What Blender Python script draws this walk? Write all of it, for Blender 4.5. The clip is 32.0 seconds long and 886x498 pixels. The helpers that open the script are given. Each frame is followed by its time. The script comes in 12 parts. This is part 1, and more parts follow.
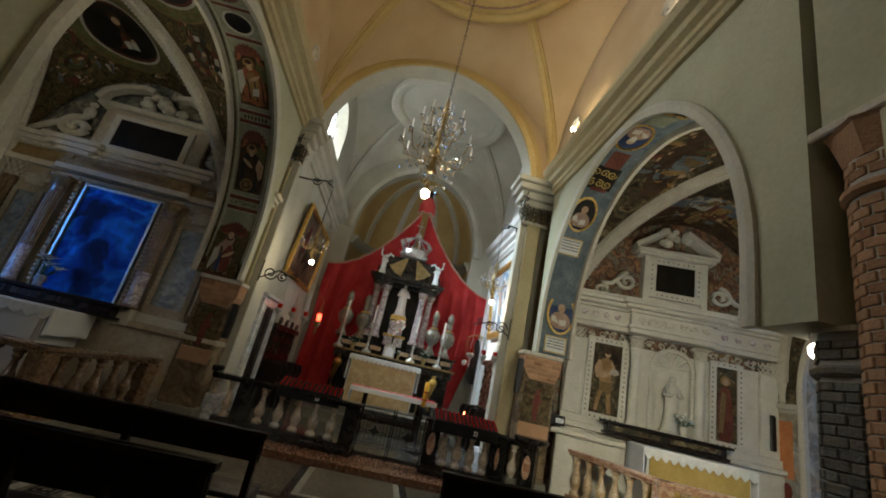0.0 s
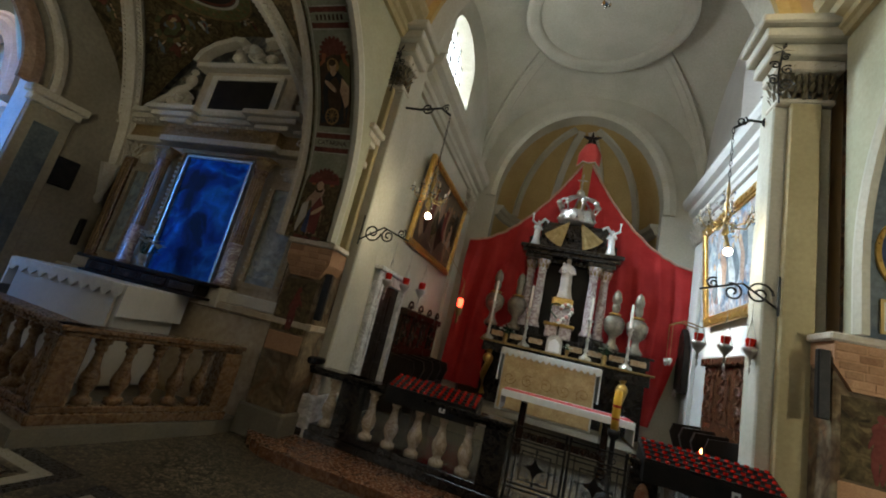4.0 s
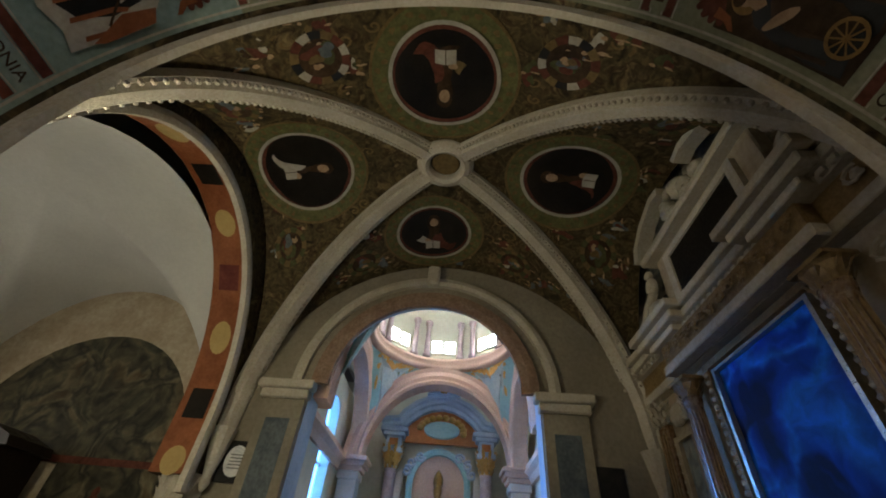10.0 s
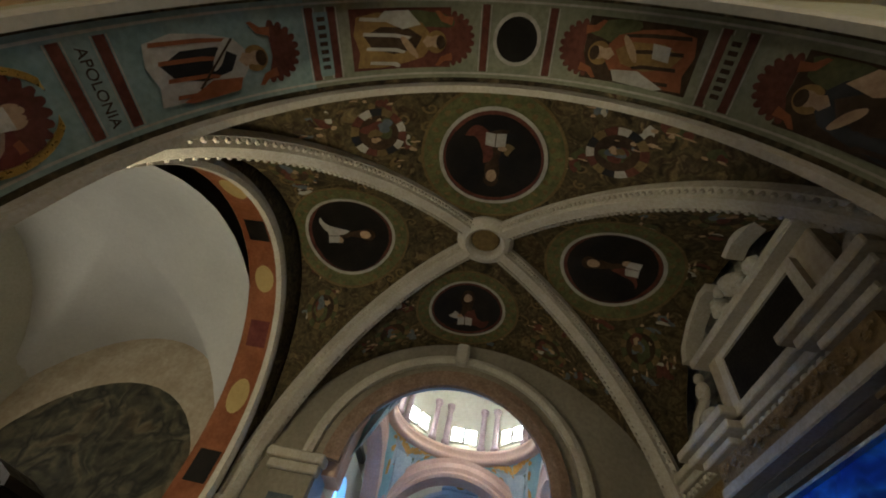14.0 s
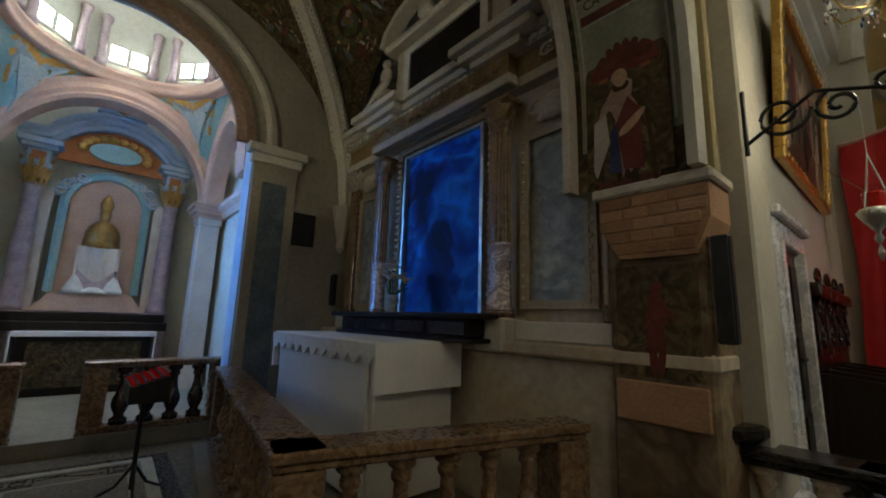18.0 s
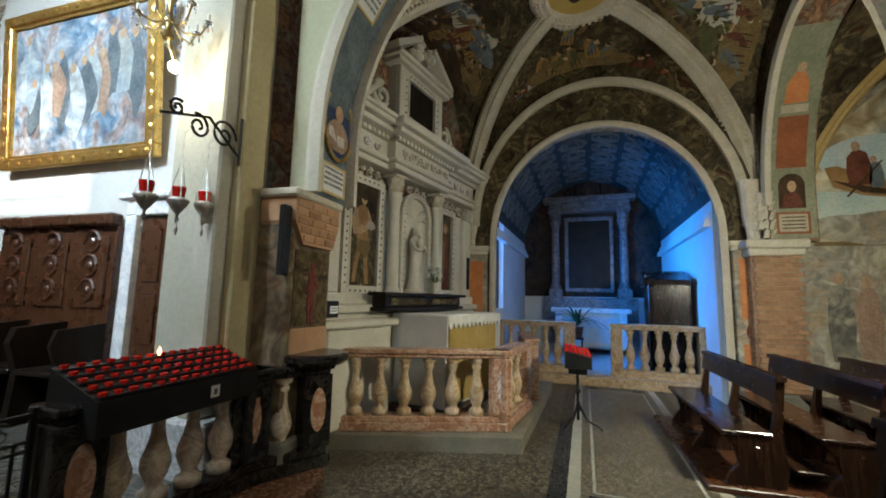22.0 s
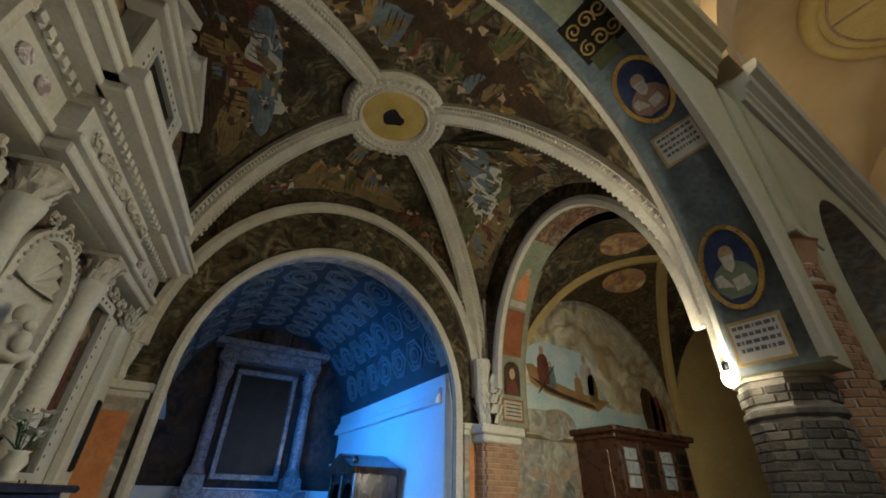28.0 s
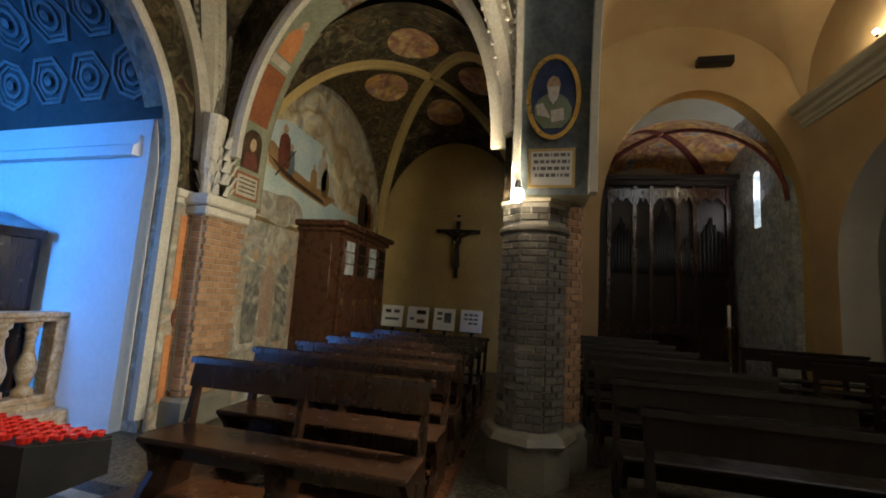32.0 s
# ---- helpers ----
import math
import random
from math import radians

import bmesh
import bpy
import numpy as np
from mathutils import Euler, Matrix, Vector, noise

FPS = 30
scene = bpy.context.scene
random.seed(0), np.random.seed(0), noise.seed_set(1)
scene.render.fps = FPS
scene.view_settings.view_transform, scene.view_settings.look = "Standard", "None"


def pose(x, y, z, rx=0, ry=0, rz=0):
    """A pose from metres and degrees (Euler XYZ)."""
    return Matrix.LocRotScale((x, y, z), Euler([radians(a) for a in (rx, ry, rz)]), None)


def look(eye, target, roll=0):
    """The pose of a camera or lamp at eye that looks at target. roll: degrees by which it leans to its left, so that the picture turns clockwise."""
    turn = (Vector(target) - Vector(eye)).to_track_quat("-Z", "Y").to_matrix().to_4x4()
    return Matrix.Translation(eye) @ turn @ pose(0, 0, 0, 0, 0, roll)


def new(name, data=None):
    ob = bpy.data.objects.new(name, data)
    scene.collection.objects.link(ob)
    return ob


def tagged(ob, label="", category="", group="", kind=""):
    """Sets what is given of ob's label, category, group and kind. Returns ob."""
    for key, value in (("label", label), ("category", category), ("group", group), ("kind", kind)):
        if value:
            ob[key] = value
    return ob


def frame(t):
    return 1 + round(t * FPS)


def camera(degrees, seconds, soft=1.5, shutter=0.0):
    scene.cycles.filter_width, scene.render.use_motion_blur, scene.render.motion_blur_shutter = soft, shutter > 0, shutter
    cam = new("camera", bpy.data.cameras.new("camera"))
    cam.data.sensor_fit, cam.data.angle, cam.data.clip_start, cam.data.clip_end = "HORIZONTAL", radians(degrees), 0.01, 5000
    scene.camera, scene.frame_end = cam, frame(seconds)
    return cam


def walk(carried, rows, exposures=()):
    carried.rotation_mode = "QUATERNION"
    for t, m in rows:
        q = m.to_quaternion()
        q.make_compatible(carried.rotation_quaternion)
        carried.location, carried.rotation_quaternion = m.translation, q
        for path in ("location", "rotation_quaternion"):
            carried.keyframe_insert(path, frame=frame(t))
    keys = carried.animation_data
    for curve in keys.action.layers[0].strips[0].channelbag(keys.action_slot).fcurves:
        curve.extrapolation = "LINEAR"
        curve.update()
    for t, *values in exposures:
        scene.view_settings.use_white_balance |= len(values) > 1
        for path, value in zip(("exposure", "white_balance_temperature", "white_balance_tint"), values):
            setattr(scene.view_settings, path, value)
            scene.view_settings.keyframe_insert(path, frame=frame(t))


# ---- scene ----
# --- camera and walk ---
cam = camera(94.5, 32.0, soft=1.9, shutter=0.0)
PATH = [
    (0.0, 0.331, 0.521, 1.515, 107.86, -12.39, -8.13),
    (0.5, 0.370, 0.827, 1.523, 107.10, -12.13, -7.90),
    (1.0, 0.384, 1.136, 1.519, 106.37, -11.77, -7.70),
    (1.5, 0.413, 1.461, 1.513, 105.17, -11.67, -5.86),
    (2.0, 0.445, 1.818, 1.506, 104.30, -11.46, -4.02),
    (2.5, 0.461, 2.141, 1.512, 103.87, -11.69, -1.79),
    (4.5, 0.486, 3.597, 1.487, 102.86, -12.82, 22.56),
    (5.0, 0.355, 3.898, 1.513, 103.36, -11.94, 30.17),
    (5.5, 0.211, 4.177, 1.519, 104.11, -11.26, 39.92),
    (6.0, 0.013, 4.445, 1.540, 104.89, -9.39, 51.61),
    (6.5, -0.219, 4.660, 1.560, 106.59, -5.38, 63.04),
    (7.0, -0.481, 4.885, 1.535, 109.56, -2.34, 77.97),
    (7.5, -0.679, 5.030, 1.538, 111.21, -2.33, 83.74),
    (8.0, -0.905, 5.113, 1.554, 113.51, -2.90, 85.12),
    (8.5, -1.134, 5.187, 1.559, 116.91, -3.24, 87.46),
    (9.0, -1.362, 5.268, 1.578, 121.11, -3.77, 88.81),
    (9.5, -1.593, 5.275, 1.587, 125.61, -4.12, 89.30),
    (10.0, -1.759, 5.328, 1.600, 130.16, -4.07, 89.83),
    (10.5, -1.858, 5.364, 1.607, 134.55, -4.25, 89.68),
    (11.0, -1.885, 5.356, 1.612, 139.09, -4.36, 89.30),
    (11.5, -1.873, 5.336, 1.613, 143.07, -4.91, 88.97),
    (12.0, -1.854, 5.314, 1.607, 145.32, -5.70, 88.26),
    (12.5, -1.847, 5.315, 1.607, 145.67, -6.37, 87.76),
    (13.0, -1.840, 5.311, 1.604, 145.26, -7.28, 87.56),
    (13.5, -1.850, 5.301, 1.603, 143.74, -9.50, 88.33),
    (15.5, -1.916, 5.048, 1.556, 131.17, -8.56, 87.26),
    (16.0, -1.951, 5.059, 1.515, 126.40, -7.03, 86.03),
    (16.5, -1.947, 5.068, 1.504, 119.63, -5.76, 83.60),
    (17.0, -1.863, 5.093, 1.485, 111.92, -4.46, 78.21),
    (17.5, -1.752, 5.119, 1.479, 105.66, -2.98, 66.77),
    (18.0, -1.569, 5.072, 1.474, 99.86, -1.84, 49.04),
    (18.5, -1.382, 5.048, 1.455, 96.63, -1.26, 28.77),
    (19.0, -1.176, 5.067, 1.434, 95.57, 0.04, 7.18),
    (19.5, -0.974, 5.118, 1.425, 94.40, 0.59, -14.89),
    (20.0, -0.837, 5.128, 1.405, 93.57, 0.73, -40.81),
    (20.5, -0.669, 5.215, 1.420, 93.42, -0.23, -59.86),
    (21.0, -0.522, 5.270, 1.432, 94.32, -0.44, -67.37),
    (21.5, -0.328, 5.308, 1.443, 95.56, -0.94, -70.03),
    (22.0, -0.149, 5.357, 1.451, 96.82, -1.25, -73.63),
    (22.5, 0.008, 5.493, 1.462, 98.13, -1.33, -78.27),
    (23.0, 0.160, 5.619, 1.461, 99.85, -1.65, -82.76),
    (23.5, 0.328, 5.739, 1.470, 101.98, -1.57, -87.85),
    (24.0, 0.481, 5.881, 1.501, 104.38, -1.41, -94.97),
    (24.5, 0.621, 6.028, 1.524, 107.01, -1.21, -101.13),
    (25.0, 0.825, 6.113, 1.523, 109.56, -1.36, -104.61),
    (25.5, 0.997, 6.178, 1.533, 112.65, -1.36, -108.60),
    (27.5, 1.683, 6.451, 1.481, 122.35, -1.47, -120.45),
    (28.0, 1.909, 6.507, 1.488, 121.40, -1.39, -123.67),
    (28.5, 2.112, 6.510, 1.475, 119.28, -1.78, -126.89),
    (29.0, 2.331, 6.457, 1.475, 115.94, -2.23, -131.42),
    (29.5, 2.525, 6.413, 1.490, 111.92, -2.32, -136.14),
    (30.0, 2.703, 6.379, 1.483, 107.95, -2.90, -139.69),
    (30.5, 2.858, 6.294, 1.459, 104.59, -3.04, -143.39),
    (31.0, 2.986, 6.260, 1.453, 101.58, -3.01, -149.51),
    (31.5, 3.095, 6.299, 1.446, 98.39, -3.23, -158.56),
    (32.0, 3.123, 6.369, 1.430, 96.79, -3.48, -167.55),
]

EXPOSURES = [(0.0, 0.22, 6150, 7.0), (6.0, 0.22, 6300, 7.0), (10.0, 0.28, 6500, 9.5), (13.0, 0.22, 6650, 11.0), (16.0, 0.28, 6150, 7.0), (20.0, 0.10, 6200, 5.5), (23.0, 0.22, 6150, 6.5), (25.0, 0.12, 6400, 8.0), (29.0, 0.12, 6200, 7.0), (32.0, 0.24, 6700, 11.0)]
walk(cam, [(t, pose(*p)) for t, *p in PATH], EXPOSURES)

# --- world, sun, large lights ---
SUN_DIR = Vector((5.1, 1.02, -3.62)).normalized()
world = bpy.data.worlds.new("sky")
scene.world = world
world.use_nodes = True
_sky = world.node_tree.nodes.new("ShaderNodeTexSky")
_sky.sky_type, _sky.sun_disc = 'NISHITA', False
_sky.sun_elevation = math.asin(-SUN_DIR.z)
_sky.sun_rotation = math.atan2(-SUN_DIR.x, -SUN_DIR.y)
_bg = world.node_tree.nodes["Background"]
_bg.inputs["Strength"].default_value = 0.12
world.node_tree.links.new(_sky.outputs[0], _bg.inputs[0])


def lamp(kind, name, loc, power, color, size=0.1, target=None, angle=None, spread=180):
    data = bpy.data.lights.new(name, kind)
    data.energy, data.color = power, color
    if kind == 'AREA':
        data.shape = 'RECTANGLE'
        data.size, data.size_y = size
        data.spread = radians(spread)
    elif kind == 'SUN':
        data.angle = radians(0.6)
    else:
        data.shadow_soft_size = size
    if kind == 'SPOT':
        data.spot_size, data.spot_blend = radians(angle), 0.2
    ob = new(name, data)
    ob.matrix_world = look(loc, target) if target else Matrix.Translation(loc)
    return ob


WARM, COOL, BLUE, TUNGSTEN = (1.0, 0.85, 0.54), (0.76, 0.89, 1.0), (0.035, 0.30, 1.0), (1.0, 0.86, 0.56)
lamp('SUN', "sun", (0, 0, 20), 5.0, (1.0, 0.94, 0.84), target=tuple(Vector((0, 0, 20)) + SUN_DIR))
LAMPS = [
    ("chandelier_bulb", (0.30, 5.25, 3.65), 44, (1.0, 0.98, 0.88), 0.09),
    ("small_chandelier_bulb", (-1.44, 8.14, 3.04), 24, (1.0, 0.86, 0.58), 0.07),
    ("small_chandelier_bulb", (2.02, 8.11, 3.11), 24, (1.0, 0.86, 0.58), 0.07),
    ("cornice_bulb", (2.50, 3.3, 6.06), 48, TUNGSTEN, 0.075),
    ("cornice_bulb", (2.50, 6.4, 6.06), 48, TUNGSTEN, 0.075),
    ("cornice_bulb", (-2.06, 4.0, 6.06), 60, TUNGSTEN, 0.075),
    ("cornice_bulb", (2.50, -0.6, 6.06), 42, TUNGSTEN, 0.075),
    ("cornice_bulb", (-2.06, -1.0, 6.06), 42, TUNGSTEN, 0.075),
]
FLOODS = [
    ("pier_bulb", (3.28, 3.12, 2.28), 460, (1.0, 0.93, 0.70), (5.6, 3.9, 2.5), 176),
    ("pier_bulb", (-3.12, 2.70, 2.50), 230, (1.0, 0.92, 0.66), (-5.2, 2.7, 5.4), 140),
]
for _n, _p, _w, _c, _s, _a in FLOODS:
    lamp('SPOT', _n, _p, _w, _c, 0.095, target=_s, angle=_a)
for _n, _p, _w, _c, _s in LAMPS:
    lamp('POINT', _n, _p, _w, _c, _s)
# daylight through the chapel windows and the dome
lamp('AREA', "blue_window_light", (8.0, 6.35, 2.35), 100, BLUE, (0.7, 1.9), target=(9.3, 3.4, 1.9), spread=110)
lamp('AREA', "dome_light", (-8.80, 5.07, 7.2), 18, (0.96, 0.97, 1.0), (1.5, 1.5), target=(-8.81, 5.07, 1.0), spread=48)
lamp('AREA', "chapel_side_window_light", (-9.1, 3.45, 3.2), 40, (0.10, 0.36, 1.0), (0.6, 1.3), target=(-8.2, 6.8, 2.4), spread=80)
lamp('AREA', "chancel_window_light", (-2.2, 10.3, 6.7), 185, COOL, (1.2, 1.4), target=(2.9, 9.9, 2.8), spread=80)
# added fill that brightens the left back bay; its window is unseen
lamp('AREA', "back_bay_fill", (-5.3, -1.45, 3.0), 22, (1.0, 0.93, 0.78), (0.8, 1.0), target=(-5.6, 2.3, 3.6))
lamp('AREA', "organ_window_light", (-2.2, -4.65, 4.4), 45, (0.95, 0.96, 1.0), (0.3, 1.4), target=(-0.2, -4.8, 5.4))
lamp('AREA', "nave_window_light", (-2.1, 4.95, 7.4), 45, COOL, (1.4, 1.4), target=(3.0, 3.0, 3.0))

# --- materials ---
def nodes_of(name):
    m = bpy.data.materials.new(name)
    m.use_nodes = True
    nt = m.node_tree
    return m, nt, nt.nodes["Principled BSDF"], nt.nodes.new("ShaderNodeNewGeometry").outputs["Position"]


def noise_tex(nt, at, scale, detail=4.0, rough=0.55, distort=0.0):
    n = nt.nodes.new("ShaderNodeTexNoise")
    n.inputs["Scale"].default_value, n.inputs["Detail"].default_value = scale, detail
    n.inputs["Roughness"].default_value, n.inputs["Distortion"].default_value = rough, distort
    nt.links.new(at, n.inputs["Vector"])
    return n.outputs["Fac"]


def ramp(nt, fac, stops, interp='LINEAR'):
    r = nt.nodes.new("ShaderNodeValToRGB")
    r.color_ramp.interpolation = interp
    e = r.color_ramp.elements
    while len(e) < len(stops):
        e.new(0.5)
    for el, (p, c) in zip(e, stops):
        el.position, el.color = p, (*c, 1.0)
    nt.links.new(fac, r.inputs[0])
    return r.outputs[0]


def mixed(nt, fac, a, b, how='MIX'):
    n = nt.nodes.new("ShaderNodeMix")
    n.data_type, n.blend_type = 'RGBA', how
    for sock, v in ((n.inputs["Factor"], fac), (n.inputs["A"], a), (n.inputs["B"], b)):
        if isinstance(v, (int, float)):
            sock.default_value = v
        elif isinstance(v, tuple):
            sock.default_value = (*v, 1.0)
        else:
            nt.links.new(v, sock)
    return n.outputs["Result"]


def bumped(nt, bsdf, height, strength, dist=0.02):
    b = nt.nodes.new("ShaderNodeBump")
    b.inputs["Strength"].default_value, b.inputs["Distance"].default_value = strength, dist
    nt.links.new(height, b.inputs["Height"])
    nt.links.new(b.outputs[0], bsdf.inputs["Normal"])


def surface(name, c1, c2, scale=6.0, rough=0.6, metal=0.0, bump=0.15, fine=60.0, patch=0.35, c3=None, per_piece=0.0):
    """Two colours mixed at two scales, fine relief and uneven gloss."""
    m, nt, bsdf, at = nodes_of(name)
    big, small = noise_tex(nt, at, scale, 5.0), noise_tex(nt, at, fine, 3.0)
    col = ramp(nt, big, [(0.32, c1), (0.68, c2)])
    col = mixed(nt, ramp(nt, small, [(0.35, (0, 0, 0)), (0.75, (patch,) * 3)]), col, c3 or tuple(v * 0.55 for v in c1))
    if per_piece:
        info = nt.nodes.new("ShaderNodeObjectInfo")
        col = mixed(nt, per_piece, col, ramp(nt, info.outputs["Random"], [(0.0, tuple(v * 0.45 for v in c1)), (1.0, tuple(min(1, v * 1.5) for v in c2))]))
    nt.links.new(col, bsdf.inputs["Base Color"])
    r = ramp(nt, small, [(0.3, (max(0.02, rough - 0.12),) * 3), (0.8, (min(1, rough + 0.12),) * 3)])
    nt.links.new(r, bsdf.inputs["Roughness"])
    bsdf.inputs["Metallic"].default_value = metal
    if rough >= 0.6 or max(c1) < 0.05 and not metal:
        bsdf.inputs["Specular IOR Level"].default_value = 0.2
    if bump:
        bumped(nt, bsdf, small, bump)
    return m


def fresco(name, palette, scale=1.6, dirt=(0.03, 0.022, 0.015), dirt_amount=0.6, rough=0.75):
    """Painted plaster: blotches of several pigments, darkened by grime in patches."""
    m, nt, bsdf, at = nodes_of(name)
    warp = nt.nodes.new("ShaderNodeTexNoise")
    warp.inputs["Scale"].default_value, warp.inputs["Detail"].default_value = scale * 1.3, 4.0
    nt.links.new(at, warp.inputs["Vector"])
    add = nt.nodes.new("ShaderNodeVectorMath")
    add.operation = 'MULTIPLY_ADD'
    nt.links.new(warp.outputs["Color"], add.inputs[0])
    add.inputs[1].default_value = (0.5 / scale,) * 3
    nt.links.new(at, add.inputs[2])
    big = nt.nodes.new("ShaderNodeTexNoise")
    big.inputs["Scale"].default_value, big.inputs["Detail"].default_value = scale * 1.7, 2.5
    big.inputs["Distortion"].default_value = 0.8
    nt.links.new(add.outputs[0], big.inputs["Vector"])
    sep = nt.nodes.new("ShaderNodeSeparateColor")
    nt.links.new(big.outputs["Color"], sep.inputs[0])
    n = len(palette)
    stops = [(0.30 + 0.40 * i / (n - 1), c) for i, c in enumerate(palette)]
    a = ramp(nt, sep.outputs[0], stops, 'LINEAR')
    b = ramp(nt, sep.outputs[1], [(p, c) for (p, _), c in zip(stops, palette[::-1])], 'LINEAR')
    a = mixed(nt, ramp(nt, sep.outputs[2], [(0.47, (0,) * 3), (0.53, (1,) * 3)]), a, b)
    fold = noise_tex(nt, add.outputs[0], scale * 7, 5.0, 0.6, 0.6)
    a = mixed(nt, 0.55, a, ramp(nt, fold, [(0.36, (0.25,) * 3), (0.64, (1.25,) * 3)]), 'MULTIPLY')
    grime = noise_tex(nt, at, scale * 0.8, 6.0, 0.65)
    a = mixed(nt, ramp(nt, grime, [(0.42, (0,) * 3), (0.66, (dirt_amount,) * 3)]), a, dirt)
    nt.links.new(a, bsdf.inputs["Base Color"])
    bsdf.inputs["Roughness"].default_value = rough
    bsdf.inputs["Specular IOR Level"].default_value = 0.2 if rough > 0.6 else 0.5
    bumped(nt, bsdf, noise_tex(nt, at, 45, 4.0), 0.12)
    return m


def pebbled(name, c1, c2, joint, scale=38.0, rough=0.35):
    m, nt, bsdf, at = nodes_of(name)
    vor = nt.nodes.new("ShaderNodeTexVoronoi")
    vor.feature = 'DISTANCE_TO_EDGE'
    vor.inputs["Scale"].default_value = scale
    cell = nt.nodes.new("ShaderNodeTexVoronoi")
    cell.inputs["Scale"].default_value = scale
    for v in (vor, cell):
        nt.links.new(at, v.inputs["Vector"])
    sep = nt.nodes.new("ShaderNodeSeparateColor")
    nt.links.new(cell.outputs["Color"], sep.inputs[0])
    col = ramp(nt, sep.outputs[0], [(0.0, c1), (0.55, c2), (1.0, tuple(min(1, v * 1.8) for v in c2))])
    edge = ramp(nt, vor.outputs["Distance"], [(0.02, (1,) * 3), (0.09, (0,) * 3)])
    col = mixed(nt, edge, col, joint)
    col = mixed(nt, ramp(nt, noise_tex(nt, at, 1.3, 5.0), [(0.4, (0,) * 3), (0.75, (0.55,) * 3)]), col, tuple(v * 0.5 for v in c1))
    nt.links.new(col, bsdf.inputs["Base Color"])
    bsdf.inputs["Roughness"].default_value = rough
    bumped(nt, bsdf, vor.outputs["Distance"], 0.35, 0.006)
    return m


def veined(name, base, vein, scale=5.0, rough=0.3, spots=None):
    m, nt, bsdf, at = nodes_of(name)
    w = noise_tex(nt, at, scale, 8.0, 0.65, 1.6)
    col = ramp(nt, w, [(0.30, tuple(v * 0.7 for v in base)), (0.47, base), (0.52, vein), (0.58, base), (0.8, spots or base)])
    nt.links.new(col, bsdf.inputs["Base Color"])
    nt.links.new(ramp(nt, noise_tex(nt, at, 30, 3.0), [(0.3, (rough * 0.7,) * 3), (0.8, (rough * 1.5,) * 3)]), bsdf.inputs["Roughness"])
    bumped(nt, bsdf, noise_tex(nt, at, 70, 3.0), 0.06)
    return m


def wooden(name, dark, light, rough=0.35, stretch=(14.0, 14.0, 1.6)):
    m, nt, bsdf, at = nodes_of(name)
    mp = nt.nodes.new("ShaderNodeMapping")
    mp.inputs["Scale"].default_value = stretch
    nt.links.new(at, mp.inputs["Vector"])
    g = noise_tex(nt, mp.outputs[0], 2.2, 6.0, 0.6, 0.4)
    nt.links.new(ramp(nt, g, [(0.3, dark), (0.7, light)]), bsdf.inputs["Base Color"])
    nt.links.new(ramp(nt, noise_tex(nt, at, 9, 3.0), [(0.3, (rough * 0.7,) * 3), (0.75, (rough * 1.4,) * 3)]), bsdf.inputs["Roughness"])
    bumped(nt, bsdf, g, 0.12, 0.004)
    return m


def glowing(name, color, strength):
    m, nt, bsdf, at = nodes_of(name)
    bsdf.inputs["Base Color"].default_value = (*color, 1)
    bsdf.inputs["Emission Color"].default_value = (*color, 1)
    bsdf.inputs["Emission Strength"].default_value = strength
    return m


def glassy(name, color, rough=0.05, alpha_like=True):
    m, nt, bsdf, at = nodes_of(name)
    bsdf.inputs["Base Color"].default_value = (*color, 1)
    bsdf.inputs["Transmission Weight"].default_value = 1.0
    bsdf.inputs["Roughness"].default_value = rough
    return m


plaster = surface("plaster", (0.40, 0.38, 0.30), (0.48, 0.45, 0.37), 1.4, 0.85, 0, 0.08, 26, 0.25)
plaster_white = surface("white_plaster", (0.50, 0.49, 0.46), (0.58, 0.57, 0.53), 1.1, 0.8, 0, 0.06, 22, 0.15)
plaster_green = surface("greenish_plaster", (0.34, 0.33, 0.22), (0.42, 0.40, 0.28), 1.2, 0.85, 0, 0.06, 24, 0.2)
plaster_orange = surface("orange_plaster", (0.38, 0.26, 0.14), (0.46, 0.34, 0.20), 0.9, 0.85, 0, 0.05, 20, 0.25, (0.40, 0.27, 0.13))
plaster_ochre = surface("ochre_plaster", (0.38, 0.26, 0.10), (0.46, 0.34, 0.14), 1.2, 0.85, 0, 0.06, 22, 0.3)
plaster_blue = surface("pale_chapel_plaster", (0.62, 0.64, 0.66), (0.72, 0.74, 0.75), 0.9, 0.8, 0, 0.05, 18, 0.15)
plaster_worn = surface("worn_plaster", (0.36, 0.29, 0.20), (0.50, 0.43, 0.32), 2.2, 0.85, 0, 0.25, 18, 0.5, (0.24, 0.18, 0.12))
# Plain plaster scaled down in colour to hold the dimness of its wall.
shaded_plaster = surface("shaded_grey_plaster", (0.22, 0.19, 0.14), (0.32, 0.28, 0.21), 1.2, 0.85, 0, 0.1, 20, 0.35)
stucco = surface("stucco_moulding", (0.45, 0.40, 0.32), (0.54, 0.50, 0.41), 4.0, 0.75, 0, 0.35, 34, 0.45, (0.30, 0.24, 0.16))
stucco_blue = surface("pale_blue_stucco", (0.36, 0.46, 0.56), (0.50, 0.58, 0.64), 3.0, 0.7, 0, 0.1, 30, 0.3)
stucco_pink = surface("pink_stucco", (0.62, 0.40, 0.30), (0.72, 0.50, 0.38), 3.0, 0.7, 0, 0.1, 30, 0.3)
altar_stone = surface("pale_altar_stone", (0.48, 0.45, 0.38), (0.59, 0.56, 0.48), 3.0, 0.6, 0, 0.15, 40, 0.35, (0.36, 0.30, 0.20))
grey_marble = veined("grey_marble", (0.42, 0.42, 0.42), (0.62, 0.62, 0.62), 4.0, 0.3)
white_marble = veined("white_marble", (0.72, 0.72, 0.70), (0.52, 0.53, 0.55), 2.0, 0.35)
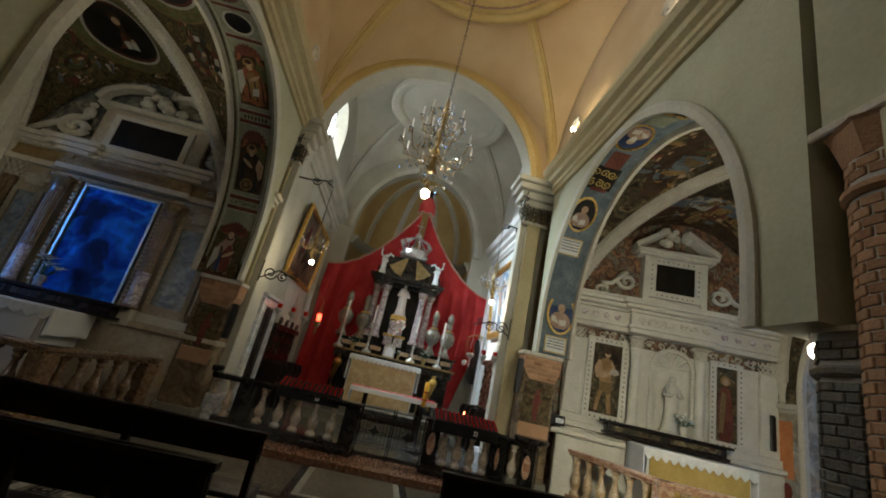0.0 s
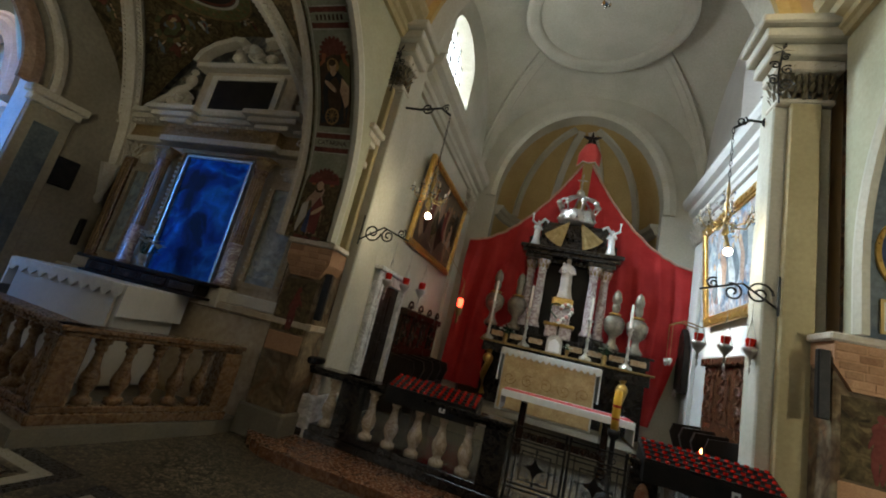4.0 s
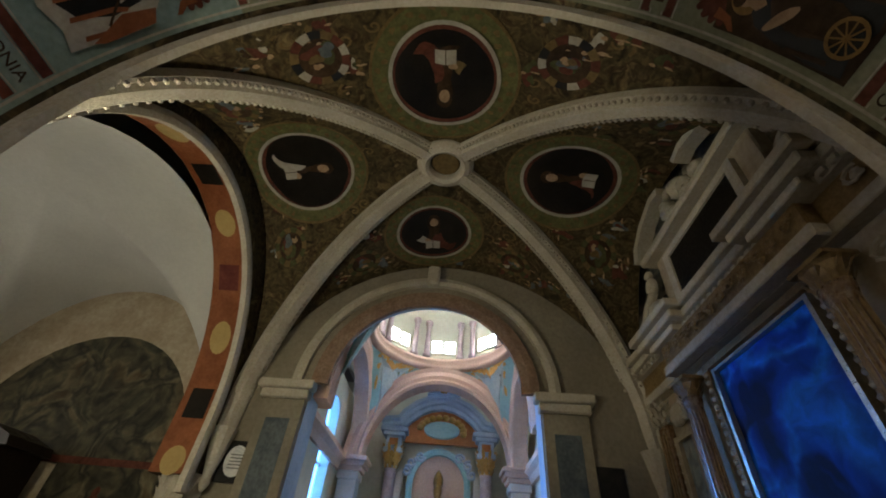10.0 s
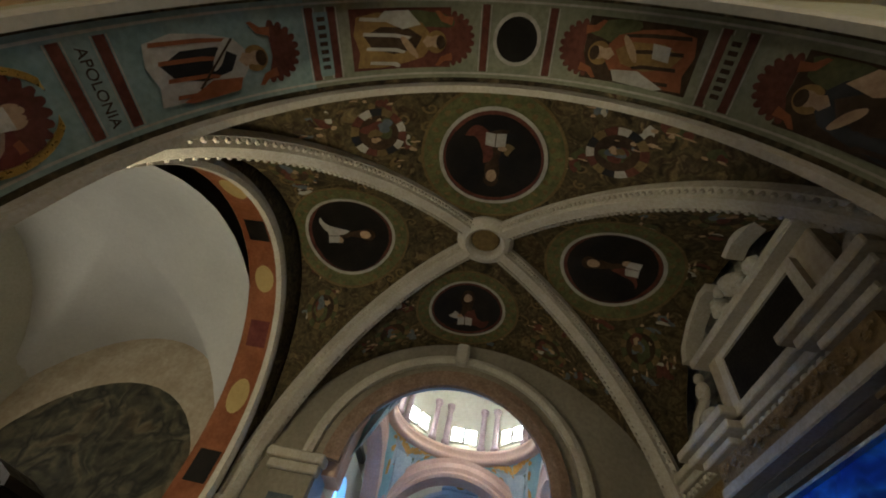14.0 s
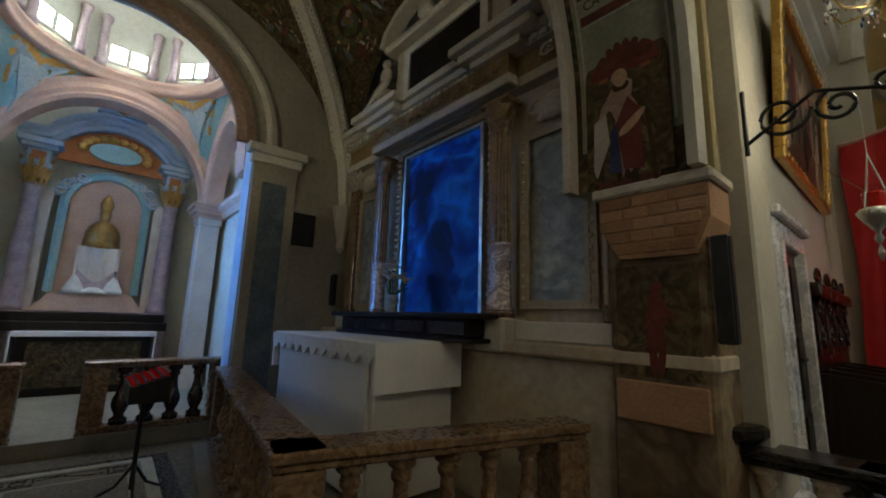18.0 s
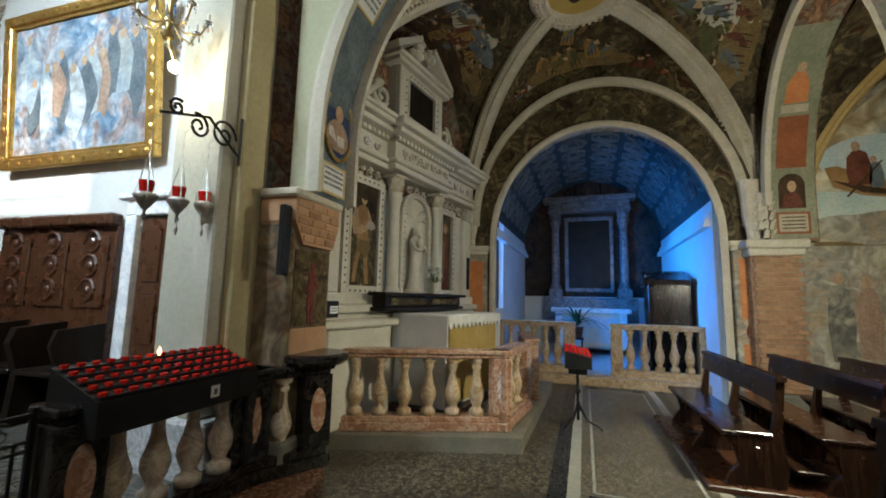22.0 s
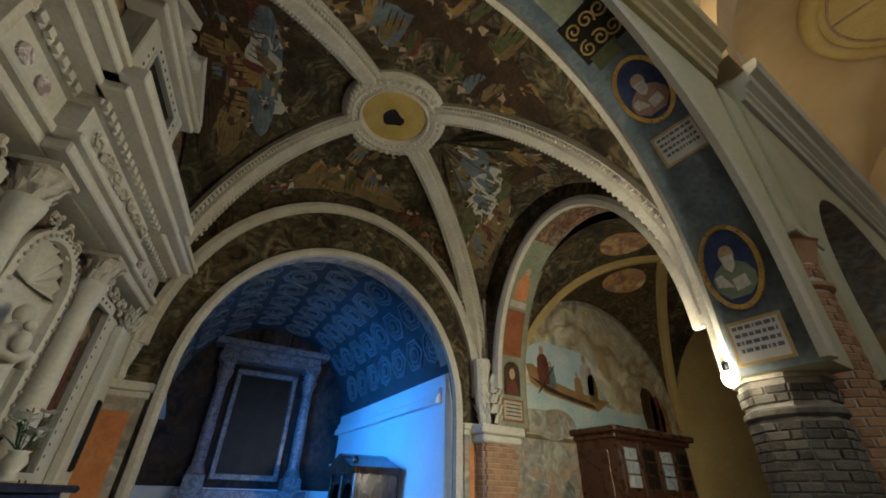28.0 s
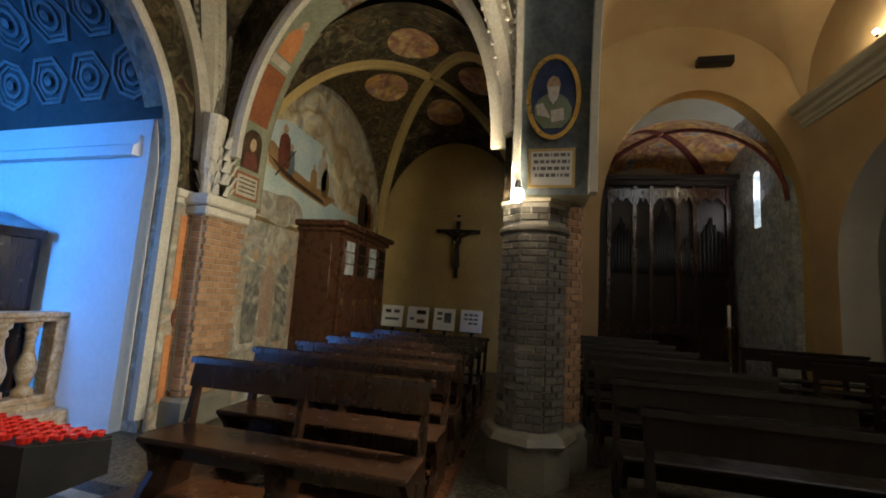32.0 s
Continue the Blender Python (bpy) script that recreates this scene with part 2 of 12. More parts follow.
black_marble = veined("black_marble", (0.007, 0.006, 0.006), (0.035, 0.030, 0.026), 6.0, 0.18)
red_marble = veined("red_marble", (0.33, 0.16, 0.09), (0.50, 0.36, 0.25), 5.0, 0.3, (0.40, 0.24, 0.14))
ochre_marble = veined("ochre_marble", (0.38, 0.25, 0.13), (0.52, 0.42, 0.29), 6.0, 0.32, (0.26, 0.13, 0.06))
brown_marble = veined("brown_marble", (0.125, 0.070, 0.034), (0.22, 0.145, 0.08), 6.0, 0.28, (0.085, 0.042, 0.02))
violet_marble = veined("violet_marble", (0.36, 0.28, 0.28), (0.70, 0.66, 0.62), 7.0, 0.25)
step_stone = surface("grey_step_stone", (0.13, 0.12, 0.09), (0.22, 0.20, 0.155), 2.5, 0.5, 0, 0.15, 40, 0.4)
floor_mat = pebbled("pebble_terrazzo", (0.016, 0.013, 0.009), (0.125, 0.105, 0.072), (0.010, 0.009, 0.007), 36.0, 0.38)
carpet_mat = pebbled("speckled_inlay", (0.06, 0.048, 0.030), (0.145, 0.12, 0.080), (0.06, 0.05, 0.035), 55.0, 0.4)
inlay_white = surface("white_stone_inlay", (0.30, 0.29, 0.24), (0.42, 0.40, 0.33), 5.0, 0.35, 0, 0.1, 50, 0.4)
inlay_black = surface("black_stone_inlay", (0.02, 0.02, 0.02), (0.045, 0.042, 0.04), 5.0, 0.3, 0, 0.1, 50, 0.3)
brick_grey = surface("grey_brown_brick", (0.085, 0.078, 0.066), (0.17, 0.155, 0.13), 7.0, 0.85, 0, 0.5, 55, 0.5, per_piece=0.35)
brick_red = surface("pink_brick", (0.27, 0.145, 0.075), (0.39, 0.23, 0.13), 5.0, 0.85, 0, 0.4, 55, 0.5, per_piece=0.3)
mortar = surface("pale_mortar", (0.30, 0.28, 0.24), (0.42, 0.39, 0.34), 6.0, 0.9, 0, 0.3, 60, 0.3)
gold = surface("gilding", (0.62, 0.38, 0.09), (0.80, 0.54, 0.18), 9.0, 0.35, 0.9, 0.2, 70, 0.4, (0.25, 0.13, 0.03))
silver = surface("silver", (0.42, 0.40, 0.36), (0.66, 0.64, 0.58), 9.0, 0.36, 0.95, 0.2, 80, 0.4, (0.2, 0.19, 0.17))
brass = surface("brass", (0.26, 0.18, 0.07), (0.40, 0.29, 0.13), 9.0, 0.38, 0.95, 0.1, 80, 0.4)
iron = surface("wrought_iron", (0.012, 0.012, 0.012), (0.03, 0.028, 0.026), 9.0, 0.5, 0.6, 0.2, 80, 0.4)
black_paint = surface("black_paint", (0.008, 0.008, 0.008), (0.02, 0.019, 0.018), 6.0, 0.45, 0, 0.05, 60, 0.3)
wood_dark = wooden("dark_walnut", (0.010, 0.005, 0.003), (0.034, 0.015, 0.008), 0.22)
wood_red = wooden("red_brown_wood", (0.032, 0.012, 0.005), (0.082, 0.031, 0.014), 0.3)
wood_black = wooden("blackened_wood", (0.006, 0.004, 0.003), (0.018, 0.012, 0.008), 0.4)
wood_black.node_tree.nodes["Principled BSDF"].inputs["Specular IOR Level"].default_value = 0.2
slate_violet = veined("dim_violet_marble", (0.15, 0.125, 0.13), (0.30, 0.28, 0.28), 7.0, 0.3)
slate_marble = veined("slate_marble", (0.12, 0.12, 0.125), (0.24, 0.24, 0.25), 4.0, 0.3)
wood_light = wooden("pale_wood", (0.34, 0.22, 0.11), (0.50, 0.34, 0.18), 0.45)
linen = surface("white_linen", (0.66, 0.66, 0.66), (0.78, 0.78, 0.77), 3.0, 0.9, 0, 0.2, 30, 0.1)
lace = surface("lace", (0.60, 0.59, 0.55), (0.74, 0.73, 0.68), 12.0, 0.9, 0, 0.5, 90, 0.4)
antependium = surface("gold_embroidered_cloth", (0.44, 0.31, 0.14), (0.60, 0.46, 0.24), 7.0, 0.55, 0.15, 0.4, 40, 0.5, (0.30, 0.16, 0.06))
mustard = surface("mustard_cloth", (0.34, 0.23, 0.06), (0.44, 0.31, 0.10), 4.0, 0.7, 0, 0.2, 40, 0.3)
red_cloth = surface("red_damask", (0.34, 0.016, 0.018), (0.46, 0.034, 0.034), 2.6, 0.6, 0, 0.15, 50, 0.3, (0.22, 0.008, 0.010))
red_glass = surface("red_candle_glass", (0.36, 0.010, 0.006), (0.52, 0.018, 0.010), 20.0, 0.2, 0, 0.0, 90, 0.1)
wax = surface("wax", (0.72, 0.68, 0.60), (0.80, 0.77, 0.70), 6.0, 0.5, 0, 0.05, 40, 0.1)
wax_yellow = surface("yellow_wax", (0.72, 0.40, 0.03), (0.80, 0.50, 0.06), 6.0, 0.4, 0, 0.05, 40, 0.1)
leaf_mat = surface("dark_green_leaf", (0.012, 0.045, 0.022), (0.03, 0.085, 0.045), 8.0, 0.4, 0, 0.1, 50, 0.3)
petal = surface("white_petal", (0.70, 0.72, 0.66), (0.80, 0.80, 0.74), 8.0, 0.6, 0, 0.05, 50, 0.1)
paper = surface("white_paper", (0.70, 0.70, 0.67), (0.78, 0.78, 0.75), 3.0, 0.8, 0, 0.0, 30, 0.05)
ink = surface("grey_print", (0.09, 0.09, 0.09), (0.16, 0.16, 0.16), 9.0, 0.8, 0, 0.0, 30, 0.2)
statue_mat = surface("painted_statue", (0.55, 0.50, 0.44), (0.70, 0.66, 0.60), 6.0, 0.5, 0, 0.2, 40, 0.4)
skin_paint = surface("faded_flesh_paint", (0.34, 0.22, 0.13), (0.46, 0.32, 0.20), 6.0, 0.75, 0, 0.1, 30, 0.5, (0.16, 0.09, 0.05))
robe_paint = surface("faded_robe_paint", (0.26, 0.16, 0.11), (0.36, 0.25, 0.18), 7.0, 0.75, 0, 0.1, 30, 0.5, (0.08, 0.05, 0.035))
pale_paint = surface("pale_robe_paint", (0.44, 0.40, 0.33), (0.56, 0.52, 0.44), 7.0, 0.75, 0, 0.1, 30, 0.5, (0.20, 0.16, 0.12))
blue_paint = surface("dark_blue_paint", (0.020, 0.032, 0.075), (0.045, 0.060, 0.12), 5.0, 0.7, 0, 0.1, 30, 0.4)
dark_panel = surface("darkened_canvas", (0.006, 0.005, 0.004), (0.018, 0.014, 0.010), 3.0, 0.45, 0, 0.1, 40, 0.4)
dark_red_paint = surface("dark_red_paint", (0.10, 0.020, 0.016), (0.16, 0.040, 0.028), 5.0, 0.7, 0, 0.1, 30, 0.4)
rust_paint = surface("dull_rust_paint", (0.20, 0.062, 0.024), (0.29, 0.105, 0.042), 4.0, 0.75, 0, 0.1, 30, 0.4)
orange_paint = surface("orange_paint", (0.44, 0.15, 0.05), (0.54, 0.22, 0.08), 4.0, 0.75, 0, 0.1, 30, 0.4)
green_paint = surface("dull_green_paint", (0.13, 0.16, 0.10), (0.20, 0.23, 0.15), 4.0, 0.75, 0, 0.1, 30, 0.4)
sky_paint = surface("pale_blue_fresco", (0.36, 0.46, 0.50), (0.56, 0.58, 0.52), 2.0, 0.75, 0, 0.1, 30, 0.4)
bright_ochre = surface("bright_ochre_paint", (0.32, 0.21, 0.06), (0.44, 0.31, 0.11), 5.0, 0.75, 0, 0.1, 30, 0.4)
white_paint = surface("dull_white_paint", (0.32, 0.28, 0.21), (0.46, 0.41, 0.32), 5.0, 0.75, 0, 0.1, 30, 0.45, (0.20, 0.16, 0.11))
dark_green_paint = surface("dark_green_paint", (0.035, 0.040, 0.020), (0.065, 0.070, 0.036), 6.0, 0.75, 0, 0.1, 30, 0.4)
chancel_stone = veined("chancel_stone", (0.075, 0.070, 0.060), (0.13, 0.125, 0.11), 3.0, 0.14)
stucco_pale = surface("pale_chapel_stucco", (0.58, 0.50, 0.42), (0.68, 0.62, 0.54), 3.0, 0.7, 0, 0.15, 26, 0.3, (0.44, 0.34, 0.26))
stucco_violet = surface("violet_painted_stucco", (0.34, 0.24, 0.26), (0.50, 0.38, 0.38), 6.0, 0.6, 0, 0.1, 26, 0.5, (0.62, 0.54, 0.50))
chapel_cream = surface("cream_chapel_plaster", (0.56, 0.54, 0.42), (0.68, 0.66, 0.55), 0.9, 0.8, 0, 0.06, 14, 0.35, (0.46, 0.42, 0.30))
turquoise_bright = surface("turquoise_stucco", (0.26, 0.46, 0.48), (0.38, 0.56, 0.54), 2.0, 0.75, 0, 0.1, 20, 0.3)
gold_paint = surface("gold_scroll_paint", (0.52, 0.27, 0.06), (0.68, 0.40, 0.12), 7.0, 0.6, 0, 0.15, 30, 0.4)
bronze_paint = surface("worn_bronze_paint", (0.20, 0.125, 0.045), (0.34, 0.23, 0.10), 8.0, 0.45, 0.2, 0.25, 40, 0.5, (0.09, 0.05, 0.02))
band_green = surface("olive_green_band", (0.085, 0.090, 0.034), (0.155, 0.150, 0.060), 9.0, 0.75, 0, 0.1, 30, 0.5, (0.04, 0.045, 0.016))
fresco_dim = fresco("dim_landscape_fresco", [(0.050, 0.052, 0.036), (0.115, 0.10, 0.062), (0.030, 0.030, 0.024), (0.17, 0.145, 0.09), (0.085, 0.055, 0.028)], 1.0, (0.020, 0.018, 0.012), 0.6)
old_gold = surface("darkened_gilding", (0.30, 0.17, 0.045), (0.48, 0.30, 0.10), 9.0, 0.4, 0.75, 0.2, 70, 0.5, (0.12, 0.06, 0.015))
dark_capital = surface("darkened_capital_stone", (0.035, 0.032, 0.022), (0.10, 0.085, 0.055), 8.0, 0.6, 0.2, 0.3, 40, 0.5, (0.20, 0.15, 0.07))
khaki_plaster = surface("khaki_plaster", (0.33, 0.27, 0.145), (0.41, 0.345, 0.20), 1.2, 0.8, 0, 0.06, 22, 0.3)
step_brown = veined("brown_step_marble", (0.145, 0.065, 0.034), (0.24, 0.13, 0.075), 5.0, 0.25, (0.10, 0.042, 0.022))
cloud_fresco = fresco("cloud_fresco", [(0.58, 0.44, 0.22), (0.52, 0.48, 0.36), (0.36, 0.26, 0.13), (0.60, 0.52, 0.36), (0.40, 0.42, 0.36)], 0.55, (0.30, 0.20, 0.10), 0.4)
water_fresco = surface("pale_water_fresco", (0.34, 0.44, 0.44), (0.52, 0.56, 0.48), 2.4, 0.75, 0, 0.1, 30, 0.4)
boat_paint = surface("brown_boat_paint", (0.22, 0.12, 0.045), (0.34, 0.20, 0.085), 4.0, 0.8, 0, 0.1, 30, 0.4)
baluster_cream = veined("cream_marble", (0.46, 0.37, 0.27), (0.62, 0.54, 0.42), 6.0, 0.22, (0.36, 0.24, 0.15))
tan_paint = surface("tanned_flesh_paint", (0.22, 0.125, 0.055), (0.34, 0.21, 0.10), 6.0, 0.75, 0, 0.1, 30, 0.45, (0.11, 0.055, 0.022))
pier_fresco = fresco("brown_pier_fresco", [(0.16, 0.105, 0.055), (0.26, 0.19, 0.11), (0.09, 0.055, 0.03), (0.20, 0.16, 0.10), (0.22, 0.12, 0.06)], 1.2, (0.06, 0.038, 0.02), 0.6)
turquoise_paint = surface("pale_turquoise_fresco", (0.17, 0.25, 0.24), (0.27, 0.34, 0.31), 3.0, 0.8, 0, 0.1, 26, 0.45, (0.10, 0.14, 0.12))
sage_paint = surface("grey_green_fresco", (0.17, 0.18, 0.12), (0.27, 0.27, 0.19), 3.0, 0.8, 0, 0.1, 26, 0.45, (0.10, 0.10, 0.06))
umber_paint = surface("umber_fresco", (0.030, 0.016, 0.008), (0.075, 0.042, 0.020), 4.0, 0.75, 0, 0.1, 26, 0.5)
maroon_paint = surface("maroon_fresco", (0.085, 0.024, 0.016), (0.15, 0.050, 0.030), 4.0, 0.75, 0, 0.1, 26, 0.5, (0.04, 0.012, 0.008))
amber_paint = surface("amber_fresco", (0.20, 0.115, 0.035), (0.31, 0.19, 0.065), 4.0, 0.75, 0, 0.1, 26, 0.5, (0.09, 0.05, 0.018))
pale_cloth = surface("pale_painted_cloth", (0.34, 0.31, 0.26), (0.46, 0.43, 0.37), 4.0, 0.75, 0, 0.1, 26, 0.4, (0.18, 0.15, 0.11))
slate_paint = surface("slate_blue_fresco", (0.075, 0.095, 0.11), (0.15, 0.175, 0.185), 4.0, 0.75, 0, 0.1, 26, 0.5, (0.04, 0.045, 0.05))
moss_paint = surface("moss_green_fresco", (0.055, 0.060, 0.022), (0.105, 0.105, 0.042), 5.0, 0.75, 0, 0.1, 26, 0.5, (0.03, 0.028, 0.012))
dim_ochre = surface("dim_ochre_fresco", (0.13, 0.085, 0.032), (0.20, 0.14, 0.058), 5.0, 0.75, 0, 0.1, 26, 0.5, (0.06, 0.036, 0.014))
# Blue window light caught by the varnish is mixed into this canvas colour.
blue_reflection_canvas = fresco("canvas_with_blue_reflection", [(0.002, 0.016, 0.16), (0.004, 0.07, 0.55), (0.02, 0.24, 0.95), (0.004, 0.06, 0.46), (0.001, 0.008, 0.08)], 0.75, (0.001, 0.006, 0.05), 0.6, 0.62)
blue_grey_panel = fresco("blue_grey_panel", [(0.22, 0.27, 0.33), (0.36, 0.42, 0.46), (0.46, 0.48, 0.46), (0.28, 0.32, 0.36)], 1.2, (0.16, 0.15, 0.12), 0.5)
fresco_brown = fresco("brown_fresco", [(0.012, 0.008, 0.005), (0.05, 0.032, 0.015), (0.12, 0.085, 0.04), (0.04, 0.038, 0.022), (0.22, 0.17, 0.09), (0.06, 0.022, 0.012)], 1.9, (0.012, 0.008, 0.005), 0.8)
fresco_dark = fresco("dark_grotesque_fresco", [(0.024, 0.017, 0.008), (0.066, 0.047, 0.020), (0.12, 0.088, 0.038), (0.050, 0.028, 0.012), (0.20, 0.148, 0.070)], 3.0, (0.022, 0.016, 0.009), 0.4)
fresco_pale = fresco("pale_worn_fresco", [(0.34, 0.31, 0.24), (0.46, 0.42, 0.33), (0.26, 0.25, 0.22), (0.40, 0.30, 0.20), (0.30, 0.33, 0.33)], 1.3, (0.20, 0.16, 0.10), 0.5)
fresco_scene = fresco("faded_scene_fresco", [(0.20, 0.20, 0.17), (0.32, 0.29, 0.22), (0.12, 0.12, 0.11), (0.40, 0.36, 0.27), (0.22, 0.15, 0.09)], 1.1, (0.05, 0.045, 0.035), 0.6)
fresco_red = fresco("reddish_arch_fresco", [(0.26, 0.10, 0.05), (0.34, 0.20, 0.11), (0.12, 0.05, 0.03), (0.25, 0.21, 0.15), (0.14, 0.13, 0.11)], 2.6, (0.06, 0.035, 0.02), 0.5)
fresco_orange = fresco("orange_lunette_fresco", [(0.60, 0.24, 0.10), (0.74, 0.46, 0.12), (0.44, 0.20, 0.16), (0.78, 0.52, 0.20), (0.24, 0.34, 0.50)], 0.9, (0.16, 0.08, 0.05), 0.4)
# Fresco colours lowered for the little light that reaches the end wall.
shaded_fresco = fresco("shaded_chapel_fresco", [(0.02, 0.02, 0.025), (0.05, 0.045, 0.045), (0.09, 0.055, 0.04), (0.025, 0.028, 0.04)], 1.4, (0.01, 0.01, 0.012), 0.6)
# Canvas colours raised to hold the sun glare that washes over the painting.
canvas_right = fresco("glare_lightened_canvas", [(0.12, 0.20, 0.30), (0.20, 0.30, 0.40), (0.42, 0.44, 0.46), (0.34, 0.24, 0.20), (0.16, 0.22, 0.28)], 1.4, (0.03, 0.04, 0.06), 0.5, 0.25)
canvas_left = fresco("dark_oil_canvas", [(0.02, 0.018, 0.014), (0.06, 0.045, 0.028), (0.12, 0.085, 0.05), (0.03, 0.03, 0.03)], 1.6, (0.012, 0.010, 0.008), 0.6, 0.3)
# Coffer ground and rims likewise toned down for the vault's weak light.
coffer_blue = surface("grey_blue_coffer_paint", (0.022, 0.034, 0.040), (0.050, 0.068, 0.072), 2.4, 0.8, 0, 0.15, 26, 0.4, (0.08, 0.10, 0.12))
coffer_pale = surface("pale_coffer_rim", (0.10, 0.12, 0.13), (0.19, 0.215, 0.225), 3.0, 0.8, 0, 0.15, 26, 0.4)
crystal = glassy("crystal", (0.92, 0.95, 1.0), 0.02)
crystal_blue = glassy("blue_crystal", (0.20, 0.45, 0.95), 0.03)
crystal_amber = glassy("amber_crystal", (1.0, 0.62, 0.22), 0.03)
bulb_glow = glowing("lit_bulb", (1.0, 0.86, 0.62), 40.0)
flame_glow = glowing("candle_flame", (1.0, 0.30, 0.10), 12.0)
red_lamp_glow = glowing("lit_red_lamp", (1.0, 0.05, 0.02), 8.0)
daylight = glowing("daylight_sky", (0.90, 0.95, 1.0), 5.0)
daylight_dim = glowing("dim_daylight", (0.90, 0.95, 1.0), 1.6)
drum_daylight = glowing("drum_daylight", (0.86, 0.93, 1.0), 17.0)
daylight_blue = glowing("blue_daylight", (0.10, 0.35, 1.0), 6.0)
window_glass = glassy("window_glass", (0.9, 0.93, 0.95), 0.15)

# --- geometry helpers ---
GROUND = Matrix.Identity(4)
here = [GROUND]


def frame_at(x, y, turn, z=0.0, scale=(1.0, 1.0, 1.0)):
    """The local frame in which the next things are built."""
    here[0] = GROUND @ pose(x, y, z, 0, 0, turn) @ Matrix.Diagonal((*scale, 1.0))


def region(scale=(1.0, 1.0, 1.0), shift=(0.0, 0.0, 0.0)):
    """The frame of a whole space; frame_at() and reset() work inside it until the next call."""
    global GROUND
    GROUND = Matrix.Translation(shift) @ Matrix.Diagonal((*scale, 1.0))
    here[0] = GROUND


def reset():
    here[0] = GROUND


def mesh_of(name, bm, mat, smooth=False):
    me = bpy.data.meshes.new(name)
    bmesh.ops.recalc_face_normals(bm, faces=bm.faces)
    bm.to_mesh(me)
    bm.free()
    if mat:
        for m in (mat if isinstance(mat, (list, tuple)) else [mat]):
            me.materials.append(m)
    if smooth:
        me.polygons.foreach_set("use_smooth", [True] * len(me.polygons))
    return me


def thing(name, base, label, category, group="", kind=""):
    ob = new(name)
    ob.empty_display_size = 0.1
    ob.location = here[0] @ Vector(base)
    return tagged(ob, label, category, group, kind)


def part(name, bm, mat, parent, label="", smooth=False):
    """Links a bmesh, in the local frame, as one mesh under a thing or a part."""
    bm.transform(here[0])
    base = parent.matrix_world.translation if parent.parent is None else parent.parent.matrix_world.translation
    if parent.parent is None:
        base = Vector(parent.location)
    else:
        base = Vector(parent.parent.location)
    bmesh.ops.translate(bm, verts=bm.verts, vec=-base)
    ob = new(name, mesh_of(name, bm, mat, smooth))
    ob.parent = parent
    if label:
        ob["label"] = label
    return ob


def fine(name, bm, mat, parent, label="", smooth=False):
    """A part of many pieces that are too small to be told apart."""
    ob = part(name, bm, mat, parent, label, smooth)
    ob["kind"] = "stuff"
    return ob


def solid(name, bm, mat, label, category, group="", kind="", smooth=False):
    """A top-level thing of one mesh."""
    bm.transform(here[0])
    return tagged(new(name, mesh_of(name, bm, mat, smooth)), label, category, group, kind)


def placed(name, me, parent, loc, turn=0.0, scale=None):
    """A part on shared mesh data, at a place of the local frame."""
    ob = new(name, me)
    ob.parent = parent
    base = Vector(parent.location) if parent.parent is None else Vector(parent.parent.location)
    ob.location = here[0] @ Vector(loc) - base
    ob.rotation_euler = (0, 0, here[0].to_euler().z + radians(turn))
    ob.scale = scale or here[0].to_scale()
    return ob


def box(bm, x0, x1, y0, y1, z0, z1, bevel=0.0):
    v = [bm.verts.new(p) for p in ((x0, y0, z0), (x1, y0, z0), (x1, y1, z0), (x0, y1, z0), (x0, y0, z1), (x1, y0, z1), (x1, y1, z1), (x0, y1, z1))]
    f = [bm.faces.new([v[i] for i in q]) for q in ((0, 3, 2, 1), (4, 5, 6, 7), (0, 1, 5, 4), (1, 2, 6, 5), (2, 3, 7, 6), (3, 0, 4, 7))]
    if bevel:
        bmesh.ops.bevel(bm, geom=list({e for q in f for e in q.edges}), offset=bevel, segments=1, affect='EDGES')
    return bm


def B(*boxes, bevel=0.0):
    bm = bmesh.new()
    for b in boxes:
        box(bm, *b, bevel=bevel)
    return bm


def lathe(bm, profile, cx=0.0, cy=0.0, seg=16, squash=1.0, a0=0.0, a1=2 * math.pi):
    """profile: (radius, height) from the bottom up."""
    full = abs(a1 - a0 - 2 * math.pi) < 1e-6
    n = seg if full else seg + 1
    rings = []
    for r, z in profile:
        rings.append([bm.verts.new((cx + max(r, 1e-4) * math.cos(a0 + (a1 - a0) * i / seg), cy + squash * max(r, 1e-4) * math.sin(a0 + (a1 - a0) * i / seg), z)) for i in range(n)])
    for a, b in zip(rings, rings[1:]):
        for i in range(seg):
            bm.faces.new((a[i], a[(i + 1) % n], b[(i + 1) % n], b[i]))
    if full:
        bm.faces.new(rings[0][::-1])
        bm.faces.new(rings[-1])
    return bm


def L(profile, cx=0.0, cy=0.0, seg=16, squash=1.0):
    return lathe(bmesh.new(), profile, cx, cy, seg, squash)


def prism(bm, pts, axis, a, b):
    """A polygon of (u, v) pushed along an axis from a to b. Axis x: (y, z); y: (x, z); z: (x, y)."""
    def at(u, v, w):
        return {'x': (w, u, v), 'y': (u, w, v), 'z': (u, v, w)}[axis]
    lo, hi = ([bm.verts.new(at(u, v, w)) for u, v in pts] for w in (a, b))
    bm.faces.new(lo)
    bm.faces.new(hi[::-1])
    for i in range(len(pts)):
        j = (i + 1) % len(pts)
        bm.faces.new((lo[i], hi[i], hi[j], lo[j]))
    return bm


def P(pts, axis, a, b):
    return prism(bmesh.new(), pts, axis, a, b)


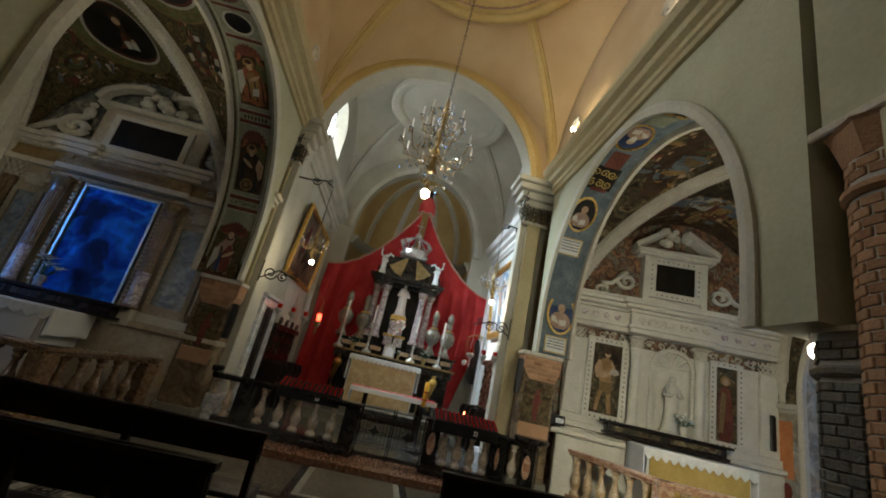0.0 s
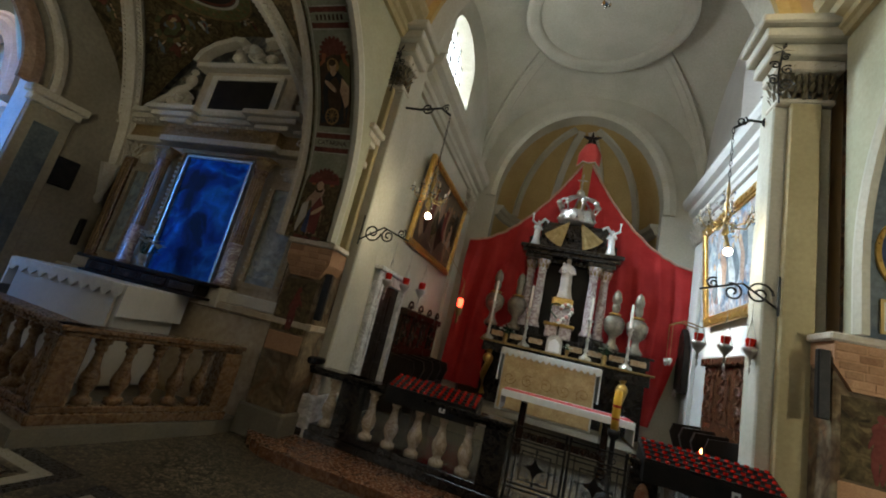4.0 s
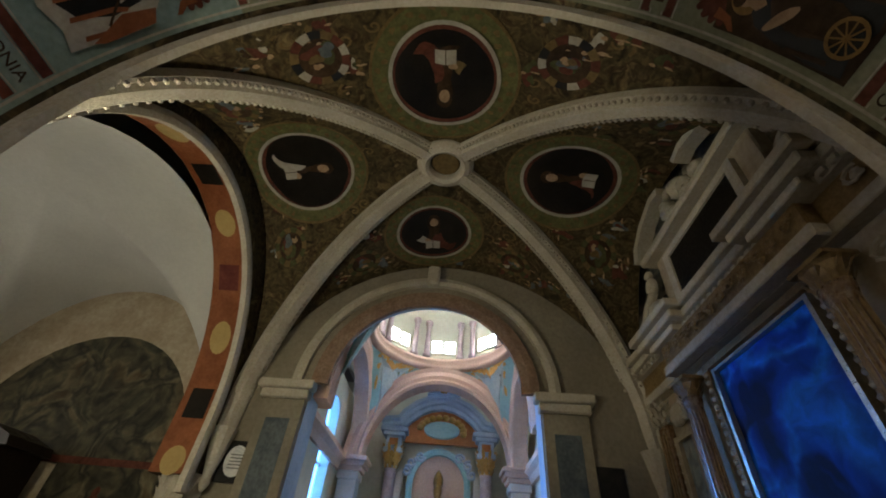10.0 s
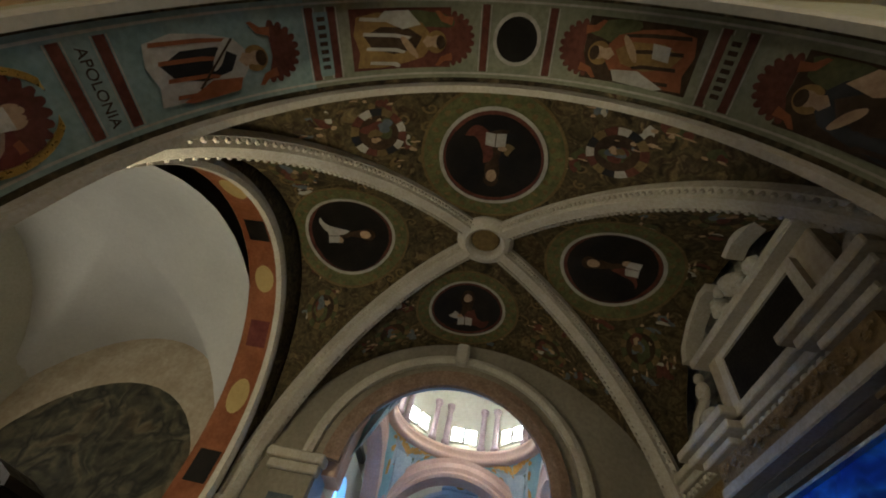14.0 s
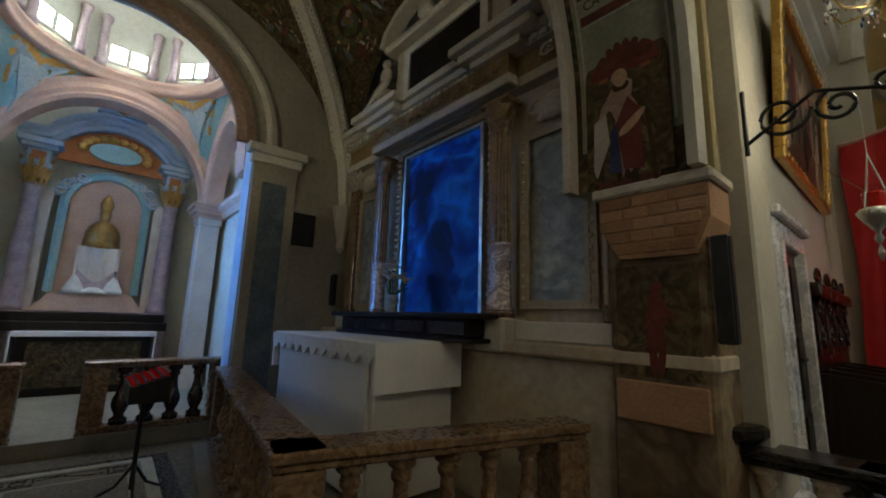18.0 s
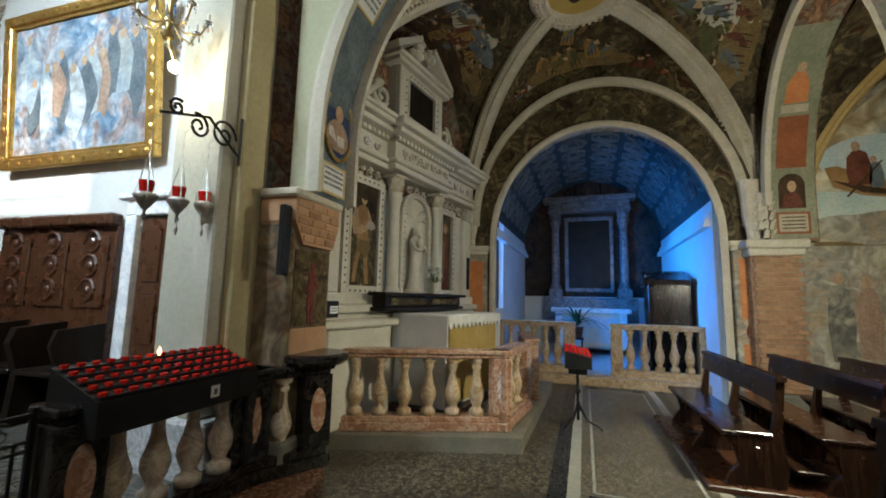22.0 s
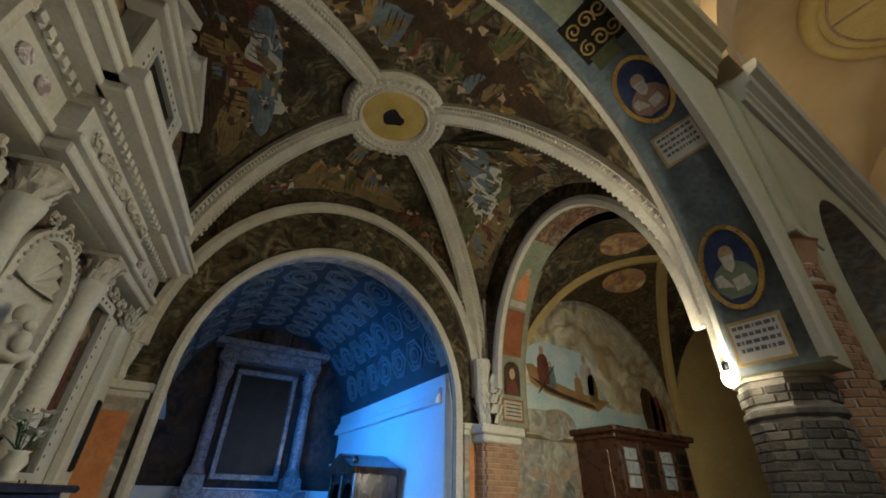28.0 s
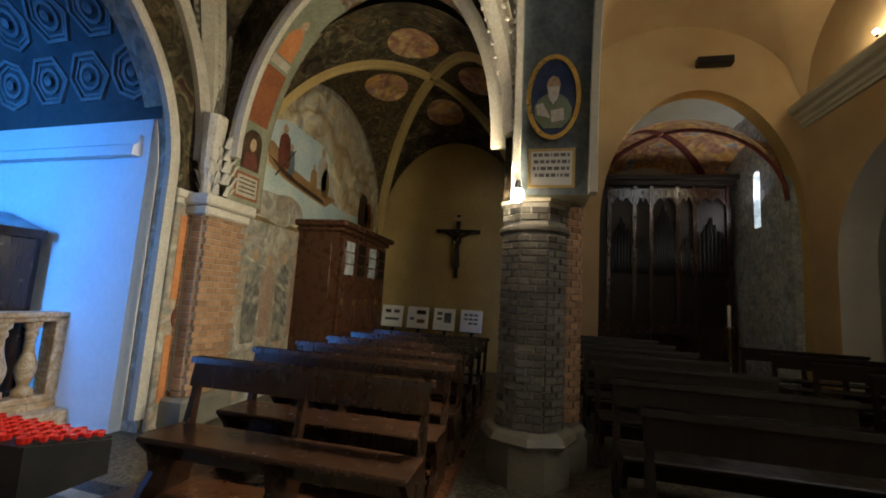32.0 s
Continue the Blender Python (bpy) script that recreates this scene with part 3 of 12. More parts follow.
def sweep(bm, path, profile, side=None, closed=False):
    """Sweeps a closed profile of (s, n) along a path: s along the side vector, n along side x tangent."""
    path = [Vector(p) for p in path]
    rings, k = [], len(path)
    for i, p in enumerate(path):
        a = path[(i - 1) % k] if closed or i else p
        b = path[(i + 1) % k] if closed or i < k - 1 else p
        t = (b - a).normalized()
        sd = Vector(side) if side else t.cross(Vector((0, 0, 1)))
        if sd.length < 1e-4:
            sd = Vector((1, 0, 0))
        sd = (sd - t * sd.dot(t)).normalized()
        nn = sd.cross(t)
        rings.append([bm.verts.new(p + sd * s + nn * n) for s, n in profile])
    m = len(profile)
    pairs = list(zip(rings, rings[1:])) + ([(rings[-1], rings[0])] if closed else [])
    for a, b in pairs:
        for i in range(m):
            bm.faces.new((a[i], a[(i + 1) % m], b[(i + 1) % m], b[i]))
    if not closed:
        bm.faces.new(rings[0][::-1])
        bm.faces.new(rings[-1])
    return bm


def tube(bm, path, r, seg=6, closed=False):
    return sweep(bm, path, [(r * math.cos(2 * math.pi * i / seg), r * math.sin(2 * math.pi * i / seg)) for i in range(seg)], closed=closed)


def ball(bm, c, r, seg=10, rings=6, sq=(1, 1, 1)):
    prof = [(math.sin(math.pi * i / rings), -math.cos(math.pi * i / rings)) for i in range(rings + 1)]
    old = set(bm.verts)
    lathe(bm, prof, 0, 0, seg)
    for v in set(bm.verts) - old:
        v.co = Vector((c[0] + v.co.x * r * sq[0], c[1] + v.co.y * r * sq[1], c[2] + v.co.z * r * sq[2]))
    return bm


def arc(p0, p1, spring, rise, n=24, point=0.0):
    """Points of an arch from p0 to p1 (x, y), springing and rising as told; point > 0 makes it pointed."""
    out = []
    for i in range(n + 1):
        a = math.pi * i / n
        u = (1 - math.cos(a)) / 2
        s = math.sin(a) ** (1 - point * 0.0)
        z = spring + rise * (s + point * (1 - abs(2 * u - 1)) * 0.25 * (1 - s))
        out.append((p0[0] + (p1[0] - p0[0]) * u, p0[1] + (p1[1] - p0[1]) * u, z))
    return out


def wall(name, p0, p1, t0, t1, z0, z1, mat, openings=(), label="", soffit=None):
    """A thick wall from p0 to p1; its faces lie t0 and t1 metres to the left of that line. openings: (u0, u1, sill, spring, rise)."""
    a, b = Vector((*p0, 0)), Vector((*p1, 0))
    d = (b - a).normalized()
    left = Vector((-d.y, d.x, 0))
    length = (b - a).length
    bm = bmesh.new()

    def v(u, t, z):
        return bm.verts.new(a + d * u + left * t + Vector((0, 0, z)))

    def quad(*q, m=0):
        bm.faces.new([v(*p) for p in q]).material_index = m

    def block(u0, u1, za0, za1, zb0, zb1, lo=0):
        for t in (t0, t1):
            quad((u0, t, za0), (u1, t, zb0), (u1, t, zb1), (u0, t, za1))
        quad((u0, t0, za0), (u1, t0, zb0), (u1, t1, zb0), (u0, t1, za0), m=lo)
        quad((u0, t0, za1), (u1, t0, zb1), (u1, t1, zb1), (u0, t1, za1))

    def jamb(u, za, zb, m=1):
        if zb > za + 1e-4:
            quad((u, t0, za), (u, t1, za), (u, t1, zb), (u, t0, zb), m=m)

    at = 0.0
    jamb(0.0, z0, z1, 0)
    jamb(length, z0, z1, 0)
    for u0, u1, sill, spring, rise in sorted(openings):
        if u0 > at + 1e-4:
            block(at, u0, z0, z1, z0, z1)
        jamb(u0, sill, spring)
        jamb(u1, sill, spring)
        if sill > z0:
            block(u0, u1, z0, sill, z0, sill)
        n = 28 if rise > 0.01 else 1
        for i in range(n):
            ua, ub = (u0 + (u1 - u0) * (1 - math.cos(math.pi * k / n)) / 2 for k in (i, i + 1))
            if n == 1:
                ua, ub = u0, u1
            za, zb = (spring + rise * math.sqrt(max(0.0, 1 - ((2 * (k - u0) / (u1 - u0)) - 1) ** 2)) for k in (ua, ub))
            block(ua, ub, za, z1, zb, z1, lo=1)
        at = u1
    if at < length - 1e-4:
        block(at, length, z0, z1, z0, z1)
    bmesh.ops.remove_doubles(bm, verts=bm.verts, dist=1e-4)
    bm.transform(here[0])
    ob = new(name, mesh_of(name, bm, [mat, soffit or mat]))
    return tagged(ob, label or "plastered church wall", "wall", kind="structure")


def moulding(profile, path, name, mat, label, side=None, smooth=False):
    bm = sweep(bmesh.new(), path, profile, side)
    return solid(name, bm, mat, label, "moulding", kind="structure", smooth=smooth)


def ellipse(cx, cz, rx, rz, n=28, a0=0.0, a1=2 * math.pi):
    return [(cx + rx * math.cos(a0 + (a1 - a0) * i / n), cz + rz * math.sin(a0 + (a1 - a0) * i / n)) for i in range(n)]


def ring(bm, cx, cz, rx, rz, w, axis, a, b, n=36):
    """A flat oval frame of width w, in the plane across the axis, from a to b along it."""
    o, i_ = ellipse(cx, cz, rx + w, rz + w, n), ellipse(cx, cz, rx, rz, n)

    def at(u, v, k):
        return {'x': (k, u, v), 'y': (u, k, v), 'z': (u, v, k)}[axis]
    vs = [[bm.verts.new(at(*p, k)) for p in c] for c in (o, i_) for k in (a, b)]
    for i in range(n):
        j = (i + 1) % n
        bm.faces.new((vs[0][i], vs[0][j], vs[1][j], vs[1][i]))
        bm.faces.new((vs[2][i], vs[3][i], vs[3][j], vs[2][j]))
        bm.faces.new((vs[1][i], vs[1][j], vs[3][j], vs[3][i]))
        bm.faces.new((vs[0][i], vs[2][i], vs[2][j], vs[0][j]))
    return bm


def rect_frame(bm, x0, x1, z0, z1, w, y0, y1):
    """A picture frame in the plane across y, of width w outside the given opening."""
    for b in ((x0 - w, x0, z0 - w, z1 + w), (x1, x1 + w, z0 - w, z1 + w), (x0, x1, z0 - w, z0), (x0, x1, z1, z1 + w)):
        box(bm, b[0], b[1], y0, y1, b[2], b[3])
    return bm


class Vault:
    """A ribbed groin vault over the quadrangle a, b, c, d, from its springing to crowns of the wall arches and the key."""

    def __init__(self, corners, spring, crown, key, centre=(0.0, 0.0)):
        self.c = [Vector((*p, 0)) for p in corners]
        self.spring, self.crown, self.key, self.centre = spring, crown, key, centre

    def at(self, X, Y, drop=0.0):
        u, v = (X + self.centre[0] * (1 - X * X) + 1) / 2, (Y + self.centre[1] * (1 - Y * Y) + 1) / 2
        p = (self.c[0] * (1 - u) + self.c[1] * u) * (1 - v) + (self.c[3] * (1 - u) + self.c[2] * u) * v
        m, o = sorted((abs(X), abs(Y)))
        z = self.spring + (self.crown - self.spring) * math.sqrt(max(0, 1 - m * m)) * 1.0
        if abs(abs(X) - abs(Y)) < 1e-9:
            z = self.spring + (self.crown - self.spring) * math.sqrt(max(0, 1 - m * m))
        z += (self.key - self.crown) * (1 - o * o)
        return Vector((p.x, p.y, z - drop))

    def shell(self, name, mats, label, n=18):
        bm = bmesh.new()
        # the webs: 0 towards -Y, 1 towards +X, 2 towards +Y, 3 towards -X
        for w in range(4):
            for i in range(n):
                for j in range(n):
                    q = []
                    for a, b in ((i, j), (i + 1, j), (i + 1, j + 1), (i, j + 1)):
                        o = 1 - a / n
                        m = (2 * b / n - 1) * o
                        X, Y = ((m, -o), (o, m), (m, o), (-o, m))[w]
                        q.append(self.at(X, Y))
                    if i == n - 1:
                        q = q[:1] + q[2:] if (q[1] - q[2]).length < 1e-5 else q
                    vs = [bm.verts.new(p) for p in q]
                    bm.faces.new(vs).material_index = w % len(mats)
        bmesh.ops.remove_doubles(bm, verts=bm.verts, dist=1e-4)
        return solid(name, bm, mats, label, "vault", kind="structure", smooth=True)

    def ribs(self, mat, label, w=0.11, h=0.10, stop=0.10, beads=True):
        prof = [(-w, 0.03), (-w, -h * 0.45), (-w * 0.62, -h * 0.5), (-w * 0.45, -h), (w * 0.45, -h), (w * 0.62, -h * 0.5), (w, -h * 0.45), (w, 0.03)]
        teeth = mesh_of("rib_bead", B((-0.017, 0.017, -0.018, 0.018, -0.024, 0.024), bevel=0.006), mat)
        for sx, sy in ((-1, -1), (1, -1), (1, 1), (-1, 1)):
            pts = []
            for i in range(25):
                k = 1 - (1 - stop) * (i / 24) ** 1.25 if i else 1.0
                pts.append(self.at(sx * k, sy * k))
            side = (pts[-1] - pts[0]).cross(Vector((0, 0, 1))).normalized()
            bm = sweep(bmesh.new(), pts, prof, side)
            bm.transform(here[0])
            me = mesh_of("vault_rib", bm, mat)
            rib = tagged(new("vault_rib", me), label, "rib", "vault ribs", "structure")
            n = 60 if beads else 0
            for i in range(1, n):
                k = 1 - (1 - stop) * i / n
                p, q = self.at(sx * k, sy * k), self.at(sx * (k - 0.01), sy * (k - 0.01))
                tan = (q - p).normalized()
                nn = side.cross(tan)
                for s in (-0.76, 0.76):
                    ob = new("rib_bead", teeth)
                    ob.parent = rib
                    ob.location = here[0] @ (p + side * (w * s) - nn * (h * 0.62))
                    ob.rotation_euler = tan.to_track_quat('X', 'Z').to_euler()

    def patch(self, bm, X, Y, rx, ry, drop, n=30, inner=0.0, depth=0.0):
        """An oval that lies on the shell, in the coordinates of the bay."""
        rows = [inner, 0.5 + inner / 2, 1.0] if not inner else [inner, 1.0]
        rings = []
        for k in rows:
            if k == 0:
                rings.append([bm.verts.new(self.at(X, Y, drop))] * n)
            else:
                rings.append([bm.verts.new(self.at(X + rx * k * math.cos(2 * math.pi * i / n), Y + ry * k * math.sin(2 * math.pi * i / n), drop)) for i in range(n)])
        for a, b in zip(rings, rings[1:]):
            for i in range(n):
                j = (i + 1) % n
                bm.faces.new((a[i], a[j], b[j], b[i]) if a[i] is not a[j] else (a[i], b[j], b[i]))
        if inner:
            for r, k in ((rings[0], rows[0]), (rings[-1], 1.0)):
                up = [bm.verts.new(v.co + Vector((0, 0, drop))) for v in r]
                for i in range(n):
                    j = (i + 1) % n
                    bm.faces.new((r[i], r[j], up[j], up[i]))
        return bm


BALUSTER = [(0.075, 0.0), (0.075, 0.05), (0.05, 0.065), (0.042, 0.09), (0.062, 0.13), (0.078, 0.18), (0.076, 0.23), (0.050, 0.30), (0.036, 0.37), (0.034, 0.43), (0.050, 0.45), (0.050, 0.47), (0.040, 0.49), (0.068, 0.51), (0.068, 0.55)]
baluster_mesh = {}


def balustrade(name, pts, z0, height, n, rail, shaft, label, posts=(True, True), base_h=0.14, width=0.20, tags="altar rails", panel=None):
    """A rail on balusters along straight runs; n: how many balusters a run has."""
    here_pts = [Vector((*p, 0)) for p in pts]
    th = thing(name, (pts[0][0], pts[0][1], z0), label, "balustrade", tags)
    top = 0.085
    bh = height - base_h - top
    key = (round(bh, 3), shaft.name)
    if key not in baluster_mesh:
        k = bh / 0.55
        baluster_mesh[key] = mesh_of("baluster", L([(r, z * k) for r, z in BALUSTER], seg=12), shaft, True)
    for i, (a, b) in enumerate(zip(here_pts, here_pts[1:])):
        d = (b - a)
        ln = d.length
        ang = math.degrees(math.atan2(d.y, d.x))
        keep = here[0]
        here[0] = keep @ pose(a.x, a.y, z0, 0, 0, ang)
        h = width / 2
        part("plinth", B((-h, ln + h, -h, h, 0, base_h * 0.6), (-h * 0.8, ln + h * 0.8, -h * 0.82, h * 0.82, base_h * 0.6, base_h), bevel=0.008), rail, th)
        part("rail", B((-h * 1.05, ln + h * 1.05, -h * 1.05, h * 1.05, height - top * 0.55, height), (-h * 0.85, ln + h * 0.85, -h * 0.85, h * 0.85, height - top, height - top * 0.55), bevel=0.010), rail, th)
        cnt = n[i]
        for k in range(cnt):
            u = ln * (k + 1) / (cnt + 1) if cnt else 0
            placed("baluster", baluster_mesh[key], th, (u, 0, base_h))
        for j, u in enumerate((0.0, ln)):
            if posts[j] or (i and j == 0) or (j == 1 and i < len(n) - 1):
                post = part("pedestal", B((u - h * 0.95, u + h * 0.95, -h * 0.95, h * 0.95, base_h, height - top), bevel=0.008), rail, th)
                if panel:
                    part("inlay", P(ellipse(u, (height + base_h) / 2 - 0.03, h * 0.5, bh * 0.3, 16), 'y', -h * 0.95 - 0.006, -h * 0.95 + 0.01), panel, post, "oval stone inlay")
        here[0] = keep
    return th


def cloth_altar(name, x0, x1, y0, y1, z0, z1, front_mat, label, drop=0.16, side_drop=None):
    """An altar table facing -y: body, front, white cloth with a scalloped lace edge."""
    th = thing(name, ((x0 + x1) / 2, (y0 + y1) / 2, z0), label, "altar")
    part("body", B((x0 + 0.05, x1 - 0.05, y0 + 0.05, y1, z0, z1 - 0.03), bevel=0.01), plaster_white, th)
    part("front_panel", B((x0 + 0.08, x1 - 0.08, y0 + 0.02, y0 + 0.05, z0 + 0.04, z1 - 0.05), bevel=0.006), front_mat, th)
    part("cloth", B((x0, x1, y0, y1, z1 - 0.03, z1), bevel=0.012), linen, th)
    n = max(8, int((x1 - x0) / 0.10))
    bm = bmesh.new()
    pts = [(x0, z1 - 0.01)]
    for i in range(n):
        u0, u1 = (x0 + (x1 - x0) * k / n for k in (i, i + 1))
        pts += [(u0 + 0.004, z1 - drop * 0.62), ((u0 * 2 + u1) / 3, z1 - drop * 0.92), ((u0 + u1) / 2, z1 - drop), ((u0 + u1 * 2) / 3, z1 - drop * 0.92), (u1 - 0.004, z1 - drop * 0.62)]
    pts.append((x1, z1 - 0.01))
    prism(bm, pts, 'y', y0 - 0.012, y0)
    part("lace_edge", bm, lace, th, "scalloped white lace edge")
    sd = side_drop or drop
    for x in (x0, x1):
        part("cloth_side", B((x - 0.008, x + 0.008, y0, y1, z1 - sd, z1 - 0.012)), linen, th)
    return th


def column(bm, x, y, z0, z1, r, seg=14, cap=True):
    h = z1 - z0
    prof = [(r * 1.45, z0), (r * 1.45, z0 + r * 0.5), (r * 1.25, z0 + r * 0.6), (r * 1.32, z0 + r * 0.85), (r * 1.08, z0 + r * 1.1), (r, z0 + r * 1.4), (r * 1.03, z0 + h * 0.4), (r * 0.86, z1 - r * 2.6)]
    if cap:
        prof += [(r * 1.0, z1 - r * 2.5), (r * 0.9, z1 - r * 2.3), (r * 1.05, z1 - r * 1.4), (r * 1.45, z1 - r * 0.4), (r * 1.5, z1)]
    else:
        prof += [(r * 1.2, z1 - r * 0.5), (r * 1.2, z1)]
    return lathe(bm, prof, x, y, seg)


def leafy(bm, x, y, z, r, seed, n=10):
    """Carved acanthus leaves round a capital."""
    rnd = random.Random(seed)
    for k in range(2):
        for i in range(n):
            a = 2 * math.pi * (i + 0.5 * k) / n
            c, s = math.cos(a), math.sin(a)
            zz, rr = z + k * r * 0.9, r * (1.0 + 0.18 * k)
            w = r * 0.26
            p = [(x + c * rr - s * w, y + s * rr + c * w, zz), (x + c * rr + s * w, y + s * rr - c * w, zz), (x + c * rr * 1.25 + s * w * 0.8, y + s * rr * 1.25 - c * w * 0.8, zz + r * 0.75), (x + c * rr * 1.5, y + s * rr * 1.5, zz + r * (0.92 + 0.1 * rnd.random())), (x + c * rr * 1.25 - s * w * 0.8, y + s * rr * 1.25 + c * w * 0.8, zz + r * 0.75)]
            bm.faces.new([bm.verts.new(q) for q in p])
    return bm


def relief(bm, x0, x1, z0, z1, y, n, seed, depth=0.03):
    """Carved scrolls and leaves in a frieze that faces -y."""
    rnd = random.Random(seed)
    h = z1 - z0
    for i in range(n):
        u = x0 + (x1 - x0) * (i + 0.5) / n
        w = (x1 - x0) / n
        r = min(h, w) * 0.34
        a0 = rnd.random() * 6
        pts = [(u + r * (1 - k / 14) * math.cos(a0 + k * 0.7), y - depth * 0.4, (z0 + z1) / 2 + r * (1 - k / 14) * math.sin(a0 + k * 0.7)) for k in range(11)]
        tube(bm, pts, min(h, w) * 0.07, 5)
        for k in range(3):
            ball(bm, (u + (rnd.random() - 0.5) * w * 0.9, y - depth * 0.3, z0 + h * (0.15 + 0.7 * rnd.random())), h * (0.09 + 0.07 * rnd.random()), 6, 4, (1, 0.6, 1))
    return bm


def figure(bm, x, z0, h, axis, a, b, lean=0.0, wide=1.0):
    """A worn painted shape: a head, a turned body, one lifted arm and folds with broken edges."""
    rnd = random.Random(int(x * 131 + h * 57))
    r, w = h * 0.062, h * 0.13 * wide
    s = 1 if rnd.random() < 0.5 else -1
    layer = [0]

    def lobe(cx, cz, rx, rz, tilt, n=16, rough=0.13):
        ph, c, q = rnd.random() * 6, math.cos(tilt), math.sin(tilt)
        pts = []
        for k in range(n):
            t = 2 * math.pi * k / n
            e = 1 + rough * math.sin(3 * t + ph) + rough * 0.6 * math.sin(5 * t + 2 * ph)
            u, v = rx * e * math.cos(t), rz * e * math.sin(t)
            pts.append((cx + u * c - v * q, cz + u * q + v * c))
        layer[0] += 1
        d = 0.0004 * layer[0]
        prism(bm, pts, axis, a - d, b + d)
    lobe(x + lean + s * w * 0.2, z0 + h * 0.91, r * 0.85, r * 1.1, s * 0.2, 14, 0.05)
    lobe(x + lean * 0.8 + s * w * 0.1, z0 + h * 0.68, w * 0.66, h * 0.19, s * 0.12)
    lobe(x + lean * 0.3 - s * w * 0.1, z0 + h * 0.42, w * 0.60, h * 0.19, -s * 0.14)
    lobe(x - s * w * 0.35, z0 + h * 0.18, w * 0.30, h * 0.20, s * 0.06)
    lobe(x + s * w * 0.30, z0 + h * 0.17, w * 0.27, h * 0.19, -s * 0.16)
    lobe(x + lean + s * w * 0.75, z0 + h * 0.66, w * 0.20, h * 0.13, s * 0.7)
    lobe(x + lean - s * w * 0.55, z0 + h * 0.60, w * 0.20, h * 0.14, -s * 0.35)
    return bm


def blot(vault, bm, X, Y, rx, ry, drop, rnd, rough=0.32, n=11):
    """An uneven painted patch on the shell."""
    turn, ph = rnd.random() * 3, rnd.random() * 6
    mid = bm.verts.new(vault.at(X, Y, drop))
    rim = []
    for i in range(n):
        a = 2 * math.pi * i / n
        k = 1 + rough * (math.sin(2 * a + ph) + 0.6 * math.sin(3 * a + turn))
        rim.append(bm.verts.new(vault.at(max(-0.985, min(0.985, X + rx * k * math.cos(a))), max(-0.985, min(0.985, Y + ry * k * math.sin(a))), drop)))
    for i in range(n):
        bm.faces.new((mid, rim[i], rim[(i + 1) % n]))

# --- floor ---
reset()
solid("floor", B((-12.5, 13.5, -14.0, 15.0, -0.3, 0.0)), floor_mat, "worn dark pebble terrazzo church floor", "floor", kind="structure")


def platform(name, pts, z, mat, label, edge=None):
    bm = prism(bmesh.new(), pts, 'z', 0.0 if z > 0 else z, z)
    return solid(name, bm, mat, label, "step", kind="structure")


def rounded(x0, x1, y0, y1, r, n=6):
    pts = []
    for cx, cy, a in ((x0 + r, y0 + r, 180), (x1 - r, y0 + r, 270)):
        pts += [(cx + r * math.cos(radians(a + 90 * i / n)), cy + r * math.sin(radians(a + 90 * i / n))) for i in range(n + 1)]
    return pts + [(x1, y1), (x0, y1)]


platform("chancel_step", rounded(-2.75, 3.25, 7.08, 13.5, 0.8), 0.10, step_brown, "low polished brown marble step before the chancel")
platform("chancel_floor", [(-2.28, 7.95), (3.0, 7.95), (3.0, 13.4), (-2.28, 13.4)], 0.16, chancel_stone, "pale marble chancel floor")
platform("high_altar_step", rounded(-1.38, 2.17, 10.2, 13.4, 0.3), 0.36, step_stone, "wide grey stone altar step")
platform("high_altar_step", rounded(-1.05, 1.84, 10.65, 13.4, 0.3), 0.537, step_stone, "grey stone altar step")

# --- runner inlaid in the floor, from the left chapel to the right one ---
frame_at(0.0, 4.90, -2.5)
runner = tagged(new("floor_inlay"), "long stone runner inlaid in the pebble floor", "floor inlay", kind="structure")
for x0, x1 in ((-7.0, -2.6), (-2.4, 2.6), (2.8, 7.7)):
    part("dark_border", B((x0, x1, -0.74, 0.74, 0.0, 0.004)), inlay_black, runner)
    part("pale_border", B((x0 + 0.1, x1 - 0.1, -0.60, 0.60, 0.004, 0.008)), inlay_white, runner)
    part("field", B((x0 + 0.2, x1 - 0.2, -0.50, 0.50, 0.008, 0.012)), carpet_mat, runner)
    for yy in (-0.40, 0.40):
        part("inner_line", B((x0 + 0.52, x1 - 0.52, yy - 0.012, yy + 0.012, 0.012, 0.015)), inlay_white, runner)
    for xx in (x0 + 0.52, x1 - 0.52):
        part("inner_line", B((xx - 0.012, xx + 0.012, -0.388, 0.388, 0.012, 0.015)), inlay_white, runner)
    bm = bmesh.new()
    for xe, s in ((x0 + 0.26, 1), (x1 - 0.26, -1)):
        for y in (-0.34, 0.34):
            for k, r in enumerate((0.10, 0.055)):
                for b in ((-r, r, -r, -r + 0.022), (-r, r, r - 0.022, r), (-r, -r + 0.022, -r, r), (r - 0.022, r, -r, r)):
                    box(bm, xe + s * 0.10 + b[0], xe + s * 0.10 + b[1], y + b[2], y + b[3], 0.012, 0.015 + 0.001 * k)
        sweep(bm, [(xe + s * (0.10 - 0.05 * math.sin(k / 6 * math.pi * 2 * 0.5 + 0.3)), -0.22 + 0.44 * k / 10, 0.0135) for k in range(11)], [(-0.012, -0.001), (0.012, -0.001), (0.012, 0.0015), (-0.012, 0.0015)])
        box(bm, xe, xe + s * 0.02 if s > 0 else xe + 0.02, -0.46, 0.46, 0.012, 0.015)
    part("key_pattern", bm, inlay_black, runner)
reset()

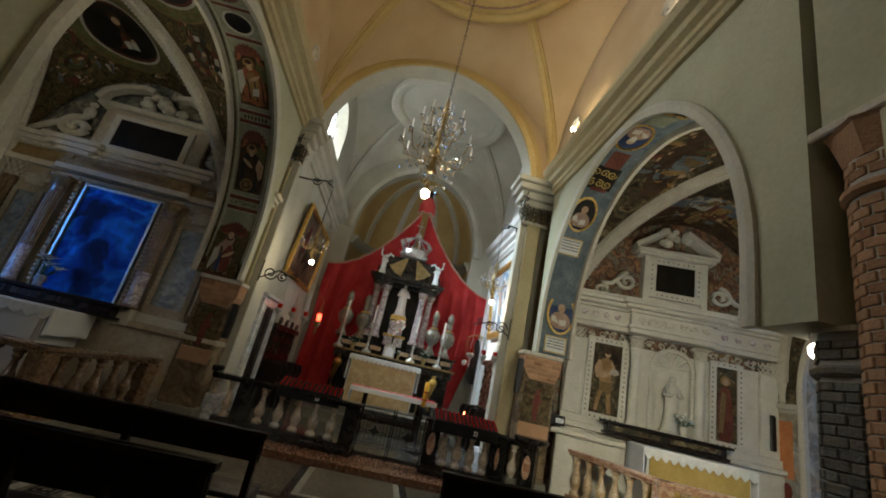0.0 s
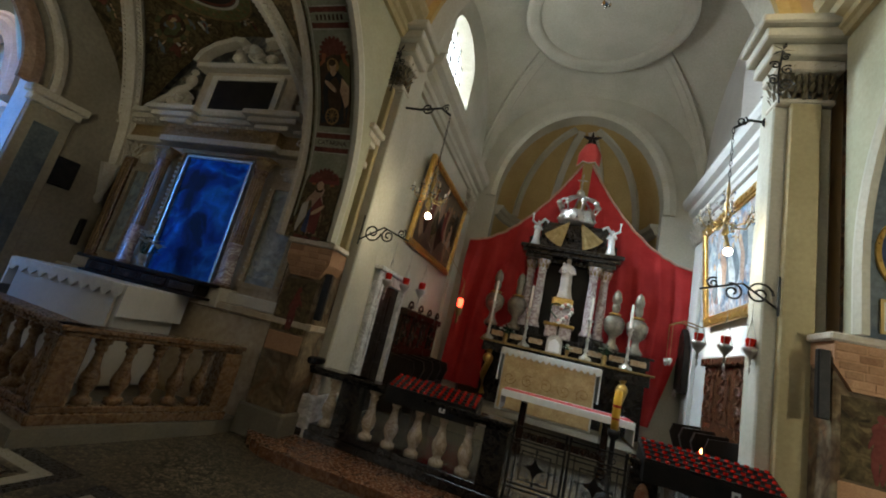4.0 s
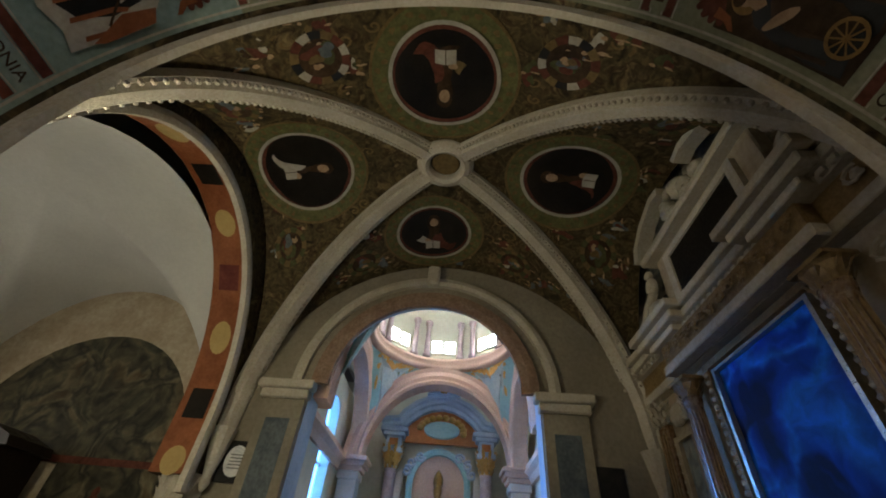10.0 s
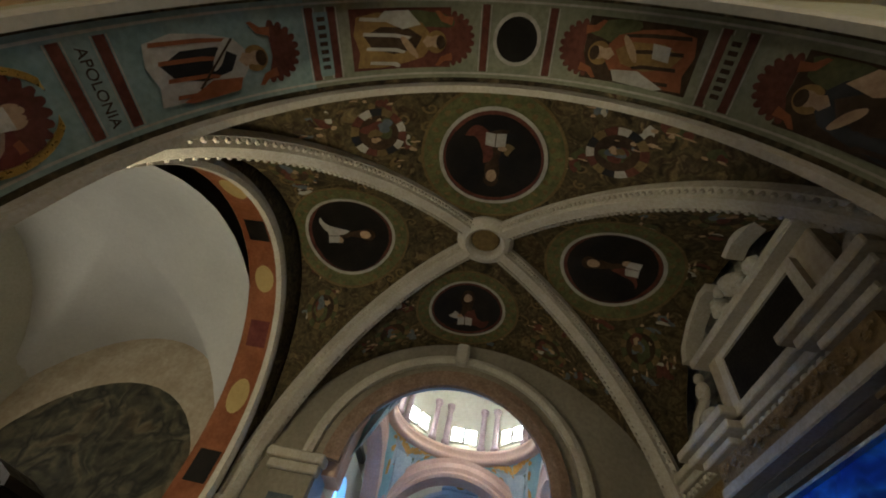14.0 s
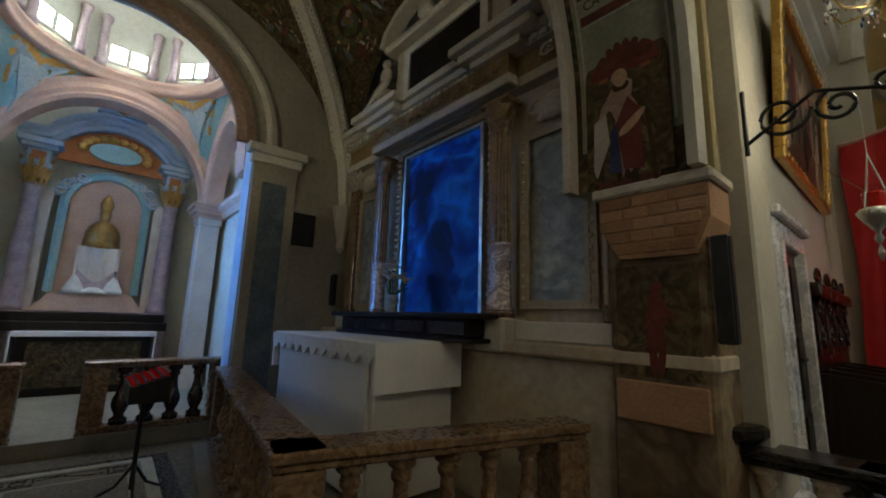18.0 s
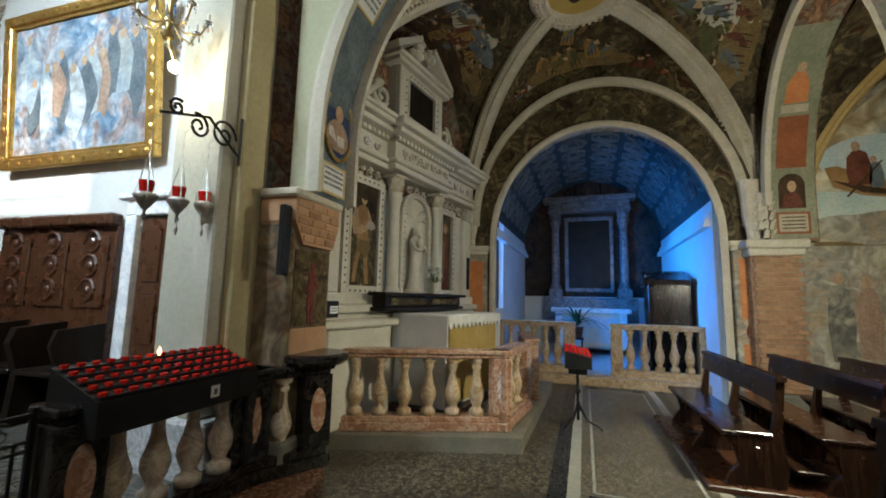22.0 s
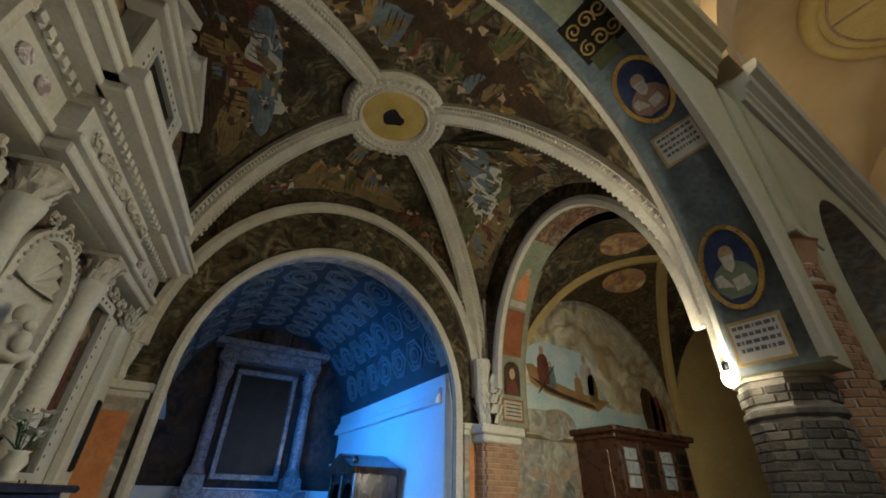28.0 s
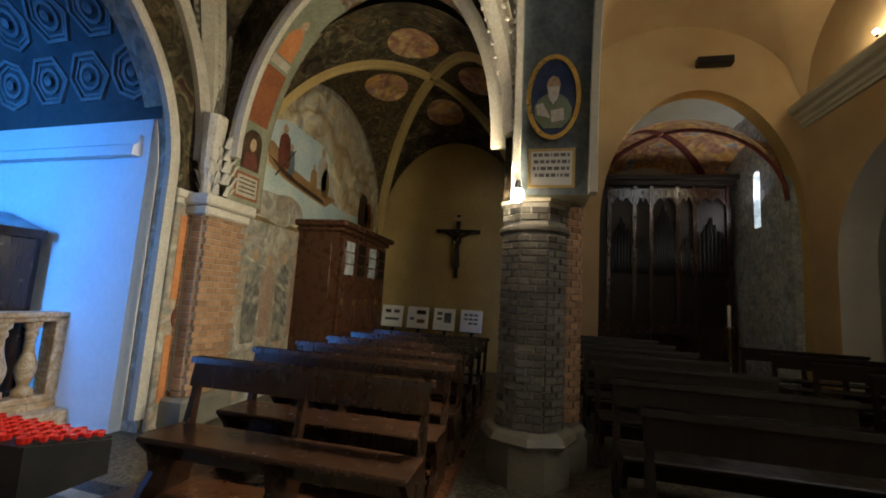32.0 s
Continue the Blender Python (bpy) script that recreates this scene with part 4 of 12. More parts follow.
runner = tagged(new("floor_inlay"), "short stone runner inlaid before the chancel step", "floor inlay", kind="structure")
part("dark_border", B((-0.42, 1.04, 5.66, 7.06, 0.0, 0.004)), inlay_black, runner)
part("pale_border", B((-0.32, 0.94, 5.76, 7.06, 0.004, 0.008)), inlay_white, runner)
part("field", B((-0.24, 0.86, 5.84, 7.06, 0.008, 0.012)), carpet_mat, runner)

# --- arcades between nave and aisles ---
AR0, AR1 = (2.93, 2.60), (2.98, 7.60)
AL0, AL1 = (-2.62, 2.55), (-2.62, 7.60)
SPRING, RISE = 2.85, 2.45
wall("arcade_wall_right", AR0, AR1, -0.36, 0.22, 2.31, 5.75, plaster_green, [(0.42, 4.80, 2.31, SPRING, RISE)], "greenish plaster arcade wall over a wide round arch", soffit=slate_paint)
wall("arcade_wall_left", AL0, AL1, -0.36, 0.36, 2.31, 5.75, plaster_green, [(0.36, 4.88, 2.31, SPRING, RISE)], "greenish plaster arcade wall over a wide round arch", soffit=fresco_brown)


def along(a, b, u, t=0.0, z=0.0):
    a, b = Vector((*a, 0)), Vector((*b, 0))
    d = (b - a).normalized()
    p = a + d * u + Vector((-d.y, d.x, 0)) * t
    return (p.x, p.y, z)


CORNICE = [(0, 0), (0.05, 0), (0.07, 0.06), (0.10, 0.08), (0.10, 0.16), (0.17, 0.20), (0.19, 0.28), (0.27, 0.32), (0.30, 0.40), (0.30, 0.46), (0, 0.46)]


def cornice(name, path, mat, label, flip=1.0, k=1.0):
    """An entablature along a path; the profile stands out to the path's right."""
    return moulding([(s * k * flip, n * k) for s, n in CORNICE], path, name, mat, label)


def framed_path(pts, z):
    return [(*p[:2], z) for p in pts]


cornice("cornice_right", framed_path([along(AR0, AR1, 0.0, 0.22), along(AR0, AR1, 5.0, 0.22)], 5.38), khaki_plaster, "khaki moulded cornice along the nave wall", -1)
cornice("cornice_left", framed_path([along(AL0, AL1, 0.0, -0.36), along(AL0, AL1, 5.05, -0.36)], 5.38), khaki_plaster, "khaki moulded cornice along the nave wall", 1)

# arch bands: moulded edges of the arcade arches, towards nave and aisle
for a0, a1, u0, u1 in ((AR0, AR1, 0.42, 4.80), (AL0, AL1, 0.36, 4.88)):
    for t, s in ((0.22 if a0 is AR0 else 0.36, 1), (-0.36, -1)):
        p0, p1 = along(a0, a1, u0, t), along(a0, a1, u1, t)
        d = Vector((p1[0] - p0[0], p1[1] - p0[1], 0)).normalized()
        side = Vector((-d.y, d.x, 0)) * s
        path = [(p0[0], p0[1], 2.31)] + arc(p0, p1, SPRING, RISE, 30) + [(p1[0], p1[1], 2.31)]
        toward_aisle = (t < 0) == (a0 is AR0)
        bm = sweep(bmesh.new(), path, [(-0.02, -0.03), (0.035, -0.03), (0.05, 0.02), (0.035, 0.10), (-0.02, 0.10)] if s > 0 else [(-0.02, 0.03), (0.035, 0.03), (0.05, -0.02), (0.035, -0.10), (-0.02, -0.10)], side)
        solid("arch_moulding", bm, stucco if toward_aisle else plaster, "carved stucco moulding along a wide arch" if toward_aisle else "plain plaster moulding along a wide arch", "moulding", kind="structure")
        if toward_aisle:
            row = tagged(new("arch_dentils"), "row of small carved stucco teeth along the arch edge", "moulding", kind="structure")
            tooth = mesh_of("tooth", B((-0.016, 0.016, -0.018, 0.018, -0.020, 0.020), bevel=0.005), stucco)
            pts = arc(p0, p1, SPRING, RISE + 0.07, 110)
            for i in range(1, len(pts) - 1):
                q0, q1 = Vector(pts[i - 1]), Vector(pts[i + 1])
                ob = new("tooth", tooth)
                ob.parent = row
                ob.location = Vector(pts[i]) + side * 0.055
                ob.rotation_euler = (q1 - q0).to_track_quat('X', 'Z').to_euler()



def daub(bm, at, pts, drop):
    """A painted patch that follows a curved surface; at(a, b, drop) gives the place."""
    cx, cy = sum(p[0] for p in pts) / len(pts), sum(p[1] for p in pts) / len(pts)
    mid = bm.verts.new(at(cx, cy, drop))
    rings = [[bm.verts.new(at(cx + (x - cx) * k, cy + (y - cy) * k, drop)) for x, y in pts] for k in (0.5, 1.0)]
    n = len(pts)
    for i in range(n):
        j = (i + 1) % n
        bm.faces.new((mid, rings[0][i], rings[0][j]))
        bm.faces.new((rings[0][i], rings[1][i], rings[1][j], rings[0][j]))
    return bm


def hoop(bm, at, cx, cy, r0, r1, drop, n=26, a0=0.0, a1=2 * math.pi, sq=1.0):
    """A painted ring or part of one on a curved surface."""
    full = a1 - a0 > 6.28
    ang = [a0 + (a1 - a0) * i / n for i in range(n if full else n + 1)]
    rows = [[bm.verts.new(at(cx + q * math.cos(a), cy + q * sq * math.sin(a), drop)) for a in ang] for q in (r0, r1)]
    for i in range(n):
        j = (i + 1) % len(ang)
        bm.faces.new((rows[0][i], rows[1][i], rows[1][j], rows[0][j]))
    return bm


def quad(bm, at, x0, x1, y0, y1, drop, n=6):
    """A painted strip, cut across its length so that it bends with the surface."""
    last = None
    for i in range(n + 1):
        y = y0 + (y1 - y0) * i / n
        pair = [bm.verts.new(at(x0, y, drop)), bm.verts.new(at(x1, y, drop))]
        if last:
            bm.faces.new((last[0], last[1], pair[1], pair[0]))
        last = pair
    return bm


def soft(cx, cy, rx, ry, seed, rough=0.12, n=22, turn=0.0):
    """An uneven oval outline."""
    rn = random.Random(seed)
    ph, pq, ps = rn.random() * 6, rn.random() * 6, rn.random() * 6
    c, s_ = math.cos(turn), math.sin(turn)
    out = []
    for i in range(n):
        a = 2 * math.pi * i / n
        k = 1 + rough * (math.sin(2 * a + ph) + 0.6 * math.sin(3 * a + pq) + 0.4 * math.sin(5 * a + ps))
        x, y = rx * k * math.cos(a), ry * k * math.sin(a)
        out.append((cx + x * c - y * s_, cy + x * s_ + y * c))
    return out


def soffit_at(a0, a1, u0, u1, deg, flip=1):
    """Metres across (a) and along (b) the underside of an arcade arch from the angle deg; flip 1 leads up from the first foot."""
    def at(a, b, drop):
        w = radians(deg) + flip * b / 2.34
        if w < 0 or w > math.pi:
            return Vector(along(a0, a1, u0 + drop if w < 0 else u1 - drop, a, SPRING + (w if w < 0 else math.pi - w) * 2.3))
        return Vector(along(a0, a1, (u0 + u1) / 2 - ((u1 - u0) / 2 - drop) * math.cos(w), a, SPRING + (RISE - drop) * math.sin(w)))
    return at

# painted fields of the right soffit: grey green panels between pale strips
th = tagged(new("soffit_panels"), "grey green and brown painted panels with pale borders under a wide arch", "fresco", kind="structure")
for deg, m in ((62, moss_paint), (76, sage_paint), (104, maroon_paint), (116, maroon_paint)):
    at = soffit_at(AR0, AR1, 0.42, 4.80, deg)
    part("pale_border", quad(bmesh.new(), at, -0.23, 0.13, -0.22, 0.22, 0.006), slate_paint, th)
    part("painted_panel", quad(bmesh.new(), at, -0.18, 0.08, -0.18, 0.18, 0.012), m, th)
# the left soffit: saints with shells between red bars and name strips
th = tagged(new("soffit_ground"), "grey green painted ground with a pale edge line under the wide arch", "fresco", kind="structure")
at = soffit_at(AL0, AL1, 0.36, 4.88, 90)
for d0, d1, m in ((-3.95, -1.70, turquoise_paint), (-1.70, 1.60, sage_paint), (1.60, 3.95, sage_paint)):
    part("painted_ground", quad(bmesh.new(), at, -0.31, 0.30, d0, d1, 0.004, 40), m, th)
for a in (-0.275, 0.262):
    part("edge_line", quad(bmesh.new(), at, a - 0.008, a + 0.008, -3.9, 3.9, 0.009, 80), pale_cloth, th)
for deg in (83.4, 96.7, 49.0, 53.0, 12.7, 18.0, 126.6, 130.5, 161.0, 165.1):
    b = radians(deg - 90) * 2.34
    part("red_bar", quad(bmesh.new(), at, -0.25, 0.245, b - 0.030, b + 0.030, 0.010, 2), maroon_paint, th)
    for e in (-0.040, 0.040):
        part("thin_line", quad(bmesh.new(), at, -0.25, 0.245, b + e - 0.004, b + e + 0.004, 0.010, 1), pale_cloth, th)
# middle angle, which way the head points, ground, robe, second robe, cloth, attribute
SAINTS = ((69.0, 1, maroon_paint, amber_paint, umber_paint, pale_cloth, ""), (34.0, 1, turquoise_paint, pale_cloth, black_paint, rust_paint, "staff"), (-3.0, 1, turquoise_paint, sky_paint, slate_paint, pale_cloth, ""),
          (111.0, -1, umber_paint, rust_paint, amber_paint, pale_cloth, "book"), (145.5, -1, umber_paint, black_paint, umber_paint, skin_paint, "wheel"), (183.0, -1, sage_paint, maroon_paint, umber_paint, pale_cloth, ""))
for i, (deg, way, ground, robe, inner, cloth, hold) in enumerate(SAINTS):
    at = soffit_at(AL0, AL1, 0.36, 4.88, deg, way)
    th = tagged(new("saint_panel"), "painted saint shape with a halo before a dark red shell", "fresco", "soffit saints", "structure")
    if ground not in (turquoise_paint, sage_paint):
        part("ground", quad(bmesh.new(), at, -0.225, 0.215, -0.52, 0.30, 0.009), ground, th)
        part("painted_tree", daub(bmesh.new(), at, soft(-0.14, 0.08, 0.07, 0.22, i, 0.2), 0.0125), moss_paint, th)
    shell = bmesh.new()
    for k in range(11):
        a = math.pi * (k - 0.5) / 10
        e0, e1 = a - 0.16, a + 0.16
        daub(shell, at, [(0.03 * math.cos(e0), 0.30), (0.17 * math.cos(e0), 0.30 + 0.17 * math.sin(e0)), (0.198 * math.cos(a - 0.08), 0.30 + 0.198 * math.sin(a - 0.08)), (0.205 * math.cos(a), 0.30 + 0.205 * math.sin(a)), (0.198 * math.cos(a + 0.08), 0.30 + 0.198 * math.sin(a + 0.08)), (0.17 * math.cos(e1), 0.30 + 0.17 * math.sin(e1)), (0.03 * math.cos(e1), 0.30)], 0.013 + 0.0012 * (k % 2))
    part("shell", shell, maroon_paint, th, "dark red painted shell")
    for sg in (-1, 1):
        part("scroll", daub(bmesh.new(), at, [(sg * 0.10, 0.31), (sg * 0.13, 0.22), (sg * 0.20, 0.17), (sg * 0.205, 0.20), (sg * 0.165, 0.25), (sg * 0.16, 0.32)], 0.016), rust_paint, th)
    part("halo", daub(bmesh.new(), at, ellipse(0.02, 0.18, 0.085, 0.085, 22), 0.018), amber_paint, th)
    part("painted_robe", daub(bmesh.new(), at, [(-0.05, 0.12), (-0.12, 0.06), (-0.17, -0.10), (-0.20, -0.30), (-0.17, -0.47), (-0.05, -0.50), (0.08, -0.46), (0.19, -0.49), (0.20, -0.28), (0.17, -0.08), (0.13, 0.07), (0.07, 0.12)], 0.020), robe, th)
    part("painted_folds", daub(bmesh.new(), at, [(-0.02, 0.06), (-0.09, -0.06), (-0.10, -0.28), (-0.04, -0.42), (0.05, -0.36), (0.10, -0.18), (0.07, 0.0)], 0.0245), inner, th)
    folds = bmesh.new()
    for k in range(4):
        x = -0.16 + 0.105 * k
        daub(folds, at, [(x + 0.03, 0.02 - 0.05 * k), (x + 0.005, -0.16), (x - 0.012, -0.44 + 0.02 * k), (x + 0.012, -0.45 + 0.02 * k), (x + 0.03, -0.18), (x + 0.048, 0.0 - 0.05 * k)], 0.028)
    part("painted_folds", folds, cloth if hold == "staff" or ground is maroon_paint else umber_paint, th)
    part("painted_cloth", daub(bmesh.new(), at, [(0.20, 0.02), (0.12, 0.06), (0.10, -0.14), (0.19, -0.36), (0.21, -0.30)] if i % 2 else [(-0.21, -0.05), (-0.11, 0.05), (-0.08, -0.10), (-0.16, -0.30), (-0.21, -0.24)], 0.031), cloth, th)
    part("painted_arm", daub(bmesh.new(), at, soft(-0.04 if i % 2 else 0.05, -0.05, 0.028, 0.11, i + 9, 0.08, 14, 0.9 if i % 2 else -0.9), 0.034), skin_paint if robe is not pale_cloth else pale_cloth, th)
    part("painted_neck", daub(bmesh.new(), at, [(-0.03, 0.10), (-0.015, 0.16), (0.045, 0.16), (0.06, 0.10), (0.015, 0.06)], 0.024), skin_paint, th)
    part("painted_head", daub(bmesh.new(), at, ellipse(0.015, 0.185, 0.046, 0.058, 18), 0.026), skin_paint, th)
    part("painted_hair", daub(bmesh.new(), at, ellipse(0.02, 0.215, 0.052, 0.038, 16), 0.029), umber_paint, th)
    if hold == "wheel":
        wheel = hoop(bmesh.new(), at, 0.02, -0.40, 0.080, 0.100, 0.036, 20)
        for k in range(5):
            a = math.pi * k / 5
            c, q = math.cos(a), math.sin(a)
            daub(wheel, at, [(0.02 + 0.09 * c - 0.005 * q, -0.40 + 0.09 * q + 0.005 * c), (0.02 + 0.09 * c + 0.005 * q, -0.40 + 0.09 * q - 0.005 * c), (0.02 - 0.09 * c + 0.005 * q, -0.40 - 0.09 * q - 0.005 * c), (0.02 - 0.09 * c - 0.005 * q, -0.40 - 0.09 * q + 0.005 * c)], 0.037)
        part("painted_wheel", wheel, amber_paint, th)
    elif hold == "staff":
        part("painted_staff", daub(bmesh.new(), at, [(-0.13, 0.04), (0.13, -0.24), (0.14, -0.23), (-0.12, 0.05)], 0.037), umber_paint, th)
    elif hold == "book":
        part("painted_book", daub(bmesh.new(), at, [(-0.10, -0.20), (0.0, -0.22), (0.01, -0.34), (-0.09, -0.33)], 0.037), pale_cloth, th)
for deg, words, flip in ((15.3, "APOLONIA", 1), (163.1, "CATARINA", -1), (51.0, "", 1), (128.5, "", -1)):
    at = soffit_at(AL0, AL1, 0.36, 4.88, deg, flip)
    th = tagged(new("name_strip"), "pale strip with a painted name between red bars", "sign", kind="structure")
    part("strip", quad(bmesh.new(), at, -0.22, 0.22, -0.055, 0.055, 0.011, 1), turquoise_paint if deg < 90 else sage_paint, th)
    if words:
        cu = bpy.data.curves.new("name", 'FONT')
        cu.body, cu.size, cu.align_x, cu.align_y, cu.extrude = words, 0.085, 'CENTER', 'CENTER', 0.0015
        ob = new("letters", cu)
        o, ex, ey = at(0, 0, 0.015), (at(0.1, 0, 0.015) - at(-0.1, 0, 0.015)).normalized(), (at(0, 0.03, 0.015) - at(0, -0.03, 0.015)).normalized()
        if flip > 0:
            ex, ey = -ex, ey
        nz = ex.cross(ey)
        if nz.z > 0:
            ex, nz = -ex, -nz
        m4 = Matrix((ex, ey, nz)).transposed().to_4x4()
        m4.translation = o
        cu.materials.append(umber_paint)
        ob.parent = th
        ob.matrix_world = m4
    else:
        bars = bmesh.new()
        for k in range(7):
            quad(bars, at, -0.19 + 0.055 * k, -0.16 + 0.055 * k, -0.03, 0.03, 0.015, 1)
        part("faded_letters", bars, umber_paint, th)
at = soffit_at(AL0, AL1, 0.36, 4.88, 90)
th = tagged(new("soffit_medallion"), "dark round medallion at the crown of the painted arch", "fresco", kind="structure")
part("ground", daub(bmesh.new(), at, ellipse(-0.01, 0.0, 0.17, 0.17, 26), 0.012), dark_panel, th)
part("rim", hoop(bmesh.new(), at, -0.01, 0.0, 0.17, 0.20, 0.016), pale_cloth, th)

# --- right aisle bay and its walls ---
VR = Vault([(3.32, 2.85), (6.80, 2.62), (6.98, 7.02), (3.32, 7.86)], 2.90, 5.36, 5.70, (0.098, 0.026))
VR.shell("vault_right", [fresco_brown], "ribbed vault covered with dark brown figure frescoes")
VR.ribs(stucco, "pale carved stucco vault rib", 0.145, 0.11, 0.17)
wall("wall_altar_right", (7.4, 6.96), (2.95, 8.02), -0.4, 0.0, 0.0, 5.8, fresco_red, label="reddish frescoed wall behind the stone altar")
frame_at(6.78, 4.82, -2.5)
wall("wall_blue_chapel", (0.0, -2.4), (0.0, 2.4), -0.34, 0.0, 0.0, 5.8, fresco_brown, [(0.64, 4.16, 0.0, 2.45, 1.92)], "frescoed wall pierced by the round arch of the blue chapel", soffit=fresco_pale)
for rx, z0, w, m, nm in ((1.75, 2.45, 0.10, stucco, "pale stone band round the chapel arch"), (2.08, 2.72, 0.13, stucco, "plain stucco band over the chapel arch")):
    path = ([(-0.02, -rx, 0.15), (-0.02, -rx, 1.2)] if rx < 1.9 else []) + arc((-0.02, -rx), (-0.02, rx), z0, 1.94 if rx < 1.9 else 2.42, 30) + ([(-0.02, rx, 1.2), (-0.02, rx, 0.15)] if rx < 1.9 else [])
    bm = sweep(bmesh.new(), path, [(-0.01, 0), (0.06, 0.0), (0.075, w * 0.5), (0.06, w), (-0.01, w)], (-1, 0, 0))
    solid("arch_band", bm, m, nm, "moulding", kind="structure")
# painted jambs
for y in (-2.0, 2.0):
    th = tagged(new("painted_pilaster"), "pilaster painted with pink marble panels and a small oval", "pilaster", kind="structure")
    part("shaft", B((-0.05, 0.0, y - 0.2, y + 0.2, 0.0, 2.28), bevel=0.01), fresco_pale, th)
    part("painted_panel", B((-0.056, -0.05, y - 0.13, y + 0.13, 1.25, 2.1)), orange_paint, th)
    part("painted_panel", B((-0.056, -0.05, y - 0.13, y + 0.13, 0.25, 0.9)), orange_paint, th)
    part("painted_oval", P(ellipse(y, 1.07, 0.09, 0.12, 18), 'x', -0.06, -0.05), dark_red_paint, th)
    part("capital", B((-0.10, 0.0, y - 0.24, y + 0.24, 2.28, 2.36), (-0.07, 0.0, y - 0.22, y + 0.22, 2.22, 2.28), bevel=0.01), stucco, th)
reset()
# corner pier between the blue chapel and the next bay
frame_at(-0.26, -0.48, 0.0)
cb = tagged(new("brick_wall_pier"), "half-round brick wall pier with a plaster capital under the ribs", "pier", kind="structure")
part("shaft", B((6.70, 7.3, 2.80, 3.34, 0.3, 2.22), bevel=0.05), mortar, cb)
part("plinth", B((6.62, 7.3, 2.72, 3.40, 0.0, 0.3), bevel=0.03), step_stone, cb)
part("capital", B((6.60, 7.3, 2.70, 3.44, 2.22, 2.34), (6.64, 7.3, 2.74, 3.40, 2.12, 2.22), bevel=0.02), stucco, cb)
for dx, dy, w in ((0.02, 0.30, 0.11), (0.05, 0.02, 0.10), (0.10, -0.2, 0.08)):
    bm = lathe(bmesh.new(), [(w * 0.5, 2.34), (w * 0.6, 2.5), (w * 0.9, 2.62), (w, 2.9), (w * 1.15, 3.2)], 6.76 + dx, 3.0 + dy, 10)
    part("rib_shaft", bm, stucco, cb)
leaf = bmesh.new()
for k in range(4):
    leafy(leaf, 6.78, 3.18, 2.36 + 0.13 * k, 0.13, k, 8)
part("carved_leaves", leaf, stucco, cb)
reset()
# cross arch into the next bay
wall("cross_arch_right", (3.0, 2.80), (7.1, 2.62), -0.55, 0.0, 2.31, 5.8, fresco_brown, [(0.42, 3.42, 2.31, 2.80, 2.20)], "frescoed cross arch between two aisle bays", soffit=fresco_red)
bm = sweep(bmesh.new(), arc((3.42, 2.80), (6.42, 2.67), 2.80, 2.20, 30), [(-0.02, 0.0), (0.05, 0.0), (0.06, 0.06), (0.05, 0.13), (-0.02, 0.13)], (0, 1, 0))
solid("arch_band", bm, stucco, "pale moulded band round the cross arch", "moulding", kind="structure")

# second right bay
V2 = Vault([(3.30, -2.20), (6.58, -2.20), (6.60, 2.15), (3.30, 2.25)], 2.75, 4.85, 5.15)
V2.shell("vault_right_back", [fresco_brown, fresco_dark], "dim ribbed vault with brown medallion frescoes")
V2.ribs(plaster_ochre, "plain plaster vault rib", 0.09, 0.07, 0.03, False)
bm = bmesh.new()
for X, Y in ((0.5, 0), (0, 0.5), (-0.5, 0), (0, -0.5)):
    V2.patch(bm, X, Y, 0.22, 0.2, 0.02)
solid("vault_medallions", bm, fresco_orange, "round painted medallions on the back vault", "fresco", kind="structure")
wall("wall_right_outer", (6.58, -2.4), (6.58, 2.7), -0.35, 0.0, 0.0, 5.0, fresco_pale, label="pale worn frescoed aisle wall")
wall("wall_crucifix", (3.2, -2.20), (6.9, -2.20), -0.35, 0.0, 0.0, 5.0, plaster_ochre, label="bare ochre plaster end wall")
# boat fresco lunette
reset()
XF = 6.58
lun = tagged(new("boat_fresco"), "lunette fresco of a boat on pale blue water under ochre clouds", "fresco", kind="structure")


def on_lunette(y, z, drop):
    return Vector((XF - 0.004 - drop, y, z))


edge = [(-0.03 + 2.10 * math.cos(a), 2.72 + 2.04 * math.sin(a)) for a in (math.pi * i / 24 for i in range(25))]
part("sky", P([(2.07, 2.30)] + edge + [(-2.13, 2.30)], 'x', XF - 0.006, XF - 0.001), cloud_fresco, lun)
part("blue_sky", daub(bmesh.new(), on_lunette, soft(1.05, 3.42, 0.80, 0.42, 4, 0.10, 28), 0.004), sky_paint, lun)
part("water", daub(bmesh.new(), on_lunette, [(2.05, 2.52), (2.03, 3.02), (1.5, 2.98), (0.9, 2.86), (0.3, 2.94), (-0.4, 2.86), (-1.3, 2.92), (-1.4, 2.45), (0.4, 2.40)], 0.005), water_fresco, lun)
part("rocks", daub(bmesh.new(), on_lunette, soft(1.50, 2.50, 0.55, 0.24, 7, 0.12, 24), 0.008), fresco_pale, lun)
part("boat", daub(bmesh.new(), on_lunette, [(1.90, 3.34), (1.82, 3.06), (1.50, 2.94), (0.9, 2.86), (0.30, 2.80), (-0.06, 3.00), (0.30, 3.02), (0.9, 3.08), (1.5, 3.18), (1.76, 3.36)], 0.010), boat_paint, lun)
part("boat_shade", daub(bmesh.new(), on_lunette, [(1.84, 3.16), (1.5, 2.98), (0.9, 2.89), (0.3, 2.83), (0.4, 2.90), (1.0, 2.97), (1.5, 3.05)], 0.013), umber_paint, lun)
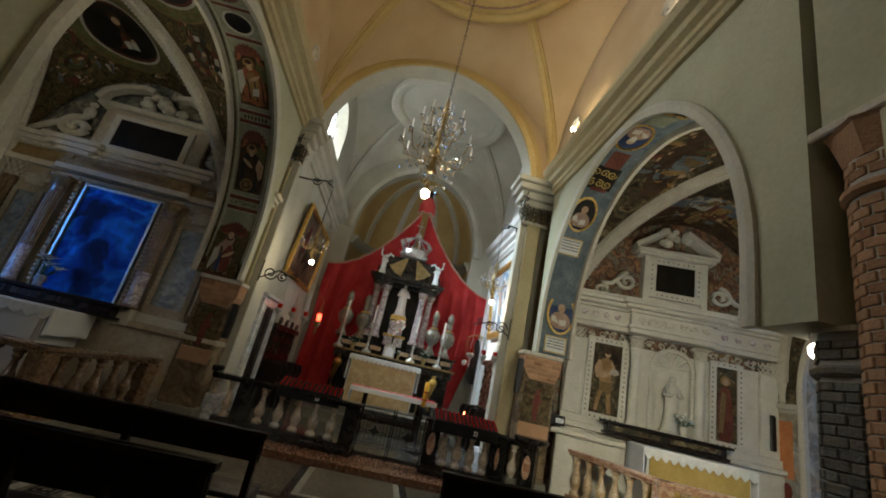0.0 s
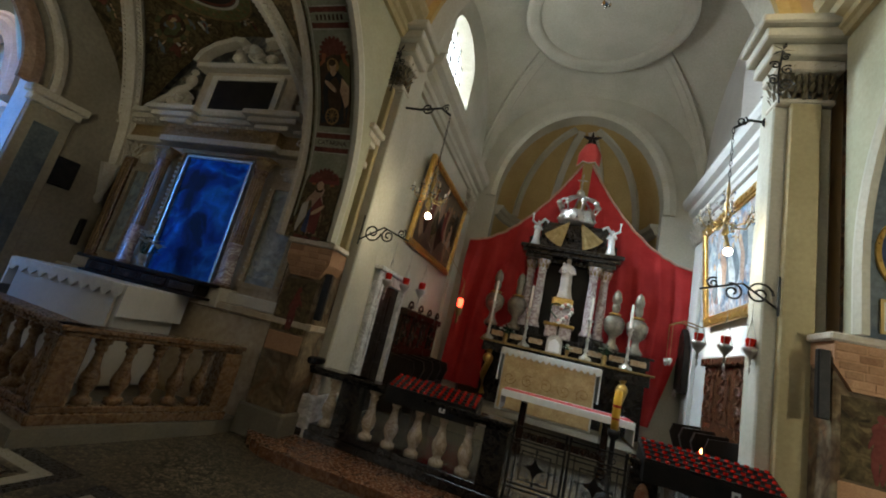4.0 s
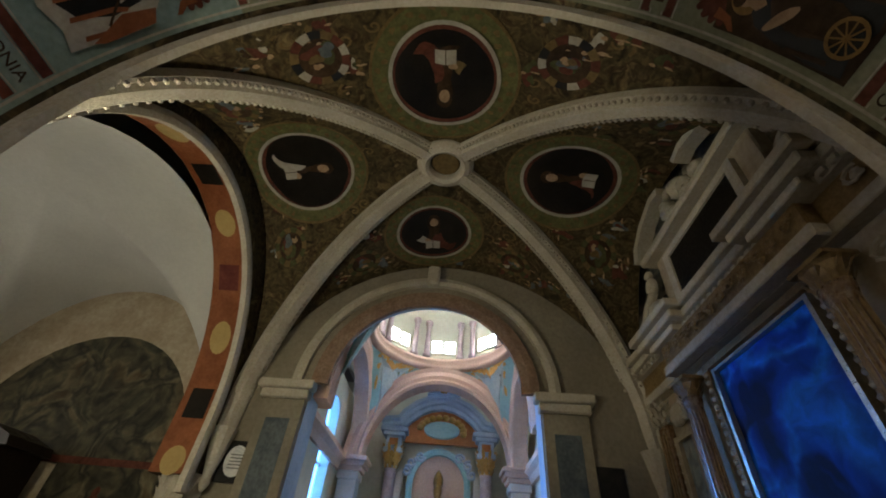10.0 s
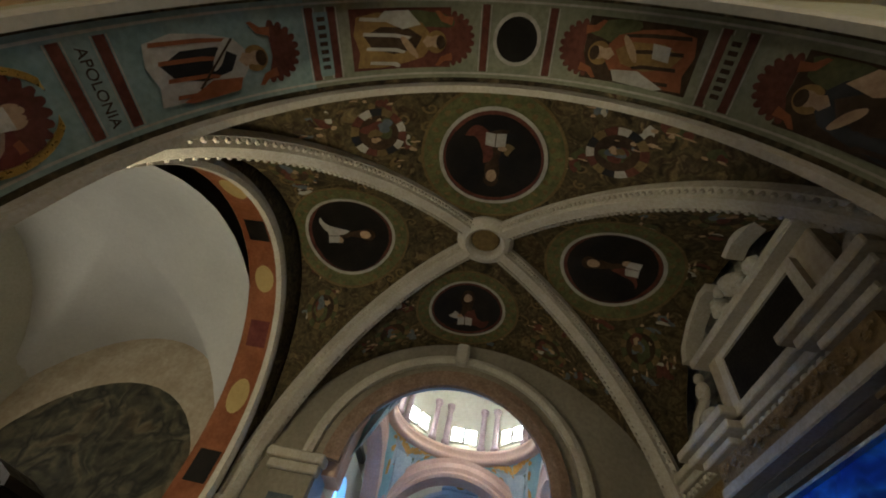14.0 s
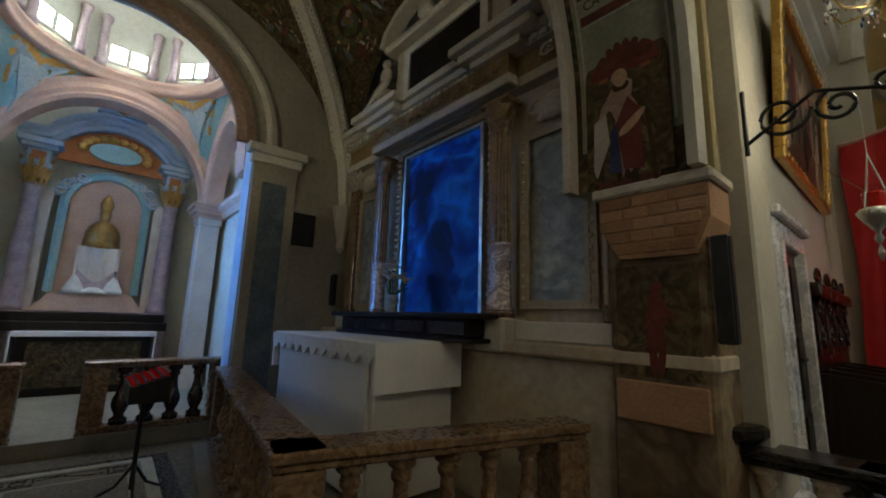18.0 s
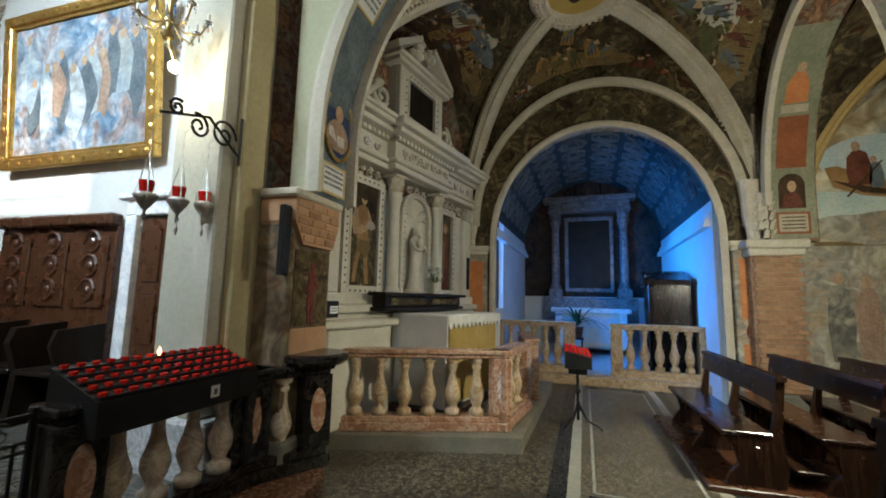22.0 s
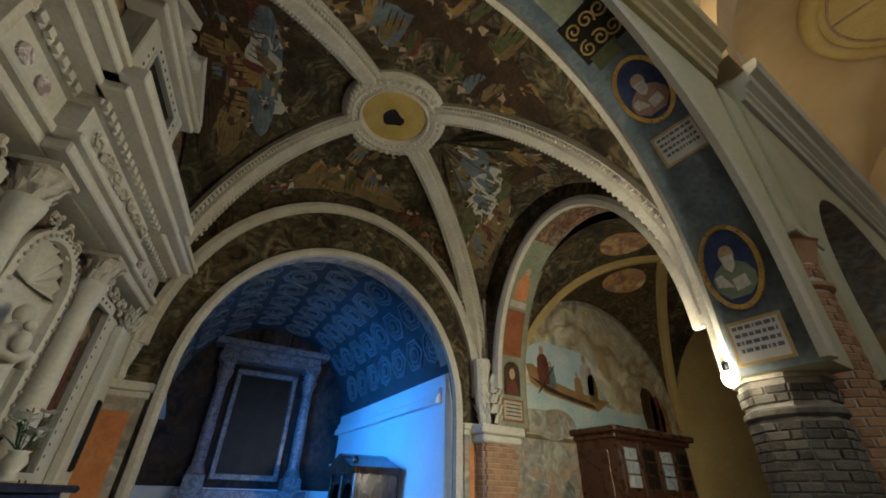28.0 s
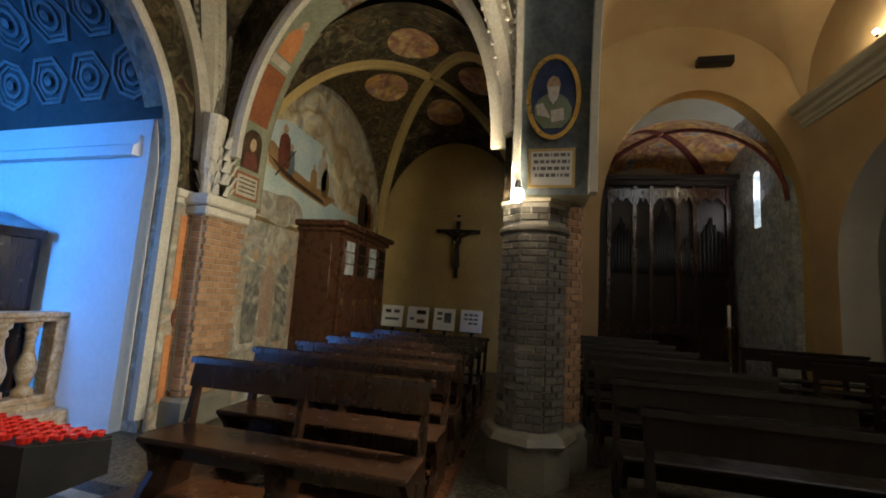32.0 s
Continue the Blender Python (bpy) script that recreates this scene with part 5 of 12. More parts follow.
for y, z, h, w, m in ((1.52, 3.36, 0.62, 1.0, maroon_paint), (1.34, 3.24, 0.44, 0.8, slate_paint), (0.72, 3.18, 0.40, 1.1, boat_paint), (0.48, 3.36, 0.70, 1.0, pale_cloth), (0.36, 3.22, 0.60, 0.9, dim_ochre), (-1.22, 3.10, 0.95, 1.1, umber_paint), (-1.46, 3.02, 0.80, 1.0, maroon_paint), (-1.66, 2.92, 0.66, 1.0, amber_paint)):
    part("painted_robe", daub(bmesh.new(), on_lunette, [(y + w * a * h, z + b * h) for a, b in ((-0.20, -0.45), (-0.24, -0.10), (-0.16, 0.26), (-0.04, 0.34), (0.08, 0.33), (0.20, 0.18), (0.23, -0.18), (0.18, -0.46))], 0.016), m, lun)
    part("painted_head", daub(bmesh.new(), on_lunette, ellipse(y + 0.02, z + h * 0.42, h * 0.085, h * 0.11, 14), 0.020), skin_paint, lun)
part("painted_oar", daub(bmesh.new(), on_lunette, [(1.66, 2.92), (1.26, 3.40), (1.28, 3.41), (1.69, 2.93)], 0.022), umber_paint, lun)
low = tagged(new("standing_saints_fresco"), "worn pale fresco of grey standing shapes above a painted plinth", "fresco", kind="structure")
part("ground", B((XF - 0.006, XF - 0.001, 0.6, 2.10, 0.50, 2.28)), fresco_pale, low)
for k, y in enumerate((1.86, 1.56, 1.24, 0.92)):
    h = (1.15, 1.05, 1.2, 1.1)[k]
    part("painted_robe", daub(bmesh.new(), on_lunette, [(y + a * h, 1.36 + b * h) for a, b in ((-0.10, -0.55), (-0.14, -0.10), (-0.10, 0.26), (-0.03, 0.33), (0.05, 0.32), (0.11, 0.18), (0.13, -0.18), (0.10, -0.55))], 0.006), (fresco_scene, robe_paint, fresco_scene, robe_paint)[k], low)
    part("painted_head", daub(bmesh.new(), on_lunette, ellipse(y, 1.36 + h * 0.40, 0.06, 0.08, 14), 0.010), skin_paint, low)
part("painted_band", B((XF - 0.010, XF - 0.006, -2.1, 2.08, 2.26, 2.32)), dim_ochre, low)

# --- blue chapel ---
frame_at(6.80, 4.90, -3.0, 0.0, (1.0, 1.0, 1.10))
D, H0, H1 = 4.85, -1.72, 1.78
solid("blue_chapel_floor", B((0.95, D, H0, H1, 0.0, 0.16)), grey_marble, "polished grey chapel floor", "floor", kind="structure")
solid("blue_chapel_step", B((0.72, 0.95, H0, H1, 0.0, 0.15), bevel=0.015), ochre_marble, "ochre marble chapel step", "step", kind="structure")
wall("blue_chapel_wall_right", (0.2, H0), (D + 0.3, H0), -0.3, 0.0, 0.0, 4.6, plaster_blue, label="smooth pale chapel wall washed with blue daylight")
wall("blue_chapel_wall_left", (D + 0.3, H1), (0.2, H1), -0.3, 0.0, 0.0, 4.6, plaster_blue, [(D + 0.3 - 1.65, D + 0.3 - 0.95, 1.15, 2.95, 0.0)], "pale chapel wall with a tall window")
wall("blue_chapel_wall_end", (D, H0 - 0.3), (D, H1 + 0.3), -0.3, 0.0, 0.0, 4.8, shaded_fresco, label="frescoed end wall of the chapel with shade in its colours")
solid("end_wall_dado", B((D - 0.02, D, H0, H1, 0.16, 1.42)), plaster_blue, "plain pale dado of the chapel end wall", "dado", kind="structure")
for y, s in ((H0, 1), (H1, -1)):
    moulding([(0, 0), (0.04 * s, 0.0), (0.05 * s, 0.08), (0.09 * s, 0.11), (0.10 * s, 0.2), (0, 0.2)][::s], [(0.3, y, 2.60), (D, y, 2.60)], "chapel_cornice", plaster_blue, "pale moulded cornice under the chapel vault", (0, 1, 0))
# barrel vault with hexagonal coffers
yc, rr, sp, rise = (H0 + H1) / 2, (H1 - H0) / 2, 2.76, 1.52


def barrel(x, a, drop=0.0):
    return Vector((x, yc - (rr - drop) * math.cos(a), sp + (rise - drop) * math.sin(a)))


bm = bmesh.new()
for i in range(20):
    q = [barrel(0.1, math.pi * i / 20), barrel(D + 0.1, math.pi * i / 20), barrel(D + 0.1, math.pi * (i + 1) / 20), barrel(0.1, math.pi * (i + 1) / 20)]
    bm.faces.new([bm.verts.new(p) for p in q])
bmesh.ops.remove_doubles(bm, verts=bm.verts, dist=1e-4)
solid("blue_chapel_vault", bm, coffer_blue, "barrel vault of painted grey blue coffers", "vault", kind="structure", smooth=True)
cof = tagged(new("vault_coffers"), "moulded hexagonal coffers with rosettes on the barrel vault", "coffers", kind="structure")
rows, cols = 8, 8
for i in range(cols):
    for j in range(rows):
        x = 0.45 + (i + (0.5 if j % 2 else 0)) * 0.60
        a = math.pi * (j + 0.8) / (rows + 0.6)
        if x > D - 0.2:
            continue
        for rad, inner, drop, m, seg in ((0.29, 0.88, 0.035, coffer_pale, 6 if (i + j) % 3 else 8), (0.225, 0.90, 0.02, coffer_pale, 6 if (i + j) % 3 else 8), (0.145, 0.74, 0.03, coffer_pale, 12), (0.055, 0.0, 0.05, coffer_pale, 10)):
            bm = bmesh.new()
            o, n_ = [], []
            for k in range(seg):
                t = 2 * math.pi * k / seg
                o.append(bm.verts.new(barrel(x + rad * math.cos(t), a + rad * 1.02 * math.sin(t) / rr, drop)))
                if inner:
                    n_.append(bm.verts.new(barrel(x + rad * inner * math.cos(t), a + rad * inner * math.sin(t) / rr, drop)))
            if inner:
                ob_, nb_ = ([bm.verts.new(barrel(v.co.x, math.atan2((v.co.z - sp) / (rise - drop), -(v.co.y - yc) / (rr - drop)), -0.01)) for v in c] for c in (o, n_))
                for k in range(seg):
                    l = (k + 1) % seg
                    bm.faces.new((o[k], o[l], n_[l], n_[k]))
                    bm.faces.new((o[k], ob_[k], ob_[l], o[l]))
                    bm.faces.new((n_[k], n_[l], nb_[l], nb_[k]))
            else:
                top = bm.verts.new(barrel(x, a, drop + 0.03))
                for k in range(seg):
                    bm.faces.new((o[k], o[(k + 1) % seg], top))
            part("coffer_rim" if inner else "rosette", bm, m, cof)
# window with daylight behind
win = tagged(new("window_1"), "tall chapel window glowing blue", "window", kind="structure")
part("window_frame", rect_frame(bmesh.new(), 1.02, 1.58, 1.22, 2.88, 0.07, H1 + 0.10, H1 + 0.16), wood_black, win)
part("window_bar", B((1.02, 1.58, H1 + 0.11, H1 + 0.15, 2.02, 2.07)), wood_black, win)
pane = part("pane", B((1.02, 1.58, H1 + 0.20, H1 + 0.21, 1.22, 2.88)), daylight_blue, win)
reset()

# --- left aisle bay and its walls ---
VL = Vault([(-6.95, 2.62), (-2.98, 2.62), (-2.98, 7.70), (-6.80, 7.70)], 2.90, 5.52, 5.82, (-0.065, -0.035))
VL.shell("vault_left", [fresco_dark], "ribbed vault painted with dark grotesques")
VL.ribs(stucco, "pale carved stucco vault rib", 0.135, 0.10, 0.08)


def on_vault(vault, X, Y):
    """Metres outwards from the key (b) and sideways (a), measured from a place on the shell."""
    sx, sy = ((vault.c[1] - vault.c[0]).length / 2, (vault.c[3] - vault.c[0]).length / 2)
    out = Vector((X * sx, Y * sy, 0)).normalized()
    if abs(X) > abs(Y):
        out = Vector((math.copysign(1, X), 0, 0))
    else:
        out = Vector((0, math.copysign(1, Y), 0))
    cross = Vector((-out.y, out.x, 0))

    def at(a, b, drop):
        d = cross * a + out * b
        return vault.at(max(-0.99, min(0.99, X + d.x / sx)), max(-0.99, min(0.99, Y + d.y / sy)), drop)
    return at


th = tagged(new("vault_medallions"), "four oval medallions with dark painted half figures and green borders", "fresco", kind="structure")
for i, (X, Y, ra, rb, oa) in enumerate(((0.585, -0.005, 0.55, 0.55, 0.76), (-0.02, -0.71, 0.58, 0.58, 0.78), (-0.625, -0.06, 0.52, 0.49, 0.72), (-0.045, 0.60, 0.53, 0.55, 0.73))):
    at = on_vault(VL, X, Y)
    part("outer_band", hoop(bmesh.new(), at, 0, 0, ra * 0.98, oa, 0.012, 40, sq=rb / ra), band_green, th)
    dots = bmesh.new()
    for k in range(40):
        a = 2 * math.pi * k / 40
        q = (ra + oa) / 2 + (0.03 if k % 2 else -0.03)
        daub(dots, at, soft(q * math.cos(a), q * rb / ra * math.sin(a), 0.034, 0.03, k, 0.2, 8), 0.016)
    part("painted_dots", dots, dim_ochre, th)
    part("outer_line", hoop(bmesh.new(), at, 0, 0, oa - 0.018, oa + 0.012, 0.018, 44, sq=rb / ra), dim_ochre, th)
    med = part("painted_medallion", hoop(bmesh.new(), at, 0, 0, 0.001, ra, 0.020, 40, sq=rb / ra), dark_panel, th)
    part("pale_ring", hoop(bmesh.new(), at, 0, 0, ra - 0.012, ra + 0.028, 0.032, 44, sq=rb / ra), pale_cloth, th)
    part("dark_red_edge", hoop(bmesh.new(), at, 0, 0, ra - 0.055, ra - 0.014, 0.024, 40, sq=rb / ra), maroon_paint, med)
    k = ra / 0.55
    sg = 1 if i % 2 else -1
    for nm, pts, m, d in (("painted_robe", soft(0.02, 0.06, 0.30 * k, 0.26 * k, i, 0.10), umber_paint, 0.026),
                          ("painted_robe", soft(sg * 0.16, 0.16, 0.17 * k, 0.20 * k, i + 5, 0.12), maroon_paint if i != 1 else pale_cloth, 0.029),
                          ("painted_sleeve", soft(-sg * 0.20, 0.10, 0.13 * k, 0.07 * k, i + 7, 0.1, 16, sg * 0.6), dim_ochre if i != 2 else pale_cloth, 0.032),
                          ("painted_hand", soft(-sg * 0.09, 0.14, 0.045, 0.035, i + 3, 0.1, 12), skin_paint, 0.036),
                          ("painted_page", [(-0.11 - sg * 0.02, 0.17), (-0.01 - sg * 0.02, 0.15), (-0.01 - sg * 0.02, 0.30), (-0.11 - sg * 0.02, 0.31)], pale_cloth, 0.036),
                          ("painted_page", [(0.0 - sg * 0.02, 0.15), (0.10 - sg * 0.02, 0.17), (0.10 - sg * 0.02, 0.31), (0.0 - sg * 0.02, 0.30)], pale_cloth, 0.036),
                          ("painted_hair", soft(0.0, -0.24, 0.088, 0.10, i, 0.06), umber_paint, 0.030),
                          ("painted_head", soft(0.0, -0.20, 0.060, 0.075, i, 0.04), skin_paint, 0.034)):
        part(nm, daub(bmesh.new(), at, pts, d), m, med)
for i, (X, Y, q) in enumerate(((0.74, -0.46, 0.25), (0.745, 0.44, 0.25), (-0.54, -0.86, 0.22), (-0.52, 0.80, 0.22), (-0.81, -0.47, 0.23), (-0.80, 0.40, 0.23), (0.52, -0.86, 0.22), (0.52, 0.84, 0.22))):
    at = on_vault(VL, X, Y)
    med = part("small_roundel", daub(bmesh.new(), at, ellipse(0, 0, q, q, 24), 0.010), umber_paint, th)
    for k in range(14):
        a = 2 * math.pi * k / 14
        part("checker", hoop(bmesh.new(), at, 0, 0, q * 0.72, q, 0.014, 3, a, a + 2 * math.pi / 14.5), (pale_cloth, maroon_paint, dim_ochre, black_paint)[(k + i) % 4] if i < 2 else (dim_ochre, moss_paint)[k % 2], med)
    for k, m in enumerate((moss_paint, maroon_paint, slate_paint, dim_ochre, skin_paint)):
        rn = random.Random(i * 9 + k)
        part("painted_shape", daub(bmesh.new(), at, soft(rn.uniform(-0.07, 0.07), rn.uniform(-0.08, 0.08), 0.10 - 0.016 * k, 0.085 - 0.013 * k, i + k, 0.25), 0.014 + 0.003 * k), m, med)
k = VL.at(0, 0)
bm = lathe(bmesh.new(), [(0.36, 0.04), (0.36, -0.05), (0.31, -0.10), (0.25, -0.12), (0.21, -0.09), (0.19, -0.02), (0.19, 0.0), (0.03, 0.0)], k.x, k.y, 28)
bmesh.ops.translate(bm, verts=bm.verts, vec=(0, 0, k.z))
solid("vault_boss", bm, stucco, "round moulded stucco boss at the crown of the vault", "boss", kind="structure")
bm = lathe(bmesh.new(), [(0.17, k.z - 0.02), (0.17, k.z - 0.03), (0.02, k.z - 0.03)], k.x, k.y, 24)
solid("boss_field", bm, dim_ochre, "dim ochre field inside the stucco boss", "boss", kind="structure")
# right boss: large carved ring with a gilded medallion
k = VR.at(0, 0)
th = tagged(new("vault_boss_right"), "large carved stucco ring round a gilded medallion at the vault crown", "boss", kind="structure")
for prof, m, n in (([(0.66, 0.05), (0.66, -0.06), (0.60, -0.11), (0.52, -0.13), (0.49, -0.10), (0.46, -0.09), (0.43, -0.12), (0.40, -0.08), (0.40, 0.03)], stucco, "ring"), ([(0.40, 0.0), (0.40, -0.055), (0.02, -0.055)], mustard, "gilded_ground")):
    bm = lathe(bmesh.new(), prof, k.x, k.y, 36)
    bmesh.ops.translate(bm, verts=bm.verts, vec=(0, 0, k.z - 0.03))
    part(n, bm, m, th)
bm = bmesh.new()
for i in range(40):
    a = 2 * math.pi * i / 40
    ball(bm, (k.x + 0.57 * math.cos(a), k.y + 0.57 * math.sin(a), k.z - 0.16), 0.030, 6, 4)
    ball(bm, (k.x + 0.475 * math.cos(a), k.y + 0.475 * math.sin(a), k.z - 0.14), 0.018, 6, 4)
part("carved_beads", bm, stucco, th)
bm = bmesh.new()
for a0 in (0.3, 1.9, 3.4, 5.0):
    for j in range(5):
        ball(bm, (k.x + 0.6 * math.cos(a0 + 0.11 * (j - 2)), k.y + 0.6 * math.sin(a0 + 0.11 * (j - 2)), k.z - 0.15), 0.05 - 0.008 * abs(j - 2), 7, 5)
part("carved_heads", bm, stucco, th)
bm = bmesh.new()
bm = prism(bm, [(k.x + 0.02 + 0.12 * math.cos(t) * (1 + 0.3 * math.sin(3 * t)), k.y + 0.14 * math.sin(t)) for t in (2 * math.pi * i / 18 for i in range(18))], 'z', k.z - 0.095, k.z - 0.088)
part("painted_shape", bm, dark_panel, th)

wall("wall_left_chapel", (-6.76, 7.9), (-7.02, 2.1), -0.40, 0.0, 0.0, 5.9, shaded_plaster, [(1.50, 4.40, 0.0, 3.55, 1.45)], "plaster wall with shade in its colour, pierced by the tall arch of the domed chapel", soffit=stucco_blue)
wl0, wl1 = (-6.76, 7.9), (-7.02, 2.1)
for u in (1.22, 4.68):
    th = tagged(new("arch_pier"), "grey pilaster with a moulded stone capital beside the chapel arch", "pilaster", kind="structure")
    c = along(wl0, wl1, u, 0.0)
    frame_at(c[0], c[1], math.degrees(math.atan2(wl1[1] - wl0[1], wl1[0] - wl0[0])))
    part("shaft", B((-0.27, 0.27, -0.01, 0.07, 0.0, 3.34), bevel=0.01), shaded_plaster, th)
    part("dark_panel", B((-0.15, 0.15, 0.07, 0.078, 0.3, 3.1)), slate_paint, th, "dark slate-blue painted panel")
    part("capital", B((-0.36, 0.36, -0.02, 0.17, 3.45, 3.56), (-0.31, 0.31, -0.02, 0.12, 3.34, 3.45), bevel=0.015), stucco, th)
    reset()
pa, pb = along(wl0, wl1, 1.50, 0.05), along(wl0, wl1, 4.40, 0.05)
dd = Vector((pb[0] - pa[0], pb[1] - pa[1], 0)).normalized()
for off, z0, w, m in ((0.0, 3.56, 0.22, robe_paint), (0.26, 3.56, 0.13, stucco)):
    qa, qb = (along(wl0, wl1, u, 0.02) for u in (1.50 - off, 4.40 + off))
    bm = sweep(bmesh.new(), arc(qa, qb, z0, 1.44 + off, 30), [(-0.01, 0), (0.06, 0.0), (0.08, w * 0.5), (0.06, w), (-0.01, w)], (-dd.y, dd.x, 0))
    solid("arch_band", bm, m, "moulded stone band round the chapel arch", "moulding", kind="structure")
c = along(wl0, wl1, 2.95, 0.1)
solid("arch_keystone", B((c[0] - 0.08, c[0] + 0.10, c[1] - 0.09, c[1] + 0.09, 5.10, 5.42), bevel=0.03), stucco, "carved stone console at the crown of the arch", "keystone", kind="structure")
wall("wall_altar_left", (-2.3, 7.84), (-6.9, 7.84), -0.4, 0.0, 0.0, 5.9, fresco_scene, label="worn frescoed wall behind the blue altar")
# cross arch with painted roundels, second left bay
wall("cross_arch_left", (-7.2, 2.56), (-2.6, 2.56), -0.44, 0.0, 2.38, 5.9, fresco_dark, [(0.55, 4.15, 2.38, 3.0, 2.15)], "cross arch with a soffit of orange panels", soffit=rust_paint)
th = tagged(new("soffit_roundels"), "ochre roundels and dark squares painted on an orange soffit", "fresco", kind="structure")
cl0, cl1 = (-7.2, 2.56), (-2.6, 2.56)
for i in range(13):
    a = -0.9 + (math.pi + 1.8) * (i + 0.5) / 13

    def soff(s, t, a=a, lift=0.0):
        """Runs up one jamb, over the arch and down the other."""
        w = a + s
        if w < 0:
            return along(cl0, cl1, 0.55 + lift, -0.22 + t, 3.0 + w * 1.5)
        if w > math.pi:
            return along(cl0, cl1, 4.15 - lift, -0.22 + t, 3.0 - (w - math.pi) * 1.5)
        return along(cl0, cl1, 2.35 - (1.80 - lift) * math.cos(w), -0.22 + t, 3.0 + (2.15 - lift) * math.sin(w))
    bm = bmesh.new()
    if i % 2:
        n = 16
        vs = [bm.verts.new(soff(0.10 * math.cos(2 * math.pi * k / n), 0.13 * math.sin(2 * math.pi * k / n), lift=0.012)) for k in range(n)]
        bm.faces.new(vs)
        part("roundel", bm, plaster_ochre, th)
    else:
        bm.faces.new([bm.verts.new(soff(s, t, lift=0.012)) for s, t in ((-0.085, -0.13), (0.085, -0.13), (0.085, 0.13), (-0.085, 0.13))])
        part("dark_square", bm, dark_panel if i % 4 else dark_red_paint, th)
bm = sweep(bmesh.new(), [along(cl0, cl1, 0.55, 0.02, 2.2)] + [along(cl0, cl1, 2.35 - 1.82 * math.cos(a), 0.02, 3.0 + 2.17 * math.sin(a)) for a in (math.pi * i / 26 for i in range(27))] + [along(cl0, cl1, 4.15, 0.02, 2.2)], [(-0.02, 0.0), (0.05, 0.0), (0.06, 0.06), (0.05, 0.12), (-0.02, 0.12)], (0.07, 1, 0))
solid("arch_band", bm, stucco, "pale moulded band round the cross arch", "moulding", kind="structure")
VB = Vault([(-7.3, -1.7), (-2.9, -1.7), (-2.9, 2.13), (-7.3, 2.13)], 2.6, 5.0, 5.1)
VB.shell("vault_left_back", [plaster_white], "whitewashed groin vault of the back bay")
wall("wall_left_outer", (-7.3, 2.7), (-7.3, -1.9), -0.35, 0.0, 0.0, 5.4, plaster_worn, label="worn plaster aisle wall")
frame_at(0.0, -0.45, 0.0)
th = tagged(new("landscape_fresco"), "dim grey green landscape fresco with small painted shapes", "fresco", kind="structure")
part("lunette", P([(2.35, 2.55)] + [(0.85 + 1.5 * math.cos(a), 2.6 + 1.6 * math.sin(a)) for a in (math.pi * i / 20 for i in range(21))] + [(-0.65, 2.55)], 'x', -7.31, -7.29), fresco_dim, th)
part("lower_scene", B((-7.30, -7.285, 1.0, 2.35, 1.25, 2.5)), fresco_dim, th)
part("painted_border", B((-7.30, -7.28, -0.65, 2.35, 2.50, 2.58)), maroon_paint, th)
bm = bmesh.new()
figure(bm, 1.7, 1.5, 0.8, 'x', -7.285, -7.278, 0, 1.6)
part("painted_shape", bm, maroon_paint, th)
reset()
# opening added behind the back bay fill, out of view
wall("wall_left_back", (-2.7, -1.65), (-7.4, -1.65), -0.3, 0.0, 0.0, 5.4, plaster, [(2.2, 3.0, 2.5, 3.5, 0.05)], label="plain plaster end wall")

# --- left chapel with its dome ---
frame_at(-6.95, 5.08, 180.0, 0.0, (1.2, 1.05, 1.10))
# here local x runs into the chapel, local y to the right of one who enters reversed
CD, CW = 3.70, 1.72
wall("left_chapel_wall_a", (0.1, -CW), (CD, -CW), -0.3, 0.0, 0.0, 4.2, chapel_cream, label="pale plaster side wall of the domed chapel")
wall("left_chapel_wall_b", (CD, CW), (0.1, CW), -0.3, 0.0, 0.0, 4.2, chapel_cream, [(CD - 2.1, CD - 1.5, 2.2, 3.5, 0.3)], "pale plaster side wall with a narrow window")
wall("left_chapel_wall_end", (CD, -CW - 0.3), (CD, CW + 0.3), -0.3, 0.0, 0.0, 6.0, chapel_cream, label="pale end wall of the domed chapel")
solid("left_chapel_floor", B((0.35, CD, -CW, CW, 0.0, 0.15)), step_stone, "grey stone chapel floor", "floor", kind="structure")
region()
XA, YA, RA_, ZA, HA = -10.15, 5.07, 1.38, 3.42, 1.50
arch_profile = [(-0.30, 0), (0.10, 0), (0.14, 0.05), (0.10, 0.10), (0.14, 0.16), (0.10, 0.26), (0.13, 0.34), (0.08, 0.36), (-0.30, 0.36)]
bm = sweep(bmesh.new(), arc((XA, YA - RA_), (XA, YA + RA_), ZA, HA, 30), arch_profile, (1, 0, 0))
solid("painted_arch", bm, stucco_pink, "pink and ochre moulded arch under the dome", "arch", kind="structure", smooth=False)
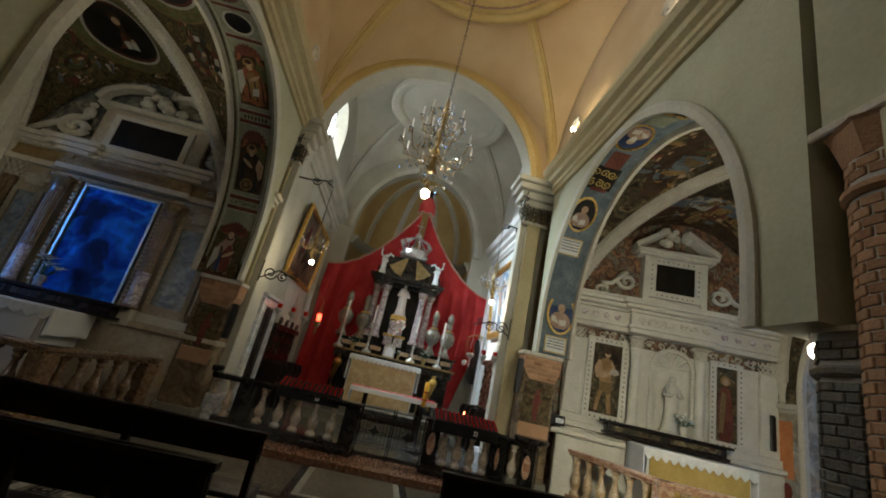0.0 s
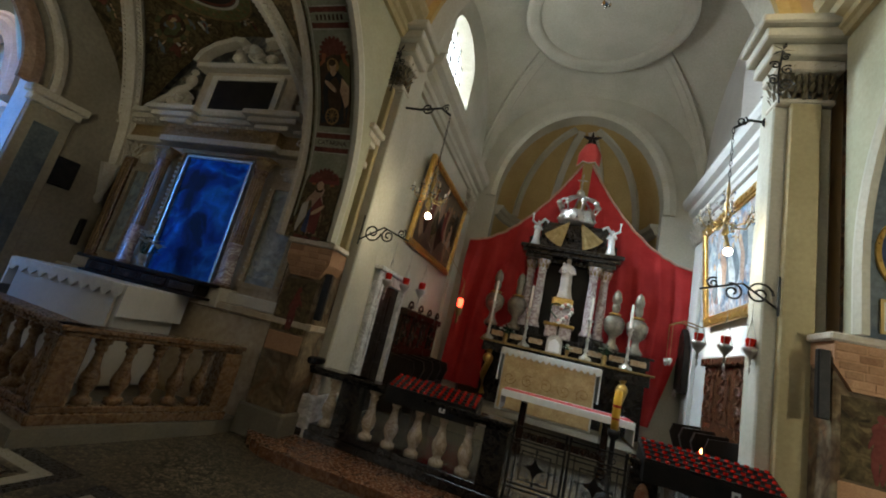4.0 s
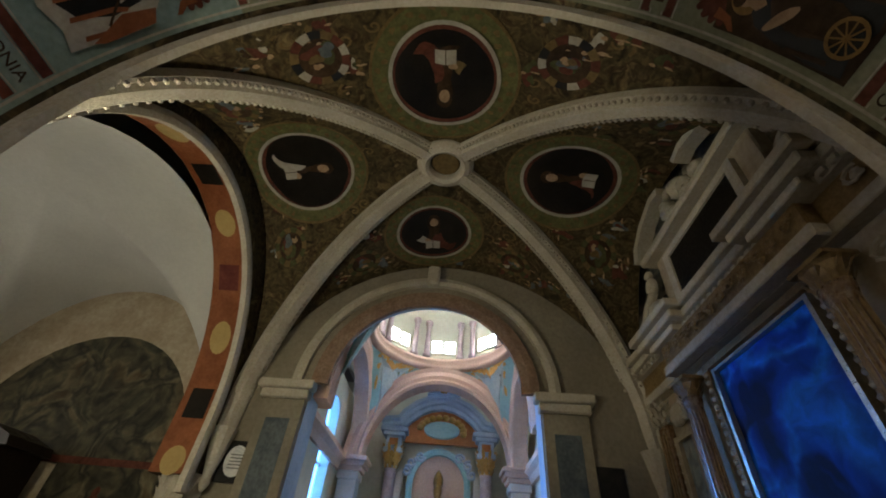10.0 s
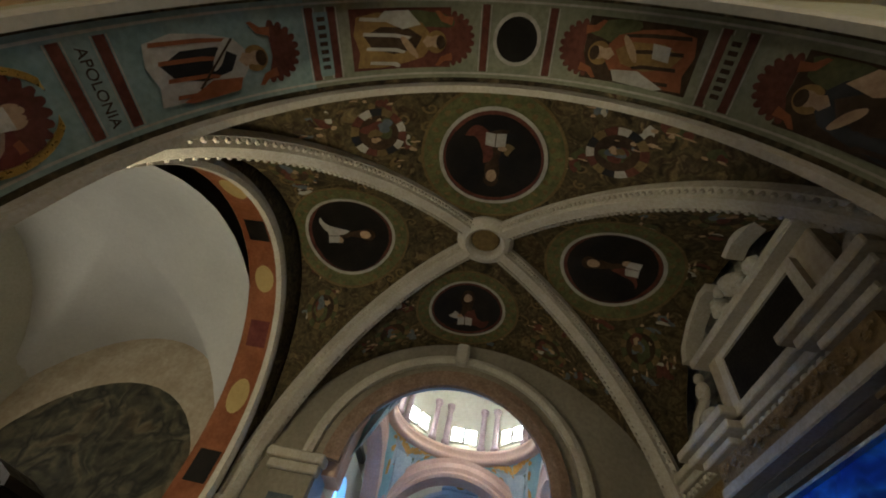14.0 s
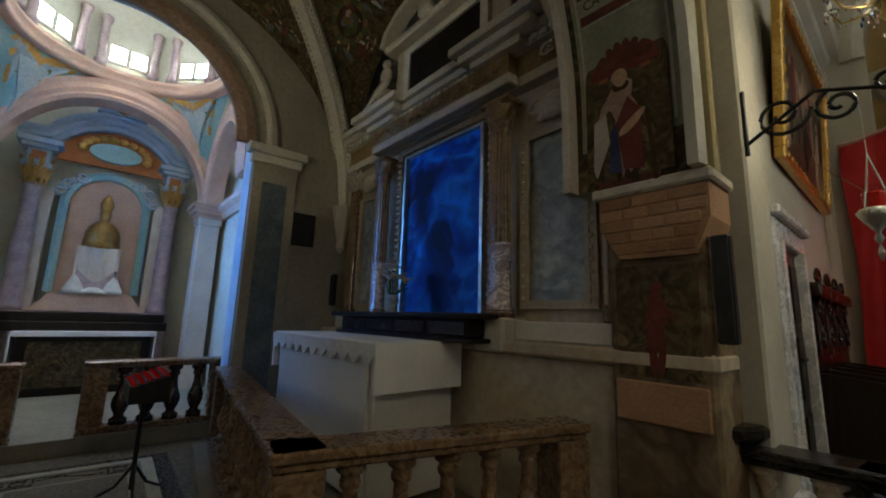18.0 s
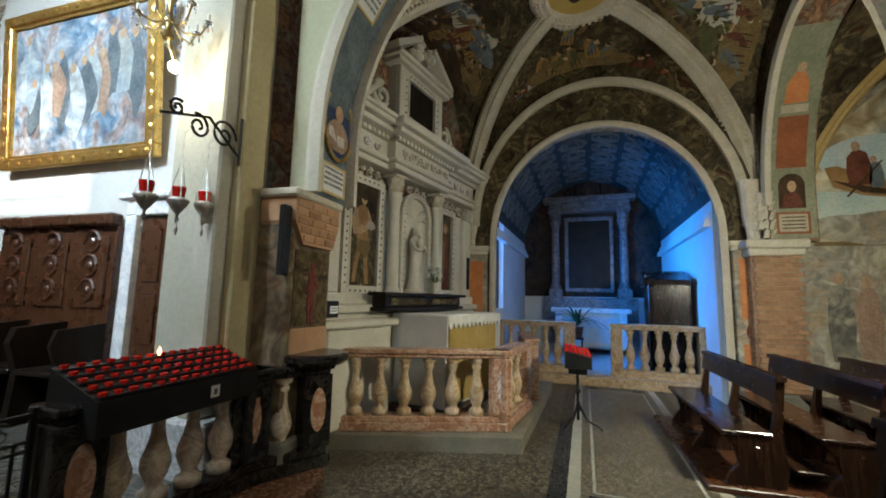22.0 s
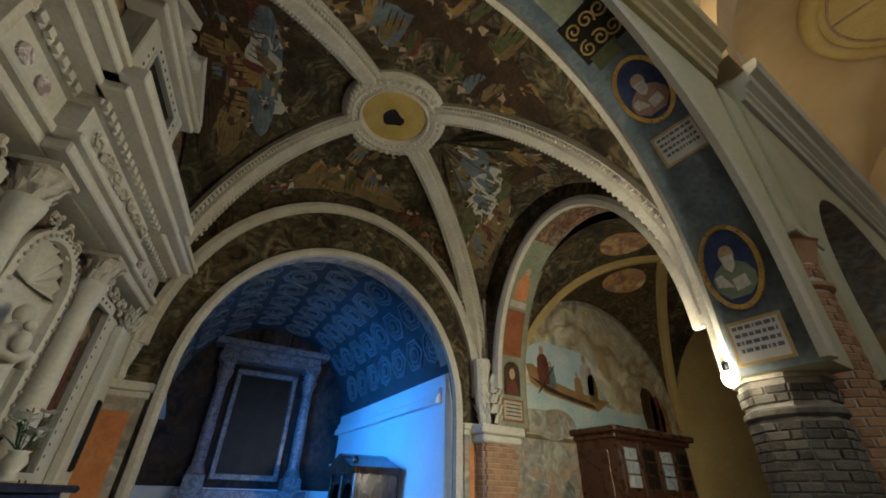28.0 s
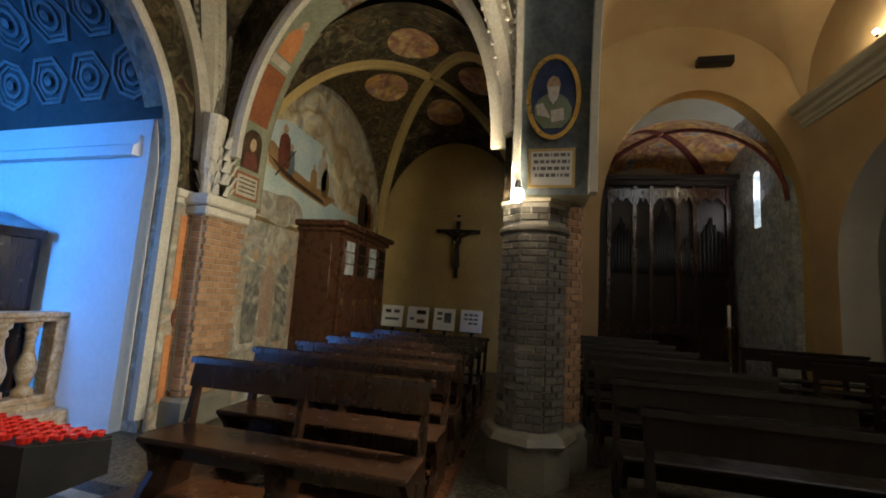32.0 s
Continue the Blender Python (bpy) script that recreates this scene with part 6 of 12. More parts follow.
for sg in (-1, 1):
    bm = sweep(bmesh.new(), arc((-7.45, YA + sg * 1.46), (XA, YA + sg * 1.46), ZA, HA, 24), [(a * 0.7, b) for a, b in arch_profile], (0, -sg, 0))
    solid("painted_arch", bm, stucco_pink, "pink and ochre moulded arch under the dome", "arch", kind="structure")
    for x in (XA - 0.05,):
        th = tagged(new("chapel_pier"), "pale pilaster with a moulded pink capital in the domed chapel", "pier", kind="structure")
        y = YA + sg * 1.55
        part("shaft", B((x - 0.20, x + 0.16, y - 0.17, y + 0.17, 0.15, 3.06), bevel=0.015), stucco_pale, th)
        part("carved_band", B((x - 0.22, x + 0.19, y - 0.20, y + 0.20, 3.06, 3.20), bevel=0.02), stucco_pale, th)
        part("capital", B((x - 0.24, x + 0.22, y - 0.23, y + 0.23, 3.20, 3.28), (x - 0.28, x + 0.27, y - 0.28, y + 0.28, 3.28, 3.36), (x - 0.32, x + 0.31, y - 0.32, y + 0.32, 3.36, 3.44), bevel=0.012), stucco_pink, th, "pink moulded capital")
    moulding([(0, 0), (-sg * 0.06, 0.0), (-sg * 0.10, 0.10), (-sg * 0.18, 0.16), (-sg * 0.18, 0.24), (0, 0.24)][::-sg], [(-7.4, YA + sg * 1.80, 3.20), (-11.3, YA + sg * 1.80, 3.20)], "chapel_cornice", stucco_pink, "pink moulded cornice of the domed chapel", (0, 1, 0))
# pendentives: turquoise fields with gold scrolls round pale landscapes
DX, DY, RD, ZR = -8.80, 5.07, 1.36, 5.30


def pendentive(t, k, drop=0.0):
    """From the ring (k = 0) down to the arches (k = 1) at the turn t."""
    c, q = math.cos(t), math.sin(t)
    m = max(abs(c), abs(q))
    low = ZA + (HA + 0.34) * math.sqrt(max(0, 1 - (min(abs(c), abs(q)) / m) ** 2 * 0.98))
    r0, r1 = RD - drop * 0.7, 1.42 / m - drop * 0.7
    return Vector((DX + (r0 + (r1 - r0) * k) * c, DY + (r0 + (r1 - r0) * k) * q, ZR + (low - ZR) * k - drop * 0.7))


bm = bmesh.new()
n = 48
for i in range(n):
    for j in range(4):
        bm.faces.new([bm.verts.new(pendentive(2 * math.pi * a / n, b / 4)) for a, b in ((i, j), (i + 1, j), (i + 1, j + 1), (i, j + 1))])
bmesh.ops.remove_doubles(bm, verts=bm.verts, dist=1e-4)
solid("pendentives", bm, turquoise_bright, "turquoise painted pendentives under the dome", "pendentive", kind="structure", smooth=True)
for q in range(4):
    mid = math.pi / 4 + q * math.pi / 2

    def at(a, b, drop, mid=mid):
        return pendentive(mid + a, b, drop)
    th = tagged(new("pendentive_scene"), "gold scrolled frame round a pale landscape on the pendentive", "fresco", "pendentive scenes", "structure")
    part("landscape", daub(bmesh.new(), at, [(-0.30, 0.20), (0.0, 0.14), (0.30, 0.20), (0.16, 0.50), (0.05, 0.78), (0.0, 0.84), (-0.05, 0.78), (-0.16, 0.50)], 0.02), sky_paint, th)
    part("painted_tree", daub(bmesh.new(), at, soft(-0.10, 0.42, 0.06, 0.12, q, 0.25), 0.03), green_paint, th)
    part("painted_figure", daub(bmesh.new(), at, soft(0.06, 0.56, 0.04, 0.13, q + 4, 0.2), 0.03), orange_paint, th)
    for sg in (-1, 1):
        for k in range(5):
            part("gold_scroll", daub(bmesh.new(), at, soft(sg * (0.05 + 0.075 * k), 0.12 + 0.012 * (k % 2), 0.045, 0.075, q * 9 + k, 0.22), 0.032), gold_paint, th)
        for k in range(3):
            part("gold_scroll", daub(bmesh.new(), at, soft(sg * (0.30 - 0.09 * k), 0.30 + 0.20 * k, 0.030, 0.10, q * 7 + k, 0.22), 0.032), gold_paint, th)
bm = lathe(bmesh.new(), [(RD + 0.04, ZR - 0.06), (RD - 0.07, ZR - 0.05), (RD - 0.10, ZR + 0.03), (RD - 0.05, ZR + 0.06), (RD - 0.12, ZR + 0.10), (RD - 0.10, ZR + 0.18), (RD + 0.04, ZR + 0.18)], DX, DY, 48)
for f in [f for f in bm.faces if len(f.verts) > 4]:
    bm.faces.remove(f)
solid("drum_cornice", bm, stucco_pink, "pink moulded ring at the foot of the dome drum", "moulding", kind="structure", smooth=True)
bm = lathe(bmesh.new(), [(RD, ZR + 0.16), (RD, 6.45), (RD * 0.92, 6.85), (RD * 0.72, 7.2), (RD * 0.4, 7.42), (0.02, 7.5)], DX, DY, 40)
for f in [f for f in bm.faces if len(f.verts) > 4 and f.calc_center_median().z < 6]:
    bm.faces.remove(f)
solid("dome", bm, chapel_cream, "pale yellow dome painted over its drum", "dome", kind="structure", smooth=True)
for i in range(8):
    t = 2 * math.pi * i / 8
    w = tagged(new("drum_window"), "small square drum window with pale glazing bars", "window", "drum windows", "structure")
    m = pose(DX + (RD - 0.03) * math.cos(t), DY + (RD - 0.03) * math.sin(t), 5.78, 0, 0, math.degrees(t) + 90)
    for bxs, mt, nm in (([(-0.25, 0.25, -0.02, 0.0, -0.14, 0.14)], drum_daylight, "pane"), ([(-0.29, 0.29, 0.0, 0.03, 0.14, 0.19), (-0.29, 0.29, 0.0, 0.03, -0.19, -0.14), (-0.29, -0.25, 0.0, 0.03, -0.14, 0.14), (0.25, 0.29, 0.0, 0.03, -0.14, 0.14), (-0.03, 0.03, 0.0, 0.025, -0.14, 0.14), (-0.25, 0.25, 0.0, 0.02, -0.012, 0.012)], chapel_cream, "window_frame")):
        bm = B(*bxs)
        bm.transform(m)
        part(nm, bm, mt, w)
    for off in (0.28, 0.50):
        bm = L([(0.085, ZR + 0.18), (0.085, ZR + 0.26), (0.062, ZR + 0.30), (0.055, 6.22), (0.085, 6.30), (0.085, 6.36)], DX + (RD - 0.06) * math.cos(t + off), DY + (RD - 0.06) * math.sin(t + off), 10)
        solid("drum_column", bm, stucco_violet, "short violet painted column of the dome drum", "column", "drum columns", "structure", smooth=True)
frame_at(-6.95, 5.08, 180.0, 0.0, (1.2, 1.05, 1.10))
w = tagged(new("window_2"), "narrow side window of the domed chapel with bright panes", "window", kind="structure")
part("pane", B((1.5, 2.1, CW + 0.16, CW + 0.17, 2.2, 3.8)), daylight_blue, w)
part("window_frame", B((1.5, 2.1, CW + 0.12, CW + 0.15, 2.82, 2.86), (1.78, 1.82, CW + 0.12, CW + 0.15, 2.2, 3.8)), plaster_white, w)
reset()

# --- chancel ---
region((1.04, 1.13, 1.10), (-0.16, -0.31, 0.0))
CX0, CX1, CY0, CY1 = -2.05, 3.05, 7.72, 11.95
wall("chancel_arch_wall", (3.3, 7.38), (-2.9, 7.38), -0.36, 0.0, 0.0, 9.4, plaster_orange, [(0.88, 5.22, 0.0, 5.0, 2.20)], "orange plaster wall over the tall chancel arch", soffit=plaster)
wall("chancel_wall_right", (CX1, CY0 - 0.05), (CX1, CY1 + 0.6), -0.4, 0.0, 0.0, 9.2, plaster_white, [(1.55, 2.45, 5.75, 6.9, 0.45)], "white plaster chancel wall with a high arched window")
wall("chancel_wall_left", (CX0, CY1 + 0.6), (CX0, CY0 - 0.05), -0.4, 0.0, 0.0, 9.2, plaster, [(2.55, 4.05, 5.30, 6.60, 0.5)], "plaster chancel wall with a high arched window")
bm = sweep(bmesh.new(), arc((-1.92, 7.36), (2.42, 7.36), 5.0, 2.20, 34), [(-0.02, 0), (0.04, 0.0), (0.06, 0.10), (0.04, 0.22), (-0.02, 0.22)], (0, -1, 0))
solid("chancel_arch_band", bm, plaster_ochre, "ochre moulded band round the chancel arch", "moulding", kind="structure")
for x0, x1 in ((-2.40, -1.90), (2.32, 2.82)):
    th = tagged(new("chancel_pier"), "clustered plaster pilasters with leafy capitals at the chancel mouth", "pilaster", kind="structure")
    part("plinth", B((x0 - 0.05, x1 + 0.05, 7.12, 7.78, 0.0, 0.5), bevel=0.02), grey_marble, th)
    part("shaft", B((x0, x1, 7.22, 7.40, 0.5, 4.3), bevel=0.015), plaster, th)
    part("shaft", B((x0 + 0.12, x1 - 0.12, 7.15, 7.22, 0.5, 4.3), bevel=0.012), khaki_plaster, th)
    part("capital", B((x0 - 0.04, x1 + 0.04, 7.10, 7.42, 4.62, 4.74), (x0, x1, 7.16, 7.40, 4.3, 4.36), bevel=0.015), stucco, th)
    bm = bmesh.new()
    for k in range(3):
        for j in range(3):
            leafy(bm, x0 + 0.08 + j * (x1 - x0 - 0.16) / 2, 7.24, 4.34 + 0.09 * k, 0.085, k + j, 7)
    part("carved_leaves", bm, dark_capital, th, "darkened leaf carving")
    part("entablature", B((x0 - 0.12, x1 + 0.12, 7.04, 7.44, 4.74, 4.88), (x0 - 0.2, x1 + 0.2, 6.96, 7.44, 4.88, 5.0), (x0 - 0.26, x1 + 0.26, 6.90, 7.44, 5.0, 5.1), bevel=0.015), plaster, th)
cornice("chancel_cornice_right", [(CX1, CY0, 4.78), (CX1, CY1, 4.78)], plaster_white, "white moulded chancel entablature", -1, 1.15)
cornice("chancel_cornice_left", [(CX0, CY0, 4.78), (CX0, CY1, 4.78)], plaster, "moulded chancel entablature", 1, 1.15)
for x, s, m in ((CX1, -1, plaster_white), (CX0, 1, plaster)):
    solid("chancel_pilaster", B(*[(x + min(0, s * 0.07), x + max(0, s * 0.07), y - 0.22, y + 0.22, 0.16, 4.3) for y in (11.55,)], bevel=0.01), m, "flat plaster pilaster", "pilaster", kind="structure")
    bm = bmesh.new()
    for k in range(3):
        for j in range(3):
            leafy(bm, x + s * 0.06, 11.40 + j * 0.15, 4.3 + 0.12 * k, 0.09, k + j, 7)
    box(bm, x + min(0, s * 0.1), x + max(0, s * 0.1), 11.28, 11.82, 4.68, 4.78)
    solid("pilaster_capital", bm, stucco, "leafy plaster capital", "capital", kind="structure")
VC = Vault([(CX0, CY0), (CX1, CY0), (CX1, CY1), (CX0, CY1)], 5.6, 7.75, 8.55)
VC.shell("chancel_vault", [plaster_orange, plaster, plaster, plaster], "pale grey and orange chancel vault")
bm = bmesh.new()
for prof in ([(1.62, 0.0), (1.62, -0.12), (1.52, -0.16), (1.44, -0.08), (1.38, -0.1), (1.34, 0.0)],):
    lathe(bm, prof, (CX0 + CX1) / 2, (CY0 + CY1) / 2, 48, 0.88)
for f in [f for f in bm.faces if len(f.verts) > 4]:
    bm.faces.remove(f)
bmesh.ops.translate(bm, verts=bm.verts, vec=(0, 0, 8.0))
solid("chancel_oval_moulding", bm, plaster, "large oval plaster moulding on the chancel vault", "moulding", kind="structure", smooth=True)
bm = lathe(bmesh.new(), [(1.5, 0.0), (1.5, -0.02), (0.05, -0.02)], (CX0 + CX1) / 2, (CY0 + CY1) / 2, 48, 0.88)
bmesh.ops.translate(bm, verts=bm.verts, vec=(0, 0, 8.02))
solid("chancel_oval_field", bm, plaster, "pale field inside the oval moulding", "ceiling", kind="structure")
VC.ribs(plaster, "flat plaster band of the chancel vault", 0.16, 0.05, 0.35, False)
# apse
ax, ar = 0.42, 1.90
wall("apse_arch_wall", (CX1 + 0.4, CY1), (CX0 - 0.4, CY1), -0.3, 0.0, 0.0, 9.2, plaster, [(CX1 + 0.4 - ax - ar, CX1 + 0.4 - ax + ar, 0.0, 4.95, 2.25)], "plaster wall with the apse arch")
bm = sweep(bmesh.new(), arc((ax - ar, CY1 - 0.02), (ax + ar, CY1 - 0.02), 4.95, 2.25, 34), [(-0.02, 0), (0.05, 0.0), (0.08, 0.12), (0.05, 0.26), (-0.02, 0.26)], (0, -1, 0))
solid("apse_arch_band", bm, plaster, "wide moulded band round the apse arch", "moulding", kind="structure")
bm = lathe(bmesh.new(), [(ar, 0.0), (ar, 4.95)] + [(ar * math.cos(a), 4.95 + 2.25 * math.sin(a)) for a in (math.pi / 2 * i / 12 for i in range(1, 13))], ax, CY1 + 0.28, 28, 0.85, 0.0, math.pi)
solid("apse", bm, plaster_ochre, "dim curved apse with a half dome", "apse", kind="structure", smooth=True)
for z in (3.75, 4.6):
    bm = sweep(bmesh.new(), [(ax + ar * math.cos(a), CY1 + 0.28 + 0.85 * ar * math.sin(a), z) for a in (math.pi * i / 24 for i in range(25))], [(0, 0), (-0.06, 0.02), (-0.10, 0.12), (-0.16, 0.16), (-0.18, 0.26), (0, 0.26)])
    solid("apse_cornice", bm, plaster, "moulded cornice round the apse", "moulding", kind="structure")
for a in (0.6, 1.2, 1.94, 2.54):
    pts = [(ax + (ar - 0.03) * math.cos(a) * math.cos(t), CY1 + 0.28 + 0.85 * (ar - 0.03) * math.sin(a) * math.cos(t), 4.95 + 2.22 * math.sin(t)) for t in (1.4 * i / 12 for i in range(13))]
    solid("apse_rib", sweep(bmesh.new(), pts, [(-0.09, -0.04), (0.09, -0.04), (0.09, 0.04), (-0.09, 0.04)]), plaster, "flat plaster band in the half dome", "rib", kind="structure")
# high windows of the chancel
for x, y0, y1, z0, z1, s, m in ((CX0, CY1 + 0.6 - 4.05, CY1 + 0.6 - 2.55, 5.30, 7.1, -1, daylight), (CX1, CY0 - 0.05 + 1.55, CY0 - 0.05 + 2.45, 5.75, 7.35, 1, daylight_dim)):
    w = tagged(new("chancel_window"), "high arched chancel window with iron bars", "window", kind="structure")
    bars = [(x + s * 0.28, x + s * 0.30, y0 + (y1 - y0) * k / 4 - 0.012, y0 + (y1 - y0) * k / 4 + 0.012, z0, z1) for k in (1, 2, 3)] + [(x + s * 0.28, x + s * 0.30, y0, y1, z0 + (z1 - z0) * k / 6 - 0.012, z0 + (z1 - z0) * k / 6 + 0.012) for k in range(1, 6)]
    part("glazing_bars", B(*[(min(a, b), max(a, b), c, d, e, f) for a, b, c, d, e, f in bars]), iron, w)
    if m:
        pane = part("pane", B((x + s * 0.335 - 0.005, x + s * 0.335 + 0.005, y0 - 0.1, y1 + 0.1, z0 - 0.1, z1 + 0.1)), m, w)
        pane.visible_shadow = False

# --- nave upper walls and vault ---
region()
wall("clerestory_right", along(AR0, AR1, -0.1)[:2], along(AR0, AR1, 5.4)[:2], -0.36, 0.20, 5.75, 10.0, plaster_orange, label="warm orange clerestory wall")
wall("clerestory_left", along(AL0, AL1, -0.1)[:2], along(AL0, AL1, 5.5)[:2], -0.34, 0.36, 5.75, 10.0, plaster_orange, [(1.9, 3.1, 6.2, 7.3, 0.35)], "warm orange clerestory wall with a window")
VN = Vault([(-2.28, 2.5), (2.73, 2.5), (2.76, 8.0), (-2.28, 8.0)], 5.9, 8.0, 8.7)
VN.shell("nave_vault", [plaster_orange], "warm orange plaster nave vault")
VN.ribs(plaster_ochre, "flat ochre band on the nave vault", 0.10, 0.04, 0.42, False)


def ceiling_ring(name, cx, cy, z, r, sq=0.9):
    bm = lathe(bmesh.new(), [(r + 0.22, 0.06), (r + 0.22, -0.05), (r + 0.12, -0.12), (r + 0.02, -0.10), (r, -0.03), (r, 0.06)], cx, cy, 48, sq)
    for f in [f for f in bm.faces if len(f.verts) > 4]:
        bm.faces.remove(f)
    bmesh.ops.translate(bm, verts=bm.verts, vec=(0, 0, z))
    solid(name, bm, plaster_ochre, "large oval moulding on the nave vault", "moulding", kind="structure", smooth=True)
    th = tagged(new("oval_field"), "ochre field with painted segments inside the oval moulding", "ceiling", kind="structure")
    bm = lathe(bmesh.new(), [(r + 0.02, 0.0), (r + 0.02, -0.02), (0.03, 0.05)], cx, cy, 48, sq)
    bmesh.ops.translate(bm, verts=bm.verts, vec=(0, 0, z + 0.01))
    part("field", bm, plaster_ochre, th)
    for i in range(8):
        t = 2 * math.pi * i / 8
        bm = sweep(bmesh.new(), [(cx + k * math.cos(t), cy + sq * k * math.sin(t), z - 0.012 + 0.05 * (1 - k / r)) for k in (0.45, r - 0.1)], [(-0.02, -0.006), (0.02, -0.006), (0.02, 0.006), (-0.02, 0.006)])
        part("painted_line", bm, robe_paint, th)
    for rad in (0.4, r - 0.12):
        bm = sweep(bmesh.new(), [(cx + rad * math.cos(2 * math.pi * k / 32), cy + sq * rad * math.sin(2 * math.pi * k / 32), z - 0.012) for k in range(32)], [(-0.02, -0.006), (0.02, -0.006), (0.02, 0.006), (-0.02, 0.006)], closed=True)
        part("painted_line", bm, robe_paint, th)


ceiling_ring("nave_oval_moulding", 0.22, 5.2, 8.28, 1.65)
# west bay of the nave
wall("nave_cross_arch", (-2.9, 2.45), (3.3, 2.45), -0.40, 0.0, 5.75, 10.0, plaster_orange, [(0.8, 5.4, 5.75, 5.85, 2.2)], "orange cross arch between two nave bays")
WR0, WR1, WL0, WL1 = (2.98, -3.2), (2.96, 2.15), (-2.56, -3.2), (-2.56, 2.15)
wall("arcade_wall_right_west", WR0, WR1, -0.3, 0.3, 2.31, 10.0, plaster_green, [(0.75, 4.95, 2.31, 2.8, 2.1)], "greenish arcade wall of the west bay", soffit=fresco_pale)
wall("arcade_wall_left_west", WL0, WL1, -0.3, 0.3, 0.0, 10.0, plaster_orange, [(2.75, 3.95, 5.95, 7.35, 0.2), (0.75, 4.95, 0.0, 2.5, 2.1)], "arcade wall of the west bay with a bright clerestory window", soffit=plaster_white)
wall("arcade_wall_west_foot", WR0, along(WR0, WR1, 0.75)[:2], -0.3, 0.3, 0.0, 2.31, plaster_green, label="greenish wall foot of the west bay")
VW = Vault([(-2.28, -3.2), (2.70, -3.2), (2.70, 2.1), (-2.28, 2.1)], 5.8, 7.9, 8.4)
VW.shell("nave_vault_west", [plaster_orange], "warm orange vault of the west bay")
ceiling_ring("nave_oval_moulding_west", 0.2, -0.55, 8.02, 1.6)
for a, b, s in ((WR0, WR1, -1), (WL0, WL1, 1)):
    cornice("cornice_west", framed_path([along(a, b, 0.0, -0.3 * s if s > 0 else 0.3), along(a, b, 5.3, -0.3 * s if s > 0 else 0.3)], 5.38), plaster, "grey moulded cornice along the west bay", s)
wall("nave_west_arch_wall", (-3.0, -3.2), (3.4, -3.2), -0.4, 0.0, 0.0, 10.0, plaster_orange, [(0.75, 4.75, 0.0, 3.30, 3.05)], "orange wall with the arch of the organ bay", soffit=plaster_ochre)
w = tagged(new("window_3"), "bright clerestory window with a grid of panes", "window", kind="structure")
frame_at(*along(WL0, WL1, 3.35)[:2], math.degrees(math.atan2(WL1[1] - WL0[1], WL1[0] - WL0[0])))
part("pane", B((-0.7, 0.7, 0.24, 0.25, 5.85, 7.65)), daylight, w)
part("glazing_bars", B(*[(-0.6 + 0.3 * k - 0.014, -0.6 + 0.3 * k + 0.014, 0.15, 0.18, 5.95, 7.5) for k in range(1, 4)], *[(-0.6, 0.6, 0.15, 0.18, 5.95 + 0.30 * k - 0.012, 5.95 + 0.30 * k + 0.012) for k in range(1, 5)]), iron, w)
reset()
w = tagged(new("window_4"), "clerestory window of the nave", "window", kind="structure")
frame_at(*along(AL0, AL1, 2.4)[:2], math.degrees(math.atan2(AL1[1] - AL0[1], AL1[0] - AL0[0])))
part("pane", B((-0.7, 0.7, 0.30, 0.31, 6.1, 7.8)), daylight, w)
part("glazing_bars", B(*[(-0.6 + 0.3 * k - 0.014, -0.6 + 0.3 * k + 0.014, 0.15, 0.18, 6.2, 7.6) for k in range(1, 4)], *[(-0.6, 0.6, 0.15, 0.18, 6.2 + 0.28 * k - 0.012, 6.2 + 0.28 * k + 0.012) for k in range(1, 5)]), iron, w)
reset()
# organ bay
region((0.95, 1.0, 0.94), (-3.14, 1.95, 0.0))
VO = Vault([(1.1, -9.0), (5.3, -9.0), (5.3, -5.5), (1.1, -5.5)], 4.2, 6.2, 6.6)
VO.shell("organ_bay_vault", [fresco_orange], "vault of the organ bay painted in orange, red and blue")
VO.ribs(dark_red_paint, "dark painted vault rib", 0.10, 0.05, 0.03, False)
wall("organ_bay_wall_a", (1.1, -5.4), (1.1, -9.2), -0.3, 0.0, 0.0, 7.0, blue_grey_panel, [(1.2, 1.5, 3.8, 5.2, 0.1)], "grey wall of the organ bay with a slit window")
wall("organ_bay_wall_b", (5.3, -9.2), (5.3, -5.4), -0.3, 0.0, 0.0, 7.0, plaster, label="side wall of the organ bay")
wall("organ_bay_wall_end", (-0.2, -9.0), (5.7, -9.0), -0.3, 0.0, 0.0, 7.0, plaster, label="end wall of the organ bay")
solid("slit_window_pane", B((0.92, 0.93, -7.0, -6.5, 3.7, 5.4)), daylight, "narrow bright slit window pane", "window", kind="structure")
# far left bays and plain closing walls
region()
wall("wall_left_far", (-7.0, -1.9), (-7.0, -9.0), -0.3, 0.0, 0.0, 6.0, plaster, label="plain plaster wall of the far north aisle")
wall("wall_left_far_end", (-2.6, -6.5), (-7.2, -6.5), -0.3, 0.0, 0.0, 6.0, plaster, [(3.4, 4.7, 0.0, 2.4, 0.6)], label="plain end wall of the far north aisle with a doorway")
wall("wall_right_far", (8.0, -9.0), (8.0, -1.9), -0.3, 0.0, 0.0, 6.0, plaster, label="plain closing wall of the south aisle")
# unseen slabs and walls, added to stop sun and sky leaking in
solid("aisle_light_cover_left", B((-12.9, -2.75, -10.0, 2.6, 5.9, 6.05), (-6.7, -2.75, 2.6, 9.6, 6.0, 6.15), (-12.9, -6.7, 2.6, 9.5, 7.9, 8.1)), plaster, "unseen slab that keeps stray light out of the north aisle", "ceiling", kind="structure")
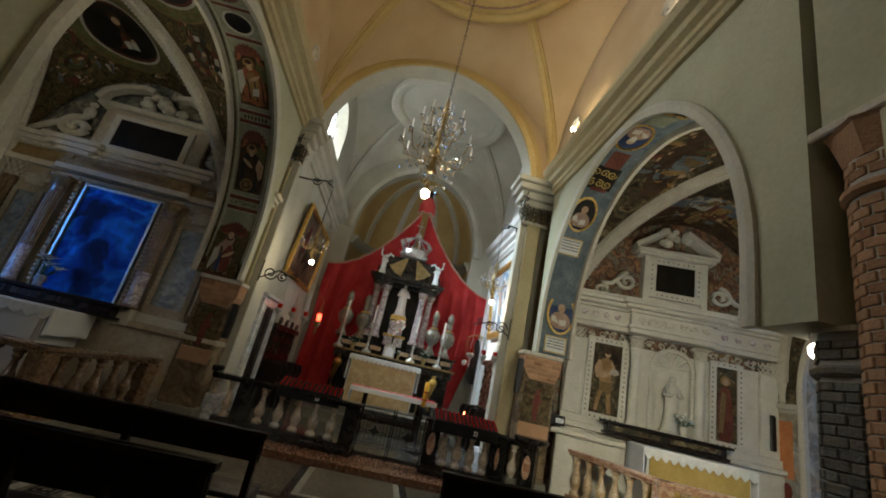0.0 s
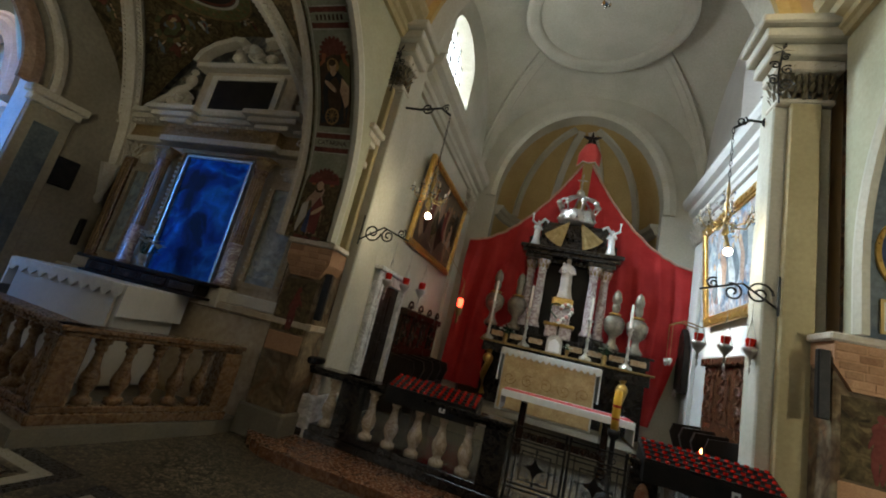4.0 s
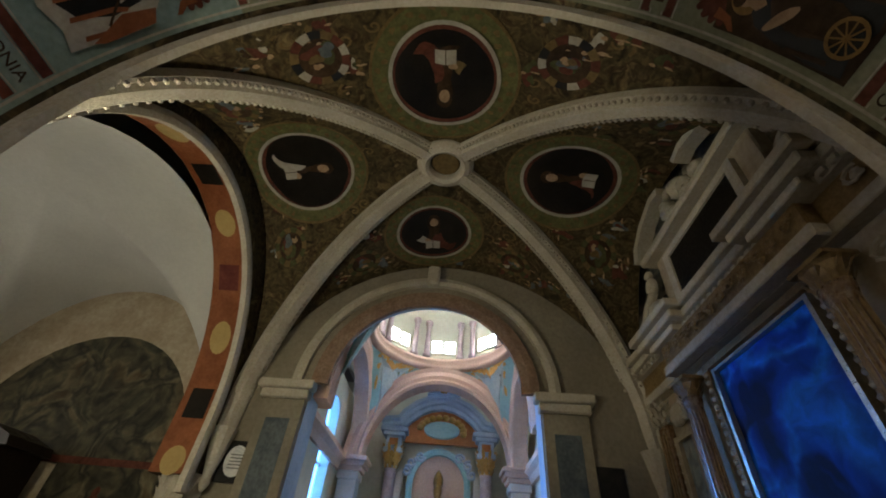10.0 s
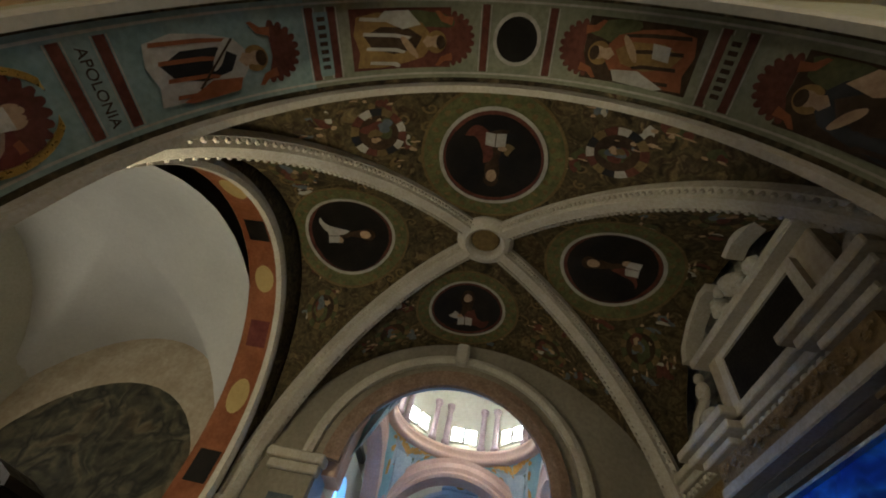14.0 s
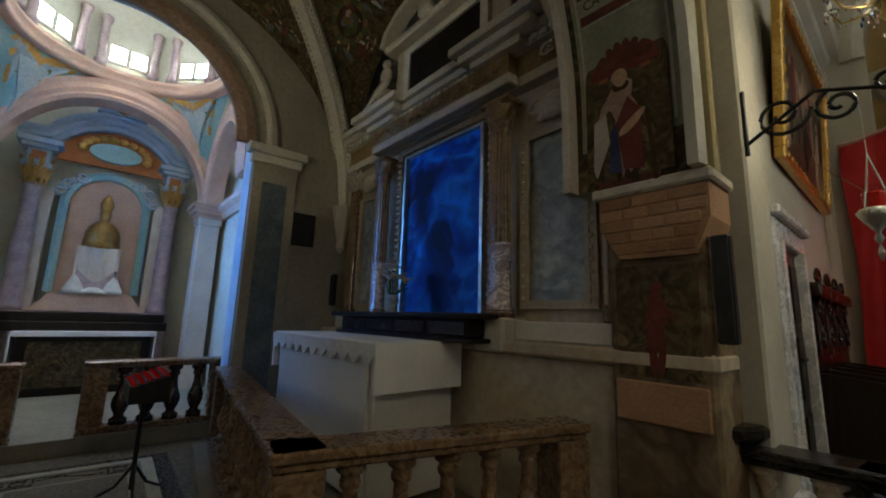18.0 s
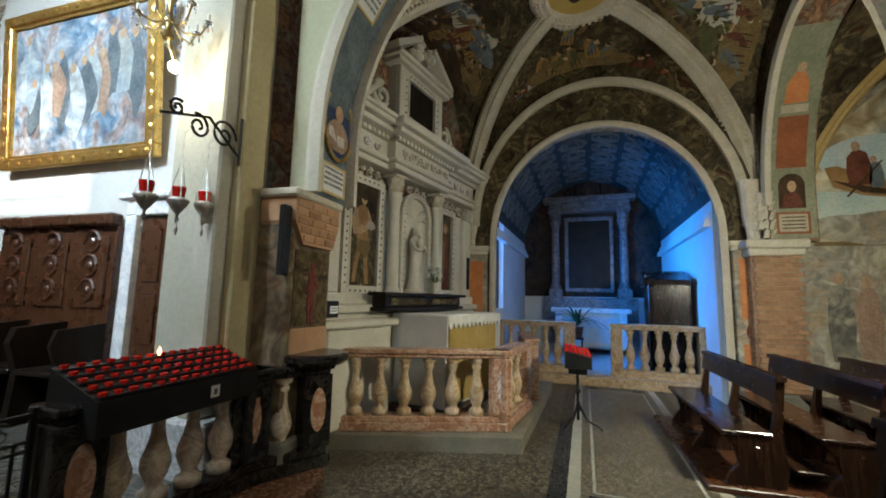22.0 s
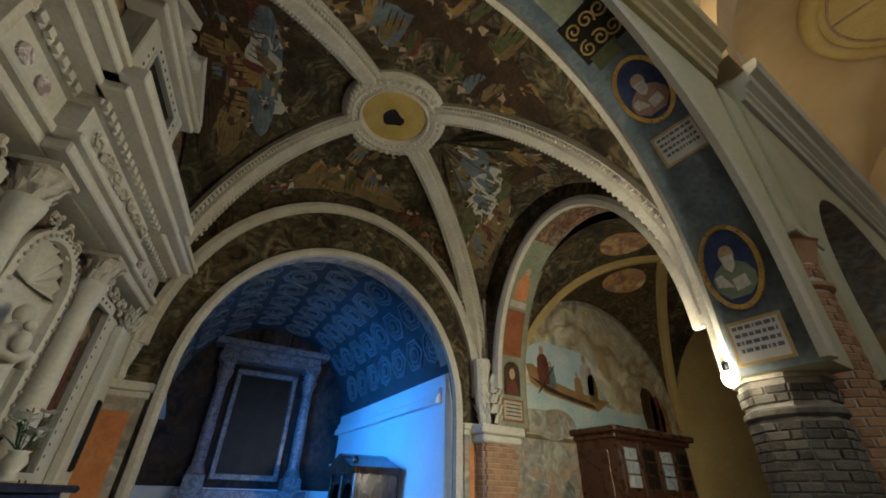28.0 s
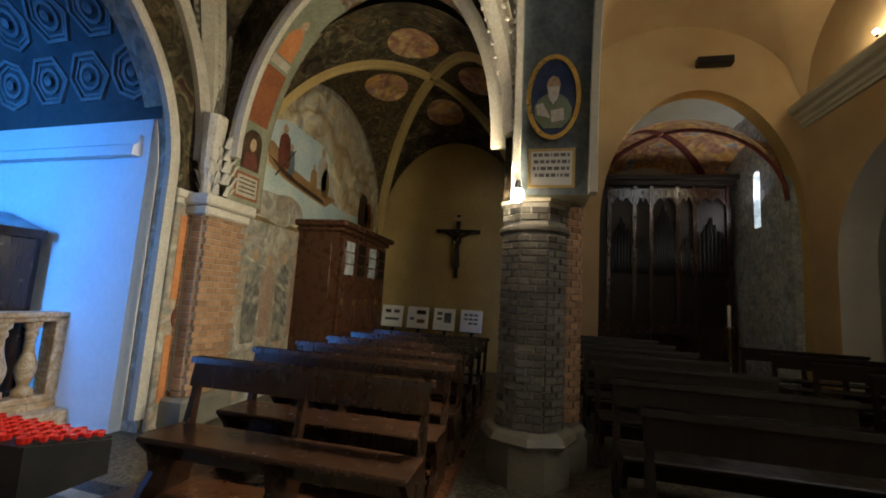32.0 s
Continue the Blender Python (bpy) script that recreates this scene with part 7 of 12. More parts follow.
solid("aisle_light_cover_right", B((3.1, 13.5, -10.0, 9.5, 5.9, 6.05)), plaster, "unseen slab that keeps stray light out of the south aisle", "ceiling", kind="structure")
solid("nave_light_cover", B((-3.3, 4.2, -10.0, 16.0, 10.0, 10.2)), plaster, "unseen slab that keeps stray light out of nave and chancel", "ceiling", kind="structure")
solid("light_block_walls", B((-13.0, -12.8, -10.2, 9.6, 0.0, 8.1), (13.2, 13.4, -10.2, 9.6, 0.0, 6.0), (-13.0, 13.4, -10.4, -10.2, 0.0, 10.1), (-13.0, -6.7, 9.4, 9.6, 0.0, 8.1), (-6.7, -2.8, 9.4, 9.6, 0.0, 6.1), (3.4, 13.4, 9.4, 9.6, 0.0, 6.0), (-3.2, -3.0, 9.6, 16.0, 0.0, 5.2), (3.8, 4.0, 9.6, 16.0, 0.0, 10.0), (-3.2, 4.0, 15.8, 16.0, 0.0, 10.0)), plaster, "unseen outer walls that keep stray light out of the church", "wall", kind="structure")

# --- statues, flowers and candlesticks ---
def robed(x, y, z, h, turn=0.0, wide=1.0, child=False, seg=14):
    """A plain standing statue: draped body, shoulders, head, folded arms."""
    bm = bmesh.new()
    k = h
    prof = [(0.135, 0.0), (0.14, 0.03), (0.115, 0.15), (0.10, 0.32), (0.105, 0.46), (0.098, 0.56), (0.115, 0.66), (0.125, 0.73), (0.10, 0.79), (0.045, 0.825), (0.040, 0.85)]
    old = len(bm.verts)
    lathe(bm, [(r * k * wide, zz * k) for r, zz in prof], 0, 0, seg, 0.72)
    bm.verts.ensure_lookup_table()
    for v in bm.verts:
        a = math.atan2(v.co.y, v.co.x)
        low = max(0.0, 1 - v.co.z / (0.6 * k))
        s = 1 + 0.12 * low * math.sin(5 * a + 1.3) + 0.04 * math.sin(9 * a + v.co.z * 9 / k)
        v.co.x, v.co.y = v.co.x * s, v.co.y * s
    ball(bm, (0, -0.005 * k, 0.905 * k), 0.062 * k, 10, 7, (0.85, 0.95, 1.15))
    for s in (-1, 1):
        tube(bm, [(s * 0.105 * k * wide, 0.0, 0.74 * k), (s * 0.14 * k * wide, -0.05 * k, 0.62 * k), (s * 0.09 * k, -0.11 * k, 0.60 * k), (s * 0.015 * k, -0.13 * k, 0.66 * k)], 0.030 * k, 7)
    if child:
        ball(bm, (-0.10 * k, -0.10 * k, 0.70 * k), 0.05 * k, 9, 6, (1, 1, 1.4))
        ball(bm, (-0.10 * k, -0.10 * k, 0.81 * k), 0.036 * k, 9, 6)
    bm.transform(Matrix.Translation((x, y, z)) @ Matrix.Rotation(radians(turn), 4, 'Z'))
    return bm


def stick_profile(h, r):
    return [(r, 0), (r, 0.02), (r * 0.75, 0.05), (r * 0.3, 0.11), (r * 0.24, 0.14), (r * 0.5, 0.17), (r * 0.24, 0.20), (r * 0.22, h * 0.45), (r * 0.42, h * 0.5), (r * 0.2, h * 0.55), (r * 0.2, h * 0.8), (r * 0.45, h * 0.88), (r * 0.25, h * 0.92), (r * 0.7, h * 0.99), (r * 0.7, h)]


def candlestick(x, y, z, h, candle, label, r=0.10):
    th = thing("candlestick", (x, y, z), label, "candlestick", "altar candlesticks")
    bm = L([(a, z + b) for a, b in stick_profile(h, r)], x, y, 14)
    for k in range(3):
        a = 2 * math.pi * k / 3 + 0.5
        ball(bm, (x + r * 0.9 * math.cos(a), y + r * 0.9 * math.sin(a), z + 0.03), r * 0.32, 7, 5)
    part("stem", bm, silver, th, smooth=True)
    part("candle", L([(0.024, z + h), (0.024, z + h + candle - 0.02), (0.016, z + h + candle)], x, y, 10), wax, th, "tall white candle")
    part("wick", L([(0.003, z + h + candle - 0.005), (0.002, z + h + candle + 0.02)], x, y, 5), ink, th)
    return th


def bouquet(name, x, y, z, r, seed, label, vase_mat, n=26, tall=1.0, bloom=0.03):
    rnd = random.Random(seed)
    th = thing(name, (x, y, z), label, "flowers")
    part("vase", L([(r * 0.32, z), (r * 0.36, z + r * 0.1), (r * 0.22, z + r * 0.25), (r * 0.42, z + r * 0.7), (r * 0.30, z + r * 1.0), (r * 0.38, z + r * 1.1)], x, y, 12), vase_mat, th, smooth=True)
    leaves, stems, heads = bmesh.new(), bmesh.new(), []
    for i in range(n):
        a, q = rnd.random() * 6.283, math.sqrt(rnd.random())
        p = Vector((x + r * q * math.cos(a), y + r * q * math.sin(a) * 0.8, z + r * (1.25 + tall * (1.1 * (1 - q * q) + 0.35 * rnd.random()))))
        tube(stems, [(x, y, z + r), ((x + p.x) / 2, (y + p.y) / 2, z + r * 1.3), tuple(p)], 0.003, 4)
        d = Vector((math.cos(a + 1), math.sin(a + 1), 0.5)) * r * 0.33
        w = Vector((-math.sin(a + 1), math.cos(a + 1), 0)) * r * 0.09
        c = p - Vector((0, 0, r * 0.25))
        leaves.faces.new([leaves.verts.new(v) for v in (c, c + d * 0.5 + w, c + d, c + d * 0.5 - w)])
        heads.append(p)
    part("stems", stems, leaf_mat, th)
    part("leaves", leaves, leaf_mat, th)
    for p in heads[:max(6, n // 2)]:
        bm = bmesh.new()
        for k in range(6):
            t = k * 1.047 + rnd.random()
            o = Vector((math.cos(t), math.sin(t), 0.35)) * bloom
            s = Vector((-math.sin(t), math.cos(t), 0)) * bloom * 0.42
            bm.faces.new([bm.verts.new(v) for v in (p, p + o * 0.6 + s, p + o * 1.25, p + o * 0.6 - s)])
        ball(bm, tuple(p), bloom * 0.3, 6, 4)
        part("blossom", bm, petal, th)
    return th


def scroll_tube(bm, cx, cz, r, y, turns=1.4, start=0.0, thick=0.012, sgn=1, seg=5):
    n = int(16 * turns)
    tube(bm, [(cx + r * (1 - 0.8 * k / n) * math.cos(start + sgn * 2 * math.pi * turns * k / n), y, cz + r * (1 - 0.8 * k / n) * math.sin(start + sgn * 2 * math.pi * turns * k / n)) for k in range(n + 1)], thick, seg)
    return bm


# --- red curtain behind the high altar ---
region((1.11, 1.13, 1.12), (0.06, -0.31, 0.0))
cur = thing("altar_curtain", (0.35, 11.7, 0.55), "red damask curtain in swags behind the high altar", "curtain")


def hang(s, tie_x, tie_z, foot_x, foot_z):
    """One side of the curtain: the hem sags from the crown to the tie."""
    bm, nu, nv, rows = bmesh.new(), 40, 26, []
    hem = []
    for i in range(nu + 1):
        u = i / nu
        xt = 0.35 + s * 0.10 + (tie_x - 0.35 - s * 0.10) * u
        zt = 5.75 + (tie_z - 5.75) * (1 - (1 - u) ** 2.0) + 0.05 * math.sin(u * 3.14)
        xf = 0.35 + (foot_x - 0.35) * u
        row = []
        for j in range(nv + 1):
            v = j / nv
            z = zt + (foot_z - zt) * v
            x = xt + (xf - xt) * v ** 1.5
            ph = 5.2 * u + 2.6 * math.atan2(x - 0.35, 6.4 - z) * s
            amp = 0.055 * min(1, 0.25 + v * 3) * (0.5 + 0.5 * u)
            fold = amp * (math.sin(ph * 5.0 + 1.5 * v) + 0.5 * math.sin(ph * 11 + 2) + 0.35 * math.sin((z + u * 1.2) * 9) * max(0, 1 - v * 2.5))
            row.append(bm.verts.new((x + 0.02 * math.sin(ph * 8) * u, 11.72 + 0.10 * u - fold, z)))
        hem.append(row[0].co.copy())
        rows.append(row)
    for a, b in zip(rows, rows[1:]):
        for j in range(nv):
            bm.faces.new((a[j], a[j + 1], b[j + 1], b[j]))
    part("curtain_side", bm, red_cloth, cur, smooth=True)
    trim = tube(bmesh.new(), [tuple(p + Vector((0, -0.02, 0))) for p in hem], 0.022, 6)
    part("hem", trim, surface("pale_braid", (0.46, 0.26, 0.20), (0.60, 0.40, 0.30), 8, 0.8, 0, 0.3, 60, 0.3), cur, "pale braided hem")


hang(-1, -1.93, 3.70, -1.95, 0.60)
hang(1, 2.68, 3.74, 2.15, 0.70)
bm = bmesh.new()
rows = []
for k in range(13):
    t = math.pi * k / 12
    x, y = 0.35 - 0.24 * math.cos(t), 11.72 - 0.26 * math.sin(t)
    rows.append([bm.verts.new(p) for p in ((0.35 - 0.13 * math.cos(t), 11.74 - 0.13 * math.sin(t), 6.22), (x, y, 5.98 + 0.01 * math.sin(k * 2)), (x * 1.0, y - 0.015 * math.sin(k * 1.6), 5.72 - 0.05 * abs(math.sin(k * math.pi / 4))))])
for a, b in zip(rows, rows[1:]):
    for j in range(2):
        bm.faces.new((a[j], a[j + 1], b[j + 1], b[j]))
part("pelmet", bm, surface("bright_red_damask", (0.50, 0.05, 0.05), (0.62, 0.09, 0.08), 3, 0.6, 0, 0.15, 50, 0.3), cur, "paler red scalloped pelmet", True)
part("pelmet_trim", tube(bmesh.new(), [tuple(r[2].co) for r in []] or [(0.35 - 0.245 * math.cos(math.pi * k / 24), 11.71 - 0.265 * math.sin(math.pi * k / 24), 5.71 - 0.05 * abs(math.sin(k * math.pi / 8))) for k in range(25)], 0.014, 5), pale_paint, cur)
star = bmesh.new()
for k in range(5):
    a = math.pi / 2 + 2 * math.pi * k / 5
    prism(star, [(0.35 + 0.06 * math.cos(a - 0.6), 6.36 + 0.06 * math.sin(a - 0.6)), (0.35 + 0.20 * math.cos(a), 6.36 + 0.20 * math.sin(a)), (0.35 + 0.06 * math.cos(a + 0.6), 6.36 + 0.06 * math.sin(a + 0.6)), (0.35, 6.36)], 'y', 11.66, 11.72)
part("star", star, wood_black, cur, "dark star-shaped hook")

old_silver = surface("tarnished_silver", (0.20, 0.18, 0.14), (0.38, 0.35, 0.28), 9.0, 0.42, 0.8, 0.4, 60, 0.6, (0.06, 0.05, 0.035))
# --- high altar ---
ha = cloth_altar("high_altar", -0.56, 1.09, 10.4, 11.2, 0.48, 1.50, antependium, "high altar with a gold embroidered front and white cloth", 0.13, 0.55)
bm = bmesh.new()
for k in range(5):
    scroll_tube(bm, 0.26 + 0.30 * (k - 2), 1.02, 0.11, 10.413, 1.3, k, 0.006, 1 if k % 2 else -1, 4)
fine("embroidery", bm, surface("brown_thread", (0.24, 0.13, 0.05), (0.34, 0.20, 0.08), 8, 0.7, 0, 0.3, 60, 0.3), ha)
grad = thing("altar_gradine", (0.45, 11.2, 0.48), "black marble altar shelves with brass inlay carrying candlesticks", "altar shelf")
part("lower_shelf", B((-1.02, 1.92, 11.0, 11.6, 1.38, 1.56), bevel=0.015), black_marble, grad)
part("upper_shelf", B((-1.02, 1.92, 11.15, 11.6, 1.66, 1.84), (-1.08, 1.98, 11.10, 11.6, 1.84, 1.88), bevel=0.012), black_marble, grad)
part("lower_lip", B((-1.08, 1.98, 10.95, 11.6, 1.56, 1.60), bevel=0.01), brass, grad, "brass edge")
part("body", B((-0.98, 1.88, 11.2, 11.6, 0.48, 1.38), (-0.98, 1.88, 11.2, 11.6, 1.60, 1.66)), black_marble, grad)
bm = bmesh.new()
for k in range(8):
    box(bm, -0.92 + 0.36 * k, -0.66 + 0.36 * k, 11.135, 11.15, 1.70, 1.80, 0.006)
fine("inlay", bm, ochre_marble, grad, "ochre marble inlay panels")
# tabernacle temple
tmp = thing("altar_temple", (0.3, 11.4, 1.88), "black and violet marble column temple over the high altar", "altar temple")
for x, y in ((-0.42, 11.5), (-0.18, 11.28), (0.80, 11.28), (1.02, 11.5)):
    part("column", column(bmesh.new(), x, y, 2.02, 3.36, 0.085), violet_marble, tmp, smooth=True)
    part("column_base", B((x - 0.13, x + 0.13, y - 0.12, y + 0.12, 1.86, 2.02), bevel=0.015), black_marble, tmp)
    part("capital", leafy(L([(0.08, 3.22), (0.12, 3.36)], x, y, 10), x, y, 3.20, 0.085, 3, 8), brass, tmp)
part("entablature", B((-0.56, -0.02, 11.16, 11.66, 3.36, 3.46), (0.64, 1.16, 11.16, 11.66, 3.36, 3.46), (-0.52, 1.12, 11.34, 11.66, 3.36, 3.46), (-0.62, 1.22, 11.12, 11.68, 3.46, 3.54), (-0.68, 1.28, 11.06, 11.7, 3.54, 3.62), bevel=0.02), black_marble, tmp)
part("attic", B((-0.55, 1.15, 11.3, 11.66, 3.62, 3.86), (-0.35, 0.95, 11.3, 11.66, 3.86, 4.2), bevel=0.03), black_marble, tmp)
part("back_panel", B((-0.12, 0.74, 11.55, 11.66, 1.88, 3.36)), dark_panel, tmp)
bm = bmesh.new()
for s in (-1, 1):
    for k in range(7):
        a0, a1 = 0.25 + 0.17 * k, 0.25 + 0.17 * (k + 1)
        q = [(0.30 + s * 0.10, 11.24, 4.24)] + [(0.30 + s * (0.10 + 0.58 * math.cos(0.50 + 0.62 * a)), 11.14 + d, 4.24 - 0.60 * math.sin(0.50 + 0.62 * a)) for a, d in ((a0, -0.02 * (k % 2)), (a1, 0.02 * (k % 2)))]
        v = [bm.verts.new(p) for p in q]
        bm.faces.new(v)
part("gilded_shell", bm, brass, tmp, "two gilded fan-shaped wings")
crown = thing("crown", (0.3, 11.4, 4.2), "large silver crown with a cross above the altar temple", "crown")
bm = L([(0.33, 4.22), (0.36, 4.26), (0.36, 4.40), (0.33, 4.44), (0.35, 4.48)], 0.3, 11.4, 20, 0.75)
for k in range(16):
    a = 2 * math.pi * k / 16
    ball(bm, (0.3 + 0.36 * math.cos(a), 11.4 + 0.27 * math.sin(a), 4.33), 0.035, 7, 5)
part("band", bm, silver, crown, smooth=True)
for k in range(8):
    a = 2 * math.pi * k / 8 + 0.2
    c, s = math.cos(a), math.sin(a) * 0.75
    bm = tube(bmesh.new(), [(0.3 + c * 0.34, 11.4 + s * 0.34, 4.46), (0.3 + c * 0.42, 11.4 + s * 0.42, 4.62), (0.3 + c * 0.36, 11.4 + s * 0.36, 4.74), (0.3 + c * 0.2, 11.4 + s * 0.2, 4.80), (0.3 + c * 0.05, 11.4 + s * 0.05, 4.86)], 0.022, 6)
    ball(bm, (0.3 + c * 0.40, 11.4 + s * 0.40, 4.66), 0.06, 8, 6)
    part("crown_arch", bm, silver, crown, smooth=True)
part("orb", ball(bmesh.new(), (0.3, 11.4, 4.92), 0.085, 12, 8), silver, crown, smooth=True)
part("cross", B((0.285, 0.315, 11.39, 11.41, 4.98, 5.36), (0.20, 0.40, 11.39, 11.41, 5.20, 5.23), bevel=0.006), silver, crown)
for x, s in ((-0.42, 1), (1.02, -1)):
    bm = robed(x, 11.25, 3.66, 0.52, 20 * s, 1.2)
    tube(bm, [(x, 11.22, 4.05), (x + 0.12 * s, 11.15, 4.18), (x + 0.2 * s, 11.15, 4.12)], 0.028, 6)
    tube(bm, [(x, 11.22, 4.05), (x - 0.12 * s, 11.15, 4.12), (x - 0.12 * s, 11.15, 4.28)], 0.025, 6)
    solid("angel_statue", bm, white_marble, "small white marble angel statue on the altar temple", "statue", "altar angels", smooth=True)
solid("madonna_statue", robed(0.30, 11.32, 2.66, 0.84, 0, 1.25, True), statue_mat, "pale painted standing statue in the altar temple", "statue", smooth=True)
ped = thing("statue_pedestal", (0.30, 11.3, 1.88), "gilded and marble pedestal with a small tabernacle door", "pedestal")
part("block", B((0.06, 0.54, 11.14, 11.5, 1.88, 2.12), (0.12, 0.48, 11.2, 11.48, 2.12, 2.5), bevel=0.02), violet_marble, ped)
part("top", B((0.10, 0.50, 11.14, 11.5, 2.5, 2.66), bevel=0.03), gold, ped, "gilded top")
part("cornice", B((0.02, 0.58, 11.08, 11.5, 2.1, 2.16), bevel=0.015), gold, ped, "gilded cornice")
wr = thing("flower_wreath", (0.3, 11.02, 2.35), "heart-shaped wreath of pink and white flowers", "wreath")
rnd = random.Random(5)
pink = surface("pink_petal", (0.62, 0.26, 0.24), (0.74, 0.40, 0.36), 12, 0.7, 0, 0.1, 60, 0.2)
for k in range(16):
    t = 2 * math.pi * k / 26
    px, pz = 0.3 + 0.0125 * 16 * math.sin(t) ** 3, 2.38 + 0.0125 * (13 * math.cos(t) - 5 * math.cos(2 * t) - 2 * math.cos(3 * t) - math.cos(4 * t))
    part("blossom", ball(bmesh.new(), (px, 11.05, pz), 0.030 + 0.008 * rnd.random(), 6, 4), pink if k % 3 == 0 else petal, wr)
part("hoop", tube(bmesh.new(), [(0.3 + 0.0125 * 16 * math.sin(2 * math.pi * k / 26) ** 3, 11.09, 2.38 + 0.0125 * (13 * math.cos(2 * math.pi * k / 26) - 5 * math.cos(4 * math.pi * k / 26) - 2 * math.cos(6 * math.pi * k / 26) - math.cos(8 * math.pi * k / 26))) for k in range(26)], 0.012, 5, True), leaf_mat, wr)
part("stand", B((0.28, 0.32, 11.08, 11.12, 1.88, 2.2)), wood_dark, wr)
tab = thing("tabernacle", (0.28, 11.02, 1.60), "small domed gilt tabernacle on the altar shelf", "tabernacle")
part("case", P([(0.14, 1.60), (0.42, 1.60), (0.42, 1.80)] + ellipse(0.28, 1.80, 0.14, 0.13, 10, 0, math.pi) + [(0.14, 1.80)], 'y', 10.96, 11.1), silver, tab)
part("curtain", P([(0.18, 1.62), (0.38, 1.62), (0.38, 1.78), (0.28, 1.86), (0.18, 1.78)], 'y', 10.95, 10.965), linen, tab)
for i, x in enumerate((-0.96, -0.27, 0.84, 1.52)):
    candlestick(x, 11.02, 1.60, 0.72, 0.42 if i != 1 else 0.45, "tall silver baroque candlestick with a white candle")
for x in (-1.02, -0.56, 1.28, 1.68):
    th = thing("reliquary_bust", (x, 11.38, 1.88), "silvered reliquary bust with a mitre on the altar shelf", "reliquary bust", "reliquary busts")
    part("bust", L([(0.12, 1.88), (0.14, 1.94), (0.07, 2.04), (0.06, 2.14), (0.16, 2.24), (0.19, 2.36), (0.19, 2.44), (0.13, 2.52), (0.05, 2.55), (0.05, 2.60), (0.072, 2.65), (0.075, 2.73), (0.060, 2.78), (0.082, 2.80), (0.088, 2.88), (0.062, 2.98), (0.012, 3.04)], x, 11.38, 12, 0.68), old_silver, th, smooth=True)
    part("collar", L([(0.10, 2.55), (0.12, 2.56), (0.09, 2.59)], x, 11.38, 12, 0.75), gold, th)
bouquet("flower_vase", -0.62, 11.05, 1.60, 0.15, 3, "white flowers in a vase on the altar shelf", brass, 34, 0.8, 0.035)
bouquet("flower_vase", 1.16, 11.05, 1.60, 0.15, 4, "white flowers in a vase on the altar shelf", brass, 34, 0.8, 0.035)
bouquet("flower_vase", 0.52, 10.98, 1.60, 0.10, 6, "small white flowers beside the tabernacle", brass, 18, 0.6, 0.025)
# gilt console volutes under the gradine
for x in (-0.86, 1.5):
    bm = bmesh.new()
    tube(bm, [(x, 11.0, 1.40), (x + 0.03, 10.96, 1.2), (x - 0.05, 11.02, 0.95), (x, 11.0, 0.6)], 0.06, 8)
    ball(bm, (x, 10.97, 1.25), 0.10, 10, 7)
    solid("altar_bracket", bm, gold, "dark gilded carved bracket under the altar shelf", "bracket", "altar brackets", smooth=True)
# sanctuary lamp
th = thing("sanctuary_lamp", (-1.5, 10.5, 1.75), "hanging brass sanctuary lamp with a glowing red glass", "hanging lamp")
part("cup", L([(0.01, 1.72), (0.03, 1.78), (0.015, 1.84), (0.06, 1.92), (0.075, 2.0), (0.06, 2.02)], -1.5, 10.5, 12), brass, th, smooth=True)
part("glass", L([(0.045, 2.02), (0.055, 2.12), (0.05, 2.18)], -1.5, 10.5, 12), red_lamp_glow, th, "lit red glass")
for k in range(3):
    a = 2.1 * k
    part("chain", tube(bmesh.new(), [(-1.5 + 0.07 * math.cos(a), 10.5 + 0.07 * math.sin(a), 2.0), (-1.5, 10.5, 2.5)], 0.004, 4), brass, th)
part("long_chain", tube(bmesh.new(), [(-1.5, 10.5, 2.5), (-2.03, 10.5, 3.1)], 0.005, 4), brass, th)

# --- table before the altar ---
region((1.0, 1.0, 1.0), (0.30, 2.0, 0.0))
th = thing("altar_table", (0.4, 8.2, 0.16), "narrow table with a white cloth and a red runner", "table")
part("tabletop", B((-0.5, 1.3, 7.95, 8.6, 0.97, 1.01), bevel=0.008), wood_dark, th)
part("tablecloth", B((-0.54, 1.34, 7.91, 8.64, 1.01, 1.025), (-0.54, 1.34, 7.90, 7.912, 0.93, 1.02), (-0.552, -0.54, 7.92, 8.63, 0.72, 1.02), (1.34, 1.352, 7.92, 8.63, 0.72, 1.02)), linen, th)
part("runner", B((-0.545, 1.345, 8.0, 8.5, 1.025, 1.030), bevel=0.001), red_cloth, th, "red cloth runner")
for x in (-0.2, 1.0):
    part("leg", B((x - 0.05, x + 0.05, 8.12, 8.42, 0.28, 0.97), bevel=0.01), wood_dark, th)
    part("foot", B((x - 0.07, x + 0.07, 8.0, 8.55, 0.16, 0.28), bevel=0.02), wood_dark, th)
part("stretcher", B((-0.2, 1.0, 8.24, 8.30, 0.36, 0.46), bevel=0.008), wood_dark, th)
region((1.0, 1.0, 1.0), (-0.10, 0.0, 0.0))
pas = thing("paschal_candle", (1.35, 8.9, 0.16), "thick yellow candle with red marks on a dark stand", "candle")
part("stand", L([(0.16, 0.16), (0.14, 0.2), (0.03, 0.26), (0.03, 0.85), (0.07, 0.9), (0.07, 0.97)], 1.35, 8.9, 12), iron, pas, smooth=True)
part("candle", L([(0.045, 0.97), (0.045, 1.42), (0.03, 1.43)], 1.35, 8.9, 14), wax_yellow, pas, smooth=True)
part("band", L([(0.047, 1.22), (0.047, 1.25)], 1.35, 8.9, 14), red_cloth, pas, "red band")
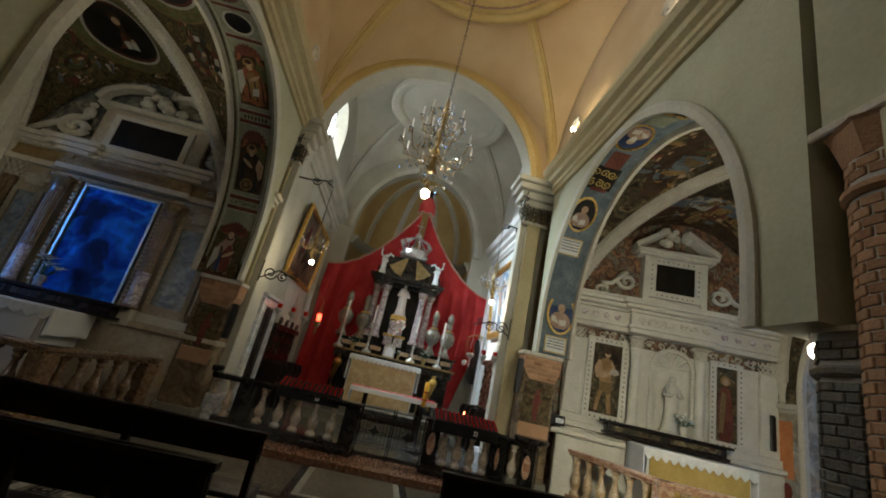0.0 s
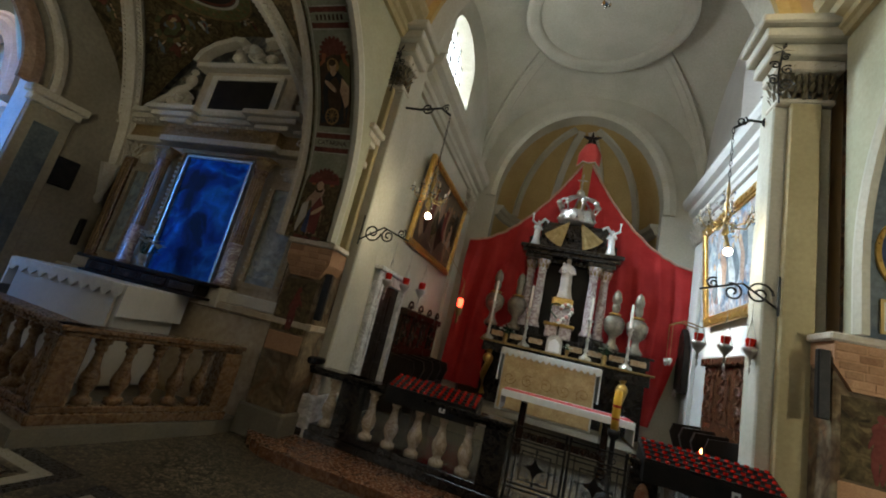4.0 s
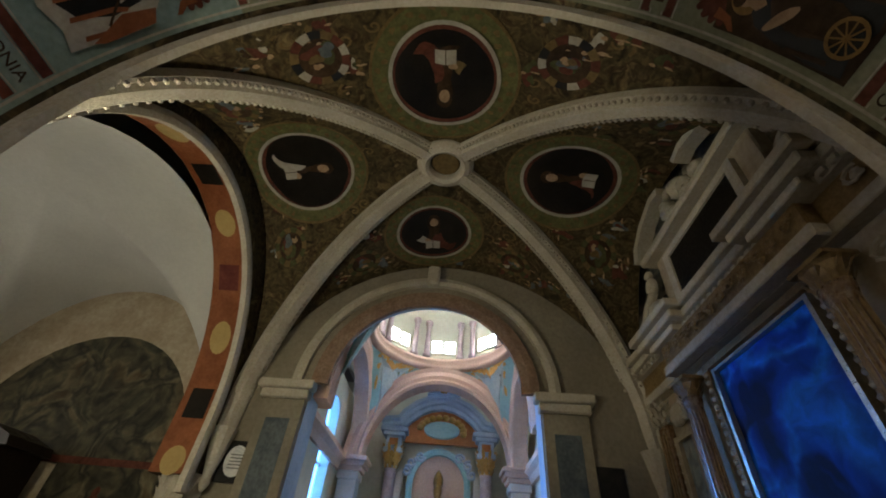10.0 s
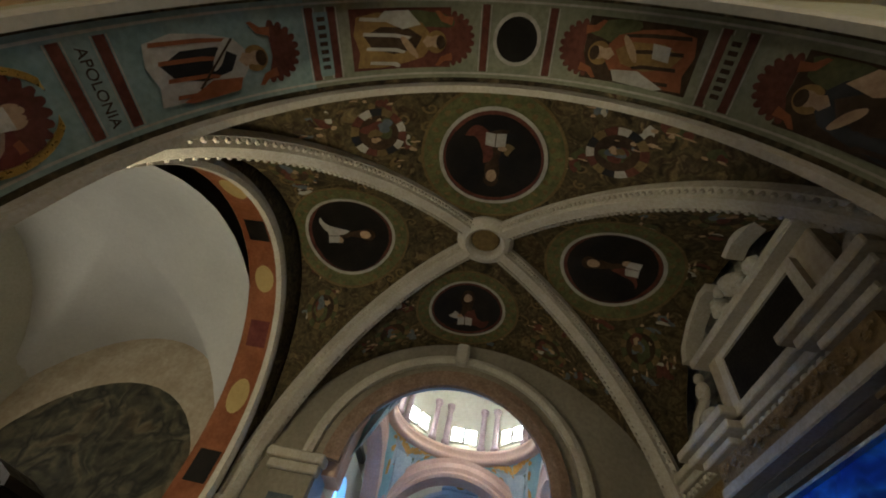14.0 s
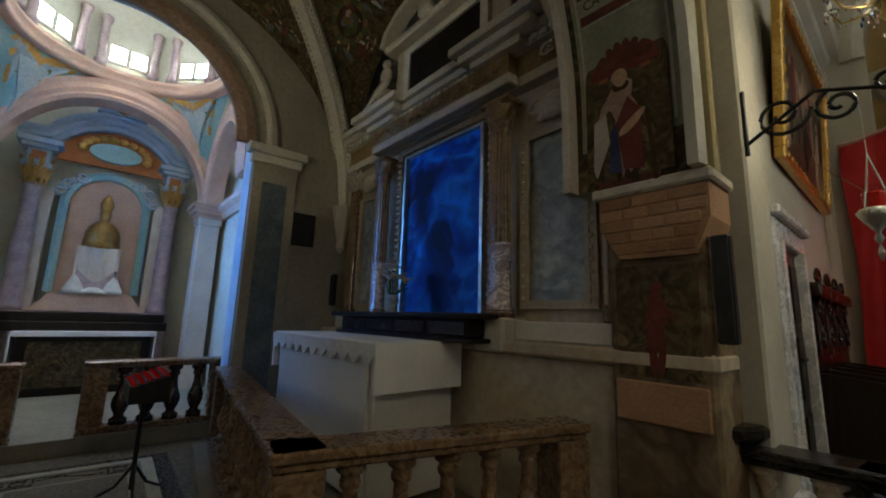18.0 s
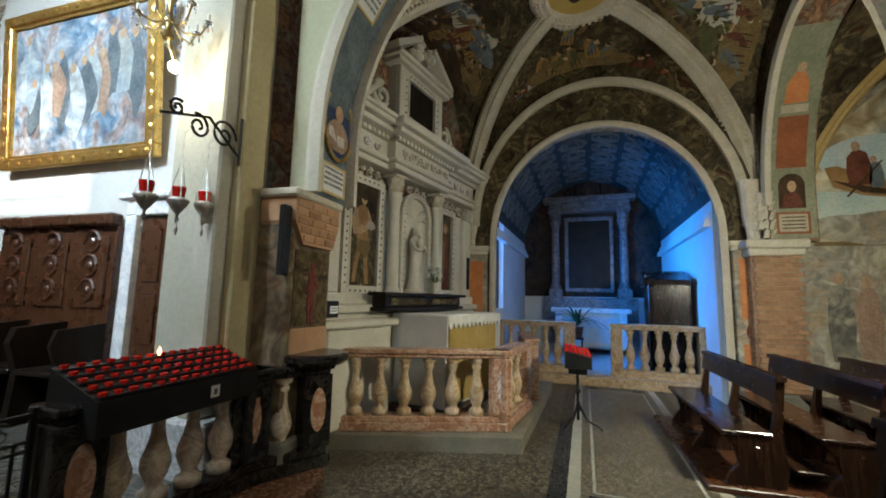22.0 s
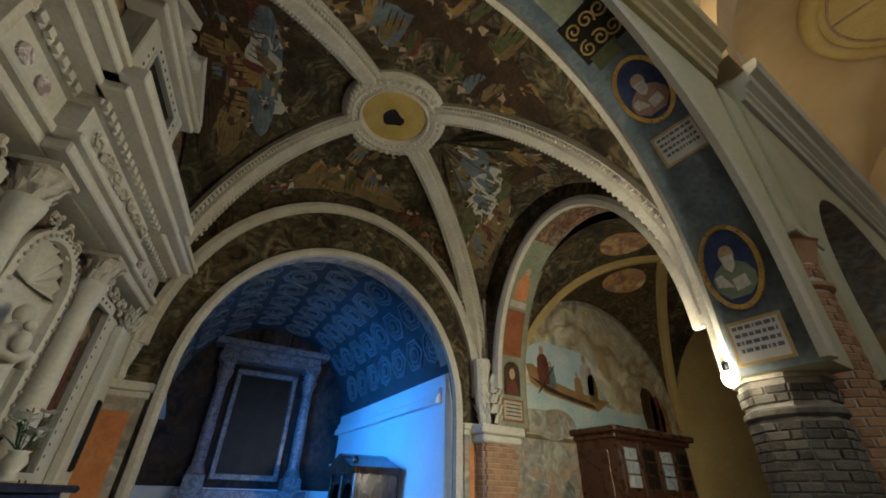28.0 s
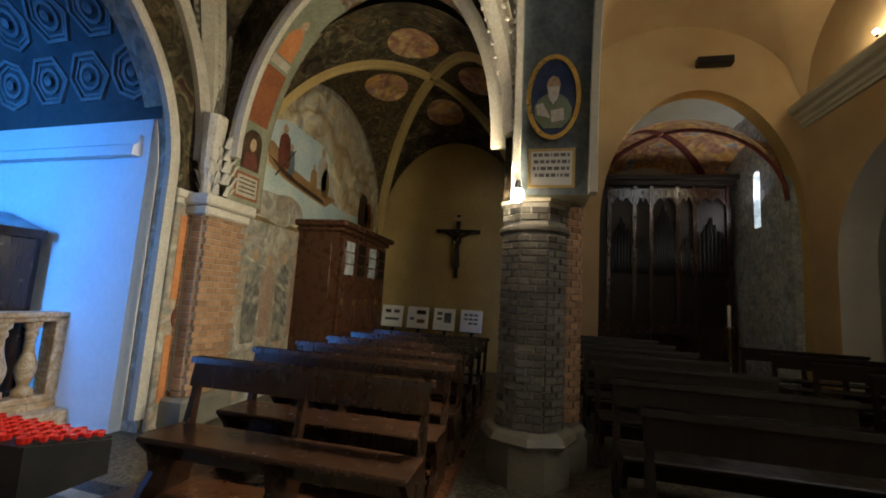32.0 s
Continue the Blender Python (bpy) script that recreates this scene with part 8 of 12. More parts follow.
part("band", L([(0.047, 1.08), (0.047, 1.10)], 1.35, 8.9, 14), red_cloth, pas, "red band")

# --- chancel rail, gate and candle racks ---
region((1.04, 1.0, 1.0), (0.12, 0.62, 0.0))
balustrade("chancel_balustrade", [(-0.08, 7.12), (-1.75, 7.26), (-2.45, 7.22)], 0.10, 0.78, [5, 2], black_marble, baluster_cream, "black marble altar rail with pale balusters", (True, True), 0.16, 0.24, "chancel rails", red_marble)
balustrade("chancel_balustrade", [(1.20, 7.08), (2.25, 6.98), (2.66, 6.72)], 0.10, 0.80, [4, 1], black_marble, baluster_cream, "black marble altar rail with pale balusters", (True, True), 0.16, 0.24, "chancel rails", red_marble)
for cx, cy in ((2.66, 6.72), (-2.45, 7.22)):
    solid("rail_end_disc", L([(0.24, 0.90), (0.27, 0.93), (0.27, 0.97), (0.24, 0.985)], cx, cy, 24), black_marble, "round black marble end of the altar rail", "rail end", "rail ends")
for x0, x1 in ((0.05, 0.56), (0.575, 1.08)):
    frame_at(0, 7.13, 0)
    g = thing("iron_gate", ((x0 + x1) / 2, 0, 0.14), "black wrought-iron gate leaf with scrolls and a star", "gate", "chancel gate leaves")
    fr = bmesh.new()
    for x in (x0, x1 - 0.022):
        box(fr, x, x + 0.022, -0.011, 0.011, 0.12, 0.90)
    for z in (0.16, 0.30, 0.34, 0.70, 0.74, 0.86):
        box(fr, x0, x1, -0.008, 0.008, z, z + 0.014)
    for x in (x0 + 0.06, x1 - 0.075):
        box(fr, x, x + 0.011, -0.006, 0.006, 0.16, 0.74)
    part("gate_frame", fr, iron, g)
    cx = (x0 + x1) / 2
    rect = rect_frame(bmesh.new(), cx - 0.125, cx + 0.125, 0.40, 0.65, 0.012, -0.006, 0.006)
    part("inner_frame", rect, iron, g)
    st = []
    for k in range(8):
        r = 0.10 if k % 2 == 0 else 0.045
        st.append((cx + r * math.cos(k * math.pi / 4), 0.525 + r * math.sin(k * math.pi / 4)))
    bm = P(st, 'y', -0.006, 0.006)
    for dx, dz in ((1, 0), (-1, 0), (0, 1), (0, -1)):
        tube(bm, [(cx + dx * 0.09, 0, 0.525 + dz * 0.09), (cx + dx * 0.17, 0, 0.525 + dz * 0.17)], 0.006, 5)
        ball(bm, (cx + dx * 0.155, 0, 0.525 + dz * 0.155), 0.015, 6, 4)
    part("star", bm, iron, g)
    for dx in (-1, 1):
        for z in (0.46, 0.59):
            bm = scroll_tube(bmesh.new(), cx + dx * 0.085, z, 0.034, 0.0, 1.3, 0.5, 0.005, dx)
            scroll_tube(bm, cx + dx * 0.045, z + (0.045 if z > 0.5 else -0.045), 0.022, 0.0, 1.2, 2.0, 0.004, -dx)
            part("scroll", bm, iron, g)
        for z in (0.24, 0.80):
            bm = scroll_tube(bmesh.new(), cx + dx * 0.13, z, 0.05, 0.0, 1.3, 1.0, 0.005, dx)
            scroll_tube(bm, cx + dx * 0.05, z, 0.04, 0.0, 1.2, 3.0, 0.005, -dx)
            part("scroll", bm, iron, g)
    reset()
cup_me = mesh_of("candle_cup", L([(0.018, 0.0), (0.021, 0.018), (0.019, 0.021), (0.015, 0.014)], seg=8), red_glass)


def candle_rack(name, x0, x1, y0, y1, zf, zb, rows, cols, label, lit=None, body_h=0.16, tag_sign=True):
    th = thing(name, ((x0 + x1) / 2, (y0 + y1) / 2, zf - body_h), label, "candle rack", "votive candle racks")
    part("box", P([(y0, zf - body_h), (y1, zf - body_h), (y1, zb), (y0, zf)], 'x', x0, x1), black_paint, th)
    for i in range(rows):
        v = (i + 0.5) / rows
        y, z = y0 + (y1 - y0) * v, zf + (zb - zf) * v
        part("tray", B((x0 + 0.01, x1 - 0.01, y - 0.03, y + 0.03, z - 0.004, z + 0.006)), iron, th)
        for j in range(cols):
            x = x0 + (x1 - x0) * (j + 0.5) / cols
            placed("candle_cup", cup_me, th, (x, y, z + 0.005))
            if lit and (i, j) == lit:
                part("flame", L([(0.004, z + 0.05), (0.012, z + 0.07), (0.002, z + 0.10)], x, y, 8), flame_glow, th, "small candle flame")
    if tag_sign:
        x = x0 + (x1 - x0) * 0.62
        s = part("price_tag", B((x, x + 0.06, y0 - 0.006, y0 - 0.001, zf - body_h * 0.7, zf - body_h * 0.28)), paper, th, "small white price tag")
        part("writing", B((x + 0.018, x + 0.042, y0 - 0.008, y0 - 0.006, zf - body_h * 0.6, zf - body_h * 0.4)), ink, s)
    return th


candle_rack("candle_rack", -1.30, -0.32, 7.06, 7.36, 0.90, 1.02, 5, 13, "black votive candle rack with rows of red cups on the rail")
candle_rack("candle_rack", 1.16, 2.18, 6.86, 7.22, 0.92, 1.06, 5, 14, "black votive candle rack with rows of red cups and one flame", (3, 6), 0.17)

# --- chancel side walls ---
region((1.04, 1.13, 1.10), (-0.16, -0.31, 0.0))
def wall_painting(name, x, y0, y1, z0, z1, lean, canvas, label, frame_mat, sgn, fw=0.10):
    th = thing(name, (x, (y0 + y1) / 2, z0), label, "painting")
    bm = bmesh.new()
    for a in ((y0, y1, z0, z0 + fw), (y0, y1, z1 - fw, z1), (y0, y0 + fw, z0 + fw, z1 - fw), (y1 - fw, y1, z0 + fw, z1 - fw)):
        box(bm, -0.05, 0.03, a[0], a[1], a[2], a[3], 0.012)
    inner = bmesh.new()
    k = fw * 0.75
    for a in ((y0 + k, y1 - k, z0 + k, z0 + fw * 1.25), (y0 + k, y1 - k, z1 - fw * 1.25, z1 - k), (y0 + k, y0 + fw * 1.25, z0 + fw, z1 - fw), (y1 - fw * 1.25, y1 - k, z0 + fw, z1 - fw)):
        box(inner, -0.03, 0.0, *a)
    beads = bmesh.new()
    for i in range(int((z1 - z0) / 0.16)):
        for y in (y0 + fw / 2, y1 - fw / 2):
            ball(beads, (-0.05, y, z0 + 0.12 + 0.16 * i), 0.03, 6, 4, (0.6, 1, 1.3))
    for i in range(int((y1 - y0) / 0.16)):
        for z in (z0 + fw / 2, z1 - fw / 2):
            ball(beads, (-0.05, y0 + 0.10 + 0.16 * i, z), 0.03, 6, 4, (0.6, 1.3, 1))
    canv = B((-0.005, 0.02, y0 + fw * 0.8, y1 - fw * 0.8, z0 + fw * 0.8, z1 - fw * 0.8))
    m = Matrix.Translation((x, 0, z0)) @ Matrix.Rotation(radians(lean), 4, 'Y') @ Matrix.Scale(sgn, 4, (1, 0, 0)) @ Matrix.Translation((0, 0, -z0))
    for nm, b, mt in (("frame", bm, frame_mat), ("frame_lip", inner, gold), ("carving", beads, frame_mat), ("canvas", canv, canvas)):
        b.transform(m)
        (fine if nm == "carving" else part)(nm, b, mt, th)
    w, h, rn = y1 - y0, z1 - z0, random.Random(int(y0 * 10))
    tones = (slate_paint, blue_grey_panel, slate_paint, robe_paint, blue_grey_panel) if sgn > 0 else (robe_paint, dark_panel, dark_red_paint, robe_paint, fresco_brown)
    for k in range(12):
        cy, cz = y0 + w * (0.16 + 0.062 * k + rn.uniform(-0.02, 0.02)), z0 + h * rn.uniform(0.34, 0.60)
        ry, rz, ph = w * rn.uniform(0.045, 0.075), h * rn.uniform(0.14, 0.24), rn.random() * 6
        shape = P([(cy + ry * (1 + 0.3 * math.sin(2 * q + ph)) * math.cos(q), cz + rz * (1 + 0.25 * math.sin(3 * q + ph)) * math.sin(q)) for q in (2 * math.pi * j / 16 for j in range(16))], 'x', -0.0085 - 0.0001 * k, -0.006)
        shape.transform(m)
        part("painted_shape", shape, tones[k % 5], th)
        head = P(ellipse(cy, cz + rz * 1.05, w * 0.018, h * 0.032, 12), 'x', -0.0105, -0.008)
        head.transform(m)
        part("painted_head", head, skin_paint, th)
    return th


wall_painting("painting", 2.98, 8.55, 10.72, 2.58, 4.27, -5.0, canvas_right, "large blue oil painting, sun glare lightened into its canvas, in a leaning carved gilt frame", gold, 1, 0.12)
wall_painting("painting", -2.0, 8.66, 11.05, 2.70, 4.22, 4.0, canvas_left, "large dark oil painting in a narrow gilt frame", gold, -1, 0.09)


def side_door(x, y0, y1, top, sgn, leaf_mat_, frame_mat, label):
    th = tagged(new("door_1" if sgn > 0 else "door_2"), label, "door", kind="structure")
    a = lambda u, v: (min(x - sgn * u, x - sgn * v), max(x - sgn * u, x - sgn * v))
    w = 0.14
    part("door_frame", B((*a(-0.02, 0.07), y0, y0 + w, 0.16, top), (*a(-0.02, 0.07), y1 - w, y1, 0.16, top), (*a(-0.02, 0.07), y0, y1, top, top + 0.15), (*a(-0.02, 0.12), y0 - 0.06, y1 + 0.06, top + 0.15, top + 0.21), bevel=0.012), frame_mat, th)
    part("door_frame_lip", B((*a(0.0, 0.09), y0 + 0.1, y0 + w + 0.02, 0.16, top), (*a(0.0, 0.09), y1 - w - 0.02, y1 - 0.1, 0.16, top), bevel=0.006), frame_mat, th)
    m = (y0 + y1) / 2
    for b0, b1 in ((y0 + w, m - 0.003), (m + 0.003, y1 - w)):
        leaf = part("door_leaf", B((*a(-0.01, 0.02), b0, b1, 0.17, top - 0.005), bevel=0.004), leaf_mat_, th)
        for z0, z1 in ((0.3, 0.75), (0.85, 1.3), (1.4, top - 0.12)):
            part("panel", B((*a(0.02, 0.035), b0 + 0.07, b1 - 0.07, z0, z1), bevel=0.012), leaf_mat_, leaf)
    part("door_handle", tube(bmesh.new(), [(x - sgn * 0.04, m - 0.05, 1.15), (x - sgn * 0.09, m - 0.05, 1.15), (x - sgn * 0.09, m - 0.2, 1.15)], 0.012, 6), iron, th)
    return th


side_door(3.03, 7.88, 8.86, 2.02, 1, wood_red, white_marble, "red-brown panelled door in a white marble frame")
side_door(-2.03, 8.05, 9.05, 1.95, -1, wood_black, grey_marble, "dark door in a grey marble frame")


def stall(x, y0, y1, sgn, top, mat, label, n):
    """Choir stalls against a wall: seats, arm boards and carved back panels."""
    for k in range(n):
        a0, a1 = y0 + (y1 - y0) * k / n, y0 + (y1 - y0) * (k + 1) / n
        th = thing("choir_stall", (x, (a0 + a1) / 2, 0.16), label, "choir stall", "choir stalls")
        X = lambda u, v: (min(x - sgn * u, x - sgn * v), max(x - sgn * u, x - sgn * v))
        part("back", B((*X(0.0, 0.06), a0, a1, 0.16, top - 0.12)), mat, th)
        pn = part("back_panel", B((*X(0.06, 0.085), a0 + 0.07, a1 - 0.07, 1.15, top - 0.22), bevel=0.012), mat, th)
        bm = bmesh.new()
        for zz in (1.32, 1.55, 1.78):
            tube(bm, [(x - sgn * 0.09, (a0 + a1) / 2 + 0.1 * math.cos(t), zz + 0.1 * math.sin(t)) for t in (0.5 * q for q in range(11))], 0.018, 5)
            ball(bm, (x - sgn * 0.09, (a0 + a1) / 2, zz), 0.04, 7, 5, (0.5, 1, 1))
        part("carving", bm, mat, pn)
        part("cornice", B((*X(0.0, 0.14), a0, a1, top - 0.12, top), bevel=0.02), mat, th)
        part("seat", B((*X(0.06, 0.45), a0 + 0.04, a1 - 0.04, 0.58, 0.63), bevel=0.012), wood_black, th)
        for a in (a0 + 0.02, a1 - 0.02):
            part("arm_board", P([(x - sgn * 0.06, 0.16), (x - sgn * 0.45, 0.16), (x - sgn * 0.42, 0.6), (x - sgn * 0.5, 0.85), (x - sgn * 0.46, 0.98), (x - sgn * 0.06, 1.02)], 'y', a - 0.02, a + 0.02), wood_black, th)


stall(3.03, 8.95, 10.55, 1, 2.05, wood_red, "carved red-brown choir stall with a dark seat", 3)
stall(-2.03, 9.15, 11.2, -1, 1.75, wood_dark, "dark wooden choir stall with a plain back", 4)
th = thing("reliquary_plaque", (2.92, 11.62, 1.5), "dark carved plaque with a silver ornament beside the curtain", "plaque")
part("board", P([(11.4, 1.45), (11.84, 1.45), (11.86, 2.3), (11.75, 2.5), (11.62, 2.62), (11.5, 2.5), (11.38, 2.3)], 'x', 2.86, 2.96), wood_black, th)
bm = bmesh.new()
for k in range(7):
    tube(bm, [(2.84, 11.62, 1.38), (2.82, 11.62 + 0.12 * math.cos(0.45 * k + 0.2), 1.38 + 0.12 * math.sin(0.45 * k + 0.2))], 0.014, 5)
part("ornament", bm, silver, th, "silver rayed ornament")
for y in (11.3, 11.05):
    th = thing("wall_candle_arm", (2.95, y, 2.6), "thin brass wall bracket with hanging cups", "wall lamp", "curtain side lamps")
    part("arm", tube(bmesh.new(), [(3.03, y, 2.62), (2.75, y, 2.68), (2.55, y, 2.60)], 0.012, 5), brass, th)
    part("rod", tube(bmesh.new(), [(2.55, y, 2.60), (2.55, y, 1.98)], 0.005, 4), brass, th)
    part("cup", L([(0.01, 1.86), (0.04, 1.92), (0.045, 1.99)], 2.55, y, 8), silver, th, smooth=True)

# --- stone altar of the right aisle ---
region()
def capital_block(x, y, z, r, seed):
    bm = L([(r * 0.95, z), (r, z + r * 0.5), (r * 1.35, z + r * 2.0), (r * 1.6, z + r * 2.3)], x, y, 12)
    leafy(bm, x, y, z, r, seed, 8)
    box(bm, x - r * 1.5, x + r * 1.5, y - r * 1.5, y + r * 1.5, z + r * 2.3, z + r * 2.7)
    return bm


def panel_frame(x0, x1, z0, z1, w, y, mat, parent, canvas, label, dark_figure=None, dots=True):
    part("panel_canvas", B((x0, x1, y + 0.006, y + 0.03, z0, z1)), canvas, parent, label)
    part("panel_frame", rect_frame(bmesh.new(), x0, x1, z0, z1, w, y - 0.035, y + 0.03), mat, parent)
    part("frame_lip", rect_frame(bmesh.new(), x0 + 0.012, x1 - 0.012, z0 + 0.012, z1 - 0.012, 0.022, y - 0.045, y - 0.03), mat, parent)
    if dots:
        n = int((z1 - z0) / 0.075)
        for i in range(n):
            z = z0 + (z1 - z0) * (i + 0.5) / n
            for x in (x0 - w / 2, x1 + w / 2):
                part("frame_inlay", B((x - 0.010, x + 0.010, y - 0.038, y - 0.034, z - 0.010, z + 0.010)), umber_paint, parent)
        n = max(3, int((x1 - x0) / 0.075))
        for i in range(n):
            x = x0 + (x1 - x0) * (i + 0.5) / n
            for z in (z1 + w / 2, z0 - w / 2):
                part("frame_inlay", B((x - 0.010, x + 0.010, y - 0.038, y - 0.034, z - 0.010, z + 0.010)), umber_paint, parent)


frame_at(3.77, 7.82, -13.4, 0.0, (1.135, 1.06, 1.06))
al = thing("stone_retable", (1.25, -0.1, 0.14), "pale carved stone retable with columns, niche and two painted panels", "retable")
for b in ((-0.28, 2.85, -0.22, 0.0, 0.14, 1.20), (-0.34, 2.90, -0.28, 0.0, 1.20, 1.28), (-0.30, 2.86, -0.24, 0.0, 0.14, 0.34),):
    part("base", B(b, bevel=0.015), altar_stone, al)
part("pedestal_zone", B((-0.26, 2.82, -0.20, 0.0, 1.28, 1.40), bevel=0.01), altar_stone, al)
for b in ((-0.26, 1.08, -0.08, 0.0, 1.40, 2.66), (1.61, 2.82, -0.08, 0.0, 1.40, 2.66), (1.08, 1.61, -0.02, 0.0, 1.40, 2.66),):
    part("back", B(b), altar_stone, al)
for x0, x1 in ((-0.24, 0.0), (2.56, 2.80)):
    part("pilaster", B((x0, x1, -0.16, -0.08, 1.40, 2.62), bevel=0.012), altar_stone, al)
    bm = bmesh.new()
    for k in range(2):
        for j in range(3):
            leafy(bm, x0 + 0.05 + 0.07 * j, -0.15, 2.62 + 0.10 * k, 0.05, j + k, 7)
    part("pilaster_capital", bm, altar_stone, al)
panel_frame(0.15, 0.60, 1.47, 2.62, 0.085, -0.09, altar_stone, al, fresco_brown, "dark brown panel painted with a pale standing shape")
panel_frame(1.95, 2.27, 1.47, 2.62, 0.075, -0.09, altar_stone, al, fresco_brown, "dark brown panel painted with a robed standing shape")


def on_panel(x, z, drop):
    return Vector((x, -0.0845 - drop, z))


for nm, pts, m, d in (("painted_leg", [(0.33, 1.98), (0.27, 1.76), (0.24, 1.52), (0.29, 1.52), (0.33, 1.76), (0.40, 1.98)], tan_paint, 0.002),
                      ("painted_leg", [(0.38, 1.98), (0.41, 1.76), (0.44, 1.50), (0.50, 1.51), (0.47, 1.76), (0.47, 1.98)], tan_paint, 0.002),
                      ("painted_torso", [(0.30, 1.94), (0.28, 2.12), (0.26, 2.28), (0.30, 2.36), (0.38, 2.39), (0.46, 2.35), (0.48, 2.26), (0.46, 2.10), (0.47, 1.94)], tan_paint, 0.003),
                      ("painted_arm", [(0.29, 2.33), (0.24, 2.22), (0.26, 2.10), (0.38, 2.12), (0.46, 2.16), (0.46, 2.12), (0.36, 2.06), (0.24, 2.04), (0.20, 2.20), (0.25, 2.34)], skin_paint, 0.005),
                      ("painted_arm", [(0.46, 2.34), (0.51, 2.24), (0.53, 2.12), (0.50, 2.11), (0.46, 2.22), (0.44, 2.31)], skin_paint, 0.005),
                      ("painted_loincloth", [(0.29, 1.99), (0.48, 1.99), (0.48, 1.84), (0.42, 1.78), (0.36, 1.86), (0.30, 1.82)], dim_ochre, 0.006),
                      ("painted_lamb", soft(0.50, 2.17, 0.065, 0.055, 3, 0.12), pale_cloth, 0.007),
                      ("painted_head", ellipse(0.385, 2.45, 0.045, 0.06, 16), skin_paint, 0.006), ("painted_hair", ellipse(0.385, 2.485, 0.055, 0.042, 14), umber_paint, 0.0075),
                      ("painted_robe", [(2.03, 1.50), (2.00, 1.80), (2.01, 2.10), (2.04, 2.28), (2.11, 2.33), (2.18, 2.27), (2.20, 2.06), (2.22, 1.78), (2.20, 1.50)], maroon_paint, 0.003),
                      ("painted_mantle", [(2.02, 1.62), (2.03, 2.0), (2.06, 2.24), (2.12, 2.20), (2.10, 1.90), (2.08, 1.60)], dim_ochre, 0.005),
                      ("painted_head", ellipse(2.11, 2.40, 0.042, 0.056, 14), skin_paint, 0.005), ("painted_halo", ellipse(2.11, 2.41, 0.075, 0.08, 18), amber_paint, 0.0025)):
    part(nm, daub(bmesh.new(), on_panel, pts, d), m, al)
for i, x in enumerate((0.77, 1.70)):
    part("column_pedestal", B((x - 0.14, x + 0.14, -0.34, -0.06, 1.28, 1.40), bevel=0.012), altar_stone, al)
    part("column", column(bmesh.new(), x, -0.2, 1.40, 2.62, 0.070, 18, False), altar_stone, al, smooth=True)
    fine("capital", capital_block(x, -0.2, 2.62, 0.072, i), stucco, al)
# niche with a shell
bm = bmesh.new()
rows = []
for k in range(13):
    a = math.pi * k / 12
    rows.append([bm.verts.new((1.345 - 0.255 * math.cos(a), -0.09 + 0.10 * math.sin(a), z)) for z in (1.40, 2.40)])
for a, b in zip(rows, rows[1:]):
    bm.faces.new((a[0], b[0], b[1], a[1]))
part("niche", bm, altar_stone, al, smooth=True)
bm = bmesh.new()
for k in range(9):
    a0, a1 = math.pi * k / 9, math.pi * (k + 1) / 9
    am = (a0 + a1) / 2
    f = [(1.345, -0.05, 2.42), (1.345 + 0.26 * math.cos(a0), -0.09, 2.42 + 0.26 * math.sin(a0)), (1.345 + 0.27 * math.cos(am), -0.05, 2.42 + 0.27 * math.sin(am)), (1.345 + 0.26 * math.cos(a1), -0.09, 2.42 + 0.26 * math.sin(a1))]
    v = [bm.verts.new(p) for p in f]
    bm.faces.new((v[0], v[1], v[2]))
    bm.faces.new((v[0], v[2], v[3]))
part("shell", bm, altar_stone, al, "fluted shell of the niche head")
bm = sweep(bmesh.new(), [(1.08, -0.10, 1.42)] + arc((1.08, -0.10), (1.61, -0.10), 2.42, 0.265, 20) + [(1.61, -0.10, 1.42)], [(-0.02, 0.0), (0.03, 0.0), (0.04, 0.03), (0.03, 0.06), (-0.02, 0.06)], (0, -1, 0))
part("niche_frame", bm, altar_stone, al)
bm = bmesh.new()
for p in arc((1.05, -0.145), (1.64, -0.145), 2.42, 0.30, 18):
    ball(bm, p, 0.014, 5, 4)
for z in [1.5 + 0.075 * k for k in range(12)]:
    for x in (1.05, 1.64):
        ball(bm, (x, -0.145, z), 0.014, 5, 4)
fine("beading", bm, stucco, al)
# garlands between the capitals
for i, (x0, x1) in enumerate(((0.02, 0.66), (0.90, 1.58), (1.82, 2.54))):
    part("carved_garland", relief(bmesh.new(), x0, x1, 2.64, 2.86, -0.09, 4, i, 0.06), stucco, al)
part("architrave", B((-0.30, 2.86, -0.20, 0.0, 2.86, 2.93), (-0.33, 2.89, -0.24, 0.0, 2.93, 2.98), (0.62, 1.86, -0.32, -0.2, 2.86, 2.93), (0.59, 1.89, -0.36, -0.2, 2.93, 2.98), bevel=0.01), altar_stone, al)
part("frieze", B((-0.28, 2.84, -0.17, 0.0, 2.98, 3.20), (0.64, 1.84, -0.29, -0.17, 2.98, 3.20)), altar_stone, al)
fine("frieze_carving", relief(bmesh.new(), 0.72, 1.78, 3.0, 3.18, -0.30, 7, 7, 0.05), stucco, al)
for x in (-0.05, 0.12, 0.29, 0.46, 2.05, 2.25, 2.45, 2.65):
    part("frieze_roundel", P(ellipse(x, 3.09, 0.05, 0.05, 14), 'y', -0.185, -0.165), violet_marble, al)
for i in range(42):
    x = -0.30 + 3.18 * i / 42
    y = -0.34 if 0.60 < x < 1.86 else -0.22
    part("dentil", B((x, x + 0.045, y - 0.02, y + 0.02, 3.20, 3.245)), altar_stone, al)
